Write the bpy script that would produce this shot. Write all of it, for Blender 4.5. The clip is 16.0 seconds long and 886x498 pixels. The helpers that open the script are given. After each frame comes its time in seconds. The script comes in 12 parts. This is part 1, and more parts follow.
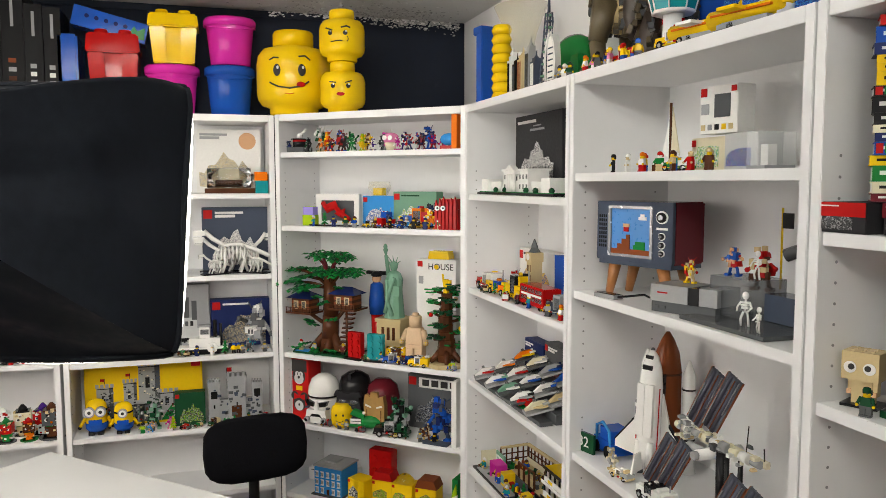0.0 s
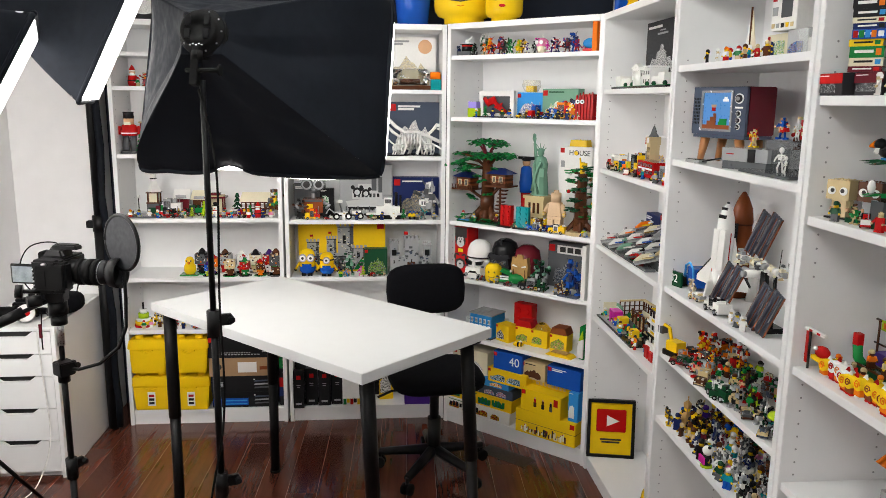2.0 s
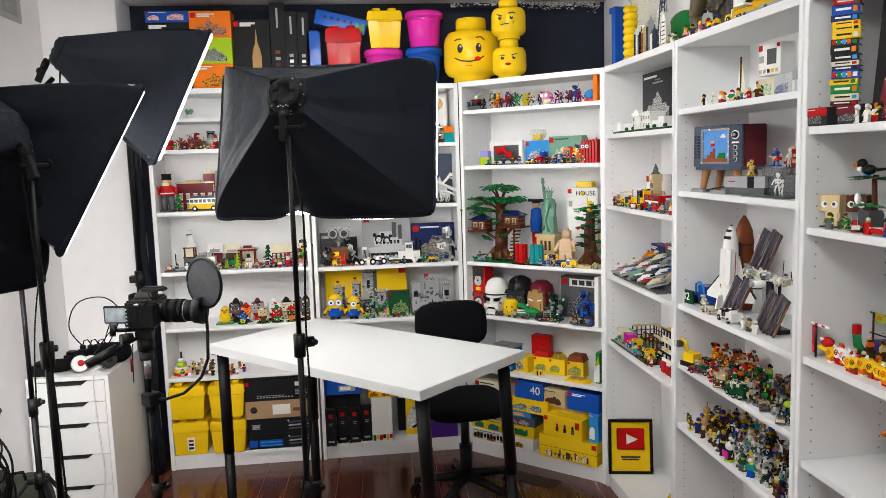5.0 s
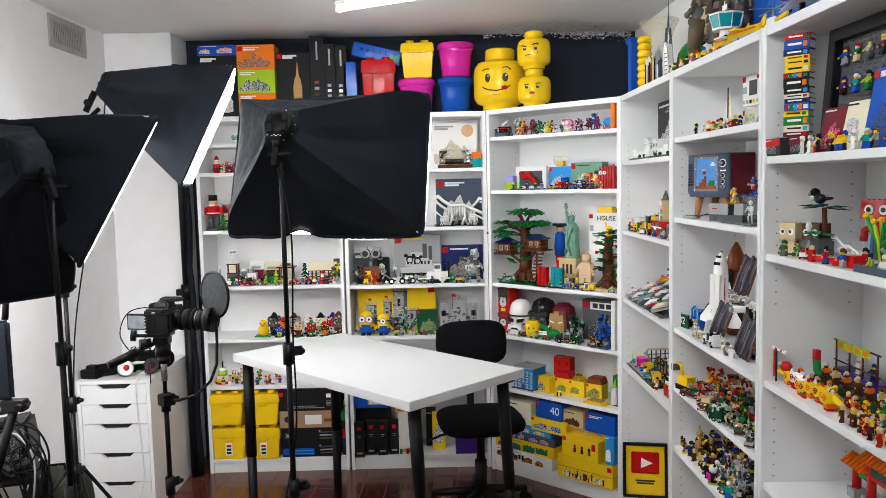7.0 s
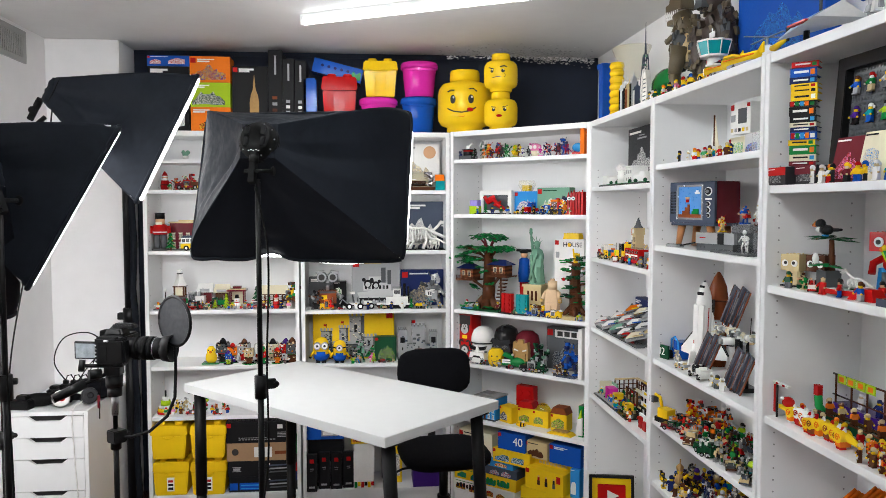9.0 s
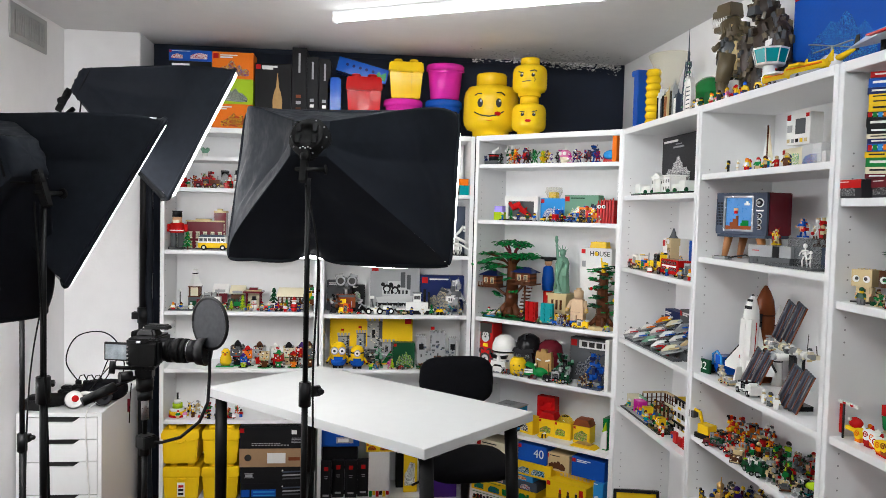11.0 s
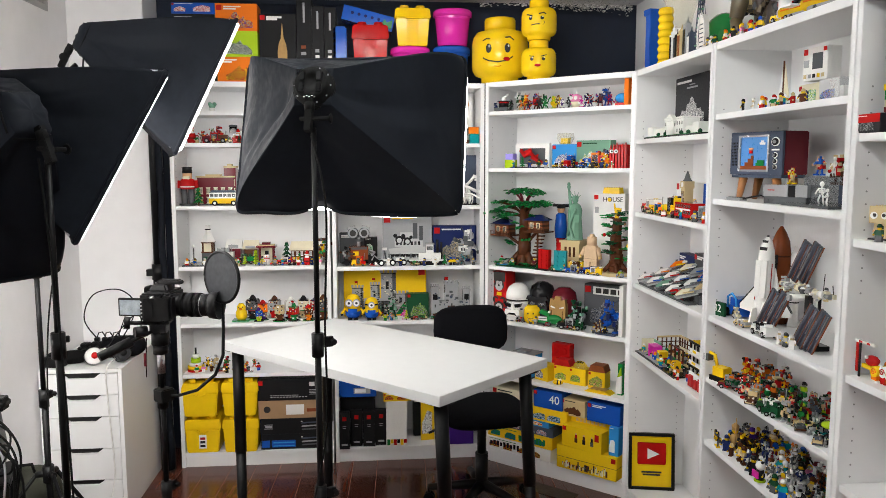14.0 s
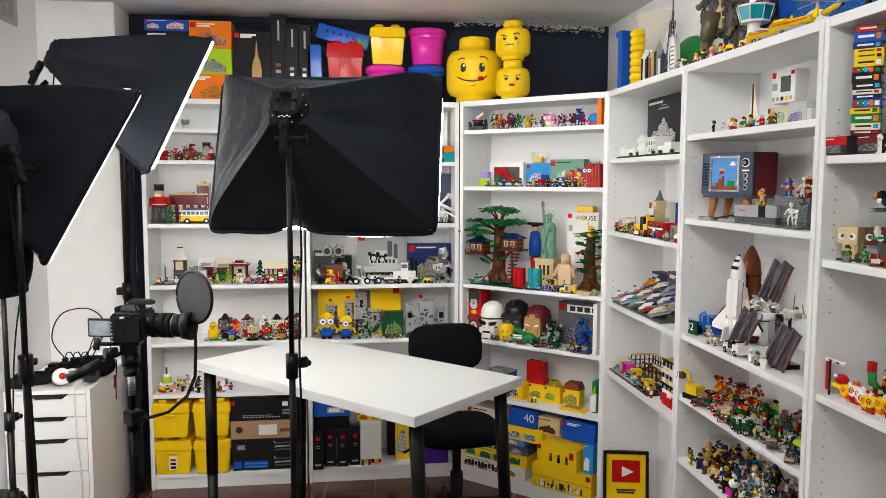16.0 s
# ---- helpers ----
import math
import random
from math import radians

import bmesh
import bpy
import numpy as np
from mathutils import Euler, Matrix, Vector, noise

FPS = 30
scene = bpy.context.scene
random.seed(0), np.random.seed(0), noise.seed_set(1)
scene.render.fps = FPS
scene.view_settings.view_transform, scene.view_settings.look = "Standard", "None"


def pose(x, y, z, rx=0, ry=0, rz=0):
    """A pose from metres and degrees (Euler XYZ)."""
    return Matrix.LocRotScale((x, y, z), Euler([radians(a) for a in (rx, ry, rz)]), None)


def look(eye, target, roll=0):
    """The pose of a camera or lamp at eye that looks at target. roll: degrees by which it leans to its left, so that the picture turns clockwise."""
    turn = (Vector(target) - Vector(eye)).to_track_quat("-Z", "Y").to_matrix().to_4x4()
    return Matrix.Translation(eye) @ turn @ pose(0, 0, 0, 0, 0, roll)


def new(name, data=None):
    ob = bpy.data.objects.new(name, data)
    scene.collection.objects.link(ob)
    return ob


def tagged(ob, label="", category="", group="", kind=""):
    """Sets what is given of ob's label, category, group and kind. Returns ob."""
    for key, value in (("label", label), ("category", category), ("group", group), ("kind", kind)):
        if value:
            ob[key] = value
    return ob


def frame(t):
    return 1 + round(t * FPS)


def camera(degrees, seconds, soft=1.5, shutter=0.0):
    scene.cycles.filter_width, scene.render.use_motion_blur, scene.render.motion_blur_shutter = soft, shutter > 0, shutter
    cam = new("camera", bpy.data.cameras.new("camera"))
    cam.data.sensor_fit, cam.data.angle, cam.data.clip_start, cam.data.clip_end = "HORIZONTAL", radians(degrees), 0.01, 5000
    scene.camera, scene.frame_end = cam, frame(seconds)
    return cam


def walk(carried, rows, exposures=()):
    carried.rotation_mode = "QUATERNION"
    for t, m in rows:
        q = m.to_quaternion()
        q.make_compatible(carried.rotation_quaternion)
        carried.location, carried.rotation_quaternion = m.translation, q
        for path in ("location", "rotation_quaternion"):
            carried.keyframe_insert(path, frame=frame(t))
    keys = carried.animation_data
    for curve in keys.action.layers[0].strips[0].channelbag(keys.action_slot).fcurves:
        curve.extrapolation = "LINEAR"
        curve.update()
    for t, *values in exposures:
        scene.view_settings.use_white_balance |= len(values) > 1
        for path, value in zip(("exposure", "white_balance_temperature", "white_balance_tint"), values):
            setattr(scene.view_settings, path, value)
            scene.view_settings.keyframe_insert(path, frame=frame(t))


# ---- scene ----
cam = camera(60.0, 16.0, soft=0.75)
PATH = [
    (0, (0.458, 0.136, 1.753), (1.051, 2.039, 1.58), -0.1),
    (0.5, (0.331, -0.076, 1.725), (0.773, 1.859, 1.484), 1.2),
    (1, (0.404, -0.298, 1.7), (0.718, 1.656, 1.411), 1.7),
    (1.5, (0.477, -0.47, 1.682), (0.653, 1.495, 1.357), 1.0),
    (2, (0.395, -0.542, 1.66), (0.564, 1.414, 1.28), 0.6),
    (2.5, (0.208, -0.632, 1.621), (0.448, 1.299, 1.156), -0.5),
    (3, (0.133, -0.717, 1.613), (0.393, 1.19, 1.068), -1.4),
    (3.5, (0.141, -0.744, 1.615), (0.432, 1.155, 1.057), -1.5),
    (4, (0.148, -0.778, 1.622), (0.442, 1.14, 1.14), -1.7),
    (4.5, (0.159, -0.797, 1.631), (0.422, 1.161, 1.316), -2.4),
    (4.7, (0.157, -0.804, 1.629), (0.406, 1.163, 1.361), -2.2),
    (7, (0.459, -0.994, 1.626), (0.47, 0.998, 1.456), -1.3),
    (7.5, (0.441, -0.995, 1.628), (0.457, 0.999, 1.474), -1.2),
    (8, (0.416, -0.963, 1.626), (0.484, 1.031, 1.479), -0.6),
    (8.5, (0.366, -0.906, 1.627), (0.525, 1.083, 1.502), -0.9),
    (11, (0.138, -0.76, 1.621), (0.353, 1.226, 1.523), 1.4),
    (11.5, (0.144, -0.757, 1.616), (0.32, 1.23, 1.474), 2.1),
    (12, (0.161, -0.748, 1.616), (0.309, 1.239, 1.439), 1.9),
    (12.5, (0.147, -0.758, 1.606), (0.284, 1.228, 1.41), 1.8),
    (13, (0.168, -0.75, 1.602), (0.291, 1.236, 1.399), 1.6),
    (13.5, (0.159, -0.752, 1.604), (0.311, 1.231, 1.391), 0.8),
    (14, (0.153, -0.743, 1.607), (0.331, 1.237, 1.385), -0.1),
    (14.5, (0.154, -0.739, 1.607), (0.356, 1.238, 1.379), -0.6),
    (15, (0.144, -0.745, 1.616), (0.381, 1.229, 1.402), -0.5),
    (15.5, (0.138, -0.741, 1.608), (0.393, 1.235, 1.422), -0.1),
    (16, (0.149, -0.741, 1.617), (0.395, 1.236, 1.437), 0.1),
]
walk(cam, [(t, look(eye, target, roll)) for t, eye, target, roll in PATH],
     [(0, -0.28, 7100, 10), (0.5, -0.29, 6950, 10), (2, -0.05, 6700, 10), (3, 0.10, 6850, 10), (3.5, 0.15, 6850, 10), (4.5, 0.02, 6700, 10), (7, -0.02, 6350, 10), (8.5, -0.06, 6350, 10), (11, -0.10, 6350, 10), (12.5, -0.02, 6600, 10), (14.5, -0.04, 6650, 10), (16, -0.07, 6700, 10)])

# ---- light ----
world = bpy.data.worlds.new("world")
scene.world = world
world.use_nodes = True
world.node_tree.nodes["Background"].inputs[0].default_value = (0.9, 0.95, 1.0, 1)
world.node_tree.nodes["Background"].inputs[1].default_value = 0.02
# The last value drives fill tubes added out of view.
SOFTBOX_GLOW, WALL_BOX_GLOW, TUBE_GLOW, FILL_TUBE_GLOW = 6.8, 35.0, 14.5, 80.0
scene.view_settings.exposure = 0.0

# ---- materials ----
MATS = {}


def mat(name, color, rough=0.5, metal=0.0, var=0.06, scale=8.0, bump=0.0, bump_scale=60.0, coat=0.0, emit=0.0, alpha=1.0, trans=0.0, spec=0.5, jitter=0.0):
    """A surface with two scales of variation in colour and roughness, and a fine relief."""
    if name in MATS:
        return MATS[name]
    m = bpy.data.materials.new(name)
    m.use_nodes = True
    nt = m.node_tree
    b = nt.nodes["Principled BSDF"]
    MATS[name] = m
    b.inputs["Roughness"].default_value = rough
    b.inputs["Metallic"].default_value = metal
    b.inputs["Coat Weight"].default_value = coat
    b.inputs["Specular IOR Level"].default_value = spec
    b.inputs["Transmission Weight"].default_value = trans
    b.inputs["Alpha"].default_value = alpha
    b.inputs["Base Color"].default_value = (*color, 1)
    if emit:
        b.inputs["Emission Color"].default_value = (*color, 1)
        b.inputs["Emission Strength"].default_value = emit
    if var:
        co = nt.nodes.new("ShaderNodeTexCoord")
        n1 = nt.nodes.new("ShaderNodeTexNoise")
        n1.inputs["Scale"].default_value = scale
        n1.inputs["Detail"].default_value = 5
        n2 = nt.nodes.new("ShaderNodeTexNoise")
        n2.inputs["Scale"].default_value = scale * 9
        n2.inputs["Detail"].default_value = 3
        add = nt.nodes.new("ShaderNodeMath")
        add.operation = "MULTIPLY_ADD"
        add.inputs[1].default_value = 0.5
        mul = nt.nodes.new("ShaderNodeMath")
        mul.operation = "MULTIPLY"
        mul.inputs[1].default_value = 0.5
        nt.links.new(co.outputs["Object"], n1.inputs["Vector"])
        nt.links.new(co.outputs["Object"], n2.inputs["Vector"])
        nt.links.new(n2.outputs[0], mul.inputs[0])
        nt.links.new(n1.outputs[0], add.inputs[0])
        nt.links.new(mul.outputs[0], add.inputs[2])
        src = add.outputs[0]
        if jitter:
            info = nt.nodes.new("ShaderNodeObjectInfo")
            j = nt.nodes.new("ShaderNodeMath")
            j.operation = "MULTIPLY_ADD"
            j.inputs[1].default_value = jitter
            nt.links.new(info.outputs["Random"], j.inputs[0])
            nt.links.new(src, j.inputs[2])
            src = j.outputs[0]
        ramp = nt.nodes.new("ShaderNodeMapRange")
        ramp.inputs[1].default_value, ramp.inputs[2].default_value = 0.3, 0.7 + jitter
        ramp.inputs[3].default_value, ramp.inputs[4].default_value = 1 - var, 1 + var
        nt.links.new(src, ramp.inputs[0])
        mix = nt.nodes.new("ShaderNodeVectorMath")
        mix.operation = "SCALE"
        mix.inputs[0].default_value = color
        nt.links.new(ramp.outputs[0], mix.inputs["Scale"])
        nt.links.new(mix.outputs[0], b.inputs["Base Color"])
        rr = nt.nodes.new("ShaderNodeMapRange")
        rr.inputs[1].default_value, rr.inputs[2].default_value = 0.3, 0.7
        rr.inputs[3].default_value, rr.inputs[4].default_value = rough * 0.85, min(1, rough * 1.15)
        nt.links.new(n2.outputs[0], rr.inputs[0])
        nt.links.new(rr.outputs[0], b.inputs["Roughness"])
        if bump:
            n3 = nt.nodes.new("ShaderNodeTexNoise")
            n3.inputs["Scale"].default_value = bump_scale
            n3.inputs["Detail"].default_value = 4
            nt.links.new(co.outputs["Object"], n3.inputs["Vector"])
            bp = nt.nodes.new("ShaderNodeBump")
            bp.inputs["Strength"].default_value = bump
            bp.inputs["Distance"].default_value = 0.004
            nt.links.new(n3.outputs[0], bp.inputs["Height"])
            nt.links.new(bp.outputs[0], b.inputs["Normal"])
    return m


def wood_mat(name, dark, light, rough, along="Y"):
    """Stained boards: grain drawn out along the board, each board a shade of its own."""
    m = mat(name, dark, rough, var=0.0)
    nt = m.node_tree
    b = nt.nodes["Principled BSDF"]
    co = nt.nodes.new("ShaderNodeTexCoord")
    mp = nt.nodes.new("ShaderNodeMapping")
    mp.inputs["Scale"].default_value = (26, 1.6, 26) if along == "Y" else (1.6, 26, 26)
    info = nt.nodes.new("ShaderNodeObjectInfo")
    off = nt.nodes.new("ShaderNodeVectorMath")
    off.operation = "SCALE"
    off.inputs[0].default_value = (37, 53, 11)
    nt.links.new(info.outputs["Random"], off.inputs["Scale"])
    nt.links.new(off.outputs[0], mp.inputs["Location"])
    nt.links.new(co.outputs["Object"], mp.inputs["Vector"])
    n = nt.nodes.new("ShaderNodeTexNoise")
    n.inputs["Scale"].default_value, n.inputs["Detail"].default_value, n.inputs["Roughness"].default_value = 1.0, 7, 0.65
    nt.links.new(mp.outputs[0], n.inputs["Vector"])
    j = nt.nodes.new("ShaderNodeMath")
    j.operation = "MULTIPLY_ADD"
    j.inputs[1].default_value = 0.2
    nt.links.new(info.outputs["Random"], j.inputs[0])
    nt.links.new(n.outputs[0], j.inputs[2])
    r = nt.nodes.new("ShaderNodeValToRGB")
    r.color_ramp.elements[0].position, r.color_ramp.elements[1].position = 0.35, 0.95
    r.color_ramp.elements[0].color, r.color_ramp.elements[1].color = (*dark, 1), (*light, 1)
    nt.links.new(j.outputs[0], r.inputs[0])
    nt.links.new(r.outputs[0], b.inputs["Base Color"])
    s = nt.nodes.new("ShaderNodeTexNoise")
    s.inputs["Scale"].default_value = 3.0
    nt.links.new(co.outputs["Object"], s.inputs["Vector"])
    rr = nt.nodes.new("ShaderNodeMapRange")
    rr.inputs[3].default_value, rr.inputs[4].default_value = rough * 0.75, rough * 1.35
    nt.links.new(s.outputs[0], rr.inputs[0])
    nt.links.new(rr.outputs[0], b.inputs["Roughness"])
    bp = nt.nodes.new("ShaderNodeBump")
    bp.inputs["Strength"].default_value, bp.inputs["Distance"].default_value = 0.05, 0.001
    nt.links.new(n.outputs[0], bp.inputs["Height"])
    nt.links.new(bp.outputs[0], b.inputs["Normal"])
    return m


WALL = mat("white_wall_paint", (0.83, 0.82, 0.82), 0.75, var=0.035, scale=1.5, bump=0.12, bump_scale=90)
NAVY = mat("dark_navy_wall_paint", (0.013, 0.018, 0.033), 0.65, var=0.3, scale=3, bump=0.15, bump_scale=50, spec=0.25)
CEIL = mat("ceiling_paint", (0.68, 0.67, 0.66), 0.85, var=0.05, scale=1.2, bump=0.2, bump_scale=120)
FLOOR = wood_mat("red_brown_laminate", (0.050, 0.0132, 0.0082), (0.143, 0.043, 0.0255), 0.17)
JOINT = mat("pale_plank_joint", (0.24, 0.13, 0.085), 0.7, var=0.3)
MELA = mat("white_melamine", (0.81, 0.81, 0.81), 0.38, var=0.02, scale=2.5, bump=0.04, bump_scale=200)
DESKW = mat("white_desk_foil", (0.60, 0.612, 0.608), 0.42, var=0.006, scale=2, spec=0.35)
HOLE = mat("pin_hole_shade", (0.30, 0.30, 0.31), 0.9, var=0)
BLK = mat("black_powder_coat", (0.004, 0.004, 0.0045), 0.45, var=0.25, scale=20, spec=0.18)
BLKP = mat("black_plastic", (0.005, 0.005, 0.0055), 0.42, var=0.25, scale=30, spec=0.2)
RUB = mat("black_rubber", (0.0045, 0.0045, 0.0045), 0.7, var=0.2, spec=0.10)
FABRIC = mat("black_nylon_cloth", (0.0095, 0.0112, 0.0150), 0.62, var=0.3, scale=5, bump=0.25, bump_scale=9, spec=0.05)
SILVER = mat("silver_lining", (0.75, 0.76, 0.78), 0.35, metal=0.7, var=0.1)
DIFF = mat("lit_white_diffuser", (1.0, 0.985, 0.97), 0.8, var=0, emit=SOFTBOX_GLOW)
TUBE = mat("lit_tube", (0.945, 0.98, 0.975), 0.4, var=0, emit=TUBE_GLOW)
# Unseen softbox face, its glow added and raised to fill the left wall.
WALLDIFF = mat("bright_white_diffuser", (1.0, 0.985, 0.97), 0.8, var=0, emit=WALL_BOX_GLOW)
# Glow of the unseen tubes that were added to brighten the room.
FILLTUBE = mat("added_fill_tube", (0.945, 0.98, 0.975), 0.4, var=0, emit=FILL_TUBE_GLOW)
STEEL = mat("brushed_steel", (0.55, 0.55, 0.56), 0.3, metal=1.0, var=0.1, scale=30)
SEAT = mat("black_seat_fabric", (0.0035, 0.0036, 0.005), 0.95, var=0.35, scale=60, bump=0.4, bump_scale=300, spec=0.1)
GREYV = mat("grey_vent_metal", (0.36, 0.36, 0.35), 0.5, var=0.12)
# Near-black painted as shade in slots and vent, and for dark lid seams.
DARK = mat("dark_void", (0.02, 0.02, 0.02), 0.9, var=0)


# ---- building ----
class Geo:
    """Collects faces of several materials for one mesh."""

    def __init__(self, m=None):
        self.v, self.f, self.k, self.mats, self.cur, self.smooth = [], [], [], [], 0, []
        if m:
            self.use(m)

    def use(self, m):
        if m not in self.mats:
            self.mats.append(m)
        self.cur = self.mats.index(m)
        return self

    def raw(self, vs, fs, tf=None, smooth=False):
        o = len(self.v)
        if tf is not None:
            vs = [tf @ Vector(p) for p in vs]
        self.v.extend(tuple(p) for p in vs)
        for f in fs:
            self.f.append(tuple(i + o for i in f))
            self.k.append(self.cur)
            self.smooth.append(smooth)
        return self

    def box(self, x0, x1, y0, y1, z0, z1, tf=None, top=1.0):
        """A block; top < 1 narrows its upper face."""
        cx, cy = (x0 + x1) / 2, (y0 + y1) / 2
        q = [(cx + (x - cx) * s, cy + (y - cy) * s, z) for z, s in ((z0, 1.0), (z1, top)) for x, y in ((x0, y0), (x1, y0), (x1, y1), (x0, y1))]
        return self.raw(q, [(3, 2, 1, 0), (4, 5, 6, 7), (0, 1, 5, 4), (1, 2, 6, 5), (2, 3, 7, 6), (3, 0, 4, 7)], tf)

    def block(self, c, s, tf=None, top=1.0):
        """A block by the centre of its foot and its size."""
        return self.box(c[0] - s[0] / 2, c[0] + s[0] / 2, c[1] - s[1] / 2, c[1] + s[1] / 2, c[2], c[2] + s[2], tf, top)

    def rod(self, a, b, r0, r1=None, n=10, tf=None):
        a, b = Vector(a), Vector(b)
        r1 = r0 if r1 is None else r1
        w = (b - a).normalized()
        u = w.orthogonal().normalized()
        s = w.cross(u)
        vs = []
        for p, r in ((a, r0), (b, r1)):
            for i in range(n):
                t = 2 * math.pi * i / n
                vs.append(p + r * (math.cos(t) * u + math.sin(t) * s))
        self.raw(vs, [(i, (i + 1) % n, n + (i + 1) % n, n + i) for i in range(n)], tf, True)
        return self.raw(vs, [tuple(range(n - 1, -1, -1)), tuple(range(n, 2 * n))], tf)

    def lathe(self, prof, n=16, at=(0, 0, 0), tf=None, sx=1.0, sy=1.0, smooth=True):
        vs, fs = [], []
        for r, z in prof:
            for i in range(n):
                t = 2 * math.pi * i / n
                vs.append((at[0] + sx * r * math.cos(t), at[1] + sy * r * math.sin(t), at[2] + z))
        for j in range(len(prof) - 1):
            for i in range(n):
                k = (i + 1) % n
                fs.append((j * n + i, j * n + k, (j + 1) * n + k, (j + 1) * n + i))
        self.raw(vs, fs, tf, smooth)
        return self.raw(vs, [tuple(range(n - 1, -1, -1)), tuple(range((len(prof) - 1) * n, len(prof) * n))], tf)

    def ball(self, c, r, n=10, tf=None):
        rx, ry, rz = r if isinstance(r, tuple) else (r, r, r)
        m = max(4, n // 2)
        prof = [(max(0.02, math.sin(math.pi * j / m)), -math.cos(math.pi * j / m) * rz) for j in range(m + 1)]
        return self.lathe(prof, n, c, tf, rx, ry)

    def tube(self, pts, r, n=6, tf=None):
        pts = [Vector(p) for p in pts]
        vs, fs = [], []
        u = None
        for i, p in enumerate(pts):
            w = (pts[min(i + 1, len(pts) - 1)] - pts[max(i - 1, 0)]).normalized()
            u = w.orthogonal().normalized() if u is None else (u - w * u.dot(w)).normalized()
            s = w.cross(u)
            for j in range(n):
                t = 2 * math.pi * j / n
                vs.append(p + r * (math.cos(t) * u + math.sin(t) * s))
        for i in range(len(pts) - 1):
            for j in range(n):
                k = (j + 1) % n
                fs.append((i * n + j, i * n + k, (i + 1) * n + k, (i + 1) * n + j))
        self.raw(vs, fs, tf, True)
        return self.raw(vs, [tuple(range(n - 1, -1, -1)), tuple(range(len(vs) - n, len(vs)))], tf)

    def slab(self, poly, d, tf=None):
        """An outline in x and z, drawn out along y from 0 to d."""
        n = len(poly)
        vs = [(x, 0, z) for x, z in poly] + [(x, d, z) for x, z in poly]
        fs = [tuple(range(n)), tuple(range(2 * n - 1, n - 1, -1))] + [(i, n + i, n + (i + 1) % n, (i + 1) % n) for i in range(n)]
        return self.raw(vs, fs, tf)

    def mesh(self, name, bevel=0.0, segs=2):
        me = bpy.data.meshes.new(name)
        me.from_pydata(self.v, [], self.f)
        for m in self.mats:
            me.materials.append(m)
        me.polygons.foreach_set("material_index", self.k)
        me.polygons.foreach_set("use_smooth", self.smooth)
        b = bmesh.new()
        b.from_mesh(me)
        bmesh.ops.remove_doubles(b, verts=b.verts, dist=1e-6)
        bmesh.ops.recalc_face_normals(b, faces=b.faces)
        if bevel:
            sharp = [e for e in b.edges if len(e.link_faces) == 2 and e.calc_face_angle(0) > 0.6]
            bmesh.ops.bevel(b, geom=sharp, offset=bevel, segments=segs, affect="EDGES", clamp_overlap=True)
        b.to_mesh(me)
        b.free()
        return me


def part(name, geo, parent, label="", bevel=0.0, at=None, kind=""):
    """One mesh object under a thing or under a part."""
    me = geo if isinstance(geo, bpy.types.Mesh) else geo.mesh(name, bevel)
    ob = new(name, me)
    ob.parent = parent
    if at is not None:
        ob.matrix_basis = at
    return tagged(ob, label, "", "", kind)


def thing(name, label, category, at=None, group="", kind=""):
    ob = new(name)
    ob.empty_display_size = 0.05
    if at is not None:
        ob.matrix_basis = at
    return tagged(ob, label, category, group, kind)


def solid(name, geo, label, category, at=None, group="", kind="", bevel=0.0):
    """A thing of one piece."""
    ob = new(name, geo if isinstance(geo, bpy.types.Mesh) else geo.mesh(name, bevel))
    if at is not None:
        ob.matrix_basis = at
    return tagged(ob, label, category, group, kind)


def T(x=0, y=0, z=0, rx=0, ry=0, rz=0):
    return pose(x, y, z, rx, ry, rz)


# ---- the room ----
X0, X1, Y0, Y1, H = -1.36, 1.64, -2.6, 3.59, 2.49
W = 0.12
solid("wall_north", Geo(NAVY).box(X0 - W, X1 + W, Y1, Y1 + W, 0, H), "dark navy painted wall behind the bookcases", "wall", kind="structure")
solid("wall_east", Geo(WALL).box(X1, X1 + W, Y0, Y1 - 0.001, 0, H), "white painted wall behind the bookcases", "wall", kind="structure")
solid("wall_south", Geo(WALL).box(X0 - W, X1 + W, Y0 - W, Y0 - 0.001, 0, H), "plain white painted wall", "wall", kind="structure")
solid("wall_west", Geo(WALL).box(X0 - W, X0, Y0, Y1 - 0.001, 0, H), "plain white painted wall", "wall", kind="structure")
solid("wall_jut", Geo(WALL).box(X0 + 0.001, -0.99, 3.32, Y1 - 0.002, 0, H - 0.001), "white wall projection beside the bookcase", "wall", kind="structure", bevel=0.004)
solid("ceiling", Geo(CEIL).box(X0 - W, X1 + W, Y0 - W, Y1 + W, H, H + 0.1), "grey-white painted ceiling with peeling paint", "ceiling", kind="structure")
solid("wall_panel_trim", Geo(NAVY).box(-0.90, 1.585, Y1 - 0.010, Y1 - 0.001, 1.5, H - 0.085).box(-0.98, X1 - 0.004, Y1 - 0.007, Y1 - 0.001, H - 0.03, H - 0.002), "raised dark navy panel on the wall", "wall panel", kind="structure", bevel=0.003)
floor = solid("floor", Geo(JOINT).box(X0 - W, X1 + W, Y0 - W, Y1 + W, -0.06, -0.0014), "dark red-brown glossy laminate floor", "floor", kind="structure")


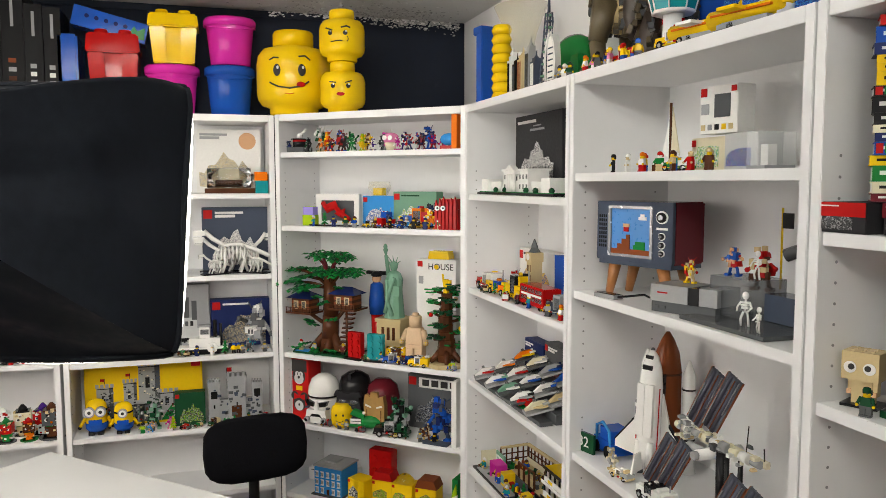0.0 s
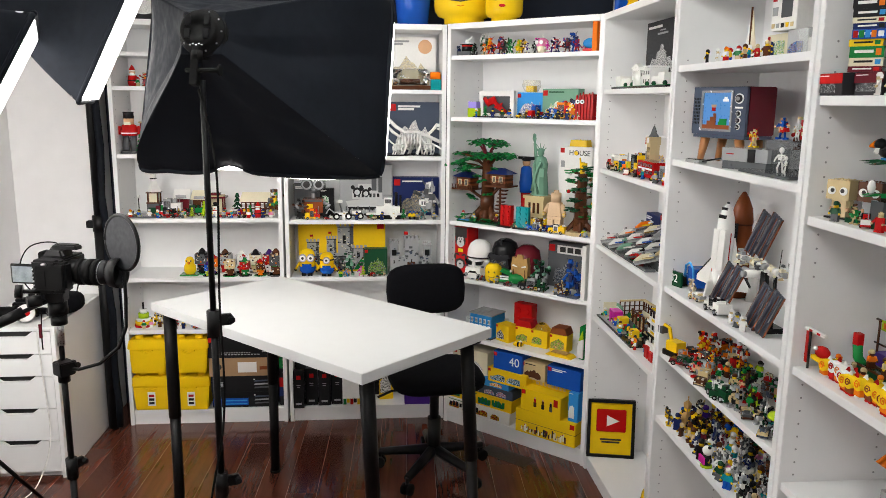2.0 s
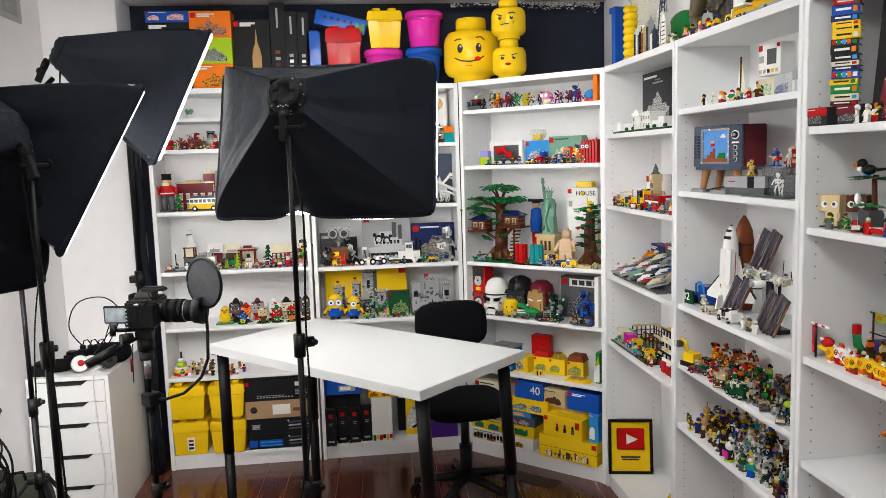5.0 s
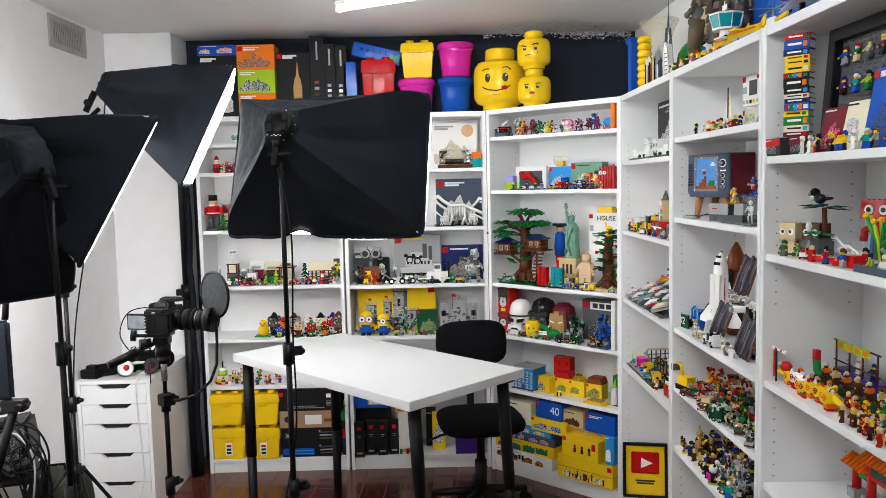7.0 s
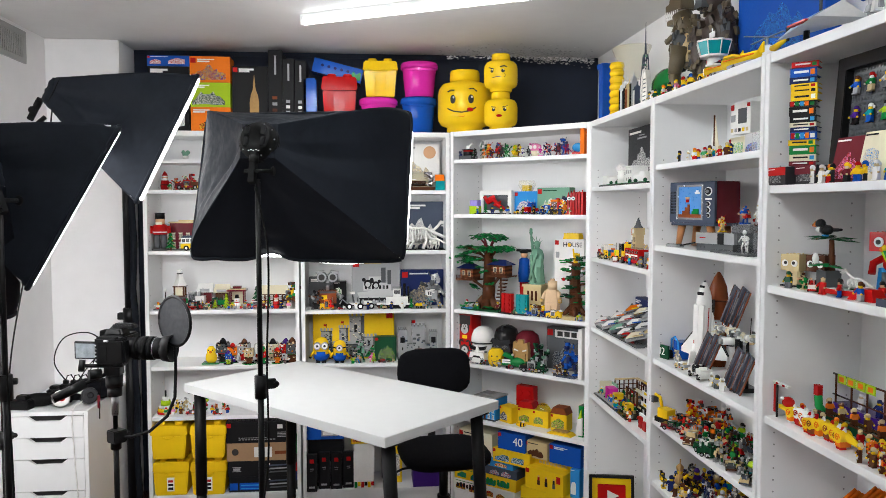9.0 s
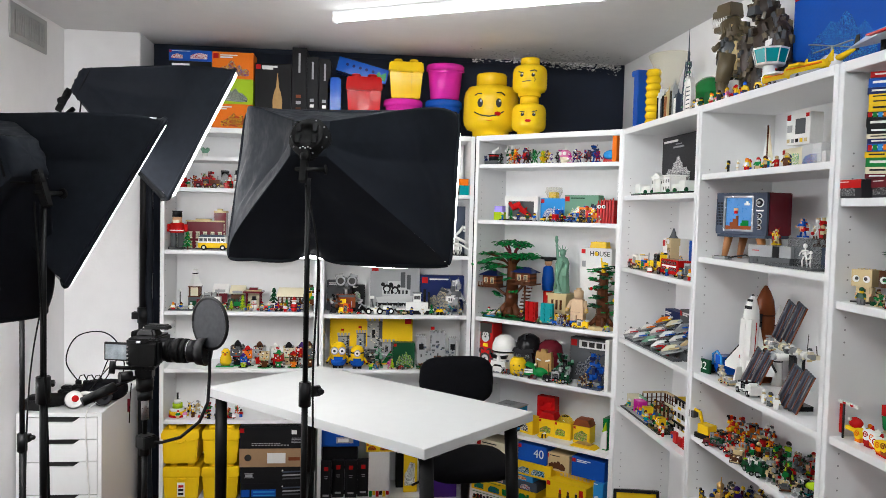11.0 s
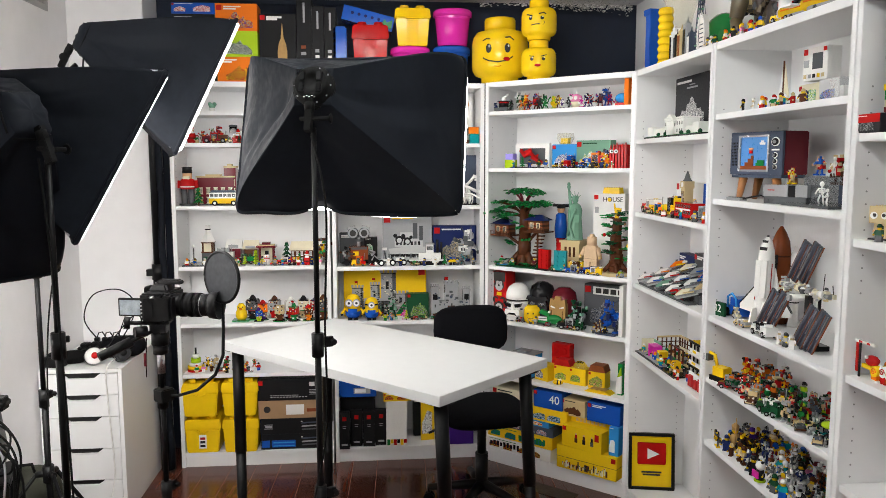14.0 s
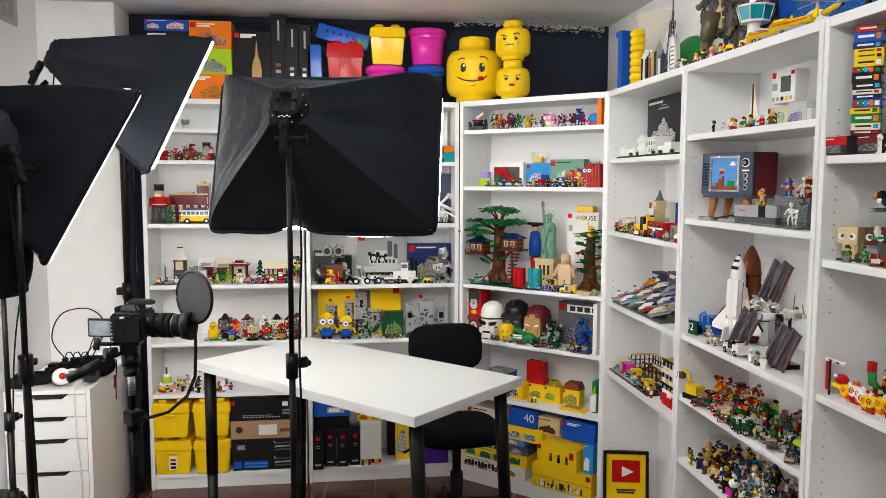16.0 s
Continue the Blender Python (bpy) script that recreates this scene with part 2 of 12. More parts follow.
# ---- bookcases ----
BW, BD, BH, BT = 0.80, 0.28, 2.02, 0.02
SHELVES = {"a": (1.872, 1.712, 1.39, 1.075, 0.775, 0.505), "b": (1.71, 1.385, 1.065, 0.772, 0.505), "c": (1.872, 1.582, 1.07, 0.785, 0.488),
           "d": (1.712, 1.385, 1.057, 0.735), "e": (1.775, 1.482, 1.065, 0.84, 0.607), "f": (1.678, 1.418, 1.071, 0.782, 0.47)}
CASE = {"a": T(-0.877, 3.285, 0), "b": T(-0.066, 3.285, 0), "c": T(0.734, 3.2545, 0, 0, 0, -43.1),
        "d": T(1.335, 2.690, 0, 0, 0, -90), "e": T(1.335, 1.886, 0, 0, 0, -90), "f": T(1.335, 1.082, 0, 0, 0, -90)}
FOOT = 0.08


def bookcase(key, label, BW=BW):
    c = thing("bookcase", label, "bookcase", CASE[key], "tall white bookcases along the walls")
    side = Geo(MELA).box(0, BT, 0, BD, 0, BH).mesh("side_panel", 0.0012)
    part("side_panel", side, c)
    part("side_panel", side, c, at=T(BW - BT))
    board = Geo(MELA).box(BT + 0.001, BW - BT - 0.001, 0.002, BD - 0.008, 0, 0.02).mesh("shelf", 0.0012)
    thick = Geo(MELA).box(BT + 0.001, BW - BT - 0.001, 0.001, BD - 0.008, 0, 0.026).mesh("top_board", 0.0012)
    part("top_board", thick, c, at=T(0, 0, BH - 0.026))
    part("bottom_shelf", board, c, at=T(0, 0, FOOT - 0.02))
    for z in SHELVES[key]:
        part("shelf", board, c, at=T(0, 0.004, z - 0.02))
    part("plinth", Geo(MELA).box(BT + 0.001, BW - BT - 0.001, 0.012, 0.028, 0, FOOT - 0.022), c, bevel=0.001)
    part("back_panel", Geo(MELA).box(BT, BW - BT, BD - 0.007, BD - 0.003, 0.01, BH - 0.01), c)
    g = Geo(HOLE)
    for x, s in ((BT, 1), (BW - BT, -1)):
        for y in (0.035, 0.235):
            for i in range(9, 60):
                if i % 20 < 17:
                    g.rod((x - 0.0004 * s, y, i * 0.032), (x + 0.0006 * s, y, i * 0.032), 0.0026, n=6)
    part("pin_holes", g, c, kind="stuff")
    return c


for key in "abcdef":
    bookcase(key, {"a": "tall white bookcase with toy sets and yellow storage boxes", "b": "tall white bookcase with boxed sets, behind a softbox",
                   "c": "tall white bookcase set across the corner, full of toys", "d": "tall white bookcase with models and a framed plaque",
                   "e": "tall white bookcase with a toy television and spacecraft", "f": "tall white bookcase with a peg board and many figures"}[key], 0.826 if key == "c" else BW)


# ---- desk ----
DESK = T(0.347, 1.550, 0, 0, 0, 44.6)
desk = thing("desk", "white desk with a thick top on black round legs", "desk", DESK)
part("desktop", Geo(DESKW).box(0, 0.615, 0, 1.165, 0.857, 0.891), desk, bevel=0.0015)
leg = Geo(BLK).rod((0, 0, 0.012), (0, 0, 0.42), 0.0205, n=20).rod((0, 0, 0.42), (0, 0, 0.849), 0.0235, n=20)
leg.rod((0, 0, 0.849), (0, 0, 0.8565), 0.05, n=20).use(RUB).rod((0, 0, 0), (0, 0, 0.012), 0.0235, n=20)
leg = leg.mesh("leg")
for x, y, rx, ry in ((0.07, 0.055, -1.6, -2.0), (0.54, 0.05, -3.0, -1.0), (0.06, 1.14, -1.5, 1.0), (0.54, 1.14, 0, 0.5)):
    part("leg", leg, desk, "black round steel leg", at=T(x, y, 0.856, rx, ry) @ T(0, 0, -0.856))


# ---- ceiling tube and added fill tubes ----
def tube_light(at, glow):
    t = thing("ceiling_tube_light", "lit white ceiling tube, one in view and three unseen fill lamps", "ceiling light", at)
    part("housing", Geo(MELA).box(-0.6, 0.6, -0.02, 0.02, -0.018, -0.001), t, bevel=0.003)
    part("tube", Geo(glow).rod((-0.585, 0, -0.032), (0.585, 0, -0.032), 0.0145, n=14), t, "glowing white tube")
    for x in (-0.6, 0.585):
        part("end_cap", Geo(MELA).box(x, x + 0.015, -0.018, 0.018, -0.05, -0.002), t, bevel=0.003)
    return t


tube_light(T(0.53, 2.425, H, 0, 0, -28.8), TUBE)
# Three tubes added out of view as fill; only the one above is seen.
tube_light(T(0.15, -1.30, H, 0, 0, -28.8), FILLTUBE)
tube_light(T(0.15, 0.05, H, 0, 0, -28.8), FILLTUBE)
tube_light(T(0.10, 1.15, H, 0, 0, -28.8), FILLTUBE)


# ---- softboxes ----
PAPER = mat("white_paper", (0.78, 0.78, 0.76), 0.6, var=0.04)


def softbox(at, label, w=0.70, h=0.50, d=0.36, seed=1, covered=False, hem=False, bulge=0.0, full=0.16, cloth=None):
    """A cloth softbox: its mouth lies in x and z at y = d, its hub at the origin; it shines along +y."""
    rng = random.Random(seed)
    s = thing("softbox", label, "softbox", at, "studio softboxes on stands")
    hub, n = 0.05, 40
    cor = [(-1, -1), (1, -1), (1, 1), (-1, 1)]

    folds = [(rng.random() * 6, rng.uniform(0.35, 0.65)) for _ in cor]
    creases = [[(rng.uniform(0.1, 0.9), rng.uniform(0.15, 0.95), rng.uniform(-1.2, 1.2), rng.uniform(0.025, 0.07), rng.uniform(-0.008, 0.008), rng.uniform(0.15, 0.4)) for _ in range(9)] for _ in cor]

    def lip(q, u):
        """How far the mouth's edge is drawn in: rounded corners, and a slack lower edge on a hemmed box."""
        f = 1 - 0.028 * abs(2 * u - 1) ** 12
        dip = 0.003 * math.sin(math.pi * u)
        if hem and q == 0:
            dip += 0.024 * math.exp(-((u - 0.385) / 0.07) ** 2) - 0.004 * math.exp(-((u - 0.72) / 0.14) ** 2) + 0.004 * math.exp(-((u - 0.12) / 0.05) ** 2)
        return f, dip

    def shell(inner):
        g = Geo(SILVER if inner else FABRIC)
        k = 0.007 if inner else 0.0
        for q in range(4):
            a, b = cor[q], cor[(q + 1) % 4]
            ph, fold = folds[q]
            vs, fs = [], []
            for i in range(n + 1):
                u = i / n
                for j in range(n + 1):
                    v = j / n * (0.97 if inner else 1.0)
                    mx, mz = (a[0] + (b[0] - a[0]) * u) * w / 2, (a[1] + (b[1] - a[1]) * u) * h / 2
                    hx, hz = (a[0] + (b[0] - a[0]) * u) * hub, (a[1] + (b[1] - a[1]) * u) * hub
                    e = math.sin(math.pi * u)
                    sag = e * (0.02 + 0.06 * full) * math.sin(math.pi * v)
                    sag += 0.018 * math.sin(9 * u * v + ph) * e * v * (1.12 - v) + 0.008 * math.sin(17 * v - 6 * u + 2 * ph) * e * v * (1.05 - v) + 0.02 * max(0, 1 - abs(u - fold - 0.3 * (v - 0.5)) * 6) * v * (1 - v) * 3 * e
                    for cu, cv, ang, wide, deep, far in creases[q]:
                        along = (u - cu) * math.cos(ang) + (v - cv) * math.sin(ang)
                        across = -(u - cu) * math.sin(ang) + (v - cv) * math.cos(ang)
                        sag += deep * math.exp(-(across / wide) ** 2 - (along / far) ** 2) * e * min(1, v * 4) * min(1, (1 - v) * 8)
                    bow = 1 + full * math.sin(math.pi * v)
                    x, z = (hx + (mx - hx) * v) * bow, (hz + (mz - hz) * v) * bow
                    nx, nz = (a[0] + b[0]) / 2, (a[1] + b[1]) / 2
                    f, dip = lip(q, u)
                    f, dip = 1 - (1 - f) * v ** 4, dip * v ** 3
                    vs.append((x * f * (1 - 2 * k) - nx * (sag + dip + k), d * v - 0.02 * (1 - v) + k, z * f * (1 - 2 * k) - nz * (sag + dip + k)))
            for i in range(n):
                for j in range(n):
                    p = i * (n + 1) + j
                    fs.append((p, p + 1, p + n + 2, p + n + 1))
            g.raw(vs, fs, None, True)
        return g

    part("cloth_shell", shell(False), s, "black nylon cloth with creases and seams")
    part("lining", shell(True), s, "silver reflective lining")
    g = Geo(FABRIC)
    for q in range(4):
        a, b = cor[q], cor[(q + 1) % 4]
        pts = []
        for i in range(41):
            u = i / 40
            f, dip = lip(q, u)
            pts.append(((a[0] + (b[0] - a[0]) * u) * w / 2 * f - (a[0] + b[0]) / 2 * dip, d + 0.003, (a[1] + (b[1] - a[1]) * u) * h / 2 * f - (a[1] + b[1]) / 2 * dip))
        g.tube(pts, 0.0075, 6)
    part("rim", g, s, "black stitched cloth rim")
    if bulge:
        part("diffuser", Geo(cloth or DIFF).box(-w / 2 + 0.003, w / 2 - 0.003, d - 0.002, d + bulge, -h / 2 + 0.016, h / 2 - 0.014), s, "white translucent cloth", bevel=0.004)
    else:
        part("diffuser", Geo(cloth or DIFF).slab([(-w / 2 + 0.016, -h / 2 + 0.010), (w / 2 - 0.016, -h / 2 + 0.010), (w / 2 - 0.016, h / 2 - 0.016), (-w / 2 + 0.016, h / 2 - 0.016)], 0.004, T(0, d - 0.002, 0)), s, "white translucent cloth")
    if hem:
        side = [(w / 2 * lip(1, u)[0] + 0.0055 * math.sin(math.pi * u) ** 0.5, d + 0.006, (2 * u - 1) * h / 2 * 0.97) for u in (0.02, 0.1, 0.25, 0.4, 0.55, 0.7, 0.85, 0.97)]
        low = [((2 * u - 1) * w / 2, d + 0.006, -h / 2 + lip(0, u)[1] - 0.0055 * math.sin(math.pi * (u - 0.5) / 0.42)) for u in (0.5, 0.56, 0.62, 0.68, 0.74, 0.8, 0.86, 0.92)]
        for pts in (side, low):
            part("diffuser_hem", Geo(DIFF).tube(pts, 0.0032, 6), s, "lit white cloth hem")
    if covered:
        cap = Geo(FABRIC)
        rings = [(0.0545, 0.012), (0.0535, -0.018), (0.047, -0.030), (0.030, -0.036), (0.003, -0.037)]
        vs, m = [], 32
        for k, (r, y) in enumerate(rings):
            for i in range(m):
                a = 2 * math.pi * i / m
                c, e = math.cos(a), math.sin(a)
                p = r / max(abs(c), abs(e)) ** 0.75 * (1 + 0.03 * math.sin(5 * a + k) * (k > 0))
                vs.append((p * c, y + 0.003 * math.sin(7 * a + 2 * k) * (0 < k < 4), p * e))
        cap.raw(vs, [(k * m + i, k * m + (i + 1) % m, (k + 1) * m + (i + 1) % m, (k + 1) * m + i) for k in range(4) for i in range(m)] + [tuple(range(4 * m, 5 * m))], None, True)
        part("cloth_cap", cap, s, "black cloth gathered over the lamp head")
        part("cap_band", Geo(RUB).tube([(x * 0.0575, -0.006, z * 0.0575) for x, z in ((-1, -0.8), (-0.8, -1), (0.8, -1), (1, -0.8), (1, 0.8), (0.8, 1), (-0.8, 1), (-1, 0.8), (-1, -0.8))], 0.003, 6), s, "black elastic band")
    else:
        g = Geo(RUB).lathe([(0.004, -0.046), (0.020, -0.046), (0.022, -0.050), (0.041, -0.050), (0.0435, -0.047), (0.044, -0.030), (0.052, -0.028), (0.0545, -0.024), (0.0545, 0.0), (0.03, 0.002)], 28, tf=T(0, 0, 0, -90, 0, 0))
        cloth_ring, m = Geo(FABRIC), 32
        vs = []
        for i in range(m):
            c, e = math.cos(2 * math.pi * i / m), math.sin(2 * math.pi * i / m)
            p = 0.051 / max(abs(c), abs(e))
            vs += [(p * c, -0.0185, p * e), (0.046 * c, -0.027, 0.046 * e), (0.046 * c, -0.020, 0.046 * e)]
        fs = []
        for i in range(m):
            if not 9 <= i <= 14:
                j = (i + 1) % m
                fs += [(3 * i, 3 * j, 3 * j + 1, 3 * i + 1), (3 * i + 1, 3 * j + 1, 3 * j + 2, 3 * i + 2)]
        part("hub_cloth", cloth_ring.raw(vs, fs, None, True), s, "black cloth gathered round the lamp head")
        for k in range(3):
            g.lathe([(0.0545, -0.021 + 0.008 * k), (0.0575, -0.020 + 0.008 * k), (0.0575, -0.017 + 0.008 * k), (0.0545, -0.016 + 0.008 * k)], 28, tf=T(0, 0, 0, -90, 0, 0))
        head = part("lamp_head", g, s, "round black lamp head with rocker switches")
        for k in range(4):
            part("switch", Geo(BLKP).block((-0.0225 + 0.045 * (k % 2), -0.052, 0.006 - 0.03 * (k // 2)), (0.013, 0.006, 0.022)), head, bevel=0.001)
        for k in range(10):
            a = 2 * math.pi * k / 10
            part("screw", Geo(STEEL).rod((0.048 * math.cos(a), -0.0305, 0.048 * math.sin(a)), (0.048 * math.cos(a), -0.0275, 0.048 * math.sin(a)), 0.0022, n=6), head)
        for k in range(5):
            part("printed_line", Geo(PAPER).box(-0.016 + 0.007 * k, -0.012 + 0.007 * k, -0.0506, -0.0501, -0.0405 + 0.003 * (k % 2), -0.0385 + 0.003 * (k % 2)), head)
    for a in cor:
        g = Geo(STEEL).tube([(a[0] * (hub + (w / 2 - hub) * v) * (1 + (full - 0.01) * math.sin(math.pi * v)) * 0.945, d * v - 0.016, a[1] * (hub + (h / 2 - hub) * v) * (1 + (full - 0.01) * math.sin(math.pi * v)) * 0.945) for v in (0, 0.2, 0.4, 0.6, 0.8, 1.0)], 0.003, 5)
        part("frame_rod", g, s, "thin steel rod")
    g = Geo(RUB).box(-0.009, 0.009, -0.052, -0.030, -0.13, -0.04).rod((0, -0.041, -0.075), (0, -0.041, -0.05), 0.013, n=12)
    g.rod((-0.025, -0.04, -0.095), (0.055, -0.04, -0.095), 0.006, n=10).rod((0.055, -0.04, -0.095), (0.06, -0.04, -0.095), 0.014, n=10)
    part("tilt_bracket", g, s, "black plastic tilt bracket with a knob", bevel=0.002)
    return s


def aim(hub, n, u=None):
    """A pose at hub whose y axis runs along n; its z axis stays near u or upright."""
    y = Vector(n).normalized()
    z = Vector(u or (0, 0, 1))
    x = y.cross(z).normalized()
    z = x.cross(y)
    m = Matrix((x, y, z)).transposed().to_4x4()
    return Matrix.Translation(hub) @ m


def light_stand(x, y, top, turn=0, spread=0.42, knee=0.42, label="black metal light stand with three splayed legs", collars=(0.72, 1.14)):
    s = thing("light_stand", label, "light stand", T(x, y, 0, 0, 0, turn), "light stands")
    zs = [0.06, *collars, top]
    for i, (a, b) in enumerate(zip(zs, zs[1:])):
        part("pole", Geo(BLK).rod((0, 0, a), (0, 0, b), 0.0100 - 0.0014 * i, n=14), s, "black steel pole section")
    for z in collars:
        g = Geo(BLKP).rod((0, 0, z - 0.045), (0, 0, z + 0.02), 0.0165, n=14).box(0.008, 0.042, -0.006, 0.006, z - 0.02, z + 0.008)
        g.rod((0.04, -0.017, z - 0.006), (0.04, 0.017, z - 0.006), 0.009, n=8)
        part("clamp_collar", g, s, "black plastic clamp with a wing knob", bevel=0.0015)
    g = Geo(BLKP).rod((0, 0, knee - 0.03), (0, 0, knee + 0.03), 0.020, n=14)
    for k in range(3):
        a = radians(120 * k)
        g.rod((0, 0, knee), (0.042 * math.cos(a), 0.042 * math.sin(a), knee), 0.012, n=8)
    part("spider", g, s, "black leg collar")
    for k in range(3):
        a = radians(120 * k)
        ca, sa = math.cos(a), math.sin(a)
        g = Geo(BLK).rod((0.04 * ca, 0.04 * sa, knee), (spread * ca, spread * sa, 0.014), 0.0075, n=10)
        leg = part("leg", g, s, "black tubular leg")
        part("foot", Geo(RUB).rod((spread * 0.96 * ca, spread * 0.96 * sa, 0.012 + 0.028), ((spread + 0.012) * ca, (spread + 0.012) * sa, 0.008), 0.0125, n=8), leg, "rubber foot")
        f = 0.5
        part("brace", Geo(BLK).rod((0.02 * ca, 0.02 * sa, 0.10), ((0.04 + (spread - 0.04) * f) * ca, (0.04 + (spread - 0.04) * f) * sa, knee + (0.014 - knee) * f), 0.004, n=6), s)
    return s


softbox(aim((0.005, 1.33, 1.80), (0.22, 0.93, -0.29)), "black cloth softbox on a stand, aimed at the shelves", seed=3, hem=True)
light_stand(0.0, 1.28, 1.70, 20)
softbox(aim((-0.85, 2.144, 2.043), (0.868, 0.245, -0.43)), "black cloth softbox high up, tilted down", seed=5, d=0.41, covered=True, bulge=0.018, full=0.05)
high_stand = light_stand(-1.025, 2.03, 1.80, 75, knee=0.50, collars=(0.79, 1.255))
turned = high_stand.matrix_basis.inverted()
part("boom", Geo(BLK).rod(turned @ Vector((-1.025, 2.03, 1.79)), turned @ Vector((-0.885, 2.12, 1.955)), 0.009, n=10).ball(turned @ Vector((-1.025, 2.03, 1.79)), 0.016, 10), high_stand, "short black boom arm")
softbox(aim((-0.905, 1.475, 1.80), (0.815, 0.33, -0.475)), "black cloth softbox, tilted down towards the shelves", seed=8, covered=True, bulge=0.0125, full=0.05)
softbox(aim((-0.655, 1.13, 1.715), (-0.83, 0.40, -0.36)), "black cloth softbox turned down to the white wall", w=0.60, h=0.60, seed=12, covered=True, full=0.08, cloth=WALLDIFF)
light_stand(-0.598, 1.12, 1.62, 100, knee=0.63, spread=0.5, collars=(0.78, 1.19))


# ---- drawer unit ----
ALEX = T(-1.345, 2.735, 0)
du = thing("drawer_unit", "white drawer unit with slotted finger grips", "drawer unit", ALEX)
part("side_panel", Geo(MELA).box(0, 0.017, 0.0, 0.58, 0, 0.694), du, bevel=0.0012)
part("side_panel", Geo(MELA).box(0.343, 0.36, 0, 0.58, 0, 0.694), du, bevel=0.0012)
part("top_panel", Geo(MELA).box(0.0175, 0.3425, 0.0, 0.58, 0.676, 0.694), du, bevel=0.0012)
part("back_panel", Geo(MELA).box(0.0175, 0.3425, 0.57, 0.58, 0.02, 0.675), du)
part("plinth", Geo(MELA).box(0.0175, 0.3425, 0.03, 0.045, 0, 0.028), du)
zs = [0.03, 0.178, 0.326, 0.474, 0.574, 0.674]
for z0, z1 in zip(zs, zs[1:]):
    g = Geo(MELA)
    xs = [(0.0195, 0.095), (0.265, 0.3405)]
    g.box(0.0195, 0.3405, 0.002, 0.018, z0 + 0.001, z1 - 0.024)
    for x0, x1 in xs:
        g.box(x0, x1, 0.002, 0.018, z1 - 0.024, z1 - 0.002)
    g.slab([(0.095, z1 - 0.024), (0.125, z1 - 0.024), (0.095, z1 - 0.002)], 0.016, T(0, 0.002, 0)).slab([(0.235, z1 - 0.024), (0.265, z1 - 0.024), (0.265, z1 - 0.002)], 0.016, T(0, 0.002, 0))
    d = part("drawer_front", g, du, "white drawer front with a cut finger slot")
    # Sheet behind the slot with the slot's shade put into its colour.
    part("slot_shade", Geo(DARK).box(0.096, 0.264, 0.024, 0.03, z1 - 0.03, z1), d, "dark sheet as painted shade in the slot")


# ---- plastics and cards ----
COL = {"red": (0.44, 0.008, 0.008), "yellow": (0.80, 0.52, 0.010), "blue": (0.008, 0.075, 0.38), "navy": (0.012, 0.022, 0.10), "green": (0.008, 0.19, 0.04),
       "dkgreen": (0.008, 0.06, 0.024), "white": (0.80, 0.79, 0.76), "black": (0.011, 0.011, 0.012), "grey": (0.33, 0.335, 0.34), "dkgrey": (0.085, 0.09, 0.095),
       "tan": (0.58, 0.45, 0.24), "brown": (0.085, 0.028, 0.012), "rust": (0.22, 0.055, 0.018), "orange": (0.75, 0.17, 0.008), "lime": (0.35, 0.52, 0.015),
       "pink": (0.78, 0.25, 0.45), "magenta": (0.62, 0.025, 0.33), "teal": (0.004, 0.26, 0.28), "azure": (0.03, 0.26, 0.62), "sand": (0.17, 0.34, 0.24),
       "purple": (0.05, 0.015, 0.17), "flesh": (0.66, 0.38, 0.21), "maroon": (0.13, 0.012, 0.02), "lilac": (0.33, 0.27, 0.72), "cream": (0.72, 0.66, 0.48), "slate": (0.06, 0.075, 0.11), "pale": (0.52, 0.525, 0.52), "coal": (0.028, 0.028, 0.031)}


def pl(c):
    return mat("plastic_" + c, COL[c], 0.12, var=0.05, scale=30, spec=0.18)


def card(c):
    return mat("card_" + c, COL[c], 0.5, var=0.05, scale=12, spec=0.12)


GOLD = mat("gold_plastic", (0.38, 0.22, 0.07), 0.5, var=0.15, spec=0.3)
CHROME = mat("silver_plastic", (0.5, 0.51, 0.53), 0.25, metal=0.7, var=0.1)
KRAFT = mat("kraft_card", (0.36, 0.22, 0.115), 0.8, var=0.10, scale=9, bump=0.15, bump_scale=140)
KRAFTIN = mat("kraft_card_inside", (0.30, 0.18, 0.09), 0.85, var=0.10, scale=9)
TEAK = mat("orange_brown_plastic", (0.36, 0.14, 0.04), 0.4, var=0.12, scale=14)
PALEWOOD = mat("pale_wood", (0.66, 0.46, 0.28), 0.5, var=0.08, scale=14)
CLEAR = mat("clear_plastic", (0.95, 0.97, 0.97), 0.06, var=0, trans=1.0)
HAZY = mat("hazy_plastic_bag", (0.74, 0.66, 0.36), 0.35, var=0.25, scale=18, alpha=0.22)
SMOKE = mat("smoked_plastic", (0.16, 0.17, 0.18), 0.12, var=0, alpha=0.55)
SCREEN = mat("lcd_screen", (0.22, 0.25, 0.27), 0.2, var=0.5, scale=60, emit=0.12)
INK = mat("black_ink", (0.02, 0.018, 0.016), 0.7, var=0)


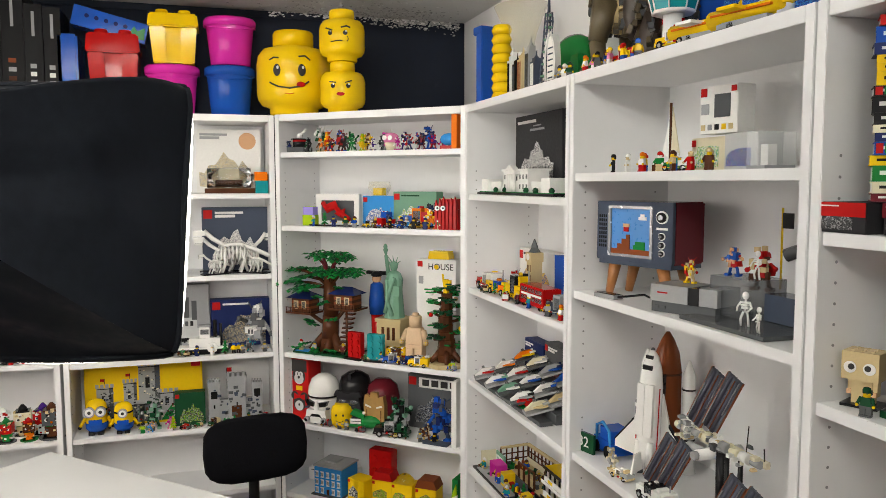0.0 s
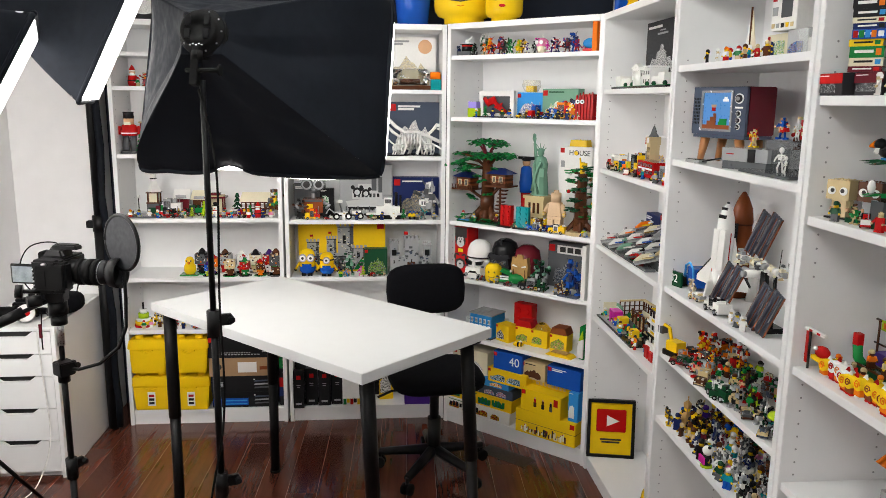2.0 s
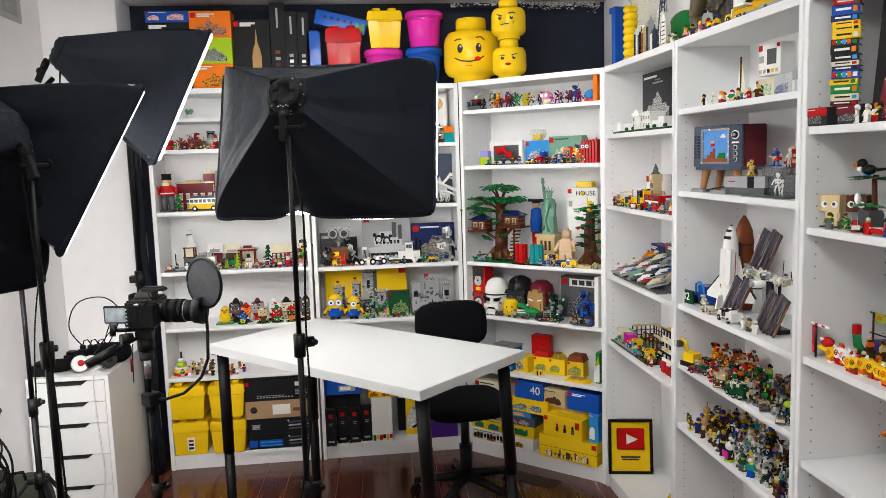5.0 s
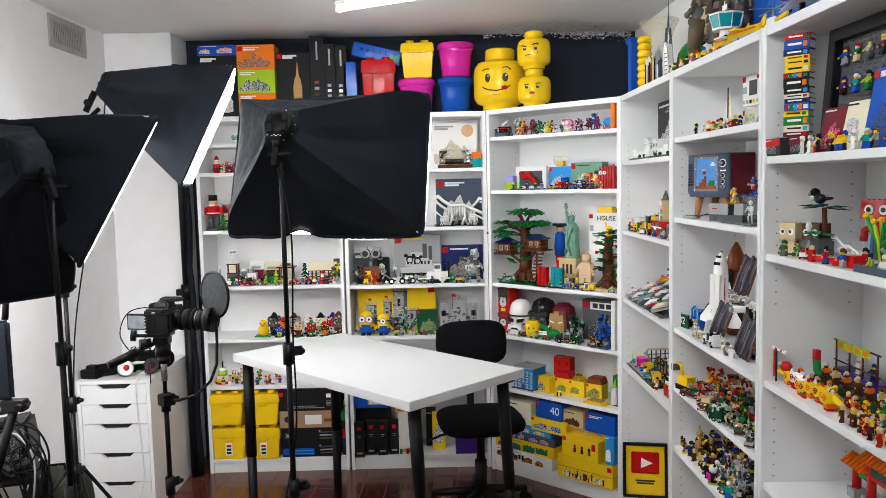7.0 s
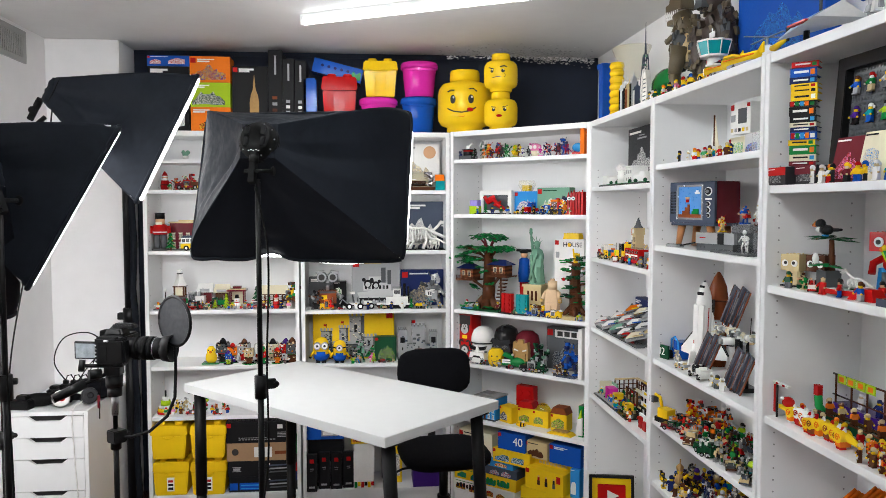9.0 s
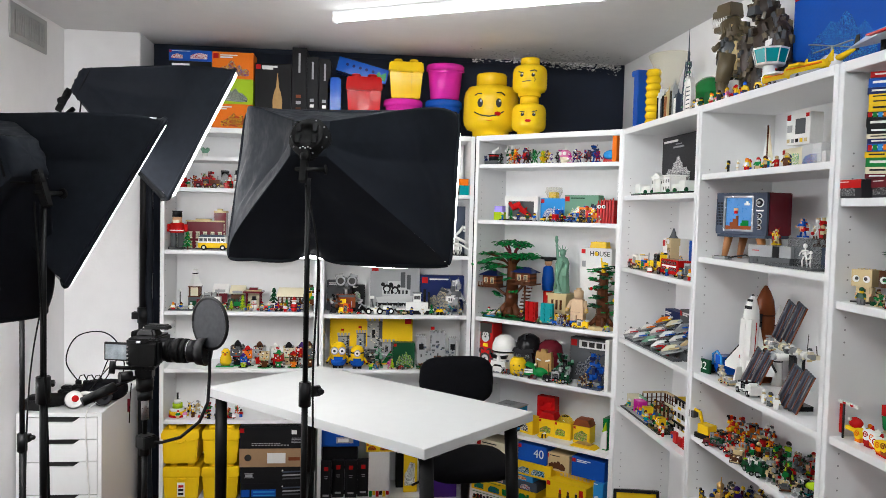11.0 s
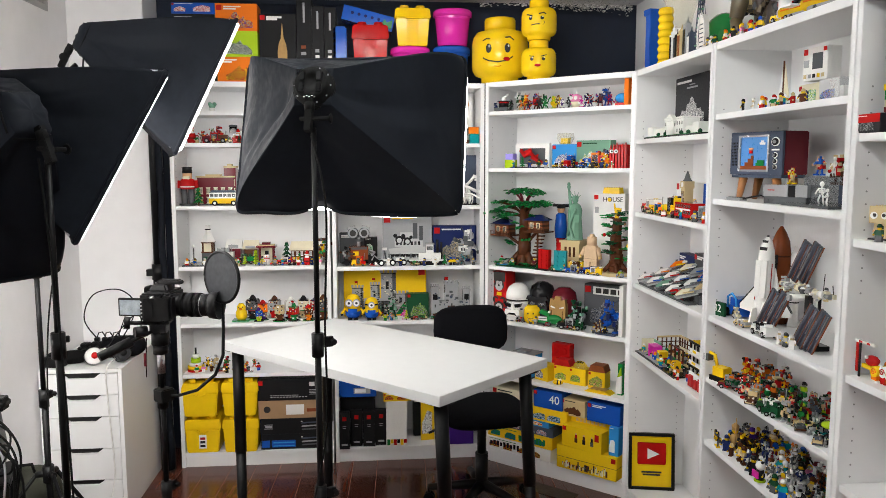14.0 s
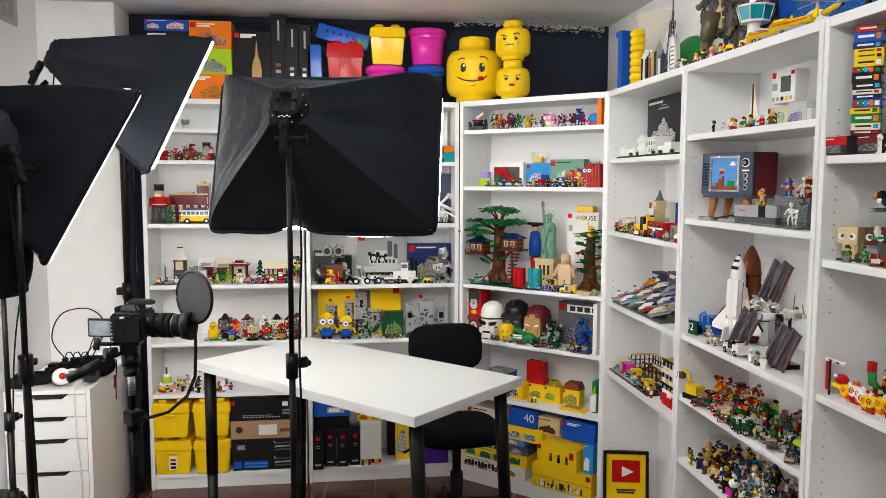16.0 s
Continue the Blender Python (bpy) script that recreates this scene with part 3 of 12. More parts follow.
def print_mat(pal):
    """Printed art: blots of a few inks that run into one another, set differently on each box."""
    name = "print_" + "_".join(pal)
    if name in MATS:
        return MATS[name]
    m = mat(name, COL[pal[0]], 0.45, var=0.0, spec=0.15)
    nt = m.node_tree
    co = nt.nodes.new("ShaderNodeTexCoord")
    info = nt.nodes.new("ShaderNodeObjectInfo")
    off = nt.nodes.new("ShaderNodeVectorMath")
    off.operation = "SCALE"
    off.inputs[0].default_value = (3.1, 2.3, 4.7)
    add = nt.nodes.new("ShaderNodeVectorMath")
    add.operation = "ADD"
    n1 = nt.nodes.new("ShaderNodeTexNoise")
    n1.inputs["Scale"].default_value, n1.inputs["Detail"].default_value, n1.inputs["Roughness"].default_value, n1.inputs["Distortion"].default_value = 95, 6, 0.68, 0.5
    r = nt.nodes.new("ShaderNodeValToRGB")
    inks = [pal[k % len(pal)] for k in range(max(5, 2 * len(pal)))]
    while len(r.color_ramp.elements) < len(inks):
        r.color_ramp.elements.new(0.5)
    for k, c in enumerate(inks):
        r.color_ramp.elements[k].position = 0.33 + 0.34 * k / len(inks)
        r.color_ramp.elements[k].color = (*COL[c], 1)
    r.color_ramp.interpolation = "CONSTANT"
    nt.links.new(info.outputs["Random"], off.inputs["Scale"])
    nt.links.new(off.outputs[0], add.inputs[0])
    nt.links.new(co.outputs["Object"], add.inputs[1])
    nt.links.new(add.outputs[0], n1.inputs["Vector"])
    nt.links.new(n1.outputs[0], r.inputs[0])
    nt.links.new(r.outputs[0], nt.nodes["Principled BSDF"].inputs["Base Color"])
    return m


def S(key, i, u, v, rz=0, dz=0.0):
    """A place on a shelf: across, back from the front edge, turned; t is the case's top and b its floor."""
    z = BH if i == "t" else FOOT if i == "b" else SHELVES[key][i]
    return CASE[key] @ T(u, v, z + 0.0008 + dz, 0, 0, rz)


def toy(name, label, category, at, parts, group=""):
    """A thing from (part name, Geo or mesh, part label) rows."""
    t = thing(name, label, category, at, group)
    for row in parts:
        part(row[0], row[1], t, row[2] if len(row) > 2 else "")
    return t


def lettering(name, text, size, m, parent, at, depth=0.0006, align="CENTER"):
    """Raised or printed words as a mesh; they stand in x and z, facing -y."""
    c = bpy.data.curves.new(name, "FONT")
    c.body, c.size, c.extrude, c.align_x, c.align_y = text, size, depth, align, "CENTER"
    tmp = bpy.data.objects.new(name, c)
    scene.collection.objects.link(tmp)
    bpy.context.view_layer.update()
    me = bpy.data.meshes.new_from_object(tmp.evaluated_get(bpy.context.evaluated_depsgraph_get()))
    bpy.data.objects.remove(tmp)
    me.materials.clear()
    me.materials.append(m)
    ob = new(name, me)
    ob.parent = parent
    ob.matrix_basis = at @ T(0, 0, 0, 90)
    return ob


def carton(at, w, d, h, color, label, art=(), logo=None, seed=0, name="boxed_set", cat="box", bars=2, group="boxed sets", ink="white", lidline=False):
    """A printed carton: body, a printed picture of plain shapes on its front, a small square mark and bars for its words."""
    rng = random.Random(seed * 7 + 1)
    t = thing(name, label, cat, at, group)
    m = color if isinstance(color, bpy.types.Material) else card(color)
    part("carton", Geo(m).box(-w / 2, w / 2, 0, d, 0, h), t, bevel=min(0.0012, h / 8))
    y = -0.0009
    if art:
        z0, z1 = h * 0.06, h * 0.70
        aw = w * rng.uniform(0.66, 0.84)
        ax = -aw / 2 + rng.uniform(-0.05, 0.08) * w
        n = 11
        edge = [(ax + aw * i / n + rng.uniform(-0.2, 0.2) * aw / n, z0 + (z1 - z0) * (0.35 + 0.65 * math.sin(math.pi * (i + 0.5) / (n + 1))) * rng.uniform(0.62, 1.0)) for i in range(n + 1)]
        foot = [(ax + aw * i / 5, z0 + rng.uniform(0, 0.1) * (z1 - z0)) for i in range(5, -1, -1)]
        if h < 0.08 or w < 0.1:
            n = max(1, round(w / 0.09))
            for i in range(n):
                x0, x1 = -w * 0.44 + w * 0.88 * i / n, -w * 0.44 + w * 0.88 * (i + rng.uniform(0.55, 0.92)) / n
                zb, zt = h * rng.uniform(0.10, 0.2), h * rng.uniform(0.55, 0.78)
                c = [(x0, zb), (x1, zb), (x1, zb + (zt - zb) * rng.uniform(0.4, 1)), (x0 + (x1 - x0) * rng.uniform(0.5, 0.7), zt), (x0 + (x1 - x0) * 0.2, zb + (zt - zb) * rng.uniform(0.6, 1)), (x0, zb + (zt - zb) * 0.5)]
                part("printed_picture", Geo(print_mat(tuple(art))).slab(c, 0.0006, T(0, y - 0.0001, 0)), t, "small printed picture")
        else:
            part("printed_picture", Geo(print_mat(tuple(art))).slab((edge + foot)[::-1], 0.0006, T(0, y - 0.0001, 0)), t, "printed picture of a model")
    q = min(h * 0.2, w * 0.13, 0.036)
    if logo:
        lx = -w / 2 + q * 0.7 if logo == "l" else w / 2 - q * 0.7
        part("printed_mark", Geo(card("red")).box(lx - q / 2, lx + q / 2, y - 0.0016, y - 0.0008, h - q * 1.3, h - q * 0.3), t, "small red square mark")
    for k in range(bars):
        bx = -w / 2 + (q * 1.5 if logo == "l" else w * 0.06)
        bl = w * (0.42 - 0.12 * k)
        part("printed_line", Geo(card(ink)).box(bx, bx + bl, y - 0.0016, y - 0.0009, h - q * (0.62 + 0.42 * k) - h * 0.02, h - q * (0.50 + 0.36 * k)), t, "bar of small print")
    if lidline:
        part("lid_seam", Geo(DARK).box(-w / 2 - 0.0006, w / 2 + 0.0006, -0.0006, d + 0.0006, h * 0.5, h * 0.5 + 0.0015), t)
    return t


# ---- on top of the cases ----
carton(S("a", "t", 0.345, 0.05), 0.205, 0.13, 0.128, "orange", "orange boxed figures, standing on the bookcase", ("red", "yellow", "black"), None, 1)
carton(S("a", "t", 0.345, 0.05, 0, 0.129), 0.205, 0.13, 0.128, "lime", "green boxed figures in a stack of boxes", ("dkgreen", "white", "black"), None, 2)
carton(S("a", "t", 0.345, 0.05, 0, 0.258), 0.208, 0.13, 0.135, "orange", "bright orange boxed figures on top of a stack", ("blue", "yellow", "red", "rust"), "l", 3)
carton(S("a", "t", 0.13, 0.06), 0.21, 0.15, 0.34, "black", "black boxed set on the bookcase", ("grey", "white"), None, 4)
carton(S("a", "t", 0.13, 0.06, 0, 0.341), 0.215, 0.15, 0.055, "blue", "flat blue box lying on another box", ("red", "white"), "l", 5, bars=1)
arch = carton(S("a", "t", 0.548, 0.07), 0.186, 0.07, 0.348, "black", "tall black box with a golden tower on it", (), "l", 6)
part("printed_tower", Geo(GOLD).slab([(0.0, 0.02), (0.045, 0.02), (0.047, 0.16), (0.04, 0.20), (0.03, 0.225), (0.0235, 0.30), (0.0215, 0.30), (0.015, 0.225), (0.005, 0.20), (-0.002, 0.16)], 0.001, T(0, -0.0018, 0)), arch, "golden printed tower")
for u, w, h, sd in ((0.683, 0.075, 0.435, 7), (0.752, 0.06, 0.39, 8), (0.815, 0.058, 0.382, 9)):
    b = carton(S("a", "t", u, 0.06), w, 0.2, h, "black", "tall narrow black box standing on end", (), None, sd, bars=0)
    part("printed_line", Geo(card("grey")).box(-0.005, 0.005, -0.002, -0.001, h * 0.70, h * 0.93), b, "upright bar of print")
    for k in range(5):
        part("printed_figure", Geo(card(("rust", "flesh", "brown", "grey", "rust")[k] if sd == 7 else ("grey", "pink", "grey", "white", "grey")[k])).box(-w * 0.22, w * 0.12, -0.0021, -0.001, h * (0.10 + 0.075 * k), h * (0.10 + 0.075 * k) + 0.016), b)
    part("printed_mark", Geo(card("red")).box(-w * 0.25, w * 0.25, -0.0021, -0.001, 0.012, 0.03), b)
solid("storage_box", Geo(pl("blue")).box(-0.038, 0.038, 0, 0.2, 0, 0.29), "blue plastic storage box on end", "box", S("b", "t", 0.05, 0.06), bevel=0.008)


def bucket(at, color, w, h, label, lid=None):
    """A brick-shaped bucket: tapered, with a channel in its front and studs on the lid."""
    t = thing("toy_bucket", label, "bucket", at, "plastic toy buckets")
    lh = h * 0.28
    g = Geo(pl(color))
    a, b, c = w * 0.40, w * 0.46, w * 0.16
    for x0, x1 in ((-1, -c / b), (c / b, 1)):
        vs = []
        for z, s in ((0, a), (h - lh, b)):
            vs += [(x0 * s, -s * 0.9, z), (x1 * s, -s * 0.9, z), (x1 * s, s * 0.9, z), (x0 * s, s * 0.9, z)]
        g.raw(vs, [(3, 2, 1, 0), (4, 5, 6, 7), (0, 1, 5, 4), (1, 2, 6, 5), (2, 3, 7, 6), (3, 0, 4, 7)])
    part("body", g, t, bevel=0.004)
    part("front_channel", Geo(pl(color)).box(-c, c, -a * 0.78, a * 0.78, 0.002, h - lh), t)
    g = Geo(pl(lid or color)).box(-w / 2, w / 2, -w * 0.45, w * 0.45, h - lh + 0.001, h, top=0.93)
    part("lid", g, t, bevel=0.006)
    for x in (-0.22, 0.22):
        for y in (-0.2, 0.2):
            part("stud", Geo(pl(lid or color)).lathe([(w * 0.125, 0), (w * 0.125, 0.014), (w * 0.11, 0.018)], 18, (x * w, y * w, h - 0.001)), t)
    return t


def tub(at, color, w, h, label, lid=None):
    t = thing("toy_tub", label, "bucket", at, "plastic toy buckets")
    part("body", Geo(pl(color)).lathe([(w * 0.36, 0), (w * 0.38, 0.004), (w * 0.455, h * 0.8), (w * 0.455, h * 0.82)], 30, sy=0.9), t)
    part("lid", Geo(pl(lid or color)).lathe([(w * 0.46, h * 0.8), (w * 0.5, h * 0.8), (w * 0.505, h * 0.93), (w * 0.47, h * 0.98), (w * 0.3, h), (0.01, h)], 30, sy=0.9), t)
    g = Geo(pl(lid or color)).tube([(math.cos(i / 12 * math.pi) * w * 0.47, -0.05 - math.sin(i / 12 * math.pi) * w * 0.40, h * 0.78 - 0.02 * math.sin(i / 12 * math.pi)) for i in range(13)], 0.003, 6)
    part("handle", g, t)
    return t


bucket(S("b", "t", 0.21, 0.14, 0, 0.035), "red", 0.195, 0.265, "red brick-shaped plastic bucket with studs")
solid("flat_box", Geo(pl("red")).box(-0.115, 0.115, -0.08, 0.08, 0, 0.034), "flat red plastic box under a bucket", "box", S("b", "t", 0.205, 0.14), bevel=0.006)
tub(S("b", "t", 0.42, 0.13), "magenta", 0.21, 0.195, "pink plastic tub with a lid")
bucket(S("b", "t", 0.43, 0.13, 0, 0.196), "yellow", 0.19, 0.19, "yellow brick-shaped plastic bucket with studs")
tub(S("b", "t", 0.64, 0.13), "blue", 0.20, 0.20, "blue plastic tub with a lid", "blue")
tub(S("b", "t", 0.645, 0.13, 0, 0.201), "magenta", 0.205, 0.19, "bright pink plastic tub on another tub")
tr = toy("toy_tray", "blue plastic tray leaning on the boxes", "tray", S("b", "t", 0.06, 0.16, 0, 0.335) @ T(0, 0, 0, 0, 14, 0),
         [("tray", Geo(pl("blue")).box(0, 0.27, -0.06, 0.06, 0.0, 0.075))])
for k in range(5):
    part("round_mark", Geo(pl("navy")).rod((0.05 + 0.035 * k, -0.0605, 0.045), (0.05 + 0.035 * k, -0.062, 0.045), 0.008, n=12), tr)
part("printed_plant", Geo(pl("green")).slab([(0.2, 0.01), (0.265, 0.012), (0.26, 0.06), (0.235, 0.04), (0.22, 0.055)], 0.002, T(0, -0.063, 0)), tr)


def storage_head(at, w, h, label, face):
    t = thing("head_shaped_box", label, "storage box", at, "yellow head-shaped storage boxes")
    r = w / 2
    part("head", Geo(pl("yellow")).lathe([(r * 0.62, 0), (r * 0.66, h * 0.03), (r * 0.66, h * 0.09), (r * 0.86, h * 0.12), (r * 0.97, h * 0.19), (r, h * 0.27), (r, h * 0.60), (r * 0.96, h * 0.70), (r * 0.84, h * 0.78), (r * 0.56, h * 0.81), (r * 0.55, h * 0.82)], 40), t)
    part("stud_lid", Geo(pl("yellow")).lathe([(r * 0.55, h * 0.80), (r * 0.55, h * 0.97), (r * 0.52, h), (0.005, h)], 32), t)

    def mark(pts, m, rad, nm):
        part(nm, Geo(m).tube([(math.sin(a) * (r + 0.0005), -math.cos(a) * (r + 0.0005), z * h) for a, z in pts], rad, 6), t)

    def dot(a, z, m, rx, rz, nm, out=0.001):
        part(nm, Geo(m).ball((0, 0, 0), (rx, 0.0022, rz), 12, T(math.sin(a) * (r + out), -math.cos(a) * (r + out), z * h, 0, 0, math.degrees(a))), t)

    for s in (-1, 1):
        dot(s * 0.33, 0.50, INK, r * 0.105, r * (0.16 if face == "grin" else 0.1), "eye")
        dot(s * 0.33 + 0.03, 0.53, PAPER, r * 0.035, r * 0.045, "eye_glint", 0.0026)
    if face == "grin":
        mark([(-0.55, 0.62), (-0.42, 0.645), (-0.28, 0.64)], INK, 0.003, "brow")
        mark([(0.25, 0.655), (0.42, 0.665), (0.56, 0.62)], INK, 0.003, "brow")
        mark([(-0.55, 0.365), (-0.48, 0.345), (-0.3, 0.312), (0, 0.292), (0.25, 0.312), (0.42, 0.345), (0.52, 0.375)], INK, 0.0034, "mouth")
        dot(0.30, 0.335, pl("red"), r * 0.12, r * 0.075, "tongue", 0.0015)
        mark([(-0.12, 0.235), (0, 0.225), (0.12, 0.235)], pl("orange"), 0.0018, "chin_line")
    elif face == "frown":
        mark([(-0.55, 0.60), (-0.22, 0.55)], INK, 0.003, "brow")
        mark([(0.15, 0.60), (0.4, 0.63), (0.55, 0.60)], INK, 0.003, "brow")
        mark([(-0.3, 0.33), (0, 0.35), (0.2, 0.35)], INK, 0.0022, "mouth")
        mark([(0.42, 0.44), (0.47, 0.38), (0.4, 0.34)], INK, 0.0015, "cheek_line")
    else:
        mark([(-0.5, 0.58), (-0.2, 0.56)], INK, 0.0022, "brow")
        mark([(0.2, 0.56), (0.5, 0.60)], INK, 0.0022, "brow")
        dot(0.0, 0.34, pl("red"), r * 0.18, r * 0.08, "mouth")
    return t


storage_head(S("c", "t", 0.008, 0.12, 30), 0.295, 0.335, "large yellow head-shaped storage box with a grinning face", "grin")
storage_head(S("c", "t", 0.262, 0.09, 28), 0.176, 0.195, "small yellow head-shaped storage box with red lips", "lips")
storage_head(S("c", "t", 0.262, 0.09, 22, 0.196), 0.176, 0.195, "small yellow head-shaped storage box with a frown", "frown")

# ---- vent, picture and peeling paint ----
v = thing("air_vent", "grey metal air vent high on the white wall", "vent", T(-1.359, 2.90, 2.32, 0, 0, 0))
part("vent_frame", Geo(GREYV).box(0, 0.008, -0.19, 0.19, -0.005, 0.02).box(0, 0.008, -0.19, 0.19, 0.125, 0.15).box(0, 0.008, -0.19, -0.155, 0.02, 0.125).box(0, 0.008, 0.155, 0.19, 0.02, 0.125), v, bevel=0.001)
# Near-black sheet draws the duct's shade between the slats.
part("vent_backing", Geo(DARK).box(0.0005, 0.0015, -0.155, 0.155, 0.02, 0.125), v)
slat = Geo(GREYV).box(0.002, 0.007, -0.0025, 0.0025, 0.02, 0.125).mesh("slat")
for k in range(17):
    part("slat", slat, v, at=T(0, -0.144 + 0.018 * k, 0))
rng = random.Random(4)


def ragged(x, z, a, flat, n=7):
    """The outline of a torn flake."""
    o = rng.uniform(0, 6)
    return [(x + a * rng.uniform(0.35, 1.3) * math.cos(2 * math.pi * i / n + o), z + flat * a * rng.uniform(0.35, 1.3) * math.sin(2 * math.pi * i / n + o)) for i in range(n)]


g = Geo(WALL)
for k in range(520):
    x = rng.uniform(0.75, 1.6) if k % 4 == 0 else rng.uniform(1.2, 1.61)
    z = H - abs(rng.gauss(0, 0.008 if k % 4 == 0 else 0.017)) - 0.002
    if 0.7 < x < X1 - 0.02 and z > H - 0.085:
        g.use((WALL, GREYV, GREYV, CEIL)[k % 4])
        g.slab([(p, min(H - 0.001, q)) for p, q in ragged(x, z, rng.uniform(0.002, 0.010), 0.5)], 0.0012, T(0, Y1 - 0.0086 - 0.00001 * k, 0))
solid("peeling_paint_flakes", g, "torn white paint flakes along the top of the dark wall", "paint flakes", kind="stuff")
g = Geo()
for k in range(900):
    x, y = rng.gauss(1.15, 0.20), Y1 - abs(rng.gauss(0, 0.13)) - 0.005
    if 0.55 < x < X1 - 0.02 and y > 3.1:
        n = 6
        g.use((CEIL, GREYV, CEIL, GREYV, WALL)[k % 5])
        c = [(p, min(Y1 - 0.003, q)) for p, q in ragged(x, y, rng.uniform(0.002, 0.007), 1.0, n)]
        h = rng.uniform(0.0006, 0.0025)
        g.raw([(p[0], p[1], H - 0.0004) for p in c] + [(p[0], p[1], H - h * (0.4 + (i % 2))) for i, p in enumerate(c)], [tuple(range(n)), tuple(range(2 * n - 1, n - 1, -1))] + [(i, (i + 1) % n, n + (i + 1) % n, n + i) for i in range(n)])
solid("ceiling_paint_flakes", g, "loose peeling paint flakes hanging from the ceiling corner", "paint flakes", kind="stuff")
pf = thing("wall_picture", "thin white picture frame on the white wall", "picture frame", T(-1.358, 2.62, 1.28))
part("frame", Geo(CHROME).box(0, 0.012, 0.0, 0.008, 0, 0.32).box(0, 0.012, 0.212, 0.22, 0, 0.32).box(0, 0.012, 0.008, 0.212, 0, 0.008).box(0, 0.012, 0.008, 0.212, 0.312, 0.32), pf)
part("print", Geo(PAPER).box(0.001, 0.004, 0.008, 0.212, 0.008, 0.312), pf)

# ---- office chair ----
ch = thing("office_chair", "small black fabric office chair on castors", "office chair", T(0.643, 2.70, 0, 0, 0, 8))


def cushion(w, d, h, n=20, m=10):
    g = Geo(SEAT)
    vs, fs = [], []
    for j in range(m + 1):
        p = -math.pi / 2 + math.pi * j / m
        for i in range(n):
            a = 2 * math.pi * i / n
            c, s = math.cos(a), math.sin(a)
            k = abs(math.cos(p)) ** 0.45
            vs.append((w / 2 * k * math.copysign(abs(c) ** 0.55, c), d / 2 * k * math.copysign(abs(s) ** 0.55, s), h / 2 * math.copysign(abs(math.sin(p)) ** 0.7, math.sin(p))))
    for j in range(m):
        for i in range(n):
            fs.append((j * n + i, j * n + (i + 1) % n, (j + 1) * n + (i + 1) % n, (j + 1) * n + i))
    return g.raw(vs, fs, None, True)


part("seat", cushion(0.42, 0.42, 0.078), ch, "black padded seat", at=T(0, 0, 0.462))
part("backrest", cushion(0.372, 0.235, 0.075), ch, "black padded backrest", at=T(0, 0.20, 0.805, 83))
part("back_bar", Geo(BLKP).tube([(0, 0.05, 0.41), (0, 0.20, 0.41), (0, 0.255, 0.44), (0, 0.265, 0.55), (0, 0.245, 0.80)], 0.02, 10), ch)
part("gas_lift", Geo(BLKP).rod((0, 0, 0.09), (0, 0, 0.26), 0.03, n=16).rod((0, 0, 0.26), (0, 0, 0.41), 0.021, n=16).box(-0.09, 0.09, -0.08, 0.08, 0.405, 0.425), ch)
part("lever", Geo(BLKP).tube([(-0.05, 0, 0.41), (-0.20, -0.02, 0.405), (-0.26, -0.03, 0.385)], 0.006, 6), ch)
for k in range(5):
    a = radians(72 * k + 15)
    c, s = math.cos(a), math.sin(a)
    arm = part("base_arm", Geo(BLKP).rod((0.02 * c, 0.02 * s, 0.105), (0.25 * c, 0.25 * s, 0.075), 0.026, 0.017, n=10), ch)
    w = part("castor", Geo(BLKP).rod((0.25 * c, 0.25 * s, 0.05), (0.25 * c, 0.25 * s, 0.08), 0.009, n=8), ch)
    for e in (-1, 1):
        part("wheel", Geo(RUB).rod((0.25 * c + e * 0.007 * s, 0.25 * s - e * 0.007 * c, 0.026), (0.25 * c + e * 0.022 * s, 0.25 * s - e * 0.022 * c, 0.026), 0.0255, n=16), w)

# ---- camera on its tripod ----
light_stand(-0.505, 1.635, 1.06, 65, knee=0.39, spread=0.40, label="black metal tripod with three splayed legs", collars=(0.60, 0.90))
hd = thing("tripod_head", "black pan head with a long handle", "tripod head", T(-0.505, 1.635, 1.055))
part("column", Geo(STEEL).rod((0, 0, -0.09), (0, 0, 0.0), 0.011, n=14), hd, "bare steel column")
part("head_block", Geo(BLKP).rod((0, 0, 0), (0, 0, 0.04), 0.026, n=16).box(-0.025, 0.025, -0.022, 0.022, 0.04, 0.068).box(-0.035, 0.035, -0.03, 0.03, 0.068, 0.08), hd, bevel=0.002)
part("pan_handle", Geo(BLKP).rod((-0.02, -0.02, 0.045), (-0.085, -0.066, 0.018), 0.006, n=8).rod((-0.07, -0.055, 0.024), (-0.145, -0.11, -0.008), 0.0155, 0.0135, n=12), hd, "foam pan handle")
part("knob", Geo(BLKP).rod((-0.03, -0.03, 0.05), (-0.06, -0.05, 0.05), 0.016, n=10), hd)
part("knob", Geo(BLKP).rod((-0.02, -0.02, 0.072), (-0.085, -0.04, 0.078), 0.006, n=8).rod((-0.075, -0.037, 0.077), (-0.092, -0.042, 0.079), 0.019, n=12), hd)
part("column_collar", Geo(BLKP).rod((0, 0, -0.028), (0, 0, -0.002), 0.022, n=14), hd)
part("strap_tag", Geo(pl("maroon")).box(-0.038, -0.030, -0.046, -0.043, -0.055, -0.015), hd, "red strap tag")
part("strap", Geo(RUB).tube([(-0.03, -0.035, 0.03), (-0.032, -0.045, -0.04), (-0.034, -0.04, -0.09)], 0.0018, 5), hd, "thin black cord")
cm = thing("camera", "black digital camera with a zoom lens on the tripod", "camera", T(-0.49, 1.645, 1.137, 0, 0, -12))
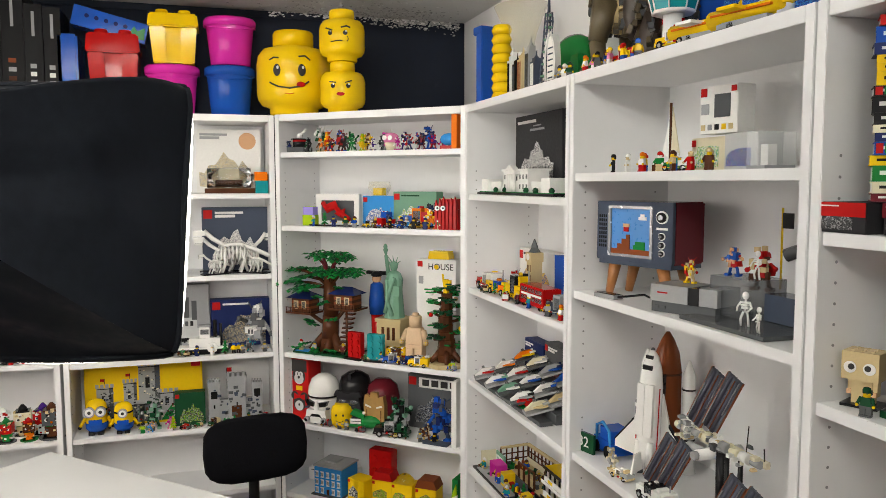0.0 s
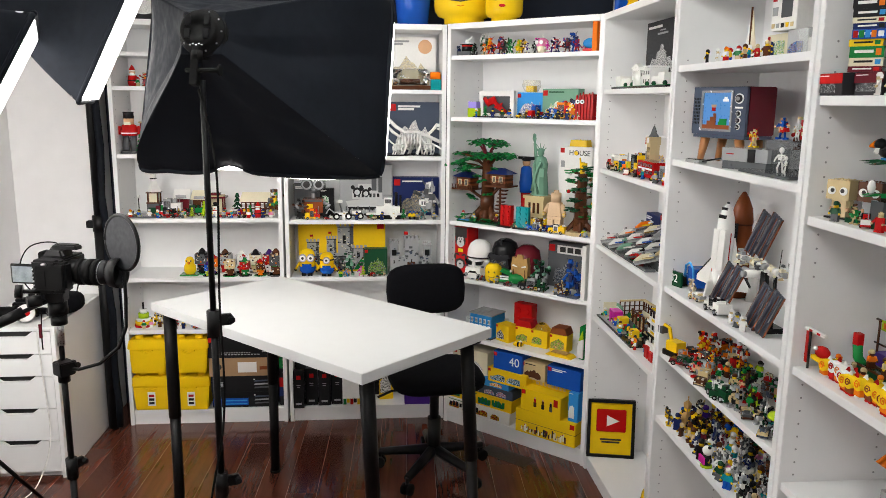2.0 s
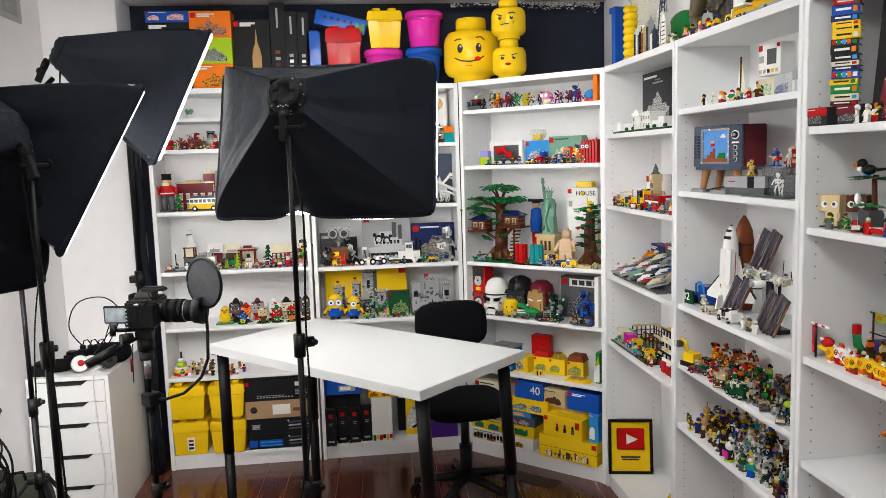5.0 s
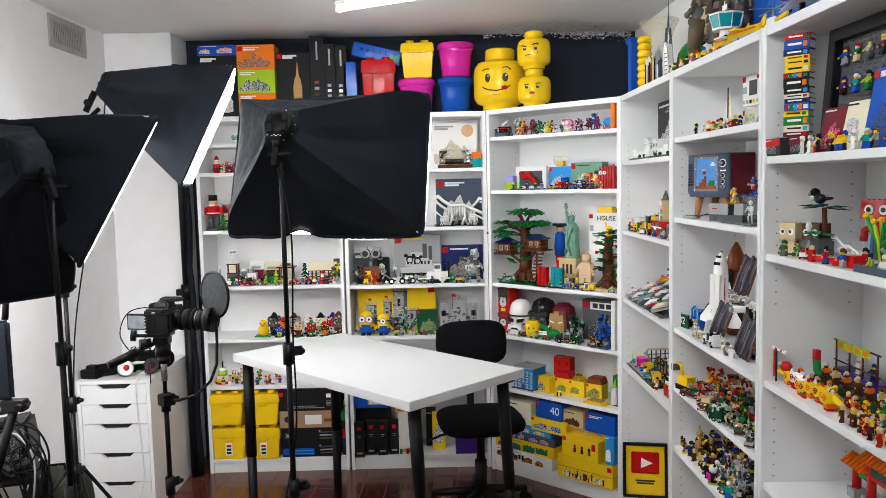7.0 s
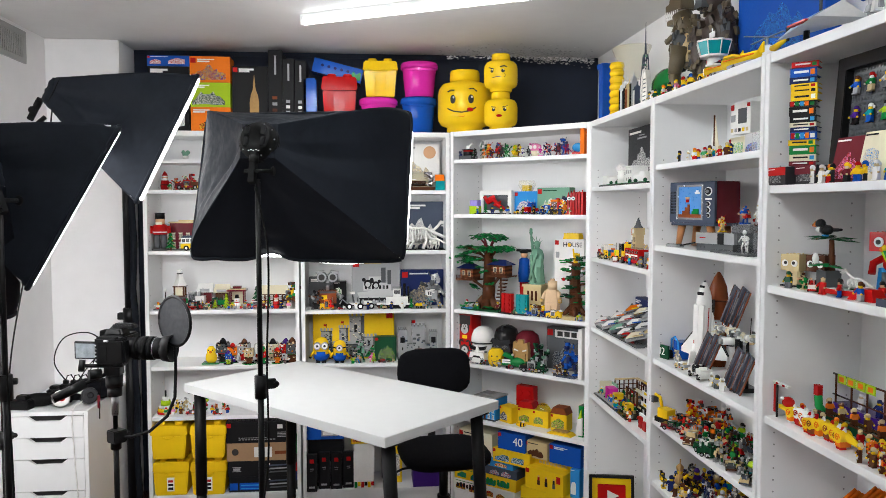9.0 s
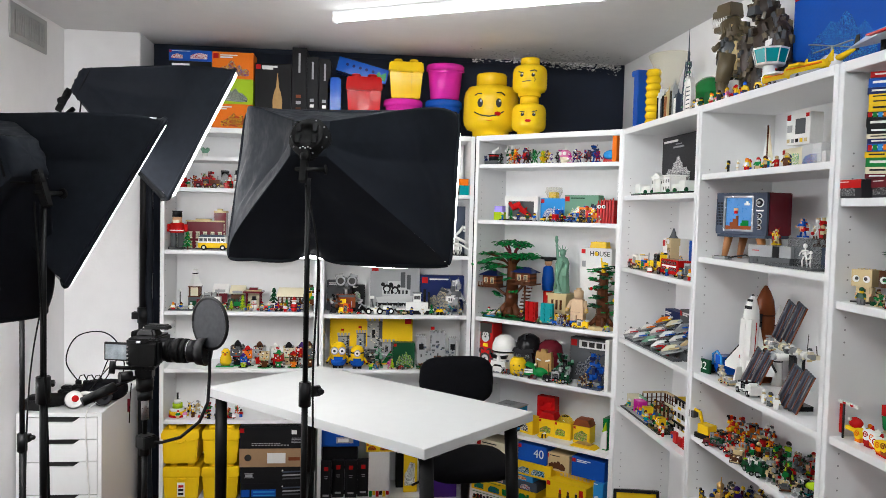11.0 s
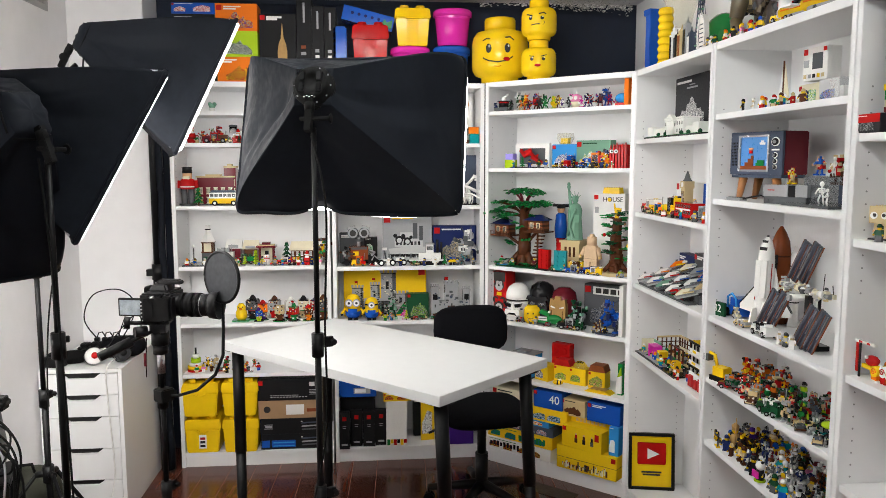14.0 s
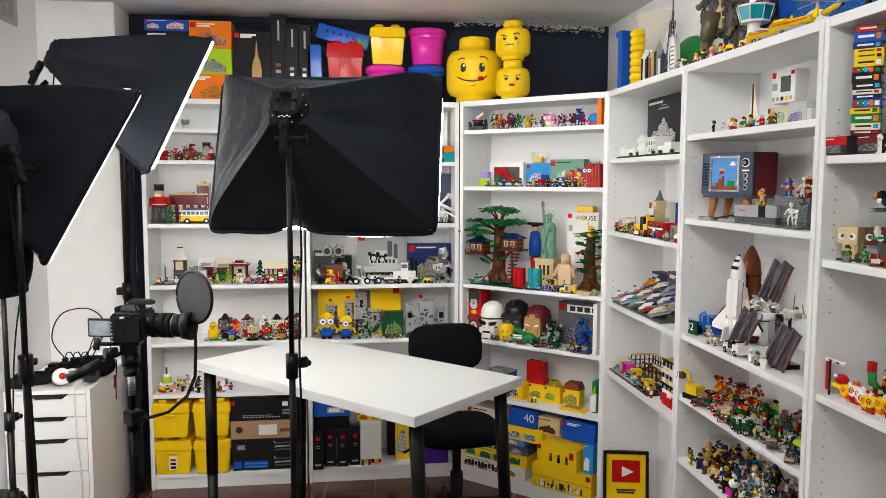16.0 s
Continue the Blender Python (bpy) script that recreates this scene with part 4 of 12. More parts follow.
part("body", Geo(BLKP).box(-0.045, 0.03, -0.07, 0.07, 0, 0.085).box(-0.04, 0.028, -0.032, 0.032, 0.085, 0.108, top=0.6).box(-0.02, 0.055, -0.07, -0.035, 0.004, 0.08), cm, bevel=0.006)
part("flash_hump", Geo(BLKP).box(-0.02, 0.062, -0.018, 0.018, 0.106, 0.120, top=0.8), cm, bevel=0.004)
part("rubber_grip", Geo(RUB).box(-0.03, 0.048, -0.0735, -0.0705, 0.006, 0.070), cm, "ribbed rubber grip", bevel=0.001)
for k in range(5):
    part("side_button", Geo(STEEL).rod((-0.038, -0.0705, 0.016 + 0.011 * k), (-0.038, -0.0722, 0.016 + 0.011 * k), 0.0024, n=8), cm)
part("port_cover", Geo(RUB).box(-0.028, 0.0, -0.0755, -0.0736, 0.012, 0.060), cm, bevel=0.001)
part("lens_hood", Geo(BLKP).lathe([(0.034, 0.146), (0.040, 0.150), (0.043, 0.178), (0.040, 0.178), (0.036, 0.150)], 26, (0, 0, 0), T(0, 0, 0.042, 0, 90, 0)), cm, "flared lens hood")
part("mode_dial", Geo(BLKP).rod((-0.01, 0.045, 0.085), (-0.01, 0.045, 0.096), 0.014, n=16), cm)
part("eyepiece", Geo(RUB).box(-0.056, -0.04, -0.02, 0.02, 0.07, 0.098), cm, bevel=0.003)
part("lens", Geo(BLKP).rod((0.03, 0, 0.042), (0.075, 0, 0.042), 0.034, n=24).rod((0.075, 0, 0.042), (0.10, 0, 0.042), 0.036, n=24).rod((0.10, 0, 0.042), (0.15, 0, 0.042), 0.033, 0.034, n=24), cm, "black zoom lens")
for x in (0.056, 0.105):
    part("lens_ring", Geo(RUB).rod((x, 0, 0.042), (x + 0.013, 0, 0.042), 0.0372, n=28), cm)
part("silver_ring", Geo(STEEL).rod((0.123, 0, 0.042), (0.1245, 0, 0.042), 0.0348, n=24), cm)
for k, (y, z) in enumerate(((-0.05, 0.07), (-0.05, 0.055), (-0.052, 0.03), (-0.052, 0.018), (0.045, 0.072), (0.058, 0.072))):
    part("button", Geo(RUB).rod((-0.045, y, z), (-0.0475, y, z), 0.0042, n=10), cm)
part("control_wheel", Geo(RUB).rod((-0.045, -0.048, 0.042), (-0.0485, -0.048, 0.042), 0.010, n=18), cm)
part("hot_shoe", Geo(STEEL).box(-0.022, 0.0, -0.010, 0.010, 0.108, 0.1105), cm)
part("shutter_button", Geo(BLKP).rod((0.035, -0.053, 0.08), (0.035, -0.053, 0.086), 0.007, n=14), cm)
part("strap_lug", Geo(STEEL).rod((-0.01, -0.0725, 0.075), (0.004, -0.0725, 0.075), 0.0035, n=8), cm)
part("focus_grip", Geo(RUB).rod((0.085, 0, 0.042), (0.098, 0, 0.042), 0.0372, n=40), cm)
sc = part("flip_screen", Geo(BLKP).box(-0.135, -0.055, -0.030, -0.022, 0.008, 0.064), cm, "folded-out screen", bevel=0.002)
part("screen", Geo(SCREEN).box(-0.129, -0.061, -0.0315, -0.0305, 0.013, 0.058), sc, "lit camera screen")
pop = thing("pop_filter", "round black pop filter on a bent gooseneck", "pop filter", T(-0.308, 1.604, 1.266, 0, 0, 50))
part("hoop", Geo(BLKP).tube([(0, 0.077 * math.cos(2 * math.pi * i / 32), 0.077 * math.sin(2 * math.pi * i / 32)) for i in range(33)], 0.0055, 8), pop)
part("mesh", Geo(mat("black_mesh_cloth", (0.018, 0.02, 0.024), 0.7, var=0.1)).rod((-0.003, 0, 0), (0.003, 0, 0), 0.077, n=32), pop, "black nylon mesh")
pts = [(0, 0, -0.077), (0.0, 0.0, -0.16), (-0.005, 0, -0.24), (-0.02, 0.02, -0.30), (-0.05, 0.07, -0.35), (-0.085, 0.12, -0.368), (-0.10, 0.15, -0.366)]
part("gooseneck", Geo(BLKP).tube([Vector(a).lerp(Vector(b), f) for a, b in zip(pts, pts[1:]) for f in (0, 0.25, 0.5, 0.75)] + [pts[-1]], 0.005, 8), pop)
part("clamp", Geo(BLKP).box(-0.13, -0.085, 0.135, 0.18, -0.385, -0.345), pop, bevel=0.003)

# ---- black pole by the bookcase ----
bp = thing("background_stand", "black stand pole with rolled cloth beside a bookcase", "background stand", T(-0.945, 3.245, 0))
part("lower_pole", Geo(BLK).rod((0, 0, 0.012), (0, 0, 1.08), 0.026, n=16), bp)
part("upper_pole", Geo(BLK).rod((0, 0, 1.08), (0, 0, 2.3), 0.021, n=16), bp)
part("clamp_collar", Geo(BLKP).rod((0, 0, 1.02), (0, 0, 1.10), 0.031, n=14).box(-0.055, -0.01, -0.02, 0.02, 1.04, 1.075), bp, bevel=0.002)
part("rolled_cloth", Geo(FABRIC).tube([(0.03 + 0.006 * math.sin(i * 1.7), -0.01 + 0.004 * math.cos(i * 2.3), 0.02 + 0.118 * i) for i in range(20)], 0.017, 10), bp, "rolled black cloth")

# ---- things on the drawer unit ----
DT = 0.6945
hp = thing("headphones", "white headphones with red and black ear caps", "headphones", T(-1.07, 2.83, DT, 0, 0, 20))
for x in (-0.065, 0.055):
    cup = part("ear_cup", Geo(pl("white" if x < 0 else "coal")).lathe([(0.03, 0), (0.038, 0.004), (0.038, 0.024), (0.03, 0.032)], 22, tf=T(x, 0, 0.04, 70, 0, 15)), hp)
    part("ear_pad", Geo(RUB).lathe([(0.036, -0.016), (0.037, 0.0), (0.03, 0.0)], 22, tf=T(x, 0, 0.04, 70, 0, 15)), cup)
    part("cap", Geo(pl("red" if x < 0 else "black")).lathe([(0.015, 0.032), (0.015, 0.0345), (0.006, 0.035)], 18, tf=T(x, 0, 0.04, 70, 0, 15)), cup, "red round cap" if x < 0 else "black round cap")
part("head_band", Geo(pl("white")).tube([(-0.07 + 0.0117 * i, 0.03 + 0.07 * math.sin(math.pi * i / 11), 0.045) for i in range(12)], 0.009, 8), hp)
solid("microphone", Geo(RUB).ball((0, 0, 0.032), (0.085, 0.032, 0.032), 14).rod((0.07, 0, 0.03), (0.13, 0.02, 0.028), 0.014, n=10), "black microphone with a foam windshield", "microphone", T(-1.235, 2.84, DT, 0, 0, 12))
solid("camera_charger", Geo(BLKP).box(-0.045, 0.045, -0.03, 0.03, 0, 0.045).box(-0.02, 0.03, -0.02, 0.02, 0.045, 0.065), "small black charger with a grip", "charger", T(-1.295, 2.80, DT, 0, 0, -10), bevel=0.004)
solid("power_strip", Geo(BLKP).box(-0.11, 0.11, -0.03, 0.03, 0, 0.038).box(-0.10, -0.06, -0.02, 0.02, 0.038, 0.055).box(0.0, 0.04, -0.02, 0.02, 0.038, 0.055), "black power strip with plugs", "power strip", T(-1.16, 3.02, DT, 0, 0, -6), bevel=0.004)
solid("camera_bag", cushion(0.2, 0.13, 0.09), "soft black pouch on the drawer unit", "pouch", T(-1.05, 2.98, DT + 0.046))
solid("coiled_strap", Geo(RUB).tube([(0.05 * math.cos(i * 0.55) * (1 - 0.02 * i), 0.03 * math.sin(i * 0.55), 0.012 + 0.0022 * i) for i in range(24)], 0.011, 8), "black strap coiled on the drawer unit", "strap", T(-1.165, 2.88, DT, 0, 0, 10))
hb = thing("plug_hub", "black hub with upright plugs and short leads", "plug hub", T(-1.125, 2.955, DT + 0.001, 0, 0, -5))
part("body", Geo(BLKP).box(-0.06, 0.06, -0.02, 0.02, 0, 0.075), hb, bevel=0.004)
for k in range(3):
    part("plug", Geo(BLKP).box(-0.048 + 0.036 * k, -0.024 + 0.036 * k, -0.01, 0.01, 0.075, 0.095), hb, bevel=0.003)
    part("lead", Geo(RUB).tube([(-0.036 + 0.036 * k, 0, 0.093), (-0.03 + 0.036 * k, 0.004, 0.115), (-0.016 + 0.036 * k, 0.012, 0.118), (-0.006 + 0.036 * k, 0.024, 0.09), (-0.004 + 0.036 * k, 0.028, 0.03)], 0.003, 6), hb)
rng = random.Random(11)


def cable(pts, r, m, label, name="cable"):
    """A limp cord through rough points, smoothed."""
    p = [Vector(q) for q in pts]
    out = []
    for i in range(len(p) - 1):
        a, b, c, d = p[max(i - 1, 0)], p[i], p[i + 1], p[min(i + 2, len(p) - 1)]
        for k in range(8):
            t = k / 8
            out.append(0.5 * ((2 * b) + (c - a) * t + (2 * a - 5 * b + 4 * c - d) * t * t + (3 * b - a - 3 * c + d) * t ** 3))
    out.append(p[-1])
    return solid(name, Geo(m).tube(out, r, 6), label, "cable")


cable([(-1.16, 3.02, DT + 0.05), (-1.26, 3.08, 0.85), (-1.22, 3.1, 0.97), (-1.08, 3.06, 1.0), (-0.99, 3.0, 0.93), (-1.04, 2.98, 0.80), (-1.1, 3.0, 0.74)], 0.003, RUB, "thin black cable looped above the drawer unit")
cable([(-1.10, 3.04, DT + 0.05), (-1.05, 3.06, 0.88), (-0.98, 3.04, 0.86), (-0.99, 3.0, 0.75)], 0.003, RUB, "thin black cable standing in a loop")
cable([(-0.50, 1.60, 1.13), (-0.72, 2.1, 1.06), (-0.95, 2.5, 0.86), (-1.10, 2.95, 0.74)], 0.0022, RUB, "thin black cable from the camera")
cable([(-1.03, 2.80, DT + 0.03), (-1.045, 2.72, 0.69), (-1.04, 2.715, 0.5), (-1.025, 2.70, 0.2), (-1.06, 2.62, 0.03), (-1.10, 2.50, 0.006)], 0.0028, pl("white"), "white cable hanging down the drawer unit")
solid("cable_plug", Geo(pl("white")).box(-0.03, 0.03, -0.014, 0.014, 0, 0.016), "small white plug lying on the floor", "plug", T(-1.03, 2.43, 0.0005, 0, 0, 20), bevel=0.003)
for k in range(20):
    c = Vector((rng.uniform(-1.05, -0.35), rng.uniform(1.1, 2.15), 0.006))
    r1, r2, a0 = rng.uniform(0.08, 0.2), rng.uniform(0.06, 0.16), rng.uniform(0, 6)
    cable([(c.x + r1 * math.cos(a0 + i * 0.7), c.y + r2 * math.sin(a0 + i * 0.7), 0.0055 + 0.004 * (i % 2)) for i in range(7 + k % 4)], 0.0038, RUB, "black cable lying in loops on the floor")
cable([(-0.005, 1.26, 1.68), (0.03, 1.24, 1.5), (0.022, 1.25, 1.2), (0.02, 1.25, 0.9), (-0.03, 1.25, 0.6), (-0.03, 1.26, 0.2), (-0.1, 1.3, 0.006)], 0.003, RUB, "black cable running down the stand")
cable([(-0.86, 2.12, 1.98), (-0.87, 2.05, 1.7), (-0.93, 2.0, 1.35), (-0.98, 1.98, 1.0), (-0.96, 1.9, 0.5), (-0.9, 1.85, 0.006)], 0.003, RUB, "black cable hanging from a softbox")
cable([(-0.61, 1.10, 1.62), (-0.585, 1.10, 1.2), (-0.57, 1.09, 0.7), (-0.55, 1.08, 0.006)], 0.003, RUB, "black cable along the light stand")
solid("floor_sticker", Geo(mat("dark_grey_tape", (0.03, 0.028, 0.03), 0.6)).box(-0.022, 0.022, -0.012, 0.012, 0, 0.0006), "dark tape mark on the floor", "tape", T(-0.50, 2.33, 0.0004, 0, 0, 5))
solid("floor_vent", Geo(mat("dark_brown_metal", (0.03, 0.018, 0.012), 0.5)).box(-0.13, 0.13, -0.05, 0.05, 0, 0.003), "dark floor vent cover beside the bookcase", "floor vent", T(1.0, 2.82, 0.0004, 0, 0, -43))


# ---- storage on the lowest shelves ----
def storage_bin(at, label, labelled):
    """A yellow brick-shaped bin with a studded lid, a latch and a label."""
    t = thing("storage_bin", label, "storage bin", at, "yellow storage bins")
    w, d, h = 0.194, 0.24, 0.207
    part("body", Geo(pl("yellow")).raw([(x * s, y * s2, z) for z, s, s2 in ((0, 0.84, 0.88), (h * 0.62, 0.95, 0.96)) for x, y in ((-w / 2, 0), (w / 2, 0), (w / 2, d), (-w / 2, d))],
                                       [(3, 2, 1, 0), (4, 5, 6, 7), (0, 1, 5, 4), (1, 2, 6, 5), (2, 3, 7, 6), (3, 0, 4, 7)]), t, bevel=0.005)
    part("lid", Geo(pl("yellow")).box(-w / 2, w / 2, -0.004, d, h * 0.62 + 0.001, h * 0.86, top=0.95), t, bevel=0.004)
    stud = Geo(pl("yellow")).lathe([(0.021, 0), (0.021, 0.016), (0.018, 0.02)], 18).mesh("stud")
    for x in (-0.045, 0.045):
        for y in (0.04, 0.095, 0.15, 0.205):
            part("stud", stud, t, at=T(x, y, h * 0.86 - 0.001))
    part("latch", Geo(pl("yellow")).tube([(-0.03 + 0.01 * i, -0.006, h * 0.60 - 0.012 * math.sin(math.pi * i / 6)) for i in range(7)], 0.004, 6), t)
    if not labelled:
        return t
    lb = part("label", Geo(PAPER).box(-0.019, 0.019, -0.0016, -0.0004, 0.024, 0.098), t, "white paper label")
    for k in range(3):
        part("printed_line", Geo(card(("red", "black", "black")[k])).box(-0.013, 0.013, -0.0026, -0.0018, 0.072 - 0.02 * k, 0.085 - 0.02 * k), lb)
    return t


for u, dz, v in ((0.112, 0, -0.01), (0.312, 0, -0.02), (0.106, 0.199, -0.016), (0.313, 0.199, -0.022)):
    storage_bin(S("a", "b", u, v + 0.012, 0, dz), "yellow brick-shaped storage bin with a studded lid", dz == 0)
low = carton(S("a", "b", 0.578, 0.015), 0.33, 0.24, 0.085, "black", "wide black boxed set under a stack", (), None, 21, bars=0)
mid = carton(S("a", "b", 0.578, 0.012, 0, 0.086), 0.335, 0.24, 0.085, "black", "wide black boxed set in a stack", (), None, 22, bars=0)
part("printed_panel", Geo(card("blue")).box(-0.16, -0.118, -0.0018, -0.0009, 0.012, 0.05).box(-0.108, 0.018, -0.0018, -0.0009, 0.012, 0.05).use(card("azure")).box(-0.10, 0.012, -0.0022, -0.0018, 0.034, 0.041).box(-0.10, 0.012, -0.0022, -0.0018, 0.017, 0.022), low, "blue printed panel")
part("printed_emblem", Geo(card("grey")).box(-0.145, -0.098, -0.0018, -0.0009, 0.05, 0.053).box(-0.145, -0.098, -0.0018, -0.0009, 0.028, 0.031).box(-0.14, -0.103, -0.0018, -0.0009, 0.034, 0.047), mid, "pale printed emblem")
for box in (low, mid):
    for k in range(3):
        part("printed_blade", Geo(card(("dkgrey", "grey", "slate")[k])).slab([(0.05, 0.018 + 0.018 * k), (0.16, 0.022 + 0.018 * k), (0.16, 0.029 + 0.018 * k), (0.055, 0.026 + 0.018 * k)], 0.0008, T(0, -0.0018, 0)), box)
    part("printed_dot", Geo(card("white")).rod((0.052, -0.0009, 0.066), (0.052, -0.002, 0.066), 0.004, n=8), box)
kb = carton(S("a", "b", 0.57, 0.01, 0, 0.172), 0.33, 0.24, 0.098, KRAFT, "plain brown shipping box in a stack", (), None, 23, bars=0)
part("tape_patch", Geo(card("rust")).box(0.09, 0.15, -0.0016, -0.0006, 0.034, 0.052), kb, "orange printed patch")
part("shipping_label", Geo(PAPER).box(-0.02, 0.075, -0.0016, -0.0006, 0.02, 0.075), kb, "white shipping label")
part("round_mark", Geo(INK).lathe([(0.018, 0), (0.018, 0.0008), (0.013, 0.0009)], 20, tf=T(-0.12, -0.0004, 0.05, 90)), kb)
big = carton(S("a", "b", 0.575, 0.008, 0, 0.271), 0.345, 0.25, 0.115, "black", "large black boxed set on top of a stack", (), "l", 24, bars=0)
for k in range(12):
    part("printed_letter_bar", Geo(card("grey")).box(-0.105 + 0.0165 * k, -0.094 + 0.0165 * k, -0.0018, -0.0009, 0.016, 0.021), big)
    part("printed_letter_bar", Geo(card("grey")).box(-0.105 + 0.0125 * k, -0.096 + 0.0125 * k, -0.0018, -0.0009, 0.026, 0.030), big)
for k in range(4):
    part("printed_line", Geo(card("grey")).box(0.10, 0.165 - 0.008 * (k % 2), -0.0018, -0.0009, 0.030 + 0.008 * k, 0.033 + 0.008 * k), big)
part("printed_badge", Geo(card("white")).box(0.10, 0.128, -0.0018, -0.0009, 0.076, 0.098), big, "pale printed badge")
part("printed_picture", Geo(print_mat(("black", "dkgrey", "grey", "coal"))).box(-0.165, 0.165, 0.02, 0.24, 0.1152, 0.1158), big, "grey printed picture on the lid")
for k in range(5):
    carton(S("a", "b", 0.766, 0.03, 0, 0.0505 * k), 0.022, 0.2, 0.05, ("black", "navy", "red", "black", "green")[k], "narrow boxed set pushed in at the side", (), None, 30 + k, bars=0)

blue_set = carton(S("b", "b", 0.118, 0.03, 0, 0.272), 0.205, 0.22, 0.095, "blue", "blue boxed set lying on dark boxes", (), None, 40, bars=0)
part("printed_panel", Geo(card("grey")).box(-0.02, 0.07, -0.0018, -0.0009, 0.018, 0.05).use(card("white")).box(-0.012, 0.045, -0.0024, -0.0018, 0.024, 0.044), blue_set, "silver printed panel")
lb = carton(S("b", "b", 0.118, 0.06), 0.19, 0.2, 0.271, "black", "black boxed set standing behind others", ("dkgrey", "grey"), None, 41, bars=0)
for u, v, h, sd in ((0.048, -0.02, 0.205, 42), (0.111, 0.02, 0.20, 43), (0.178, 0.012, 0.20, 44), (0.244, 0.025, 0.20, 45)):
    b = carton(S("b", "b", u, v), 0.055 if sd == 42 else 0.062, 0.03, h, "black", "narrow black boxed set standing on end", (), None, sd, bars=0)
    part("printed_mark", Geo(card("red")).box(-0.011, 0.011, -0.0018, -0.0008, h - 0.048, h - 0.026), b, "red printed mark")
    part("printed_line", Geo(card("grey")).box(-0.010, 0.010, -0.0018, -0.0008, h - 0.080, h - 0.077), b)
    part("printed_line", Geo(card("grey")).box(-0.008, 0.008, -0.0018, -0.0008, h - 0.090, h - 0.0875), b)
    part("printed_line", Geo(card("grey")).box(-0.016, 0.016, -0.0018, -0.0008, 0.02, 0.03), b)
wb = carton(S("b", "b", 0.328, 0.0), 0.112, 0.2, 0.25, "white", "plain white box with a bright strip", (), None, 46, bars=0)
for k, c in enumerate(("green", "yellow", "red", "black", "yellow", "red")):
    part("printed_patch", Geo(card(c)).box(-0.052 + 0.018 * k, -0.036 + 0.018 * k, -0.0018, -0.0008, 0.008 + 0.01 * (k % 2), 0.04), wb)
carton(S("b", "b", 0.332, 0.0, 0, 0.251), 0.148, 0.2, 0.045, "yellow", "flat yellow box lying on a white box", ("orange", "black"), "l", 47, bars=1)
carton(S("b", "b", 0.455, 0.15), 0.058, 0.1, 0.205, "black", "dark narrow boxed set standing on end", (), None, 48, bars=1)
carton(S("b", "b", 0.502, 0.08, 8), 0.075, 0.012, 0.228, "yellow", "yellow booklet leaning on the shelf", ("white", "black", "white"), None, 49, bars=0, name="booklet", cat="booklet")
carton(S("b", "b", 0.672, 0.0), 0.15, 0.18, 0.155, "purple", "plain purple box on the lowest shelf", (), None, 50, bars=0)

# corner case, lowest shelf: a heap of bright boxed sets
long_white = carton(S("c", "b", 0.21, 0.005), 0.40, 0.24, 0.062, "white", "long white boxed game under other boxes", ("red", "black", "yellow", "brown"), None, 60, bars=1, ink="green")
long_yellow = carton(S("c", "b", 0.215, 0.012, 0, 0.0625), 0.40, 0.24, 0.062, "yellow", "long yellow boxed set with printed pictures", ("green", "blue", "green"), None, 61, bars=1, ink="green")
carton(S("c", "b", 0.21, 0.02, 0, 0.125), 0.41, 0.24, 0.045, "slate", "long grey boxed set with red models", ("red", "grey", "blue", "white"), None, 62, bars=1)
carton(S("c", "b", 0.19, 0.02, 0, 0.1705), 0.40, 0.24, 0.035, "azure", "long blue boxed set in a heap", ("white", "red", "yellow"), None, 63, bars=1)
carton(S("c", "b", 0.385, 0.01, 0, 0.206), 0.225, 0.22, 0.072, "yellow", "yellow boxed set with a ship picture", ("azure", "white", "dkgreen", "black"), "l", 64, bars=0)
b = carton(S("c", "b", 0.385, 0.012, 0, 0.279), 0.165, 0.2, 0.09, "blue", "blue boxed set marked forty", (), "l", 65, bars=0)
lettering("number", "40", 0.06, card("white"), b, T(0.04, -0.0012, 0.05))
carton(S("c", "b", 0.13, 0.05, 0, 0.206), 0.22, 0.2, 0.12, "cream", "pale boxed set pushed to the back", ("grey", "white"), "l", 66, bars=1, ink="black")
carton(S("c", "b", 0.52, 0.03, 0, 0.262), 0.135, 0.2, 0.085, "tan", "tan boxed set with fine print", ("brown",), "l", 67, bars=1, ink="black")
carton(S("c", "b", 0.69, 0.025, 0, 0.262), 0.175, 0.2, 0.095, "blue", "dark blue boxed set on the heap", (), "l", 68, bars=2)
wide_set = carton(S("c", "b", 0.62, -0.012), 0.325, 0.25, 0.118, "yellow", "large yellow boxed set with a castle picture", (), "r", 69, bars=0, lidline=True)
back_set = carton(S("c", "b", 0.60, 0.06, 0, 0.119), 0.24, 0.19, 0.142, "yellow", "yellow boxed set behind another", (), None, 70, bars=0)
fb = carton(S("c", "b", 0.595, -0.016, -4, 0.119), 0.225, 0.07, 0.108, "yellow", "bright yellow carton with three figures", (), "l", 71, bars=0)
for k in range(3):
    x = -0.03 + 0.045 * k
    part("printed_figure", Geo(card(("brown", "black", "dkgrey")[k])).box(x - 0.008, x + 0.008, -0.002, -0.0009, 0.03, 0.052).use(card(("red", "brown", "black")[k])).box(x - 0.006, x + 0.006, -0.002, -0.0009, 0.0525, 0.07).use(card("flesh")).box(x - 0.005, x + 0.005, -0.002, -0.0009, 0.0703, 0.078), fb, "small printed figure")
part("printed_mark", Geo(card("red")).box(0.075, 0.098, -0.002, -0.0009, 0.06, 0.095), fb)
rng = random.Random(72)
g = Geo()
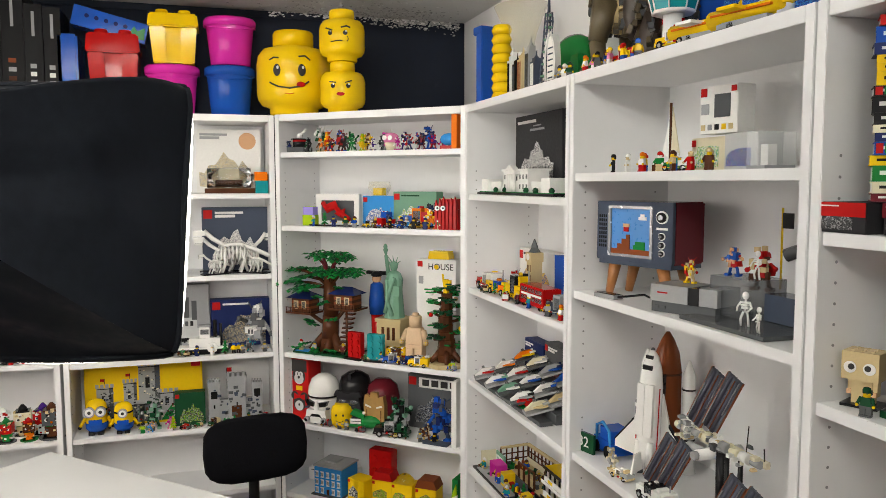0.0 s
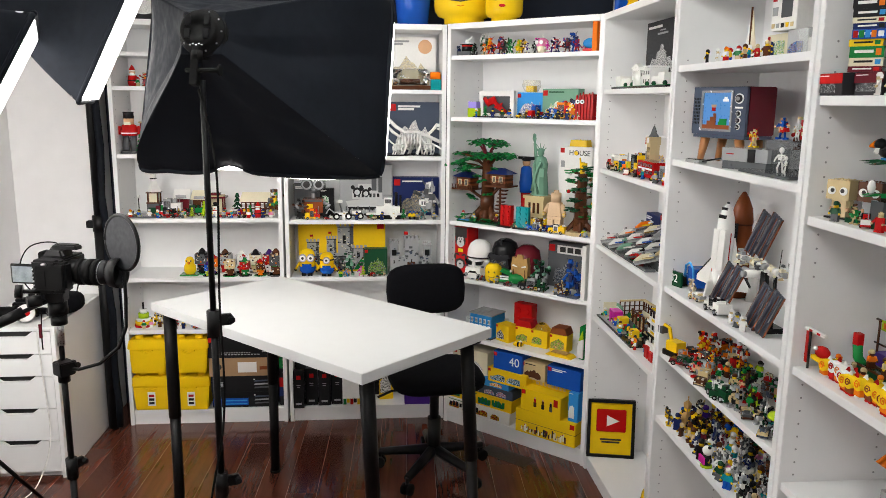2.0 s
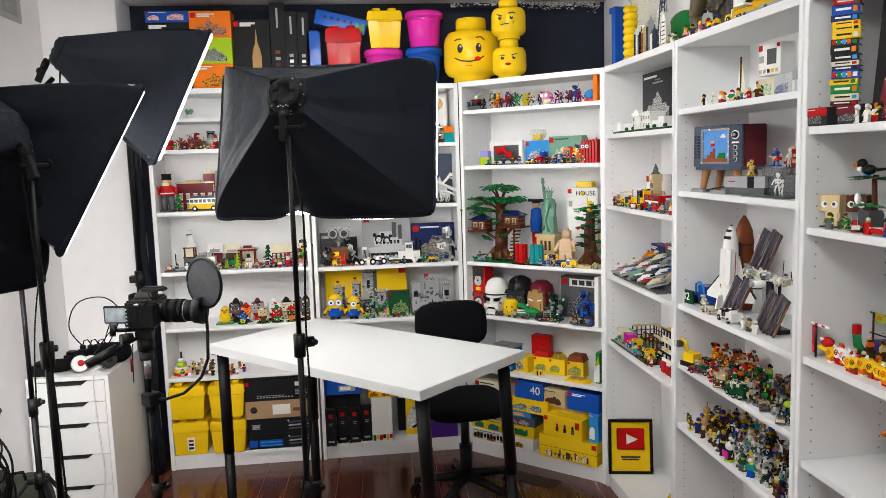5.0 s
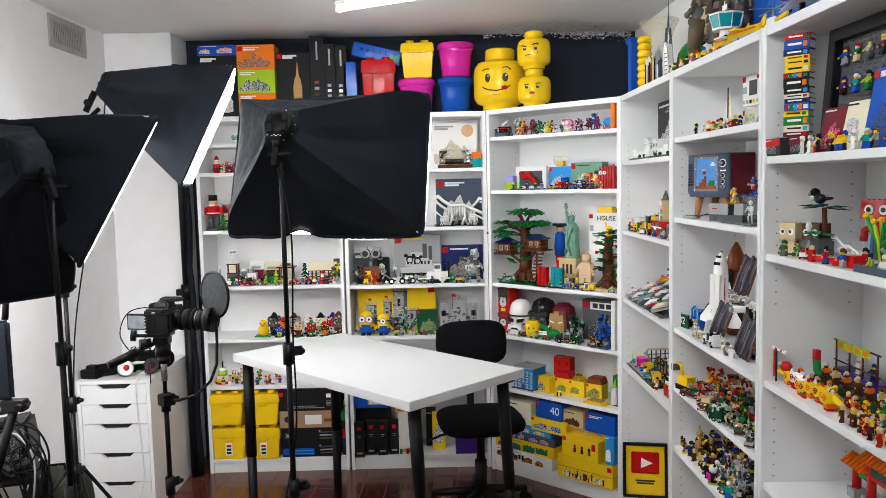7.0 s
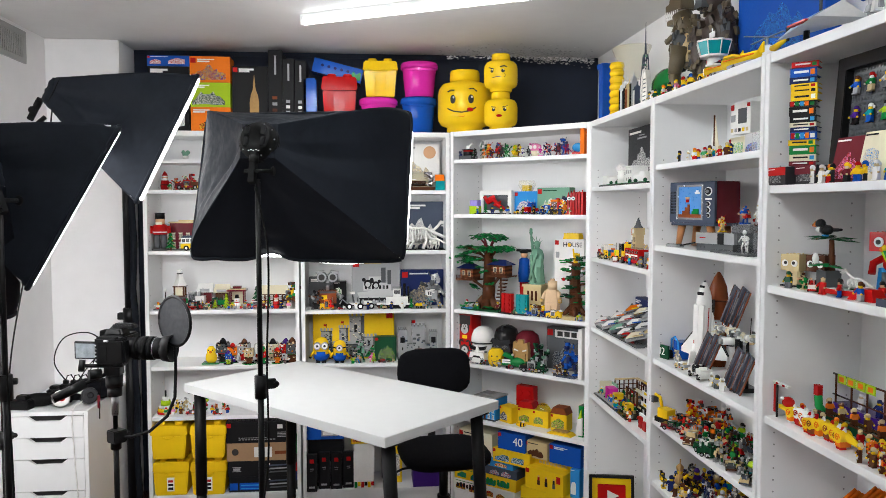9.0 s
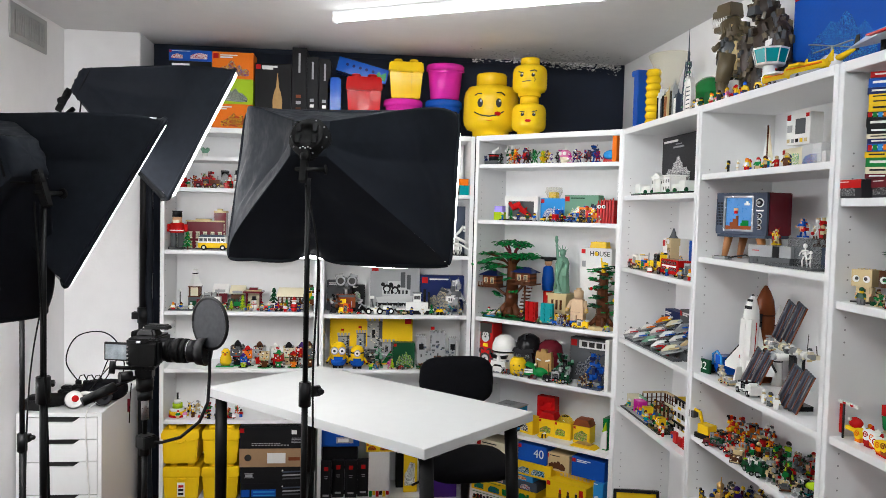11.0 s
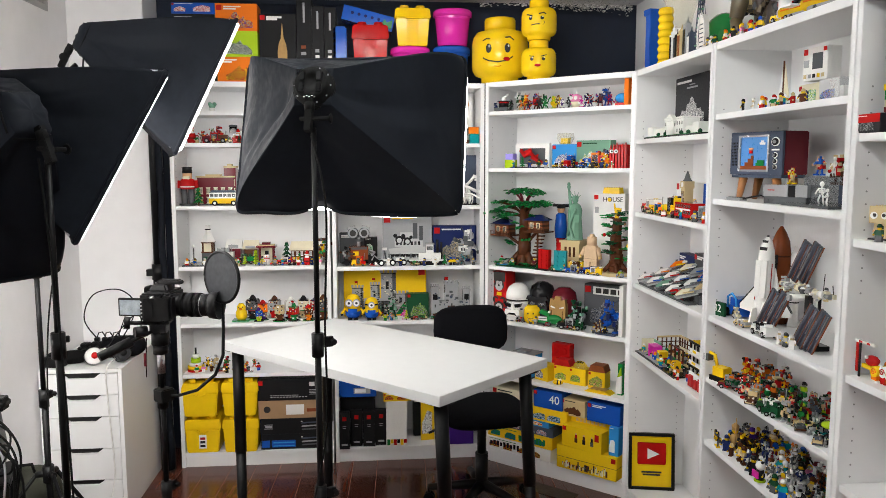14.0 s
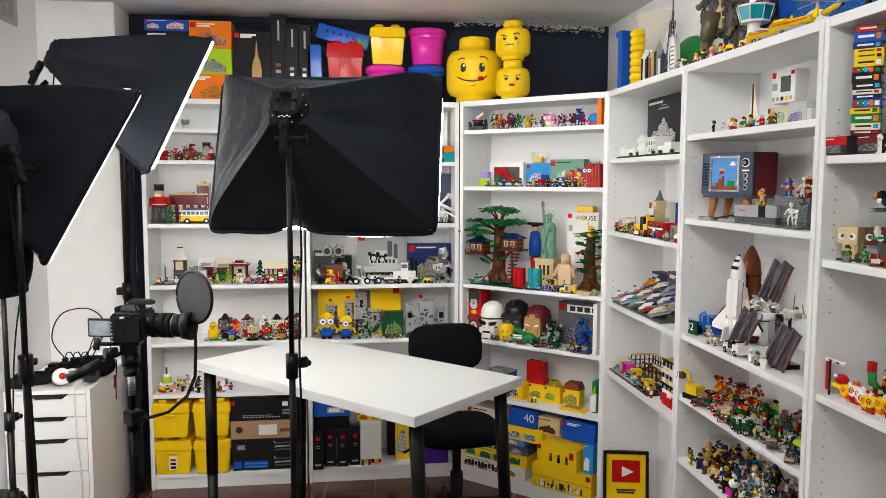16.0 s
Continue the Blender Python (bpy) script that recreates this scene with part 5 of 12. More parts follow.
for k in range(26):
    x, q = -0.13 + 0.0095 * k, rng.uniform(0.005, 0.012)
    z = 0.006 + (0.004 if k % 3 else 0.012)
    top = z + rng.uniform(0.012, 0.02 + 0.02 * abs(math.sin(k * 0.6)))
    g.use(card(rng.choice(("cream", "white", "tan", "brown", "coal", "cream")))).box(x, x + q, -0.0022 - 0.00001 * k, -0.001, z, top)
    g.use(card(rng.choice(("black", "brown", "red")))).box(x, x + q * 0.5, -0.0028 - 0.00001 * k, -0.0023, top - 0.006, top)
part("printed_picture", g, wide_set, "small printed castle and figures", kind="stuff")
for k in range(8):
    part("printed_letter_bar", Geo(card("tan")).box(-0.075 + 0.021 * k, -0.061 + 0.021 * k, -0.0018, -0.0009, 0.114, 0.130 if k % 3 else 0.127), back_set)
for box, x0, z0, z1, c, n in ((long_yellow, 0.0, 0.016, 0.046, "green", 8), (long_white, -0.17, 0.02, 0.046, "black", 9)):
    for k in range(n):
        part("printed_letter_bar", Geo(card(c)).box(x0 + 0.021 * k, x0 + 0.021 * k + 0.014, -0.0026, -0.0017, z0, z1 if k % 3 else z1 - 0.006), box)
carton(S("c", "b", 0.757, 0.005, 0, 0.119), 0.05, 0.22, 0.142, "azure", "bright blue boxed set at the end", ("white",), None, 72, bars=1)


# ---- small figures ----
def minifig(torso, legs, hat, face="yellow", seed=0):
    """A small square-shouldered toy figure, feet at the origin, facing -y."""
    g = Geo(pl(legs))
    for x in (-0.0041, 0.0041):
        g.box(x - 0.0037, x + 0.0037, -0.004, 0.004, 0, 0.012).box(x - 0.0037, x + 0.0037, -0.0065, 0.004, 0, 0.003)
    g.box(-0.008, 0.008, -0.004, 0.004, 0.012, 0.0155)
    g.use(pl(torso)).raw([(-0.008, -0.004, 0.0155), (0.008, -0.004, 0.0155), (0.008, 0.004, 0.0155), (-0.008, 0.004, 0.0155), (-0.0058, -0.004, 0.0285), (0.0058, -0.004, 0.0285), (0.0058, 0.004, 0.0285), (-0.0058, 0.004, 0.0285)],
                         [(3, 2, 1, 0), (4, 5, 6, 7), (0, 1, 5, 4), (1, 2, 6, 5), (2, 3, 7, 6), (3, 0, 4, 7)])
    rng = random.Random(seed)
    for s in (-1, 1):
        y = rng.uniform(-0.009, -0.002)
        g.rod((s * 0.0075, 0, 0.0275), (s * 0.011, y, 0.0175), 0.0026, n=6)
        g.use(pl(face)).ball((s * 0.011, y - 0.0015, 0.0165), 0.0026, 6).use(pl(torso))
    g.use(pl(face)).rod((0, 0, 0.0285), (0, 0, 0.038), 0.0052, n=10)
    if hat:
        g.use(pl(hat)).lathe([(0.0058, 0.0345), (0.0062, 0.038), (0.005, 0.0415), (0.002, 0.043)], 10)
        g.box(-0.0058, 0.0058, 0.001, 0.0062, 0.031, 0.038)
    else:
        g.rod((0, 0, 0.038), (0, 0, 0.0398), 0.0025, n=8)
    g.use(INK)
    for s in (-1, 1):
        g.box(s * 0.002 - 0.0006, s * 0.002 + 0.0006, -0.0056, -0.005, 0.0335, 0.0348)
    return g


FIGS = []
for i, row in enumerate((("red", "blue", "black"), ("blue", "grey", "brown"), ("white", "white", "white"), ("black", "black", "black"), ("green", "tan", "red"), ("yellow", "blue", "red"), ("orange", "brown", "tan"),
                         ("grey", "dkgrey", "dkgrey"), ("purple", "black", "purple"), ("tan", "brown", "brown"), ("maroon", "black", "gold_"), ("teal", "blue", "white"), ("pink", "white", "yellow"), ("navy", "navy", "navy"),
                         ("lime", "green", "black"), ("white", "red", "orange"), ("brown", "brown", "tan"), ("yellow", "black", "blue"), ("red", "red", None), ("dkgreen", "dkgrey", "dkgreen"))):
    row = [c if c != "gold_" else "yellow" for c in row]
    FIGS.append((minifig(*row, seed=i, face="yellow" if i % 2 else ("flesh", "tan", "white", "brown", "yellow", "tan", "flesh", "grey", "yellow", "tan")[i // 2]).mesh("toy_figure"), row))
FIGLABEL = "small plastic toy figure in {} with {} legs"


def figure(at, i, group="small toy figures"):
    me, row = FIGS[i % len(FIGS)]
    return solid("toy_figure", me, FIGLABEL.format({"dkgreen": "dark green", "navy": "dark blue", "maroon": "dark red"}.get(row[0], row[0]), {"dkgrey": "dark grey", "navy": "dark blue"}.get(row[1], row[1])), "toy figure", at, group)


def studs(g, x0, x1, y0, y1, z, p=0.008):
    nx, ny = max(1, int((x1 - x0) / p + 0.01)), max(1, int((y1 - y0) / p + 0.01))
    for i in range(nx):
        for j in range(ny):
            g.rod((x0 + (x1 - x0) * (i + 0.5) / nx, y0 + (y1 - y0) * (j + 0.5) / ny, z - 0.0002), (x0 + (x1 - x0) * (i + 0.5) / nx, y0 + (y1 - y0) * (j + 0.5) / ny, z + 0.0017), 0.0024, n=6)
    return g


def vehicle(at, cols, length, label, seed=0, tall=1.0, name="toy_vehicle", cat="toy vehicle", group="toy vehicles"):
    """A toy vehicle along x: chassis, bonnet, cab, load and wheels."""
    rng = random.Random(seed)
    l, w = length, length * rng.uniform(0.36, 0.46)
    r = l * 0.095
    t = thing(name, label, cat, at, group)
    g = Geo(pl(cols[0]))
    z0 = r * 0.8
    g.box(-l / 2, l / 2, -w / 2, w / 2, z0, z0 + l * 0.09)
    g.box(-l / 2, -l * 0.18, -w * 0.46, w * 0.46, z0 + l * 0.09, z0 + l * 0.19 * tall, top=0.94)
    g.use(pl(cols[1])).box(l * 0.12, l / 2, -w * 0.48, w * 0.48, z0 + l * 0.09, z0 + l * (0.14 + 0.14 * rng.random()) * tall)
    g.use(pl(cols[-1])).box(-l / 2 - 0.002, -l / 2, -w * 0.4, w * 0.4, z0 + 0.002, z0 + l * 0.07)
    studs(g, l * 0.16, l * 0.46, -w * 0.4, w * 0.4, z0 + l * (0.14 + 0.07) * tall, max(0.008, l / 9))
    g.use(pl(cols[-1])).box(-l * 0.46, l * 0.46, -w / 2 - 0.0008, w / 2 + 0.0008, z0 + l * 0.035, z0 + l * 0.055)
    part("bumper", Geo(pl("dkgrey")).box(-l / 2 - 0.004, -l / 2 - 0.0021, -w * 0.45, w * 0.45, z0, z0 + l * 0.035), t)
    for sy in (-1, 1):
        part("headlight", Geo(pl("white")).rod((-l / 2 + 0.001, sy * w * 0.32, z0 + l * 0.12), (-l / 2 - 0.003, sy * w * 0.32, z0 + l * 0.12), l * 0.028, n=8), t)
    part("load", Geo(pl(rng.choice(cols))).box(l * 0.2, l * 0.32, -w * 0.3, w * 0.3, z0 + l * 0.14 * tall, z0 + l * 0.33 * tall).use(pl("grey")).rod((l * 0.38, w * 0.2, z0 + l * 0.12), (l * 0.40, w * 0.2, z0 + l * 0.42 * tall), l * 0.018, n=6), t)
    part("body", g, t)
    g = Geo()
    for k in range(9):
        x, q = rng.uniform(-0.46, 0.44) * l, l * rng.uniform(0.04, 0.10)
        zt = z0 + l * (0.18 * tall if x < -l * 0.18 else 0.33 * tall if x < l * 0.1 else 0.20 * tall)
        g.use(pl(rng.choice(cols + ("grey", "white", "black")))).block((x, rng.uniform(-0.36, 0.36) * w, zt - 0.001), (q * 1.4, q, l * rng.uniform(0.02, 0.07)), None, rng.choice((1.0, 0.6)))
        g.use(pl(rng.choice(("yellow", "grey", "red", "black", cols[1])))).box(x, x + q, -w / 2 - 0.002, -w / 2, z0 + l * 0.02, z0 + l * rng.uniform(0.04, 0.085))
    part("fitting", g, t, kind="stuff")
    g = Geo(pl(cols[2 % len(cols)])).box(-l * 0.18, l * 0.12, -w * 0.44, w * 0.44, z0 + l * 0.28 * tall, z0 + l * 0.33 * tall)
    for sx in (-l * 0.17, l * 0.10):
        g.box(sx - 0.0015, sx + 0.0015, -w * 0.44, w * 0.44, z0 + l * 0.09, z0 + l * 0.28 * tall)
    part("cab", g, t)
    part("window", Geo(SMOKE).box(-l * 0.165, l * 0.095, -w * 0.42, w * 0.42, z0 + l * 0.12, z0 + l * 0.275 * tall), t, "tinted windows")
    wh = Geo(RUB).rod((0, -w * 0.09, 0), (0, w * 0.09, 0), r, n=14).use(pl("grey")).rod((0, -w * 0.1, 0), (0, w * 0.1, 0), r * 0.5, n=10).mesh("wheel")
    for x in (-l * 0.32, l * 0.3):
        for y in (-w * 0.46, w * 0.46):
            part("wheel", wh, t, at=T(x, y, r))
    return t


def mech(at, cols, h, label, seed=0, name="toy_model", cat="toy model", group="brick-built models"):
    """A knobbly brick-built creature or machine: legs, body, head, arms and fins."""
    rng = random.Random(seed)
    t = thing(name, label, cat, at, group)
    k = h

    def lump(c, s, n):
        g = Geo()
        for i in range(n):
            g.use(pl(rng.choice(cols)))
            p = [c[j] + rng.uniform(-0.5, 0.5) * s[j] for j in range(3)]
            q = [s[j] * rng.uniform(0.22, 0.55) for j in range(3)]
            g.block((p[0], p[1], max(0, p[2] - q[2] / 2)), q, T(*p, 0, 0, rng.uniform(-25, 25)) @ T(-p[0], -p[1], -p[2]), rng.choice((1.0, 1.0, 0.7)))
        return g

    part("body", lump((0, 0, k * 0.45), (k * 0.34, k * 0.28, k * 0.34), 18).rod((0, 0, k * 0.3), (0, 0, k * 0.72), k * 0.07, n=7), t, kind="stuff")
    part("head", lump((rng.uniform(-0.05, 0.05) * k, -k * 0.08, k * 0.78), (k * 0.24, k * 0.24, k * 0.26), 12), t, kind="stuff")
    for s in (-1, 1):
        g = Geo(pl(rng.choice(cols))).rod((s * k * 0.08, 0, k * 0.35), (s * k * 0.17, rng.uniform(-0.05, 0.05) * k, k * 0.06), k * 0.045, n=7)
        g.use(pl(cols[0])).block((s * k * 0.17, -k * 0.02, 0), (k * 0.13, k * 0.22, k * 0.08))
        part("leg", g, t)
        a = rng.uniform(0.25, 0.75)
        g = Geo(pl(rng.choice(cols))).rod((s * k * 0.16, 0, k * 0.58), (s * k * 0.32, -k * 0.08, k * a), k * 0.04, n=7).use(pl(cols[-1])).ball((s * k * 0.32, -k * 0.09, k * a), k * 0.06, 7)
        part("arm", g, t)
    if rng.random() < 0.5:
        for s in (-1, 1):
            part("horn", Geo(pl(cols[-1])).rod((s * k * 0.06, 0, k * 0.85), (s * k * rng.uniform(0.1, 0.25), 0.02 * k, k), k * 0.02, k * 0.008, n=6), t)
    return t


def cottage(at, w, d, h, wall, roof, label, seed=0, base="dkgrey", door="brown", flat=False, name="toy_building", group="toy buildings", sash="white", big=1.0):
    rng = random.Random(seed)
    t = thing(name, label, "toy building", at, group)
    part("base_plate", studs(Geo(pl(base)).box(-w * 0.56, w * 0.56, -d * 0.62, d * 0.55, 0, 0.004), -w * 0.55, w * 0.55, -d * 0.61, -d * 0.5, 0.004, 0.012), t)
    hw = h * (0.9 if flat else 0.62)
    part("wall", Geo(pl(wall)).box(-w / 2, w / 2, -d / 2, d / 2, 0.004, hw), t)
    if flat:
        part("roof", Geo(pl(roof)).box(-w * 0.53, w * 0.53, -d * 0.53, d * 0.53, hw, hw + h * 0.05).box(-w * 0.3, w * 0.1, -d * 0.2, d * 0.3, hw + h * 0.05, h), t)
    else:
        part("roof", Geo(pl(roof)).raw([(-w * 0.56, -d * 0.6, hw), (w * 0.56, -d * 0.6, hw), (w * 0.56, d * 0.6, hw), (-w * 0.56, d * 0.6, hw), (-w * 0.5, 0, h), (w * 0.5, 0, h)],
                                       [(0, 1, 5, 4), (2, 3, 4, 5), (0, 4, 3), (1, 2, 5), (3, 2, 1, 0)]), t)
    n = max(2, int(w / (0.022 * big)))
    rows = max(1, int(hw / (0.035 * big)))
    frame = Geo(pl(sash)).box(-0.006 * big, 0.006 * big, -0.0022, 0.001, 0, 0.020 * big).box(-0.0075 * big, 0.0075 * big, -0.0040, 0.001, -0.002 * big, 0).box(-0.0075 * big, 0.0075 * big, -0.0040, 0.001, 0.020 * big, 0.022 * big).use(SMOKE).box(-0.0048 * big, -0.0005 * big, -0.0028, -0.002, 0.002 * big, 0.018 * big).box(0.0005 * big, 0.0048 * big, -0.0028, -0.002, 0.002 * big, 0.018 * big).mesh("window")
    for r in range(rows):
        for i in range(n):
            x = -w / 2 + w * (i + 0.5) / n
            if r == 0 and i == n // 2:
                part("door", Geo(pl(door)).box(x - 0.006, x + 0.006, -d / 2 - 0.0015, -d / 2, 0.004, 0.026), t)
            else:
                part("window", frame, t, at=T(x, -d / 2, 0.010 + r * 0.033 * big))
    return t


def fir(at, h, label, color="green", dots=()):
    t = thing("toy_tree", label, "toy tree", at, "small toy trees")
    part("trunk", Geo(pl("brown")).rod((0, 0, 0), (0, 0, h * 0.25), h * 0.05, n=8), t)
    g = Geo(pl(color))
    for k in range(4):
        z = h * (0.15 + 0.2 * k)
        n = 8
        for i in range(n):
            a = 2 * math.pi * i / n + k
            r = h * (0.26 - 0.055 * k)
            g.rod((0, 0, z + h * 0.16), (r * math.cos(a), r * math.sin(a), z), h * 0.06, h * 0.02, n=5)
    part("needles", g, t)
    for i, c in enumerate(dots):
        a, z = i * 2.4, h * (0.25 + 0.6 * i / max(1, len(dots)))
        part("bauble", Geo(pl(c)).ball((0.2 * (h * 1.1 - z) * math.cos(a), 0.2 * (h * 1.1 - z) * math.sin(a), z), h * 0.035, 8), t)
    return t


def snowman(at, h):
    t = thing("toy_snowman", "small white toy snowman with a hat", "toy figure", at)
    part("body", Geo(pl("white")).ball((0, 0, h * 0.26), h * 0.26, 14).ball((0, 0, h * 0.62), h * 0.19, 14), t)
    part("hat", Geo(pl("black")).rod((0, 0, h * 0.76), (0, 0, h * 0.79), h * 0.2, n=14).rod((0, 0, h * 0.79), (0, 0, h), h * 0.13, n=14), t)
    part("nose", Geo(pl("orange")).rod((0, -h * 0.17, h * 0.62), (0, -h * 0.3, h * 0.6), h * 0.04, h * 0.01, n=6), t)
    part("scarf", Geo(pl("red")).rod((0, 0, h * 0.44), (0, 0, h * 0.49), h * 0.19, n=14), t)
    for k in range(3):
        part("button", Geo(pl("black")).ball((0, -h * 0.25, h * (0.18 + 0.09 * k)), h * 0.03, 6), t)
    return t


def santa(at, h, label="small red toy Santa figure"):
    t = thing("toy_santa", label, "toy figure", at)
    part("coat", Geo(pl("red")).lathe([(h * 0.2, 0), (h * 0.24, h * 0.2), (h * 0.2, h * 0.5), (h * 0.1, h * 0.58)], 14), t)
    part("beard", Geo(pl("white")).ball((0, -h * 0.1, h * 0.52), (h * 0.15, h * 0.1, h * 0.14), 10), t)
    part("face", Geo(pl("flesh")).ball((0, 0, h * 0.66), h * 0.15, 12), t)
    part("hat", Geo(pl("red")).lathe([(h * 0.17, h * 0.72), (h * 0.1, h * 0.88), (h * 0.02, h)], 12).use(pl("white")).rod((0, 0, h * 0.70), (0, 0, h * 0.75), h * 0.18, n=12), t)
    part("belt", Geo(pl("black")).rod((0, 0, h * 0.24), (0, 0, h * 0.29), h * 0.243, n=14), t)
    return t


def brickhead(at, head, body, h, label, group="square-headed toy figures", eye=0.095):
    """A squat figure with a block head and round eyes."""
    t = thing("square_headed_figure", label, "toy figure", at, group)
    w = h * 0.6
    part("stand", Geo(pl("black")).box(-w * 0.5, w * 0.5, -w * 0.45, w * 0.45, 0, h * 0.05), t)
    part("body", Geo(pl(body)).box(-w * 0.28, w * 0.28, -w * 0.2, w * 0.2, h * 0.05, h * 0.48).box(-w * 0.4, -w * 0.28, -w * 0.15, w * 0.12, h * 0.2, h * 0.46).box(w * 0.28, w * 0.4, -w * 0.15, w * 0.12, h * 0.2, h * 0.46), t)
    rg = random.Random(int(h * 9999) + len(head) * 31 + len(body))
    g = Geo()
    for k in range(16 if eye < 0.15 else 0):
        q = w * rg.uniform(0.08, 0.2)
        x, z = rg.uniform(-0.5, 0.5) * w * 0.9, h * rg.choice((rg.uniform(0.06, 0.44), rg.uniform(0.80, 0.98)))
        g.use(pl(rg.choice((body, head, "white", "black", "tan", "brown", body)))).box(x - q / 2, x + q / 2, -w * (0.245 if z < h * 0.5 else 0.46), -w * 0.15, z, z + q * 0.8)
    if eye < 0.15:
        part("detail_brick", g, t, kind="stuff")
    part("head", studs(Geo(pl(head)).box(-w / 2, w / 2, -w * 0.42, w * 0.42, h * 0.48, h * 0.97), -w * 0.4, w * 0.4, -w * 0.36, w * 0.36, h * 0.97, 0.012), t, bevel=0.0)
    for s in (-1, 1):
        e = part("eye", Geo(pl("white")).rod((s * w * 0.26, -w * 0.42, h * 0.7), (s * w * 0.26, -w * 0.45, h * 0.7), w * eye, n=16), t)
        part("hand_block", Geo(pl("flesh" if eye > 0.09 else body)).box(s * w * 0.34 - w * 0.06, s * w * 0.34 + w * 0.06, -w * 0.24, -w * 0.15, h * 0.2, h * 0.28), t)
        part("pupil", Geo(INK).rod((s * w * 0.22, -w * 0.451, h * 0.71), (s * w * 0.22, -w * 0.458, h * 0.71), w * (0.09 if eye > 0.15 else eye * 0.82), n=12), e)
    return t


# ---- first case ----
toy("potted_plant_toy", "tiny pale green toy plant", "toy plant", S("a", 0, 0.20, 0.1), [("pot", Geo(pl("white")).lathe([(0.012, 0), (0.016, 0.022)], 12)), ("leaves", Geo(pl("sand")).ball((0, 0, 0.03), (0.018, 0.018, 0.014), 8).ball((0.012, 0, 0.04), 0.012, 8).ball((-0.012, 0.004, 0.042), 0.011, 8))])
santa(S("a", 1, 0.09, 0.10, 10), 0.10)
for k, u in enumerate((0.15, 0.19, 0.225, 0.40, 0.56, 0.66)):
    mech(S("a", 1, u, 0.10 + 0.03 * (k % 2), 20 * k), (("brown", "tan", "red"), ("red", "white", "green"), ("maroon", "red", "tan"))[k % 3], 0.07 + 0.012 * (k % 3), "small festive brick-built figure in red and brown", 60 + k)
vehicle(S("a", 1, 0.22, 0.06, 4), ("maroon", "brown", "red"), 0.13, "dark red toy sleigh with small riders", 5)
toy("snow_globe", "clear glass jar with a small tree", "ornament", S("a", 1, 0.30, 0.12), [("base", Geo(pl("grey")).rod((0, 0, 0), (0, 0, 0.012), 0.022, n=16)), ("jar", Geo(CLEAR).rod((0, 0, 0.012), (0, 0, 0.085), 0.020, n=18)), ("lid", Geo(pl("dkgrey")).rod((0, 0, 0.085), (0, 0, 0.095), 0.022, n=16))])
snowman(S("a", 1, 0.37, 0.08), 0.095)
santa(S("a", 1, 0.335, 0.06, -15), 0.075)

toy("nutcracker", "red and black toy nutcracker soldier", "nutcracker", S("a", 2, 0.068, 0.07), [
    ("leg", Geo(pl("dkgrey")).rod((-0.018, 0, 0.012), (-0.018, 0, 0.085), 0.016, n=12)), ("leg", Geo(pl("dkgrey")).rod((0.018, 0, 0.012), (0.018, 0, 0.085), 0.016, n=12)), ("foot_block", Geo(pl("black")).box(-0.038, 0.038, -0.03, 0.025, 0, 0.012)),
    ("coat", Geo(pl("red")).lathe([(0.036, 0.085), (0.038, 0.10), (0.034, 0.135), (0.02, 0.142)], 16)), ("belt", Geo(pl("white")).rod((0, 0, 0.095), (0, 0, 0.101), 0.0385, n=16)),
    ("arm", Geo(pl("red")).rod((-0.042, 0, 0.13), (-0.046, -0.004, 0.09), 0.011, n=10)), ("arm", Geo(pl("red")).rod((0.042, 0, 0.13), (0.046, -0.004, 0.09), 0.011, n=10)),
    ("head", Geo(pl("flesh")).rod((0, 0, 0.14), (0, 0, 0.168), 0.024, n=16)), ("beard", Geo(pl("cream")).box(-0.016, 0.016, -0.028, -0.018, 0.137, 0.152)), ("hat", Geo(pl("black")).lathe([(0.026, 0.168), (0.024, 0.19), (0.027, 0.20)], 16))])
fir(S("a", 2, 0.125, 0.05), 0.10, "small green toy tree with yellow dots", "green", ("yellow", "yellow", "white", "yellow", "red", "yellow"))
cottage(S("a", 2, 0.20, 0.17), 0.19, 0.10, 0.16, "maroon", "tan", "dark red brick toy fire station with tan trim", 2, flat=True, sash="cream", big=1.5)
cottage(S("a", 2, 0.275, 0.16), 0.06, 0.07, 0.215, "maroon", "tan", "narrow dark red toy tower with pale windows", 3, flat=True, sash="cream", big=1.4)
cb = thing("toy_camper_bus", "yellow and white toy camper bus with many windows", "toy vehicle", S("a", 2, 0.258, 0.05), "toy vehicles")
part("lower_body", Geo(pl("yellow")).box(-0.075, 0.08, -0.03, 0.03, 0.012, 0.038), cb, bevel=0.003)
part("upper_body", Geo(pl("white")).box(-0.075, 0.066, -0.029, 0.029, 0.0385, 0.068, top=0.94), cb)
part("roof", Geo(pl("slate")).box(-0.072, 0.062, -0.027, 0.027, 0.0685, 0.08, top=0.85), cb)
for k in range(6):
    part("window", Geo(SMOKE).box(-0.068 + 0.022 * k, -0.051 + 0.022 * k, -0.0305, -0.0285, 0.045, 0.062), cb)
for x in (-0.045, 0.05):
    for y in (-0.029, 0.029):
        part("wheel", Geo(RUB).rod((x, y - 0.005, 0.014), (x, y + 0.005, 0.014), 0.014, n=14).use(pl("white")).rod((x, y - 0.006, 0.014), (x, y + 0.006, 0.014), 0.007, n=12), cb)
part("bumper", Geo(pl("grey")).box(0.08, 0.084, -0.03, 0.03, 0.012, 0.02), cb)
vehicle(S("a", 2, 0.42, 0.06, 5), ("red", "white", "grey"), 0.16, "red toy fire engine with a ladder", 9, 1.2)
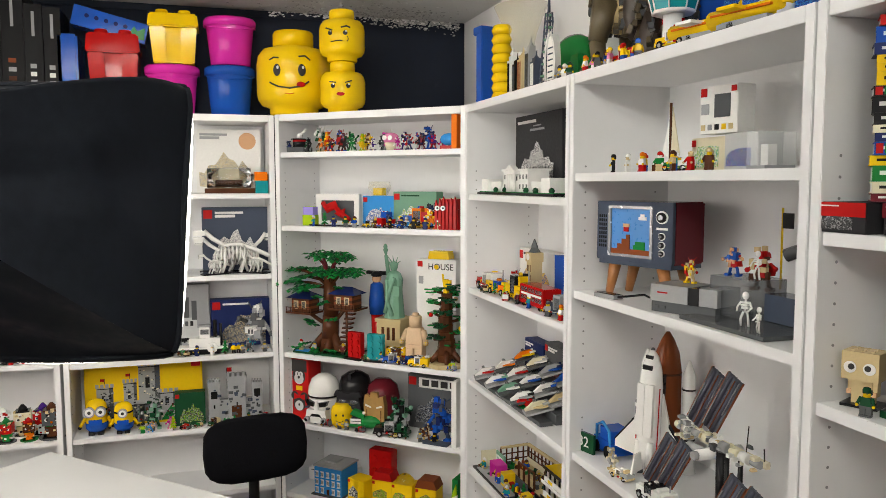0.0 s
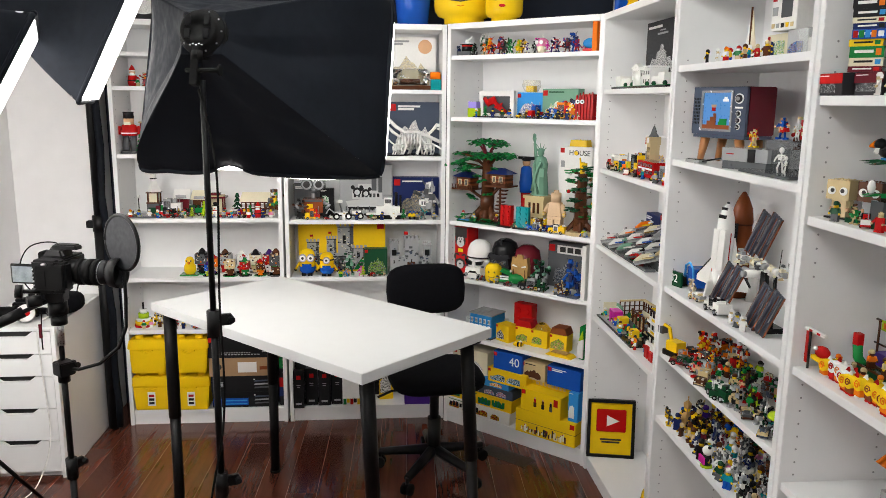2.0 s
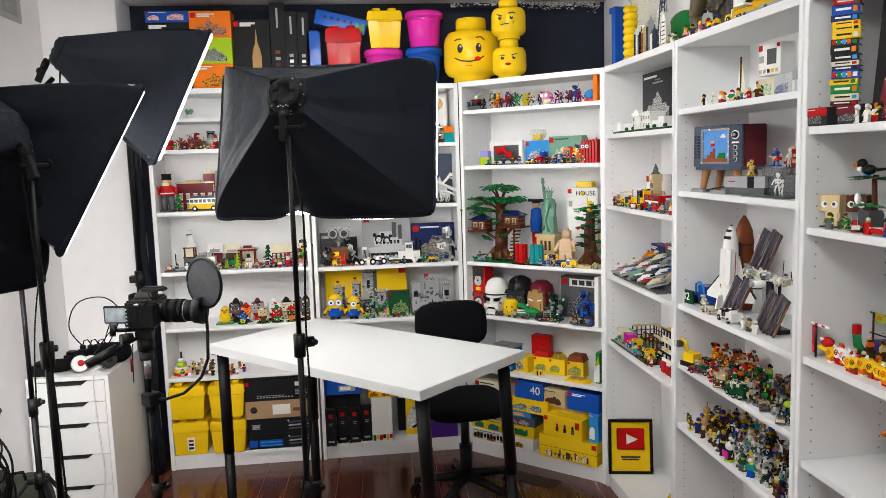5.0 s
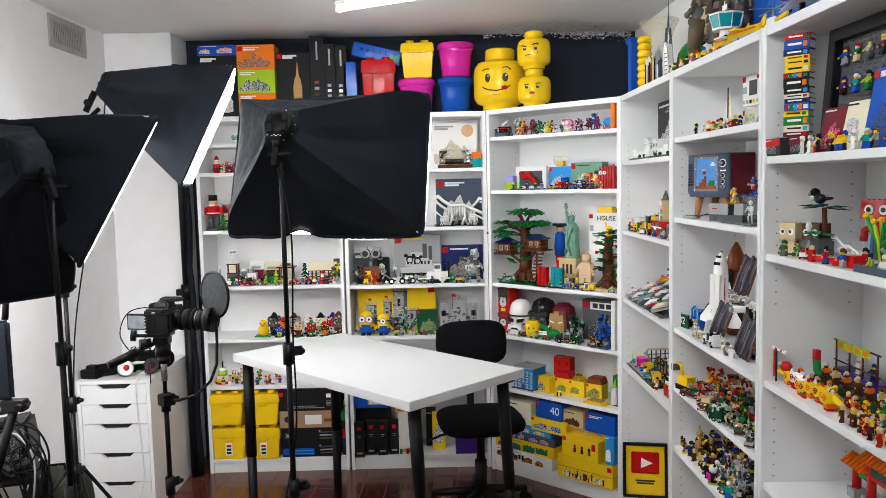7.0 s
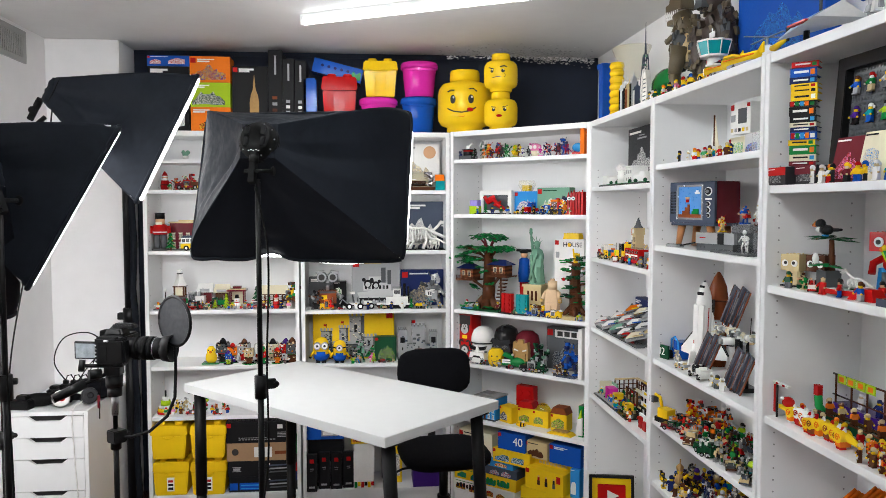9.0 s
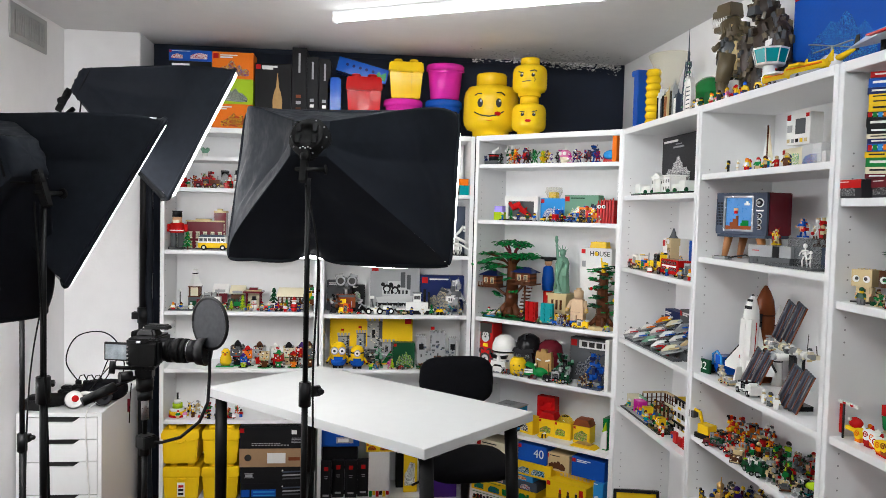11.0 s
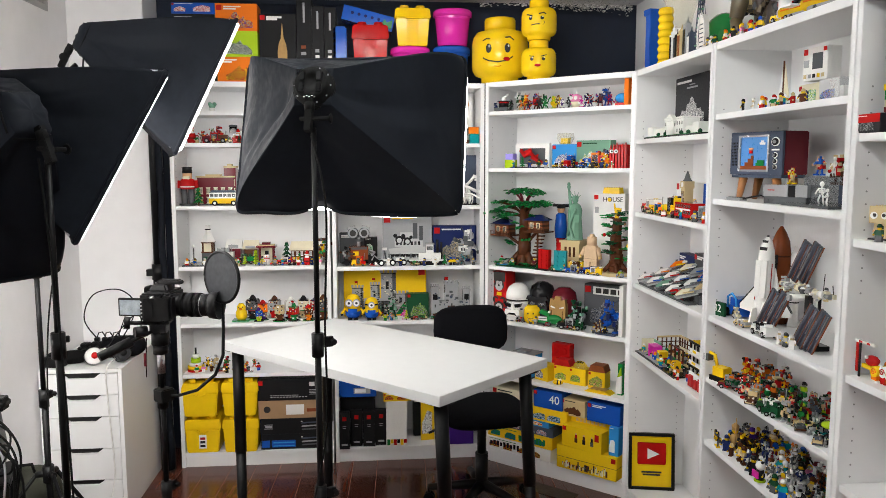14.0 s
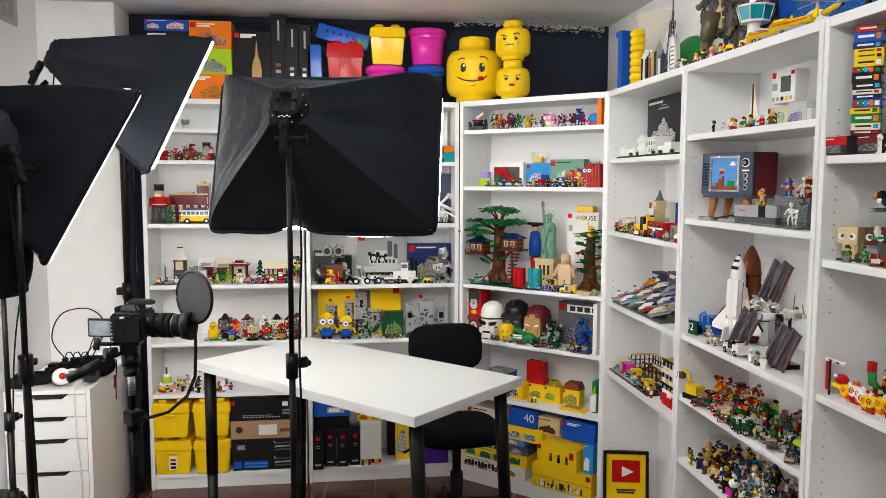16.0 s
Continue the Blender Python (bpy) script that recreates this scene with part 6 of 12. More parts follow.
for k, u in enumerate((0.55, 0.66, 0.73)):
    mech(S("a", 2, u, 0.1), ("white", "red", "green"), 0.12, "brick-built festive model in white and red", 90 + k)

solid("toy_base_plate", studs(Geo(pl("dkgrey")).box(-0.08, 0.08, -0.05, 0.10, 0, 0.006), -0.08, 0.08, -0.05, -0.03, 0.006), "dark grey toy base plate on the shelf", "base plate", S("a", 3, 0.115, 0.07))
vehicle(S("a", 3, 0.055, 0.08, 10, 0.007), ("grey", "white", "brown"), 0.05, "small grey toy cart", 11)
toy("toy_street_lamp", "tiny black toy street lamp", "toy lamp", S("a", 3, 0.072, 0.13), [("post", Geo(pl("black")).rod((0, 0, 0), (0, 0, 0.085), 0.003, n=6)), ("lantern", Geo(pl("white")).ball((0, 0, 0.095), 0.009, 8))])
ct = thing("toy_bell_tower", "slim toy bell tower with brown posts and a white spire", "toy tower", S("a", 3, 0.15, 0.13, 0, 0.007), "toy buildings")
part("ground_floor", Geo(pl("dkgrey")).box(-0.03, 0.03, -0.03, 0.03, 0, 0.055).use(pl("dkgreen")).box(-0.02, 0.012, -0.032, -0.03, 0.008, 0.035).use(pl("maroon")).box(0.014, 0.036, -0.036, 0.0, 0, 0.045), ct)
for x in (-0.024, 0.024):
    for y in (-0.024, 0.024):
        part("post", Geo(pl("brown")).box(x - 0.004, x + 0.004, y - 0.004, y + 0.004, 0.055, 0.11), ct)
for z in (0.055, 0.106):
    part("floor_band", Geo(pl("brown")).box(-0.032, 0.032, -0.032, 0.032, z, z + 0.006), ct)
part("room", Geo(pl("cream")).box(-0.021, 0.021, -0.021, 0.021, 0.060, 0.106), ct)
part("spire", Geo(pl("white")).lathe([(0.036, 0.112), (0.018, 0.155), (0.016, 0.175)], 4, smooth=False).use(pl("black")).box(-0.013, 0.013, -0.013, 0.013, 0.175, 0.181).use(pl("white")).box(-0.011, 0.011, -0.011, 0.011, 0.181, 0.20), ct)
for u, c, h, lab in ((0.275, "white", 0.125, "grey toy market stall with a white snowy roof"), (0.365, "cream", 0.118, "brown toy market stall with a pale roof")):
    ms = thing("toy_market_stall", lab, "toy building", S("a", 3, u, 0.185), "toy buildings")
    part("room", Geo(pl("maroon" if c == "white" else "brown")).box(-0.035, 0.035, -0.02, 0.02, 0, h * 0.62), ms)
    part("counter", Geo(pl("tan")).box(-0.036, 0.036, -0.026, -0.02, 0.02, 0.026), ms)
    part("roof", Geo(pl(c)).raw([(-0.045, -0.03, h * 0.62), (0.045, -0.03, h * 0.62), (0.045, 0.03, h * 0.62), (-0.045, 0.03, h * 0.62), (-0.04, 0.012, h), (0.04, 0.012, h)], [(0, 1, 5, 4), (2, 3, 4, 5), (0, 4, 3), (1, 2, 5), (3, 2, 1, 0)]), ms)
    part("sign", Geo(pl("grey")).box(-0.026, 0.026, -0.0335, -0.0305, h * 0.66, h * 0.78), ms)
pv = thing("toy_pavilion", "small dark red toy pavilion with a tiered roof", "toy building", S("a", 3, 0.452, 0.15), "toy buildings")
for x in (-0.036, 0.036):
    for y in (-0.025, 0.025):
        part("post", Geo(pl("maroon")).rod((x, y, 0), (x, y, 0.085), 0.004, n=6), pv)
part("base", Geo(pl("tan")).box(-0.045, 0.045, -0.033, 0.033, 0, 0.008), pv)
part("back_wall", Geo(pl("cream")).box(-0.034, 0.034, 0.02, 0.026, 0.008, 0.085), pv)
part("roof", Geo(pl("maroon")).box(-0.052, 0.052, -0.038, 0.038, 0.085, 0.094).use(pl("tan")).box(-0.04, 0.04, -0.03, 0.03, 0.094, 0.099).use(pl("maroon")).box(-0.022, 0.022, -0.018, 0.018, 0.099, 0.112), pv)
vehicle(S("a", 3, 0.22, 0.13, 0), ("green", "white", "grey"), 0.125, "green and white toy train engine", 13, 1.8, "toy_train", "toy train")
vehicle(S("a", 3, 0.345, 0.11, 0), ("black", "green", "dkgreen"), 0.10, "black and green toy train wagon", 14, 1.4, "toy_train", "toy train")
vehicle(S("a", 3, 0.235, 0.05, 0), ("red", "dkgreen", "black"), 0.11, "red and green toy tram", 15, 1.0, "toy_train", "toy train")
snowman(S("a", 3, 0.466, 0.05), 0.075)
vehicle(S("a", 3, 0.565, 0.05, 0), ("red", "red", "white"), 0.10, "red toy convertible car", 16)
fir(S("a", 3, 0.56, 0.13), 0.12, "small dark green toy tree", "dkgreen")
fir(S("a", 3, 0.40, 0.10), 0.08, "small light green toy tree", "lime")
cottage(S("a", 3, 0.655, 0.14), 0.14, 0.09, 0.115, "brown", "cream", "toy cottage with a snow-covered roof", 7)
santa(S("a", 3, 0.675, 0.04), 0.078)
fir(S("a", 3, 0.635, 0.05), 0.065, "tiny green toy tree with red dots", "green", ("red", "red", "yellow"))
mech(S("a", 3, 0.755, 0.08), ("dkgrey", "yellow", "green", "brown"), 0.145, "tall brick-built lamp and clock model", 101)
for k, u in enumerate((0.10, 0.32, 0.51, 0.61, 0.70)):
    figure(S("a", 3, u, 0.03, 20 * k - 40), 3 * k + 1)

toy("toy_chick", "yellow brick-built toy chick on a green base", "toy animal", S("a", 4, 0.32, 0.08), [("base", Geo(pl("green")).box(-0.045, 0.045, -0.035, 0.035, 0, 0.006)), ("body", Geo(pl("yellow")).lathe([(0.02, 0.006), (0.031, 0.02), (0.03, 0.045), (0.022, 0.06), (0.024, 0.075), (0.012, 0.092)], 12)), ("beak", Geo(pl("orange")).rod((0, -0.024, 0.066), (0, -0.04, 0.064), 0.008, 0.003, n=6)), ("eye", Geo(INK).ball((-0.01, -0.022, 0.075), 0.004, 6)), ("eye", Geo(INK).ball((0.01, -0.022, 0.075), 0.004, 6))])
HATS = ("black", "red", "purple", "brown", None, "white", "green")
for k, (u, v, h, hc, bc) in enumerate(((0.375, 0.12, 0.105, "dkgrey", "black"), (0.43, 0.10, 0.085, "orange", "purple"), (0.415, 0.05, 0.06, "blue", "lime"), (0.49, 0.12, 0.10, "grey", "red"), (0.525, 0.05, 0.085, "tan", "brown"), (0.575, 0.11, 0.095, "white", "red"), (0.60, 0.05, 0.075, "red", "green"), (0.645, 0.11, 0.10, "cream", "tan"), (0.675, 0.05, 0.07, "brown", "orange"), (0.715, 0.11, 0.10, "red", "white"), (0.755, 0.06, 0.11, "dkgrey", "brown"))):
    t = brickhead(S("a", 4, u, v, 12 * (k % 3) - 8), hc, bc, h, "seasonal {} square-headed figure with a hat".format(hc.replace("dk", "dark ")))
    w = h * 0.6
    part("ground_plate", Geo(pl(("green", "dkgreen", "dkgrey", "white")[k % 4])).lathe([(w * 0.75, 0), (w * 0.75, h * 0.045), (w * 0.7, h * 0.05)], 12), t)
    if HATS[k % 7]:
        part("hat", Geo(pl(HATS[k % 7])).box(-w * 0.42, w * 0.42, -w * 0.4, w * 0.4, h * 0.96, h * 1.03).lathe([(w * 0.3, h * 1.02), (w * 0.26, h * 1.12), (w * 0.08, h * 1.25)], 8), t)
    part("nose", Geo(pl("orange")).rod((0, -w * 0.42, h * 0.6), (0, -w * 0.5, h * 0.59), w * 0.08, w * 0.03, n=7), t)
    part("scarf", Geo(pl(("red", "green", "yellow")[k % 3])).box(-w * 0.32, w * 0.32, -w * 0.24, w * 0.24, h * 0.42, h * 0.48), t)


def sprinkle(key, i, u0, u1, v0, v1, n, seed, picks=tuple(range(20))):
    """Small figures, little cars and trees set down between the larger toys."""
    q = random.Random(seed)
    for k in range(n):
        u, v = u0 + (u1 - u0) * (k + q.uniform(0.2, 0.8)) / n, q.uniform(v0, v1)
        c = q.random()
        if c < 0.6:
            figure(S(key, i, u, v, q.uniform(-50, 50)), q.choice(picks))
        elif c < 0.85:
            col = q.choice((("red", "white", "black"), ("dkgreen", "tan", "brown"), ("blue", "grey", "yellow"), ("black", "dkgrey", "red"), ("brown", "tan", "green")))
            vehicle(S(key, i, u, v, q.uniform(-40, 40)), col, q.uniform(0.035, 0.05), "tiny {} and {} toy car between larger toys".format(col[0].replace("dk", "dark "), col[1].replace("dk", "dark ")), seed + k, q.uniform(1, 1.7))
        else:
            fir(S(key, i, u, v), q.uniform(0.04, 0.06), "tiny green toy bush between larger toys", q.choice(("green", "dkgreen", "lime")))


sprinkle("a", 3, 0.04, 0.77, 0.02, 0.05, 17, 901)
sprinkle("a", 3, 0.18, 0.77, 0.07, 0.10, 10, 902)
sprinkle("a", 1, 0.12, 0.6, 0.03, 0.07, 14, 903, (0, 4, 9, 15, 16, 18, 2))
sprinkle("a", 2, 0.30, 0.75, 0.02, 0.05, 8, 904)
sprinkle("a", 5, 0.06, 0.42, 0.03, 0.07, 9, 905)
sprinkle("b", 2, 0.20, 0.76, 0.012, 0.03, 9, 906, (2, 3, 7, 13, 7))
sprinkle("b", 3, 0.24, 0.76, 0.012, 0.035, 10, 907, (12, 4, 11, 14, 19, 7))
toy("toy_cake", "brick-built toy cake in white, yellow and pink", "toy cake", S("a", 5, 0.072, 0.09), [("tier", Geo(pl("red")).rod((0, 0, 0), (0, 0, 0.012), 0.045, n=20)), ("tier", Geo(pl("yellow")).rod((0, 0, 0.012), (0, 0, 0.03), 0.042, n=20)), ("tier", Geo(pl("white")).rod((0, 0, 0.03), (0, 0, 0.045), 0.036, n=20)), ("tier", Geo(pl("lime")).rod((0, 0, 0.045), (0, 0, 0.07), 0.026, n=16)), ("tier", Geo(pl("white")).rod((0, 0, 0.07), (0, 0, 0.09), 0.018, n=16)), ("candle", Geo(pl("black")).rod((0, 0, 0.09), (0, 0, 0.125), 0.005, n=8))])
for k, (u, cols) in enumerate(((0.135, ("yellow", "white", "black")), (0.165, ("grey", "white", "tan")), (0.225, ("red", "maroon", "green")), (0.27, ("green", "red", "lime")), (0.335, ("green", "red", "orange")), (0.37, ("orange", "red", "green")))):
    mech(S("a", 5, u, 0.10 + 0.04 * (k % 2), 30 * k), cols, 0.075 if k < 4 else 0.045, "small brick-built flower or animal model", 130 + k)

# ---- second case ----
bx = carton(S("b", 0, 0.63, 0.18), 0.26, 0.06, 0.262, "white", "white boxed set with a ship picture", ("cream", "grey", "tan"), None, 140, bars=2, ink="grey")
part("printed_disc", Geo(card("flesh")).rod((0.075, -0.001, 0.215), (0.075, -0.0018, 0.215), 0.035, n=20), bx)
toy("ship_in_bottle", "clear toy bottle with a ship inside", "ship in a bottle", S("b", 0, 0.64, 0.09), [("stand", Geo(pl("brown")).box(-0.11, 0.11, -0.03, 0.03, 0, 0.02)), ("bottle", Geo(CLEAR).rod((-0.10, 0, 0.062), (0.07, 0, 0.062), 0.04, n=20).rod((0.07, 0, 0.062), (0.12, 0, 0.062), 0.017, n=14)), ("cork", Geo(pl("rust")).rod((0.115, 0, 0.062), (0.145, 0, 0.062), 0.016, n=14)), ("hull", Geo(pl("brown")).box(-0.06, 0.03, -0.012, 0.012, 0.04, 0.055)), ("sail", Geo(pl("cream")).box(-0.05, 0.02, -0.003, 0.003, 0.056, 0.09))])
toy("toy_block", "orange and teal toy blocks", "toy block", S("b", 0, 0.75, 0.04), [("lower_block", Geo(pl("teal")).box(-0.025, 0.025, -0.02, 0.02, 0, 0.05)), ("upper_block", Geo(pl("orange")).box(-0.028, 0.022, -0.02, 0.02, 0.051, 0.085))])
carton(S("b", 0, 0.2, 0.12), 0.24, 0.06, 0.24, "slate", "dark boxed set on the shelf", ("grey", "white"), "l", 141)
carton(S("b", 1, 0.65, 0.17), 0.27, 0.06, 0.265, "slate", "dark blue boxed set with pale skeletons", ("white", "grey"), "l", 142)
carton(S("b", 1, 0.25, 0.15), 0.28, 0.06, 0.25, "black", "black boxed set on the shelf", ("grey", "white"), "l", 143)


def skeleton_beast(at, l, h, label, color="white"):
    """A toy fossil: spine, ribs, legs, neck and skull on a black base."""
    t = thing("toy_fossil", label, "toy skeleton", at, "brick-built skeletons")
    part("base", Geo(pl("black")).box(-l * 0.4, l * 0.4, -0.02, 0.02, 0, 0.006), t)
    m = pl(color)
    sp = [(-l * 0.5, h * 0.35), (-l * 0.3, h * 0.5), (-l * 0.1, h * 0.62), (l * 0.1, h * 0.6), (l * 0.25, h * 0.75), (l * 0.36, h * 0.92)]
    part("spine", Geo(m).tube([(x, 0, z) for x, z in sp], h * 0.05, 6), t)
    g = Geo(m)
    for k in range(7):
        x = -l * 0.16 + l * 0.05 * k
        for s in (-1, 1):
            g.tube([(x, 0, h * 0.6), (x, s * h * 0.18, h * 0.5), (x, s * h * 0.16, h * 0.34), (x, s * h * 0.05, h * 0.28)], h * 0.022, 5)
    part("ribs", g, t)
    part("skull", Geo(m).block((l * 0.42, 0, h * 0.82), (l * 0.16, h * 0.14, h * 0.1)).block((l * 0.43, 0, h * 0.74), (l * 0.13, h * 0.1, h * 0.05)), t)
    for x in (-l * 0.12, l * 0.12):
        for s in (-1, 1):
            part("leg", Geo(m).tube([(x, s * h * 0.12, h * 0.5), (x - l * 0.04, s * h * 0.16, h * 0.26), (x + l * 0.02, s * h * 0.16, 0.006)], h * 0.035, 6), t)
    return t


skeleton_beast(S("b", 1, 0.63, 0.08, 180), 0.30, 0.19, "white brick-built dinosaur skeleton on a black base")
skeleton_beast(S("b", 1, 0.72, 0.05, 150), 0.14, 0.10, "small white toy skeleton on a black base")
skeleton_beast(S("b", 1, 0.60, 0.13, 165), 0.24, 0.15, "white toy dinosaur skeleton standing behind another")
skeleton_beast(S("b", 1, 0.70, 0.12, 20), 0.20, 0.17, "tall white toy skeleton with a long neck")
skeleton_beast(S("b", 1, 0.56, 0.045, 200), 0.13, 0.09, "low white toy skeleton at the shelf edge")

toy("toy_robot", "grey and brown toy robot with large round eyes", "toy robot", S("b", 2, 0.135, 0.10), [
    ("body", Geo(pl("rust")).box(-0.05, 0.05, -0.04, 0.04, 0.03, 0.10).use(pl("dkgrey")).box(-0.045, 0.045, -0.042, -0.04, 0.085, 0.098).use(pl("yellow")).box(-0.03, 0.0, -0.042, -0.04, 0.05, 0.075)), ("track", Geo(pl("black")).box(-0.075, -0.05, -0.05, 0.05, 0, 0.06)), ("track", Geo(pl("black")).box(0.05, 0.075, -0.05, 0.05, 0, 0.06)),
    ("neck", Geo(pl("grey")).rod((0, 0, 0.1), (0, 0, 0.16), 0.010, n=8).use(pl("dkgrey")).box(-0.02, 0.02, -0.01, 0.012, 0.125, 0.14))] + [row for x in (-1, 1) for row in (
    ("eye_case", Geo(pl("dkgrey")).rod((x * 0.030, -0.03, 0.172), (x * 0.030, 0.02, 0.172), 0.029, n=18).use(pl("grey")).rod((x * 0.030, -0.032, 0.172), (x * 0.030, -0.03, 0.172), 0.026, n=18)), ("lens", Geo(INK).rod((x * 0.030, -0.032, 0.172), (x * 0.030, -0.034, 0.172), 0.017, n=14)), ("eye_lid", Geo(pl("grey")).block((x * 0.038, -0.012, 0.196), (0.045, 0.05, 0.010), T(x * 0.038, 0, 0.196, 0, x * 14, 0) @ T(-x * 0.038, 0, -0.196))),
    ("arm", Geo(pl("grey")).tube([(x * 0.055, -0.02, 0.08), (x * 0.085, -0.05, 0.07), (x * 0.07, -0.085, 0.06)], 0.007, 6)))])
carton(S("b", 2, 0.11, 0.16), 0.16, 0.05, 0.165, "dkgrey", "dark boxed set behind a toy robot", ("pink", "grey"), None, 150)
carton(S("b", 2, 0.20, 0.15), 0.07, 0.06, 0.14, "black", "black box with a round mark", ("green", "white"), None, 151)
mech(S("b", 2, 0.075, 0.05), ("dkgrey", "black", "brown"), 0.11, "dark grey and brown brick-built robot", 152)
vehicle(S("b", 2, 0.135, 0.04, 0), ("yellow", "red", "orange"), 0.075, "small yellow and red toy robot car", 153, 1.9)
grey_set = carton(S("b", 2, 0.40, 0.17), 0.27, 0.06, 0.265, "grey", "grey boxed set with a black and white steamboat picture", (), "l", 154, bars=1, ink="yellow")
g = Geo(card("pale")).slab([(-0.09, 0.04), (-0.105, 0.075), (-0.02, 0.085), (0.10, 0.085), (0.09, 0.04)], 0.0006, T(0, -0.0016, 0)).use(card("black")).slab([(-0.085, 0.03), (-0.095, 0.045), (0.10, 0.045), (0.085, 0.03)], 0.0006, T(0, -0.0022, 0))
g.use(card("pale")).box(-0.07, 0.085, -0.0022, -0.0016, 0.085, 0.13).box(-0.04, 0.05, -0.0022, -0.0016, 0.13, 0.165).use(card("dkgrey")).box(0.03, 0.055, -0.0026, -0.0022, 0.13, 0.215).box(0.065, 0.085, -0.0026, -0.0022, 0.12, 0.20)
for k in range(7):
    g.use(card(("black", "dkgrey")[k % 2])).box(-0.062 + 0.02 * k, -0.050 + 0.02 * k, -0.003, -0.0022, 0.095, 0.115)
for x, z, r in ((-0.045, 0.125, 0.022), (0.0, 0.118, 0.020)):
    g.use(card("black")).rod((x, -0.0026, z), (x, -0.0032, z), r, n=16).rod((x - r, -0.0026, z + r), (x - r, -0.0032, z + r), r * 0.5, n=12).rod((x + r, -0.0026, z + r), (x + r, -0.0032, z + r), r * 0.5, n=12).use(card("pale")).rod((x, -0.0032, z - 0.004), (x, -0.0038, z - 0.004), r * 0.62, n=14)
for k in range(16):
    g.use(card(("pale", "dkgrey", "black", "pale")[k % 4])).box(-0.12 + 0.015 * k, -0.113 + 0.015 * k, -0.0042, -0.0034, 0.012 + 0.007 * (k * 5 % 3), 0.030 + 0.006 * (k * 7 % 4))
part("printed_steamboat", g, grey_set, "black and white printed steamboat")
rv = thing("toy_moon_rover", "white and black toy moon rover with six large wheels", "toy vehicle", S("b", 2, 0.31, 0.055, 8), "toy vehicles")
part("chassis", Geo(pl("black")).box(-0.07, 0.07, -0.018, 0.018, 0.016, 0.024), rv)
part("deck", Geo(pl("white")).box(-0.065, 0.0, -0.022, 0.022, 0.024, 0.034).box(0.02, 0.065, -0.02, 0.02, 0.024, 0.042), rv)
part("mast", Geo(pl("dkgrey")).rod((-0.03, 0, 0.034), (-0.04, 0, 0.085), 0.004, n=6).use(pl("white")).block((-0.04, -0.004, 0.082), (0.026, 0.018, 0.014)), rv)
part("arm", Geo(pl("grey")).tube([(-0.065, -0.01, 0.03), (-0.095, -0.014, 0.055), (-0.11, -0.016, 0.03)], 0.004, 6), rv)
whl = Geo(RUB).rod((0, -0.007, 0), (0, 0.007, 0), 0.017, n=16).use(pl("white")).rod((0, -0.008, 0), (0, 0.008, 0), 0.009, n=12).mesh("wheel")
for x in (-0.06, 0.0, 0.06):
    for y in (-0.03, 0.03):
        part("wheel", whl, rv, at=T(x, y, 0.017))
toy("toy_steamboat", "white toy steamboat with a black hull", "toy boat", S("b", 2, 0.505, 0.06, -4), [
    ("hull", Geo(pl("black")).raw([(x, y, z) for z, sx, sy in ((0, 0.085, 0.026), (0.022, 0.115, 0.035)) for x, y in ((-sx, -sy * 0.5), (-sx * 0.8, -sy), (sx * 0.8, -sy), (sx, -sy * 0.3), (sx, sy * 0.3), (sx * 0.8, sy), (-sx * 0.8, sy), (-sx, sy * 0.5))], [tuple(range(7, -1, -1)), tuple(range(8, 16))] + [(i, (i + 1) % 8, 8 + (i + 1) % 8, 8 + i) for i in range(8)])),
    ("deck", Geo(pl("white")).box(-0.10, 0.10, -0.03, 0.03, 0.022, 0.03)), ("cabin", Geo(pl("white")).box(-0.05, 0.07, -0.022, 0.022, 0.03, 0.065)), ("wheelhouse", Geo(pl("white")).box(-0.01, 0.03, -0.018, 0.018, 0.065, 0.11)),
    ("window", Geo(SMOKE).box(-0.006, 0.026, -0.019, -0.0181, 0.08, 0.10)), ("funnel", Geo(pl("black")).rod((0.05, 0, 0.065), (0.05, 0, 0.135), 0.008, n=12)), ("funnel", Geo(pl("black")).rod((0.072, 0, 0.03), (0.072, 0, 0.12), 0.006, n=12)), ("paddle_wheel", Geo(pl("white")).rod((0.04, -0.036, 0.03), (0.04, -0.042, 0.03), 0.022, n=8)), ("roof", Geo(pl("grey")).box(-0.015, 0.035, -0.022, 0.022, 0.11, 0.116))])
carton(S("b", 2, 0.665, 0.16), 0.25, 0.06, 0.2, "navy", "dark blue boxed set with a pale moon picture", ("slate", "grey", "tan", "dkgrey"), "l", 156, bars=1)
mech(S("b", 2, 0.715, 0.085), ("grey", "grey", "white", "dkgrey"), 0.20, "grey brick-built robot model", 157)
mech(S("b", 2, 0.69, 0.03), ("dkgrey", "grey", "teal"), 0.06, "small grey toy robot with teal parts", 158)
for k in range(2):
    figure(S("b", 2, 0.625 + 0.018 * k, 0.025), 17)


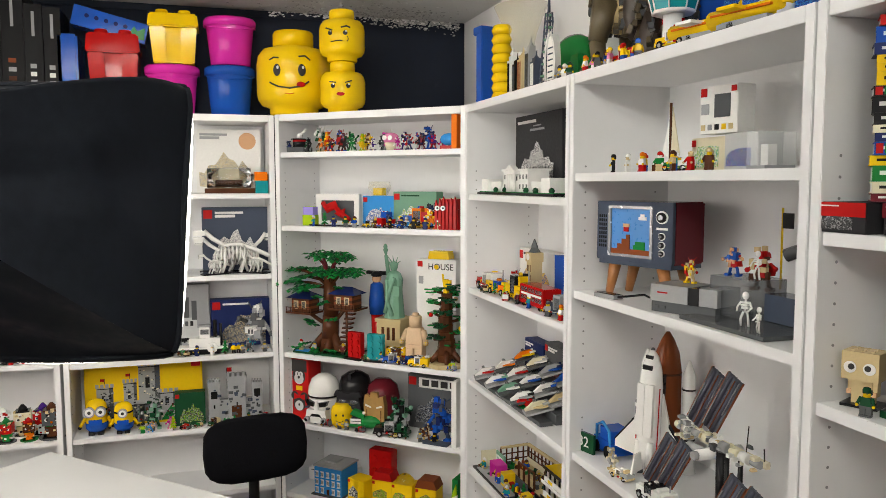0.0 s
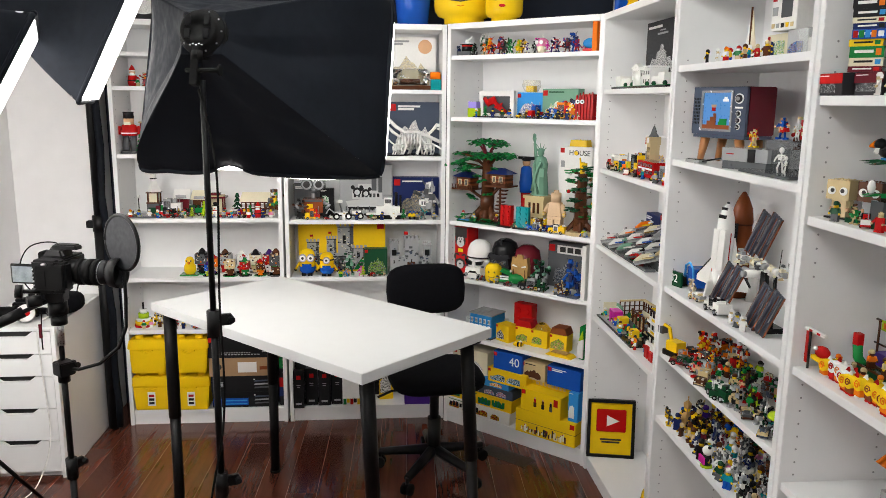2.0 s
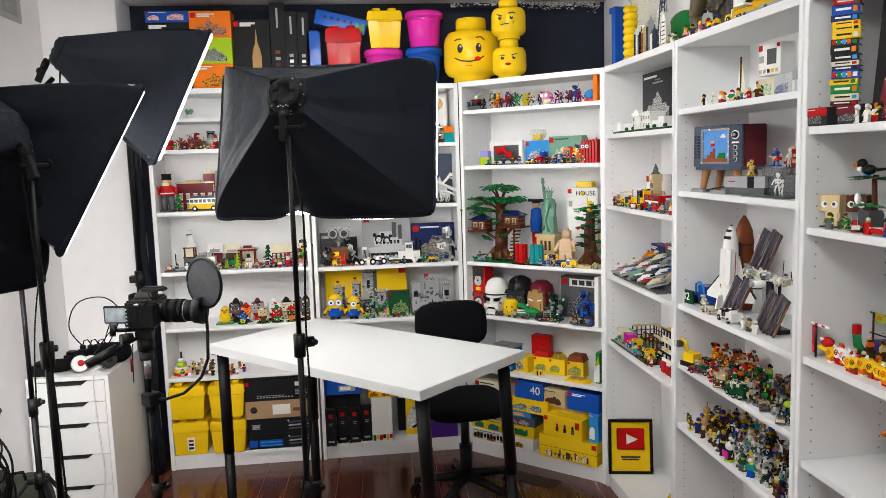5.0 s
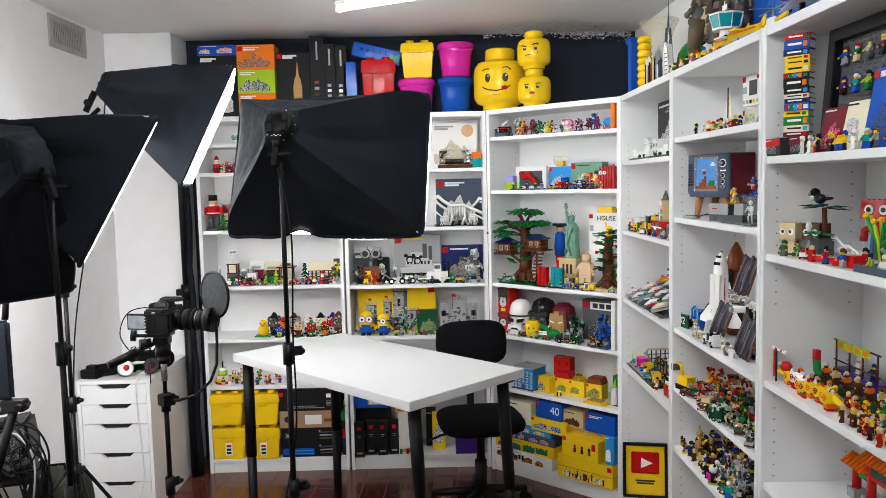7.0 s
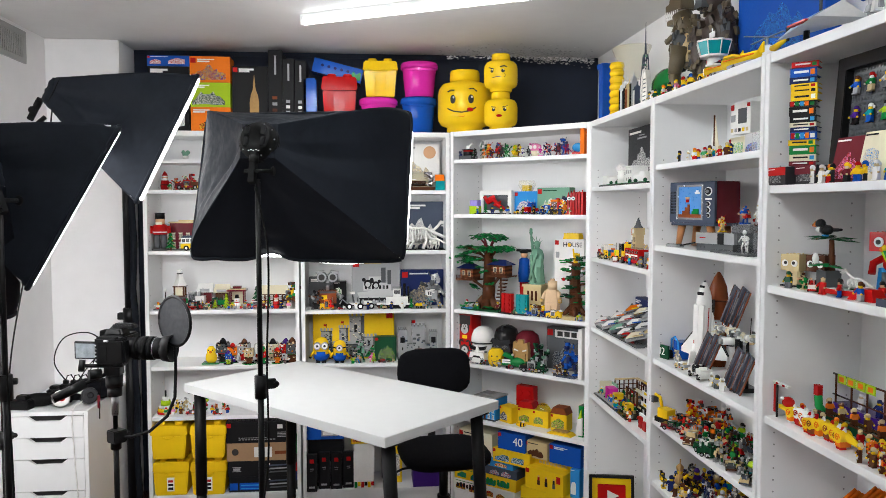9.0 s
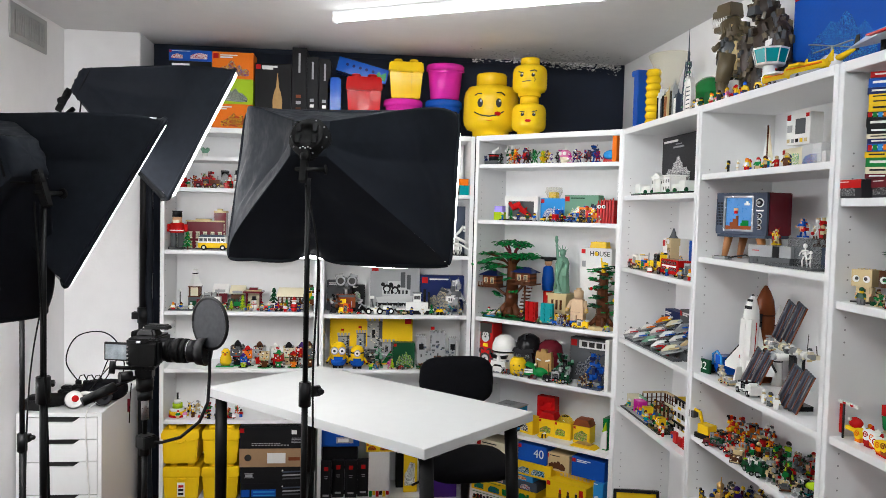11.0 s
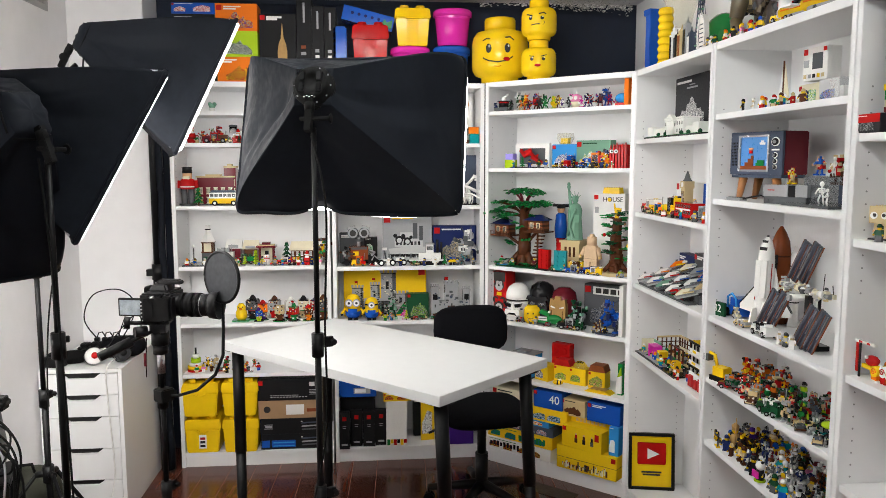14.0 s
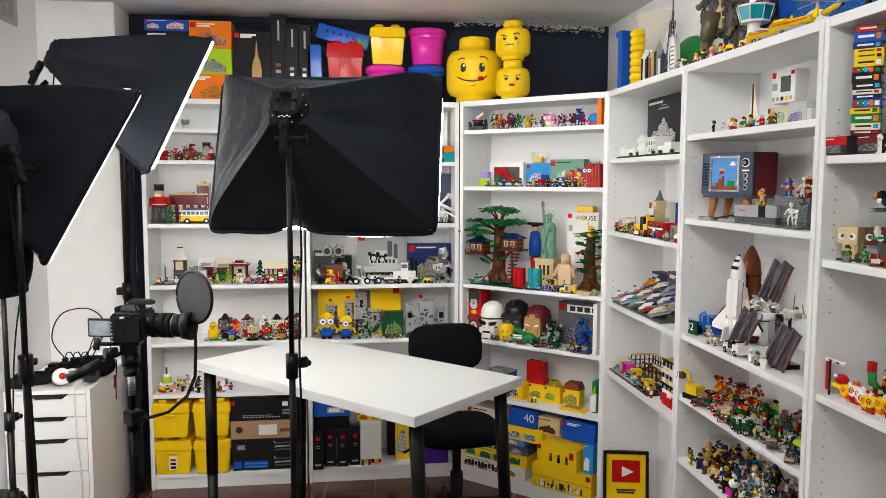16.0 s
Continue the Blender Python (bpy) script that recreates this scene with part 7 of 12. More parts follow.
def bean(at, h, eyes, label):
    """A yellow pill-shaped figure in blue overalls with goggles."""
    t = thing("yellow_pill_figure", label, "toy figure", at)
    r = h * 0.29
    part("body", Geo(pl("yellow")).lathe([(r * 0.7, h * 0.1), (r, h * 0.2), (r, h * 0.72), (r * 0.9, h * 0.86), (r * 0.6, h * 0.96), (r * 0.1, h)], 18), t)
    part("overalls", Geo(pl("blue")).lathe([(r * 0.75, h * 0.08), (r * 1.03, h * 0.18), (r * 1.03, h * 0.34)], 18).box(-r * 0.6, r * 0.6, -r * 1.05, -r * 0.9, h * 0.3, h * 0.46), t)
    part("strap", Geo(pl("black")).rod((0, 0, h * 0.66), (0, 0, h * 0.72), r * 1.03, n=18), t)
    for x in ((-0.5, 0.5) if eyes == 2 else (0,)):
        e = part("goggle", Geo(pl("grey")).rod((x * r, -r * 0.75, h * 0.69), (x * r, -r * 1.18, h * 0.69), r * 0.5, n=18), t)
        part("eye", Geo(pl("white")).rod((x * r, -r * 1.18, h * 0.69), (x * r, -r * 1.2, h * 0.69), r * 0.38, n=16), e)
        part("pupil", Geo(INK).rod((x * r, -r * 1.2, h * 0.69), (x * r, -r * 1.22, h * 0.69), r * 0.17, n=12), e)
    for s in (-1, 1):
        part("arm", Geo(pl("yellow")).rod((s * r, 0, h * 0.45), (s * r * 1.5, -r * 0.2, h * 0.22), r * 0.16, n=8).use(pl("black")).ball((s * r * 1.5, -r * 0.2, h * 0.2), r * 0.2, 8), t)
        part("foot", Geo(pl("black")).box(s * r * 0.4 - r * 0.28, s * r * 0.4 + r * 0.28, -r * 0.8, r * 0.3, 0, h * 0.1), t)
    return t


cb = carton(S("b", 3, 0.275, 0.14), 0.45, 0.07, 0.272, "yellow", "large yellow boxed set with a grey castle picture", (), "r", 160, bars=0)
rng = random.Random(161)
g = Geo()
for x, w, h in ((-0.15, 0.062, 0.16), (-0.055, 0.05, 0.175), (0.018, 0.082, 0.24), (-0.06, 0.22, 0.085), (0.09, 0.07, 0.125)):
    g.use(card("grey")).box(x - w / 2, x + w / 2, -0.0018, -0.001, 0.01, h)
    g.use(card("dkgrey")).box(x + w * 0.26, x + w / 2, -0.0022, -0.0018, 0.01, h)
    for k in range(4):
        g.use(card("grey")).box(x - w * 0.56 + k * w * 0.30, x - w * 0.56 + k * w * 0.30 + w * 0.2, -0.0024, -0.0016, h, h + 0.015)
    g.use(card("black")).box(x - w * 0.5, x + w * 0.5, -0.0028, -0.0022, h - 0.006, h - 0.003).box(x - w * 0.18, x + w * 0.02, -0.0028, -0.0022, h * 0.62, h * 0.80)
    for k in range(int(w * h * 3600)):
        q = rng.uniform(0.003, 0.007)
        px, pz = x - w / 2 + rng.random() * (w - q), 0.012 + rng.random() * (h - 0.03)
        g.use(card(rng.choice(("dkgrey", "cream", "slate", "grey", "black")))).box(px, px + q * 1.5, -0.0034 - 0.00001 * k, -0.0028, pz, pz + q)
    if h > 0.15:
        g.use(card("black")).box(x - 0.001, x + 0.001, -0.0024, -0.0016, h + 0.015, h + 0.038).use(card("red")).box(x - 0.016, x - 0.001, -0.0024, -0.0016, h + 0.026, h + 0.037)
g.use(card("green")).slab([(0.06, 0.01), (0.20, 0.01), (0.20, 0.075), (0.15, 0.09), (0.10, 0.07)], 0.0006, T(0, -0.0024, 0))
for k in range(60):
    g.use(card(rng.choice(("dkgrey", "azure", "dkgreen", "brown", "grey", "red", "sand", "lime"))))
    x, z, q = rng.uniform(-0.2, 0.2), rng.uniform(0.008, 0.07), rng.uniform(0.004, 0.009)
    g.box(x, x + q, -0.0045 - 0.00001 * k, -0.0039, z, z + q * rng.uniform(0.8, 1.9))
part("printed_castle", g, cb, "printed grey castle", kind="stuff")
bean(S("b", 3, 0.10, 0.07), 0.138, 2, "yellow pill-shaped figure with two goggle eyes")
bean(S("b", 3, 0.20, 0.055), 0.122, 1, "yellow pill-shaped figure with one goggle eye")
mech(S("b", 3, 0.31, 0.06), ("sand", "dkgreen", "grey"), 0.125, "grey-green brick-built toy dragon", 161)
mech(S("b", 3, 0.375, 0.04), ("pink", "magenta"), 0.055, "small pink toy animal", 162)
mech(S("b", 3, 0.30, 0.02), ("azure", "flesh"), 0.045, "small blue toy figure", 163)
carton(S("b", 3, 0.45, 0.06), 0.118, 0.05, 0.135, "dkgreen", "dark green boxed set with a block landscape picture", ("brown", "green", "lime", "grey", "dkgreen"), "l", 164, bars=0)


def castle(at, w, h, label, color="grey", seed=0):
    t = thing("toy_castle", label, "toy castle", at)
    part("base", Geo(pl("dkgreen")).box(-w / 2, w / 2, -0.05, 0.05, 0, 0.004), t)
    for x, tw, th in ((-w * 0.38, w * 0.2, h * 0.72), (0.02 * w, w * 0.32, h * 0.82), (w * 0.38, w * 0.18, h * 0.66)):
        g = Geo(pl(color)).box(x - tw / 2, x + tw / 2, -tw * 0.4, tw * 0.4, 0.004, th)
        g.box(x - tw * 0.56, x + tw * 0.56, -tw * 0.46, tw * 0.46, th, th + h * 0.04)
        for k in range(4):
            q = x - tw * 0.5 + tw * 0.28 * k
            g.box(q - tw * 0.06, q + tw * 0.1, -tw * 0.46, -tw * 0.3, th + h * 0.04, th + h * 0.11)
        tower = part("tower", g, t)
        for z in (0.35, 0.62):
            part("arrow_slit", Geo(pl("black")).box(x - 0.003, x + 0.003, -tw * 0.4 - 0.0008, -tw * 0.4, th * z, th * z + 0.016), tower)
    part("wall", Geo(pl(color)).box(-w * 0.45, w * 0.45, -0.014, 0.014, 0.004, h * 0.4), t)
    rg = random.Random(seed + 5)
    g = Geo()
    for k in range(46):
        x, z, q = rg.uniform(-0.42, 0.42) * w, rg.uniform(0.02, 0.62) * h, rg.uniform(0.005, 0.012)
        y = -w * 0.13 if abs(x - 0.02 * w) < w * 0.15 else -w * 0.08 if abs(x) > w * 0.29 else -0.015
        if y == -0.015:
            z *= 0.6
        g.use(pl(rg.choice(("dkgrey", "grey", "slate", "dkgrey")))).box(x, x + q * 1.6, y - 0.0025, y, z, z + q)
    part("stone", g, t, "darker relief stones", kind="stuff")
    for x in (-w * 0.38, w * 0.38):
        part("opening", Geo(pl("black")).box(x - w * 0.055, x + w * 0.055, -w * 0.08 - 0.003, -w * 0.08, h * 0.44, h * 0.58), t)
    part("gate", Geo(pl("brown")).box(-w * 0.08, w * 0.10, -w * 0.13 - 0.002, -w * 0.13, 0.004, h * 0.3), t)
    fl = part("flag_pole", Geo(pl("black")).rod((-w * 0.15, 0, h * 0.6), (-w * 0.15, 0, h), 0.0015, n=5), t)
    part("flag", Geo(pl("red")).box(-w * 0.15, -w * 0.15 + 0.02, -0.0006, 0.0006, h * 0.92, h), fl)
    return t


castle(S("b", 3, 0.63, 0.09), 0.225, 0.22, "grey brick-built toy castle with a red flag")
vehicle(S("b", 3, 0.745, 0.05, 80), ("yellow", "red", "black"), 0.06, "small yellow and red toy car", 165)


# ---- corner case ----
toy("magic_hat", "black and red toy hat with a white rabbit", "toy hat", S("c", 0, 0.075, 0.06), [("hat", Geo(pl("black")).rod((0, 0, 0.02), (0, 0, 0.05), 0.026, n=16).rod((0, 0, 0.05), (0, 0, 0.054), 0.034, n=16)), ("ribbon", Geo(pl("red")).rod((0, 0, 0.042), (0, 0, 0.049), 0.0268, n=16)), ("base", Geo(pl("dkgrey")).box(-0.04, 0.04, -0.03, 0.03, 0, 0.02)), ("rabbit", Geo(pl("white")).ball((0, 0, 0.064), 0.013, 10).rod((0, 0, 0.07), (0.03, 0, 0.085), 0.005, n=6).rod((0, 0.004, 0.07), (0.028, 0.006, 0.09), 0.005, n=6))])
for k, (u, h, cols, lab) in enumerate(((0.03, 0.05, ("navy", "slate"), "small dark blue toy model"), (0.17, 0.105, ("dkgreen", "grey", "white"), "green and grey toy robot with spikes"), (0.218, 0.085, ("orange", "yellow", "red"), "orange and yellow toy animal model"), (0.258, 0.088, ("blue", "brown", "red"), "blue and brown toy figure model"),
                                       (0.325, 0.078, ("green", "dkgreen"), "green toy creature with big ears"), (0.362, 0.07, ("yellow", "lime"), "yellow and lime toy animal"), (0.40, 0.07, ("tan", "brown", "yellow"), "tan toy lion with a brown mane"), (0.445, 0.062, ("dkgrey", "black", "grey"), "dark grey toy creature"),
                                       (0.555, 0.07, ("purple", "black", "white"), "black and purple toy mouse model"), (0.60, 0.068, ("blue", "white", "red"), "blue and white toy mouse model"), (0.66, 0.088, ("blue", "slate", "navy"), "blue toy dragon with small wings"), (0.70, 0.055, ("maroon", "magenta"), "dark pink toy animal"))):
    mech(S("c", 0, u, 0.055 + 0.03 * (k % 2), 12 * (k % 5) - 24), cols, h, lab, 200 + k)
toy("toy_cupcake", "pink toy cupcake with round eyes", "toy cupcake", S("c", 0, 0.50, 0.05), [("cup", Geo(pl("cream")).lathe([(0.019, 0), (0.027, 0.028)], 14)), ("icing", Geo(pl("pink")).ball((0, 0, 0.042), (0.031, 0.031, 0.024), 14)), ("eye", Geo(pl("white")).rod((-0.012, -0.028, 0.045), (-0.012, -0.032, 0.045), 0.009, n=12)), ("eye", Geo(pl("white")).rod((0.012, -0.028, 0.045), (0.012, -0.032, 0.045), 0.009, n=12)), ("candle", Geo(pl("white")).rod((0, 0, 0.06), (0, 0, 0.08), 0.004, n=8))])
toy("toy_fish", "blue, white and yellow toy fish", "toy fish", S("c", 0, 0.742, 0.05), [("base", Geo(pl("red")).box(-0.03, 0.03, -0.02, 0.02, 0, 0.012)), ("body", Geo(pl("azure")).ball((-0.005, 0, 0.035), (0.035, 0.014, 0.022), 12)), ("fin", Geo(pl("white")).slab([(-0.03, 0.04), (0.0, 0.062), (0.01, 0.04)], 0.006)), ("tail", Geo(pl("yellow")).slab([(0.025, 0.035), (0.045, 0.06), (0.045, 0.012)], 0.006))])
carton(S("c", 0, 0.772, 0.02), 0.022, 0.2, 0.125, "orange", "thin orange box standing at the side", (), None, 215, bars=0)

for k, (u, v, h, cols, lab) in enumerate(((0.135, 0.04, 0.06, ("black", "dkgreen", "grey"), "black and green toy creature"), (0.195, 0.035, 0.055, ("tan", "orange", "brown"), "small tan and orange toy animal"), (0.24, 0.035, 0.05, ("navy", "red", "black"), "small dark blue toy creature"), (0.29, 0.06, 0.075, ("maroon", "black"), "dark red and black toy creature"), (0.34, 0.035, 0.055, ("white", "green"), "small white and green toy animal"), (0.385, 0.03, 0.05, ("lime", "yellow"), "tiny lime and yellow toy animal"), (0.43, 0.035, 0.05, ("purple", "white"), "tiny purple and white toy animal"),
                                          (0.47, 0.06, 0.07, ("dkgrey", "magenta", "black"), "dark grey and pink toy creature"), (0.535, 0.035, 0.05, ("magenta", "white"), "small pink and white toy animal"), (0.58, 0.04, 0.06, ("navy", "grey", "red"), "dark blue and grey toy creature"), (0.63, 0.045, 0.065, ("maroon", "navy", "black"), "dark red and blue toy creature"), (0.685, 0.03, 0.055, ("purple", "red"), "small purple and red toy animal"))):
    mech(S("c", 0, u, v, 17 * (k % 4) - 20), cols, h, lab, 700 + k)
sprinkle("c", 1, 0.13, 0.72, 0.012, 0.03, 12, 908)
sprinkle("c", 1, 0.40, 0.70, 0.05, 0.09, 7, 909)
sprinkle("c", 2, 0.36, 0.78, 0.012, 0.03, 6, 910)
sprinkle("c", 3, 0.10, 0.74, 0.012, 0.03, 10, 911, (2, 13, 7, 3, 14, 19))
sprinkle("d", 1, 0.05, 0.75, 0.015, 0.035, 10, 912)
sprinkle("d", 3, 0.05, 0.70, 0.03, 0.06, 9, 913)
solid("toy_block", studs(Geo(pl("lilac")).box(-0.024, 0.024, -0.016, 0.016, 0.042, 0.074).use(pl("lime")).box(-0.026, 0.026, -0.018, 0.018, 0, 0.042), -0.022, 0.022, -0.014, 0.014, 0.074), "lilac and lime stacked toy blocks", "toy block", S("c", 1, 0.115, 0.07))
fr = thing("dragon_display", "white studded frame with a red dragon in it", "toy display", S("c", 1, 0.23, 0.10))
part("frame", studs(Geo(pl("white")).box(-0.10, -0.078, -0.01, 0.01, 0, 0.125).box(0.078, 0.10, -0.01, 0.01, 0, 0.125).box(-0.078, 0.078, -0.01, 0.01, 0.10, 0.125).box(-0.078, 0.078, -0.01, 0.01, 0, 0.02), -0.1, 0.1, -0.008, 0.008, 0.125, 0.02), fr)
part("picture", Geo(pl("dkgrey")).box(-0.078, 0.078, -0.004, 0.006, 0.02, 0.10), fr)
part("dragon_relief", Geo(pl("red")).tube([(-0.06, -0.02, 0.09), (-0.03, -0.03, 0.06), (0.0, -0.025, 0.075), (0.03, -0.03, 0.05), (0.07, -0.035, 0.025)], 0.011, 8).slab([(-0.05, 0.08), (0.0, 0.10), (0.02, 0.06)], 0.006, T(0, -0.028, 0)).slab([(0.0, 0.05), (0.05, 0.07), (0.04, 0.03)], 0.006, T(0, -0.034, 0)), fr, "red dragon relief")
part("stand", Geo(pl("black")).box(-0.10, 0.10, -0.06, -0.012, 0, 0.006), fr)
carton(S("c", 1, 0.40, 0.12), 0.14, 0.05, 0.118, "azure", "blue and yellow boxed set", ("blue", "white", "grey"), "l", 216, bars=0)
toy("parts_bag", "clear bag with a yellow toy inside", "bag", S("c", 1, 0.395, 0.14, 0, 0.119), [("bag", Geo(HAZY).lathe([(0.03, 0), (0.045, 0.03), (0.04, 0.055)], 10)), ("toy_inside", Geo(pl("yellow")).box(-0.02, 0.02, -0.015, 0.015, 0.002, 0.03))])
carton(S("c", 1, 0.56, 0.12), 0.185, 0.06, 0.135, "sand", "pale green boxed set", ("white", "lime", "grey"), "l", 217, bars=1, ink="dkgreen")
vehicle(S("c", 1, 0.475, 0.05, 75), ("red", "red", "blue"), 0.075, "round red toy car with blue windows", 218, 2.2)
for k, (u, c) in enumerate(((0.43, ("green", "grey", "white")), (0.525, ("blue", "yellow", "black")), (0.56, ("blue", "azure", "black")), (0.605, ("yellow", "yellow", "black")), (0.41, ("yellow", "lime", "black")))):
    vehicle(S("c", 1, u, 0.035 + 0.02 * (k % 2), 20 * k), c, 0.06, "small {} toy car on the shelf".format(c[0]), 220 + k)
vehicle(S("c", 1, 0.60, 0.09, 0), ("blue", "red", "orange"), 0.13, "blue and red toy train with an orange roof", 226, 1.5)
mech(S("c", 1, 0.672, 0.04), ("orange", "yellow", "white"), 0.078, "orange and yellow toy figure", 227)
mech(S("c", 1, 0.645, 0.10), ("black", "navy"), 0.095, "black toy figure with a cape", 228)
toy("paper_cup", "brown paper cup behind the toys", "cup", S("c", 1, 0.69, 0.17), [("cup", Geo(pl("brown")).lathe([(0.03, 0), (0.04, 0.10)], 18)), ("sleeve", Geo(KRAFT).lathe([(0.0345, 0.03), (0.039, 0.08)], 18)), ("lid", Geo(pl("cream")).rod((0, 0, 0.10), (0, 0, 0.112), 0.042, n=18))])
rd = thing("red_monster", "bright red brick-built creature with ridges and round eyes", "toy creature", S("c", 1, 0.74, 0.06))
part("body", Geo(pl("red")).box(-0.045, 0.045, -0.035, 0.04, 0, 0.075, top=0.9).box(-0.035, 0.04, -0.03, 0.03, 0.075, 0.11, top=0.8), rd, bevel=0.003)
for k in range(6):
    part("ridge", Geo(pl("red")).slab([(-0.044 + 0.015 * k, 0.0), (-0.034 + 0.015 * k, 0.0), (-0.034 + 0.015 * k, 0.092 + 0.006 * (k % 3)), (-0.039 + 0.015 * k, 0.108 + 0.006 * (k % 3)), (-0.044 + 0.015 * k, 0.085)], 0.008, T(0, -0.044, 0)), rd)
for x in (-0.03, -0.008):
    e = part("eye", Geo(pl("white")).rod((x, -0.046, 0.078), (x, -0.052, 0.078), 0.009, n=12), rd)
    part("pupil", Geo(INK).rod((x + 0.002, -0.052, 0.078), (x + 0.002, -0.0535, 0.078), 0.004, n=8), e)
carton(S("c", 1, 0.745, 0.2), 0.06, 0.05, 0.20, "dkgreen", "tall dark green boxed set at the back", (), None, 229, bars=0)

# tree house
TH = (0.188, 0.09)
th = thing("toy_tree_house", "brick-built tree house with green leaves and brown cabins", "toy tree house", S("c", 2, *TH))
part("base", studs(Geo(pl("dkgreen")).box(-0.13, 0.13, -0.075, 0.09, 0, 0.008).use(pl("azure")).box(-0.125, -0.05, -0.07, -0.035, 0.008, 0.011).use(pl("green")), -0.04, 0.125, -0.07, -0.03, 0.008, 0.012), th)
g = Geo(pl("brown"))
for a, b, r0, r1 in (((0, 0, 0.008), (0.0, 0, 0.06), 0.050, 0.037), ((0, 0, 0.06), (0.005, 0, 0.15), 0.037, 0.034), ((0.005, 0, 0.15), (0, 0, 0.31), 0.034, 0.024), ((-0.065, -0.03, 0.008), (-0.01, 0, 0.09), 0.022, 0.014), ((0.065, -0.03, 0.008), (0.015, 0, 0.09), 0.022, 0.014), ((0.02, -0.05, 0.008), (0, 0, 0.09), 0.02, 0.012), ((0, 0.05, 0.008), (0, 0, 0.09), 0.02, 0.012)):
    g.rod(a, b, r0, r1, n=9)
part("trunk", g, th)
rng = random.Random(21)
g1, g2 = Geo(pl("green")), Geo(pl("dkgreen"))


def frond(p, a, length):
    """A spray of pointed plates along one stalk."""
    for i in range(7):
        q = p + Vector((math.cos(a), math.sin(a), -0.18)) * length * (i / 6 - 0.5)
        gg = g1 if rng.random() < 0.7 else g2
        for e in (-1, 1):
            gg.raw([(0, -0.004, 0), (0.010, -0.009, 0.001), (0.024, 0, -0.002), (0.010, 0.009, 0.001), (0, 0.004, 0), (0.010, 0, 0.005)], [(0, 1, 5), (1, 2, 5), (2, 3, 5), (3, 4, 5), (4, 0, 5), (4, 3, 2, 1, 0)],
                   T(q.x, q.y, q.z + rng.uniform(-0.004, 0.004), rng.uniform(-22, 22), rng.uniform(-8, 22), math.degrees(a) + e * rng.uniform(25, 65)))


for a, z, r, n in ((15, 0.395, 0.055, 4), (75, 0.39, 0.06, 3), (165, 0.392, 0.075, 5), (255, 0.397, 0.05, 4), (320, 0.388, 0.09, 5), (195, 0.335, 0.145, 6), (235, 0.315, 0.12, 6), (275, 0.335, 0.085, 5), (150, 0.33, 0.12, 4), (345, 0.335, 0.13, 6), (305, 0.325, 0.10, 5), (205, 0.288, 0.165, 6), (245, 0.272, 0.135, 5), (60, 0.33, 0.11, 4), (110, 0.33, 0.11, 4)):
    e = Vector((r * math.cos(radians(a)), r * 0.72 * math.sin(radians(a)), z))
    part("limb", Geo(pl("maroon" if z > 0.38 else "brown")).tube([(0, 0, 0.26), (e.x * 0.4, e.y * 0.4, 0.26 + (z - 0.26) * 0.7), tuple(e)], 0.006, 6), th)
    for k in range(n):
        frond(e + Vector((rng.gauss(0, 0.018), rng.gauss(0, 0.016), rng.gauss(0, 0.004))), radians(a + rng.uniform(-70, 70)), rng.uniform(0.05, 0.085))
for x, y, z in ((-0.05, -0.06, 0.12), (-0.06, -0.07, 0.135), (0.06, -0.07, 0.15), (0.02, -0.06, 0.21), (-0.03, -0.055, 0.23), (0.07, -0.05, 0.27), (-0.08, -0.05, 0.25), (-0.10, -0.02, 0.03), (-0.11, -0.06, 0.02), (0.09, -0.04, 0.02), (0.03, -0.065, 0.02), (0.07, -0.07, 0.02), (-0.03, -0.07, 0.02)):
    frond(Vector((x, y, z)), rng.uniform(0, 6), 0.035)
part("leaves", g1, th, "bright green plate leaves", kind="stuff")
part("dark_leaves", g2, th, "dark green plate leaves", kind="stuff")
for x, y, z in ((-0.105, -0.02, 0.165), (0.098, -0.02, 0.192)):
    g = Geo(pl("brown")).box(x - 0.062, x + 0.062, y - 0.05, y + 0.05, z - 0.008, z)
    for k in range(5):
        g.use(pl("rust") if k % 2 else pl("brown")).box(x - 0.042, x + 0.042, y - 0.035, y + 0.035, z + 0.011 * k, z + 0.011 * (k + 1))
    g.use(pl("brown")).rod((x * 0.9, y, z - 0.004), (0, 0, 0.10), 0.008, n=6)
    c = part("cabin", g, th)
    part("cabin_roof", Geo(pl("navy")).raw([(x - 0.062, y - 0.05, z + 0.055), (x + 0.062, y - 0.05, z + 0.055), (x + 0.062, y + 0.045, z + 0.055), (x - 0.062, y + 0.045, z + 0.055), (x - 0.022, y, z + 0.082), (x + 0.022, y, z + 0.082)], [(0, 1, 5, 4), (2, 3, 4, 5), (0, 4, 3), (1, 2, 5), (3, 2, 1, 0)]), c, "dark blue roof")
    for wx in (-0.02, 0.018):
        part("cabin_window", Geo(pl("tan")).box(x + wx - 0.011, x + wx + 0.011, y - 0.0365, y - 0.0352, z + 0.012, z + 0.044).use(SMOKE).box(x + wx - 0.007, x + wx + 0.007, y - 0.0375, y - 0.0365, z + 0.016, z + 0.040), c)
    g = Geo(pl("brown"))
    for k in range(7):
        g.box(x - 0.061 + 0.0198 * k, x - 0.058 + 0.0198 * k, y - 0.05, y - 0.047, z, z + 0.016)
    g.box(x - 0.062, x + 0.062, y - 0.05, y - 0.047, z + 0.016, z + 0.019)
    part("railing", g, c)
for k in range(9):
    part("stair_step", Geo(pl("brown")).box(0.075 + 0.003 * k, 0.108 + 0.003 * k, -0.065 + 0.003 * k, -0.035 + 0.003 * k, 0.02 + 0.018 * k, 0.027 + 0.018 * k), th)
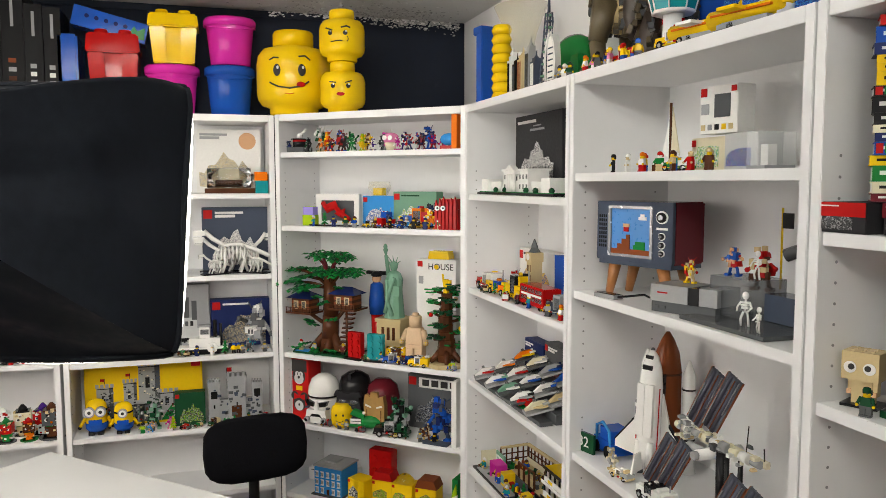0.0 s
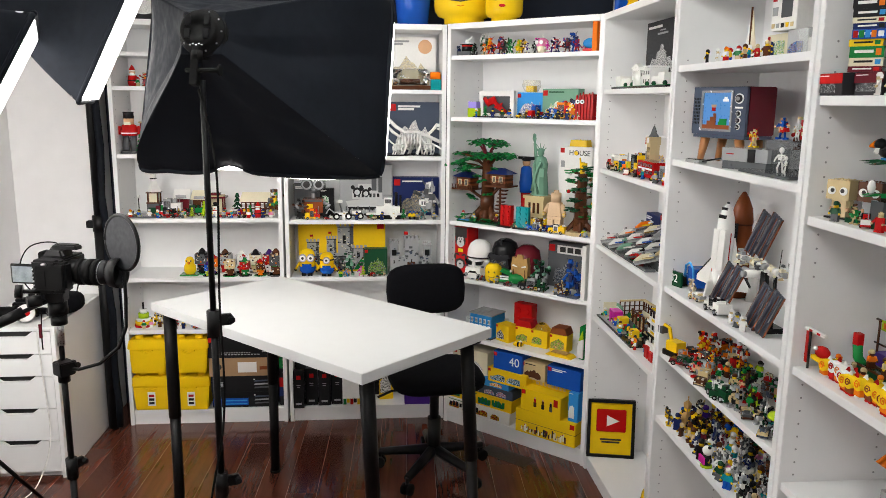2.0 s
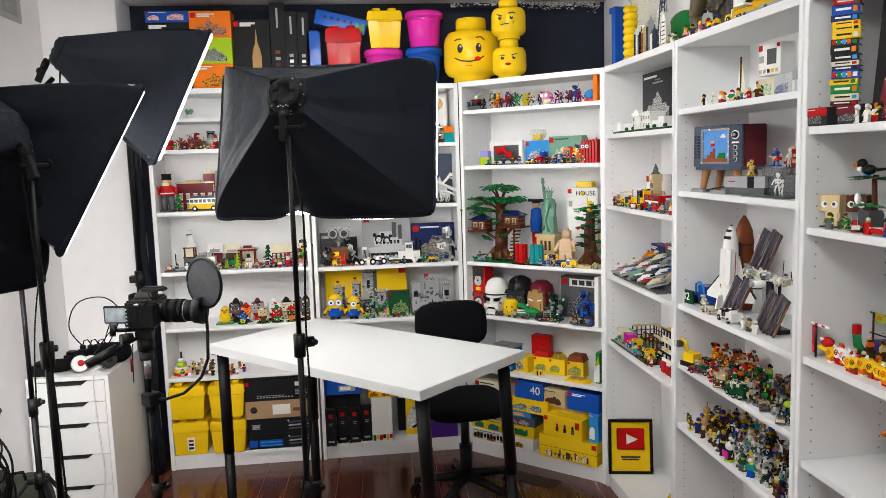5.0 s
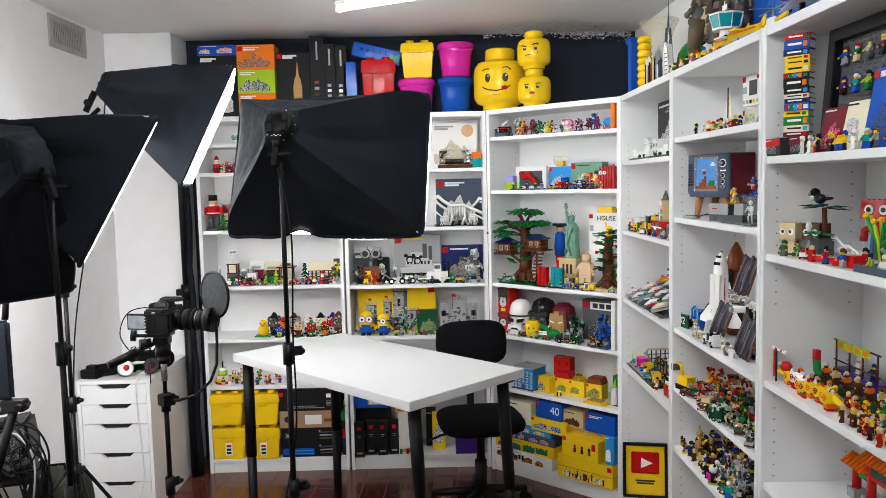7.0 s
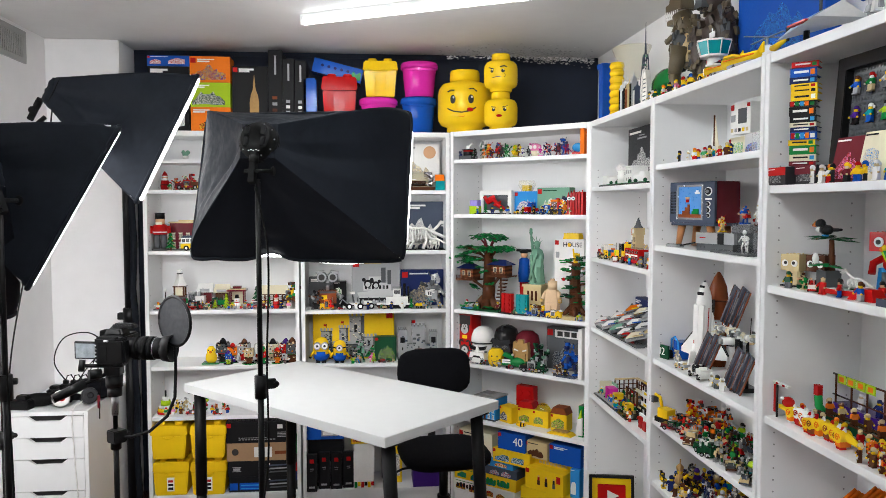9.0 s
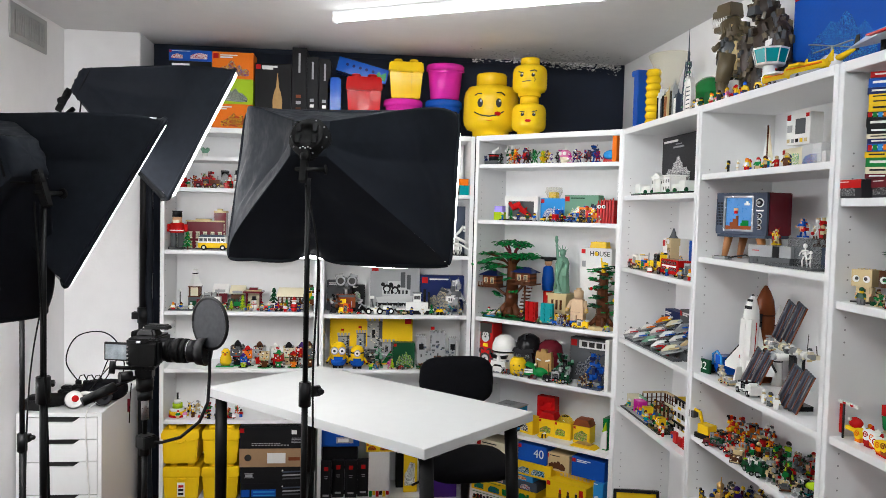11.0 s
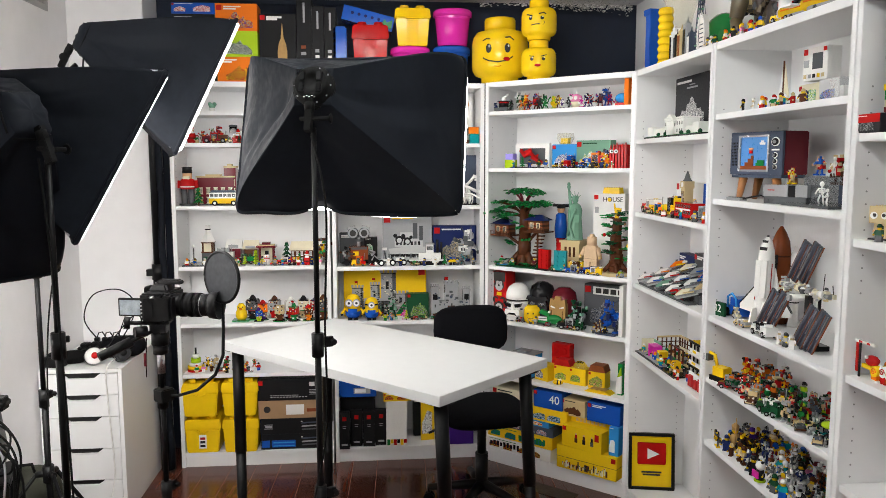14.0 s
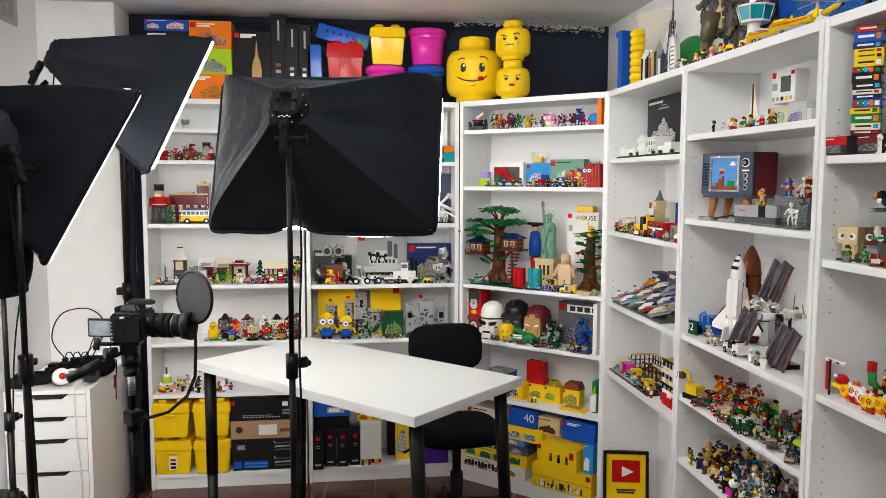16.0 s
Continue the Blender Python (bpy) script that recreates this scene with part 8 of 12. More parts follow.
part("stair_post", Geo(pl("brown")).rod((0.105, -0.04, 0.008), (0.105, -0.04, 0.185), 0.005, n=6), th)
for k, (x, y) in enumerate(((-0.1, -0.06), (-0.03, -0.066), (0.1, -0.06))):
    figure(S("c", 2, TH[0] + x, TH[1] + y, 0, 0.012), 4 + 3 * k)

# statue on its pedestal
st = S("c", 2, 0.44, 0.17)
toy("toy_statue", "sand-green toy statue with a raised torch, on a tan pedestal", "statue", st, [
    ("pedestal", Geo(pl("tan")).box(-0.065, 0.065, -0.06, 0.06, 0, 0.03).box(-0.052, 0.052, -0.05, 0.05, 0.03, 0.135).box(-0.058, 0.058, -0.055, 0.055, 0.135, 0.148), "tan pedestal with pillars"),
    ("pedestal_opening", Geo(pl("brown")).box(-0.03, -0.018, -0.0515, -0.05, 0.065, 0.115).box(-0.006, 0.006, -0.0515, -0.05, 0.065, 0.115).box(0.018, 0.03, -0.0515, -0.05, 0.065, 0.115)),
    ("statue", Geo(pl("sand")).lathe([(0.042, 0.148), (0.038, 0.2), (0.033, 0.26), (0.036, 0.30), (0.026, 0.325), (0.011, 0.335)], 11, smooth=False).ball((0, 0, 0.352), (0.016, 0.017, 0.021), 10).rod((-0.024, 0, 0.31), (-0.036, 0, 0.395), 0.009, 0.007, n=7).rod((-0.036, 0, 0.395), (-0.038, 0, 0.42), 0.004, 0.011, n=7).ball((-0.038, 0, 0.428), (0.009, 0.009, 0.012), 7).rod((0.03, -0.01, 0.30), (0.04, -0.03, 0.25), 0.010, n=7).box(0.022, 0.05, -0.05, -0.035, 0.24, 0.28).tube([(0.02, -0.035, 0.31), (0.0, -0.042, 0.25), (-0.02, -0.04, 0.17)], 0.008, 6).tube([(-0.015, -0.032, 0.30), (-0.01, -0.04, 0.22), (0.015, -0.043, 0.16)], 0.008, 6)),
    ("crown", Geo(pl("sand")).rod((-0.02, -0.004, 0.362), (0.02, -0.004, 0.362), 0.005, n=6).rod((0, 0, 0.365), (0, -0.01, 0.395), 0.003, 0.001, n=5).rod((0.008, 0, 0.365), (0.022, -0.008, 0.39), 0.003, 0.001, n=5).rod((-0.008, 0, 0.365), (-0.022, -0.008, 0.39), 0.003, 0.001, n=5).rod((0.012, 0, 0.362), (0.034, -0.006, 0.375), 0.003, 0.001, n=5).rod((-0.012, 0, 0.362), (-0.03, -0.006, 0.375), 0.003, 0.001, n=5))])
toy("toy_soldier", "tall blue and red toy soldier behind the statue", "toy figure", S("c", 2, 0.342, 0.2), [("trousers", Geo(pl("red")).lathe([(0.02, 0), (0.024, 0.15)], 12)), ("coat", Geo(pl("blue")).lathe([(0.03, 0.15), (0.033, 0.2), (0.026, 0.27), (0.014, 0.28)], 14)), ("head", Geo(pl("flesh")).ball((0, 0, 0.295), 0.02, 10)), ("hat", Geo(pl("black")).rod((-0.045, 0, 0.318), (0.045, 0, 0.318), 0.008, n=8).ball((0, 0, 0.312), (0.025, 0.025, 0.014), 10))])
for u, c, rz in ((0.338, "red", -8), (0.428, "teal", 6)):
    g = Geo(pl(c)).box(-0.032, 0.032, -0.012, 0.012, 0.008, 0.105)
    for x in (-0.016, 0.016):
        for z in (0.021, 0.045, 0.069, 0.092):
            g.rod((x, -0.012, z), (x, -0.019, z), 0.010, n=12)
    toy("large_brick", "large {} display brick standing on end".format(c), "toy brick", S("c", 2, u + 0.01, 0.03, rz), [("brick", g), ("stand", Geo(pl("black")).box(-0.04, 0.04, -0.03, 0.025, 0, 0.008))])
solid("wooden_figure", Geo(PALEWOOD).box(-0.035, -0.003, -0.018, 0.018, 0, 0.055).box(0.003, 0.035, -0.018, 0.018, 0, 0.055).box(-0.036, 0.036, -0.018, 0.018, 0.055, 0.07).box(-0.036, 0.036, -0.018, 0.018, 0.071, 0.135, top=0.78).rod((-0.034, 0, 0.125), (-0.05, -0.012, 0.085), 0.011, n=10).rod((0.034, 0, 0.125), (0.05, -0.012, 0.085), 0.011, n=10).rod((0, 0, 0.135), (0, 0, 0.178), 0.024, n=18).rod((0, 0, 0.178), (0, 0, 0.19), 0.013, n=14).use(pl("yellow")).ball((-0.052, -0.016, 0.08), 0.012, 8).ball((0.052, -0.016, 0.08), 0.012, 8), "plain pale wooden figure with yellow clips", "wooden figure", S("c", 2, 0.583, 0.08), bevel=0.002)
for k, (u, v) in enumerate(((0.49, 0.06), (0.515, 0.05), (0.53, 0.07))):
    brickhead(S("c", 2, u, v), ("yellow", "brown", "yellow")[k], ("yellow", "blue", "red")[k], 0.055, "small yellow square-headed toy figure")
vehicle(S("c", 2, 0.515, 0.025, 10), ("blue", "navy", "grey"), 0.075, "small blue toy car on the shelf", 230, 1.3)
vehicle(S("c", 2, 0.63, 0.02, 5), ("yellow", "yellow", "white"), 0.08, "small yellow toy car on the shelf", 231, 1.3)
vehicle(S("c", 2, 0.575, 0.04, 70), ("navy", "red", "blue"), 0.06, "small dark toy car on the shelf", 232, 1.3)
hb = carton(S("c", 2, 0.626, 0.17), 0.168, 0.08, 0.385, "white", "tall white boxed set with a black title", (), "l", 233, bars=0)
lettering("title", "HOUSE", 0.034, INK, hb, T(0.02, -0.0012, 0.357))
part("printed_dot", Geo(card("yellow")).rod((0.002, -0.001, 0.357), (0.002, -0.0026, 0.357), 0.0095, n=14), hb)
part("printed_line", Geo(card("grey")).box(-0.075, -0.055, -0.0018, -0.0008, 0.29, 0.32), hb)
yb = Geo(pl("yellow")).box(-0.045, 0.045, -0.025, 0.025, 0, 0.03, top=0.9)
solid("yellow_block", studs(yb, -0.036, 0.036, -0.02, 0.02, 0.03, 0.018), "large yellow toy block on a box", "toy block", S("c", 2, 0.628, 0.21, 0, 0.386), bevel=0.0)

at = thing("toy_apple_tree", "brick-built tree with green plates and a tan base", "toy tree", S("c", 2, 0.714, 0.075))
part("base", Geo(pl("tan")).lathe([(0.075, 0), (0.075, 0.016), (0.06, 0.018)], 8, smooth=False), at)
g = Geo(pl("brown"))
for k in range(9):
    g.lathe([(0.036 - 0.0018 * k, 0.0), (0.037 - 0.0018 * k, 0.026), (0.034 - 0.0018 * k, 0.029)], 9, (0.003 * math.sin(k), 0, 0.018 + 0.0285 * k), smooth=False)
for k in range(5):
    a = 1.3 * k
    g.rod((0.02 * math.cos(a), 0.02 * math.sin(a), 0.06), (0.062 * math.cos(a), 0.062 * math.sin(a), 0.018), 0.014, 0.010, n=6)
part("trunk", g, at)
for k in range(15):
    a, z = k * 2.2, 0.07 + 0.0155 * k
    r = 0.066 - 0.0015 * k
    part("branch", Geo(pl("brown")).rod((0, 0, z), (r * math.cos(a), r * math.sin(a), z + 0.01), 0.006, n=6), at)
    g = Geo(pl(("green", "green", "dkgreen")[k % 3]))
    for i in range(16):
        p = Vector((r * math.cos(a), r * math.sin(a), z + 0.012)) + Vector((rng.gauss(0, 0.015), rng.gauss(0, 0.014), rng.gauss(0, 0.004)))
        g.block((p.x, p.y, p.z), (0.020, 0.012, 0.005), T(*p, 0, 0, rng.uniform(0, 180)) @ T(-p.x, -p.y, -p.z))
    part("leaf_clump", g, at, "green plate leaves", kind="stuff")
for k in range(9):
    a = k * 1.9 + 0.6
    part("hung_toy", Geo(pl(("red", "white", "black", "yellow", "pink", "red", "grey", "flesh", "white")[k])).ball((0.058 * math.cos(a), 0.058 * math.sin(a), 0.07 + 0.025 * k), 0.009, 8), at)
part("yellow_top", Geo(pl("yellow")).block((0, 0, 0.275), (0.016, 0.016, 0.05)).block((0.005, 0, 0.30), (0.03, 0.012, 0.022)).rod((-0.01, 0, 0.31), (-0.014, 0, 0.345), 0.004, n=6), at)
figure(S("c", 2, 0.66, 0.03), 2)
figure(S("c", 2, 0.765, 0.02), 14)

# busts and boxes
mb = carton(S("c", 3, 0.062, 0.05), 0.085, 0.09, 0.25, "red", "red boxed set with a black mouse picture", (), None, 240, bars=0)
g = Geo(INK).box(-0.036, 0.036, -0.0018, -0.001, 0.198, 0.248).rod((-0.002, -0.001, 0.180), (-0.002, -0.0018, 0.180), 0.032, n=18)
g.use(card("pale")).rod((-0.002, -0.0018, 0.170), (-0.002, -0.0026, 0.170), 0.023, n=16).rod((-0.010, -0.0018, 0.190), (-0.010, -0.0027, 0.190), 0.010, n=12).rod((0.008, -0.0018, 0.190), (0.008, -0.0028, 0.190), 0.010, n=12)
g.use(INK).rod((-0.002, -0.0028, 0.176), (-0.002, -0.0034, 0.176), 0.006, n=10).box(-0.009, -0.006, -0.0034, -0.0027, 0.184, 0.195).box(0.004, 0.007, -0.0034, -0.0028, 0.184, 0.195).use(card("yellow")).box(-0.016, 0.014, -0.003, -0.001, 0.122, 0.140)
part("printed_figure", g, mb, "printed round-eared head")
g = Geo(INK).rod((-0.024, -0.001, 0.098), (-0.024, -0.0018, 0.098), 0.018, n=14).rod((0.022, -0.001, 0.098), (0.022, -0.0018, 0.098), 0.018, n=14).rod((-0.002, -0.001, 0.066), (-0.002, -0.0019, 0.066), 0.030, n=18)
g.use(card("pale")).rod((-0.002, -0.0019, 0.058), (-0.002, -0.0027, 0.058), 0.021, n=16).use(card("red")).slab([(-0.026, 0.082), (0, 0.092), (0.026, 0.082), (0.026, 0.108), (0, 0.098), (-0.026, 0.108)], 0.001, T(0, -0.003, 0)).use(INK).rod((-0.002, -0.0027, 0.062), (-0.002, -0.0033, 0.062), 0.005, n=10).use(card("pale")).box(-0.0425, -0.036, -0.0016, -0.001, 0.004, 0.246)
part("printed_figure", g, mb, "printed round-eared head")


def bust(at, label, rows):
    """A helmet on a low stand: one part for each colour and piece."""
    t = thing("helmet_bust", label, "helmet bust", at, "toy helmet busts")
    part("stand", Geo(pl("black")).box(-0.045, 0.045, -0.035, 0.045, 0, 0.010), t)
    for nm, g in rows:
        part(nm, g, t)


bust(S("c", 3, 0.158, 0.085, 6), "white and black toy helmet bust on a stand", [
    ("dome", Geo(pl("white")).lathe([(0.060, 0.10), (0.066, 0.115), (0.063, 0.145), (0.05, 0.175), (0.025, 0.192), (0.004, 0.195)], 24)),
    ("face", Geo(pl("white")).lathe([(0.046, 0.010), (0.055, 0.03), (0.061, 0.06), (0.060, 0.103)], 24).slab([(-0.048, 0.022), (-0.030, 0.008), (0.030, 0.008), (0.048, 0.022), (0.040, 0.062), (-0.040, 0.062)], 0.045, T(0, -0.074, 0))),
    ("brow_band", Geo(pl("black")).lathe([(0.0665, 0.106), (0.0675, 0.109), (0.0665, 0.113)], 24)),
    ("eye", Geo(pl("black")).slab([(-0.050, 0.098), (-0.010, 0.090), (-0.014, 0.073), (-0.040, 0.077)], 0.02, T(0, -0.069, 0))),
    ("eye", Geo(pl("black")).slab([(0.010, 0.090), (0.050, 0.098), (0.040, 0.077), (0.014, 0.073)], 0.02, T(0, -0.069, 0))),
    ("nose", Geo(pl("white")).block((0, -0.064, 0.06), (0.016, 0.014, 0.035), None, 0.7)),
    ("mouth", Geo(pl("black")).slab([(-0.030, 0.030), (-0.016, 0.046), (0.016, 0.046), (0.030, 0.030), (0.018, 0.036), (-0.018, 0.036)], 0.004, T(0, -0.0775, 0))),
    ("filter", Geo(pl("grey")).rod((-0.036, -0.070, 0.026), (-0.038, -0.086, 0.024), 0.010, n=12).use(pl("black")).rod((-0.038, -0.086, 0.024), (-0.038, -0.0865, 0.024), 0.007, n=12)),
    ("filter", Geo(pl("grey")).rod((0.036, -0.070, 0.026), (0.038, -0.086, 0.024), 0.010, n=12).use(pl("black")).rod((0.038, -0.086, 0.024), (0.038, -0.0865, 0.024), 0.007, n=12)),
    ("cheek_stripe", Geo(pl("slate")).box(-0.052, -0.040, -0.064, -0.05, 0.064, 0.070).box(0.040, 0.052, -0.064, -0.05, 0.064, 0.070))])
bust(S("c", 3, 0.275, 0.135, 10), "glossy black toy helmet bust on a stand", [
    ("dome", Geo(pl("black")).lathe([(0.088, 0.012), (0.084, 0.03), (0.072, 0.07), (0.067, 0.12), (0.067, 0.15), (0.056, 0.185), (0.028, 0.203), (0.004, 0.206)], 26)),
    ("brow", Geo(pl("coal")).slab([(-0.060, 0.122), (-0.05, 0.142), (0, 0.132), (0.05, 0.142), (0.060, 0.122), (0, 0.114)], 0.02, T(0, -0.083, 0))),
    ("face", Geo(pl("coal")).slab([(-0.05, 0.02), (0.05, 0.02), (0.054, 0.08), (0.045, 0.12), (-0.045, 0.12), (-0.054, 0.08)], 0.05, T(0, -0.078, 0))),
    ("eye", Geo(SMOKE).ball((-0.025, -0.079, 0.098), (0.018, 0.006, 0.012), 10)), ("eye", Geo(SMOKE).ball((0.025, -0.079, 0.098), (0.018, 0.006, 0.012), 10)),
    ("mouth_grille", Geo(pl("dkgrey")).slab([(-0.026, 0.024), (0.026, 0.024), (0, 0.074)], 0.012, T(0, -0.088, 0))),
    ("crest", Geo(pl("coal")).box(-0.006, 0.006, -0.058, 0.02, 0.18, 0.206))])
bust(S("c", 3, 0.405, 0.135, 2), "dark red and gold toy helmet bust on a stand", [
    ("dome", Geo(pl("maroon")).lathe([(0.05, 0.010), (0.06, 0.03), (0.067, 0.08), (0.068, 0.12), (0.058, 0.165), (0.03, 0.188), (0.004, 0.19)], 26)),
    ("face_plate", Geo(GOLD).slab([(-0.044, 0.04), (-0.026, 0.012), (0.026, 0.012), (0.044, 0.04), (0.046, 0.10), (0.040, 0.138), (0.018, 0.130), (0.014, 0.150), (-0.014, 0.150), (-0.018, 0.130), (-0.040, 0.138), (-0.046, 0.10)], 0.03, T(0, -0.076, 0))),
    ("eye_slit", Geo(pl("white")).slab([(-0.038, 0.094), (-0.012, 0.088), (-0.012, 0.094), (-0.036, 0.102)], 0.003, T(0, -0.0785, 0))),
    ("eye_slit", Geo(pl("white")).slab([(0.012, 0.088), (0.038, 0.094), (0.036, 0.102), (0.012, 0.094)], 0.003, T(0, -0.0785, 0))),
    ("mouth_line", Geo(pl("brown")).box(-0.018, 0.018, -0.078, -0.076, 0.040, 0.043)),
    ("jaw_line", Geo(pl("brown")).box(-0.032, -0.030, -0.078, -0.076, 0.03, 0.08).box(0.030, 0.032, -0.078, -0.076, 0.03, 0.08)),
    ("ear_disc", Geo(pl("maroon")).rod((-0.064, -0.01, 0.09), (-0.074, -0.01, 0.09), 0.02, n=14)), ("ear_disc", Geo(pl("maroon")).rod((0.064, -0.01, 0.09), (0.074, -0.01, 0.09), 0.02, n=14))])
mug = thing("head_mug", "yellow mug with a smiling face", "mug", S("c", 3, 0.265, 0.05, 20))
part("cup", Geo(pl("yellow")).lathe([(0.03, 0), (0.04, 0.012), (0.043, 0.03), (0.043, 0.065), (0.037, 0.082), (0.028, 0.086), (0.028, 0.092)], 22), mug)
part("handle", Geo(pl("yellow")).tube([(0.04, 0, 0.065), (0.062, 0, 0.062), (0.066, 0, 0.045), (0.06, 0, 0.03), (0.04, 0, 0.026)], 0.006, 8), mug)
for s in (-1, 1):
    part("eye", Geo(INK).ball((s * 0.014, -0.041, 0.055), (0.004, 0.003, 0.005), 8), mug)
part("mouth", Geo(INK).tube([(0.018 * math.sin(a), -0.0425 + 0.003 * abs(math.sin(a)), 0.04 - 0.012 * math.cos(a)) for a in (-1.0, -0.5, 0, 0.5, 1.0)], 0.0016, 5), mug)
toy("toy_crocodile", "green toy crocodile with an open mouth", "toy animal", S("c", 3, 0.375, 0.055, 15), [("body", Geo(pl("green")).ball((0.02, 0, 0.03), (0.05, 0.022, 0.026), 12)), ("upper_jaw", Geo(pl("green")).block((-0.035, 0, 0.045), (0.06, 0.032, 0.02), T(-0.01, 0, 0.045, 0, 18, 0) @ T(0.01, 0, -0.045), 0.8)), ("lower_jaw", Geo(pl("green")).block((-0.035, 0, 0.012), (0.06, 0.03, 0.012))), ("teeth", Geo(pl("white")).block((-0.04, -0.012, 0.024), (0.045, 0.003, 0.008)).block((-0.04, -0.014, 0.036), (0.045, 0.003, 0.008))), ("tail", Geo(pl("dkgreen")).rod((0.06, 0, 0.03), (0.13, 0.02, 0.04), 0.016, 0.004, n=8)), ("eye", Geo(pl("white")).ball((-0.005, -0.016, 0.07), 0.007, 8))])
sw = carton(S("c", 3, 0.63, 0.16), 0.25, 0.06, 0.215, "dkgrey", "grey boxed set with a white title strip", ("slate", "grey", "black"), "l", 245, bars=0)
part("printed_strip", Geo(card("white")).box(-0.075, 0.125, -0.0016, -0.0006, 0.165, 0.205), sw)
for k in range(4):
    part("printed_line", Geo(INK).box(-0.06 + 0.04 * k, -0.03 + 0.04 * k, -0.0024, -0.0016, 0.173, 0.198), sw)
mech(S("c", 3, 0.52, 0.08), ("dkgreen", "grey", "black", "sand"), 0.15, "green and black toy flying machine", 246)
vehicle(S("c", 3, 0.50, 0.035, 15), ("black", "dkgreen", "grey"), 0.13, "black and green toy speeder", 247)
mech(S("c", 3, 0.70, 0.06), ("blue", "navy", "slate"), 0.17, "blue brick-built robot creature", 248)
mech(S("c", 3, 0.655, 0.03), ("slate", "tan", "brown"), 0.075, "small grey and tan toy figure", 249)
solid("toy_base_plate", Geo(pl("slate")).box(-0.05, 0.05, -0.02, 0.02, 0, 0.008), "grey toy stand plate", "base plate", S("c", 3, 0.70, 0.022))
carton(S("c", 3, 0.775, 0.01), 0.02, 0.22, 0.245, "white", "thin white boxed set with a red edge", (), None, 250, bars=0)
for k in range(3):
    figure(S("c", 3, 0.155 + 0.022 * k, 0.03, 10 * k), (13, 2, 7)[k])

carton(S("c", 4, 0.12, 0.16), 0.20, 0.11, 0.05, "white", "flat white box at the back of the shelf", (), None, 260, bars=1, ink="black")
hs = cottage(S("c", 4, 0.20, 0.10), 0.13, 0.12, 0.13, "azure", "grey", "blue toy house with white windows", 261, flat=True)
carton(S("c", 4, 0.325, 0.05, -10), 0.085, 0.07, 0.085, "yellow", "small yellow boxed animal toy", ("black", "white", "navy"), "l", 262, bars=0)
rbk = Geo(pl("red")).box(-0.052, 0.052, 0, 0.05, 0, 0.185)
for x in (-0.025, 0.025):
    for z in (0.05, 0.10, 0.15):
        rbk.rod((x, 0, z), (x, -0.008, z), 0.015, n=14)
solid("red_brick_box", rbk, "large red brick-shaped box standing up", "box", S("c", 4, 0.385, 0.14), bevel=0.002)
for u, c, roof, lab in ((0.425, "yellow", "red", "yellow boxed toy with a red roof"), (0.515, "yellow", "grey", "yellow boxed toy with a grey dome"), (0.62, "yellow", "rust", "yellow boxed toy with an orange roof")):
    b = carton(S("c", 4, u, 0.085, 4), 0.088, 0.07, 0.085, c, lab, ("green", "lime", "brown", "flesh"), "l", int(u * 1000), bars=0)
    if roof == "grey":
        part("dome", Geo(CLEAR).ball((0, 0.035, 0.07), (0.044, 0.034, 0.05), 14), b, "clear dome")
    else:
        part("roof", Geo(card(roof)).slab([(-0.046, 0.086), (0.046, 0.086), (0.032, 0.118), (-0.032, 0.118)], 0.07), b, "folded card roof")
toy("toy_bee", "yellow and black toy bee", "toy animal", S("c", 4, 0.43, 0.035, 20), [("body", Geo(pl("yellow")).ball((0, 0, 0.012), (0.028, 0.012, 0.012), 10)), ("stripe", Geo(pl("black")).rod((-0.004, 0, 0.012), (0.004, 0, 0.012), 0.0125, n=10)), ("stripe", Geo(pl("black")).rod((0.012, 0, 0.012), (0.018, 0, 0.012), 0.0105, n=10)), ("wing", Geo(pl("white")).slab([(-0.005, 0.022), (0.012, 0.034), (0.02, 0.024)], 0.002))])
solid("flat_card_toy", Geo(card("yellow")).slab([(-0.07, 0), (0.07, 0), (0.05, 0.012), (-0.045, 0.014)], 0.06).use(GOLD).box(-0.04, 0.04, 0.01, 0.05, 0.0142, 0.018), "flat yellow card toy lying down", "toy", S("c", 4, 0.655, 0.02))
toy("green_toy", "green and white toy standing at the shelf end", "toy", S("c", 4, 0.757, 0.06), [("back", Geo(pl("green")).box(-0.012, 0.012, 0, 0.14, 0, 0.155)), ("front", Geo(pl("white")).slab([(-0.016, 0.01), (0.012, 0.01), (0.012, 0.10), (-0.01, 0.09), (-0.016, 0.06)], 0.01, T(0, -0.012, 0))), ("leaf", Geo(pl("lime")).slab([(-0.012, 0.09), (0.006, 0.14), (0.01, 0.095)], 0.008, T(0, -0.01, 0)))])


# ---- fourth case ----
wh = thing("toy_white_house", "white brick-built mansion model on a black base", "toy building", S("d", 0, 0.30, 0.085))
part("base", Geo(pl("black")).box(-0.27, 0.34, -0.05, 0.07, 0, 0.008), wh)
part("lawn", Geo(pl("green")).box(-0.26, 0.33, -0.045, 0.065, 0.008, 0.010), wh)
part("main_block", Geo(pl("white")).box(-0.10, 0.10, -0.02, 0.05, 0.010, 0.075).box(-0.106, 0.106, -0.025, 0.054, 0.075, 0.082), wh)
part("portico", Geo(pl("white")).box(-0.035, 0.035, -0.04, -0.02, 0.066, 0.078).slab([(-0.038, 0.078), (0.038, 0.078), (0, 0.095)], 0.02, T(0, -0.042, 0)), wh)
for k in range(5):
    part("column", Geo(pl("white")).rod((-0.03 + 0.015 * k, -0.036, 0.010), (-0.03 + 0.015 * k, -0.036, 0.066), 0.0035, n=8), wh)
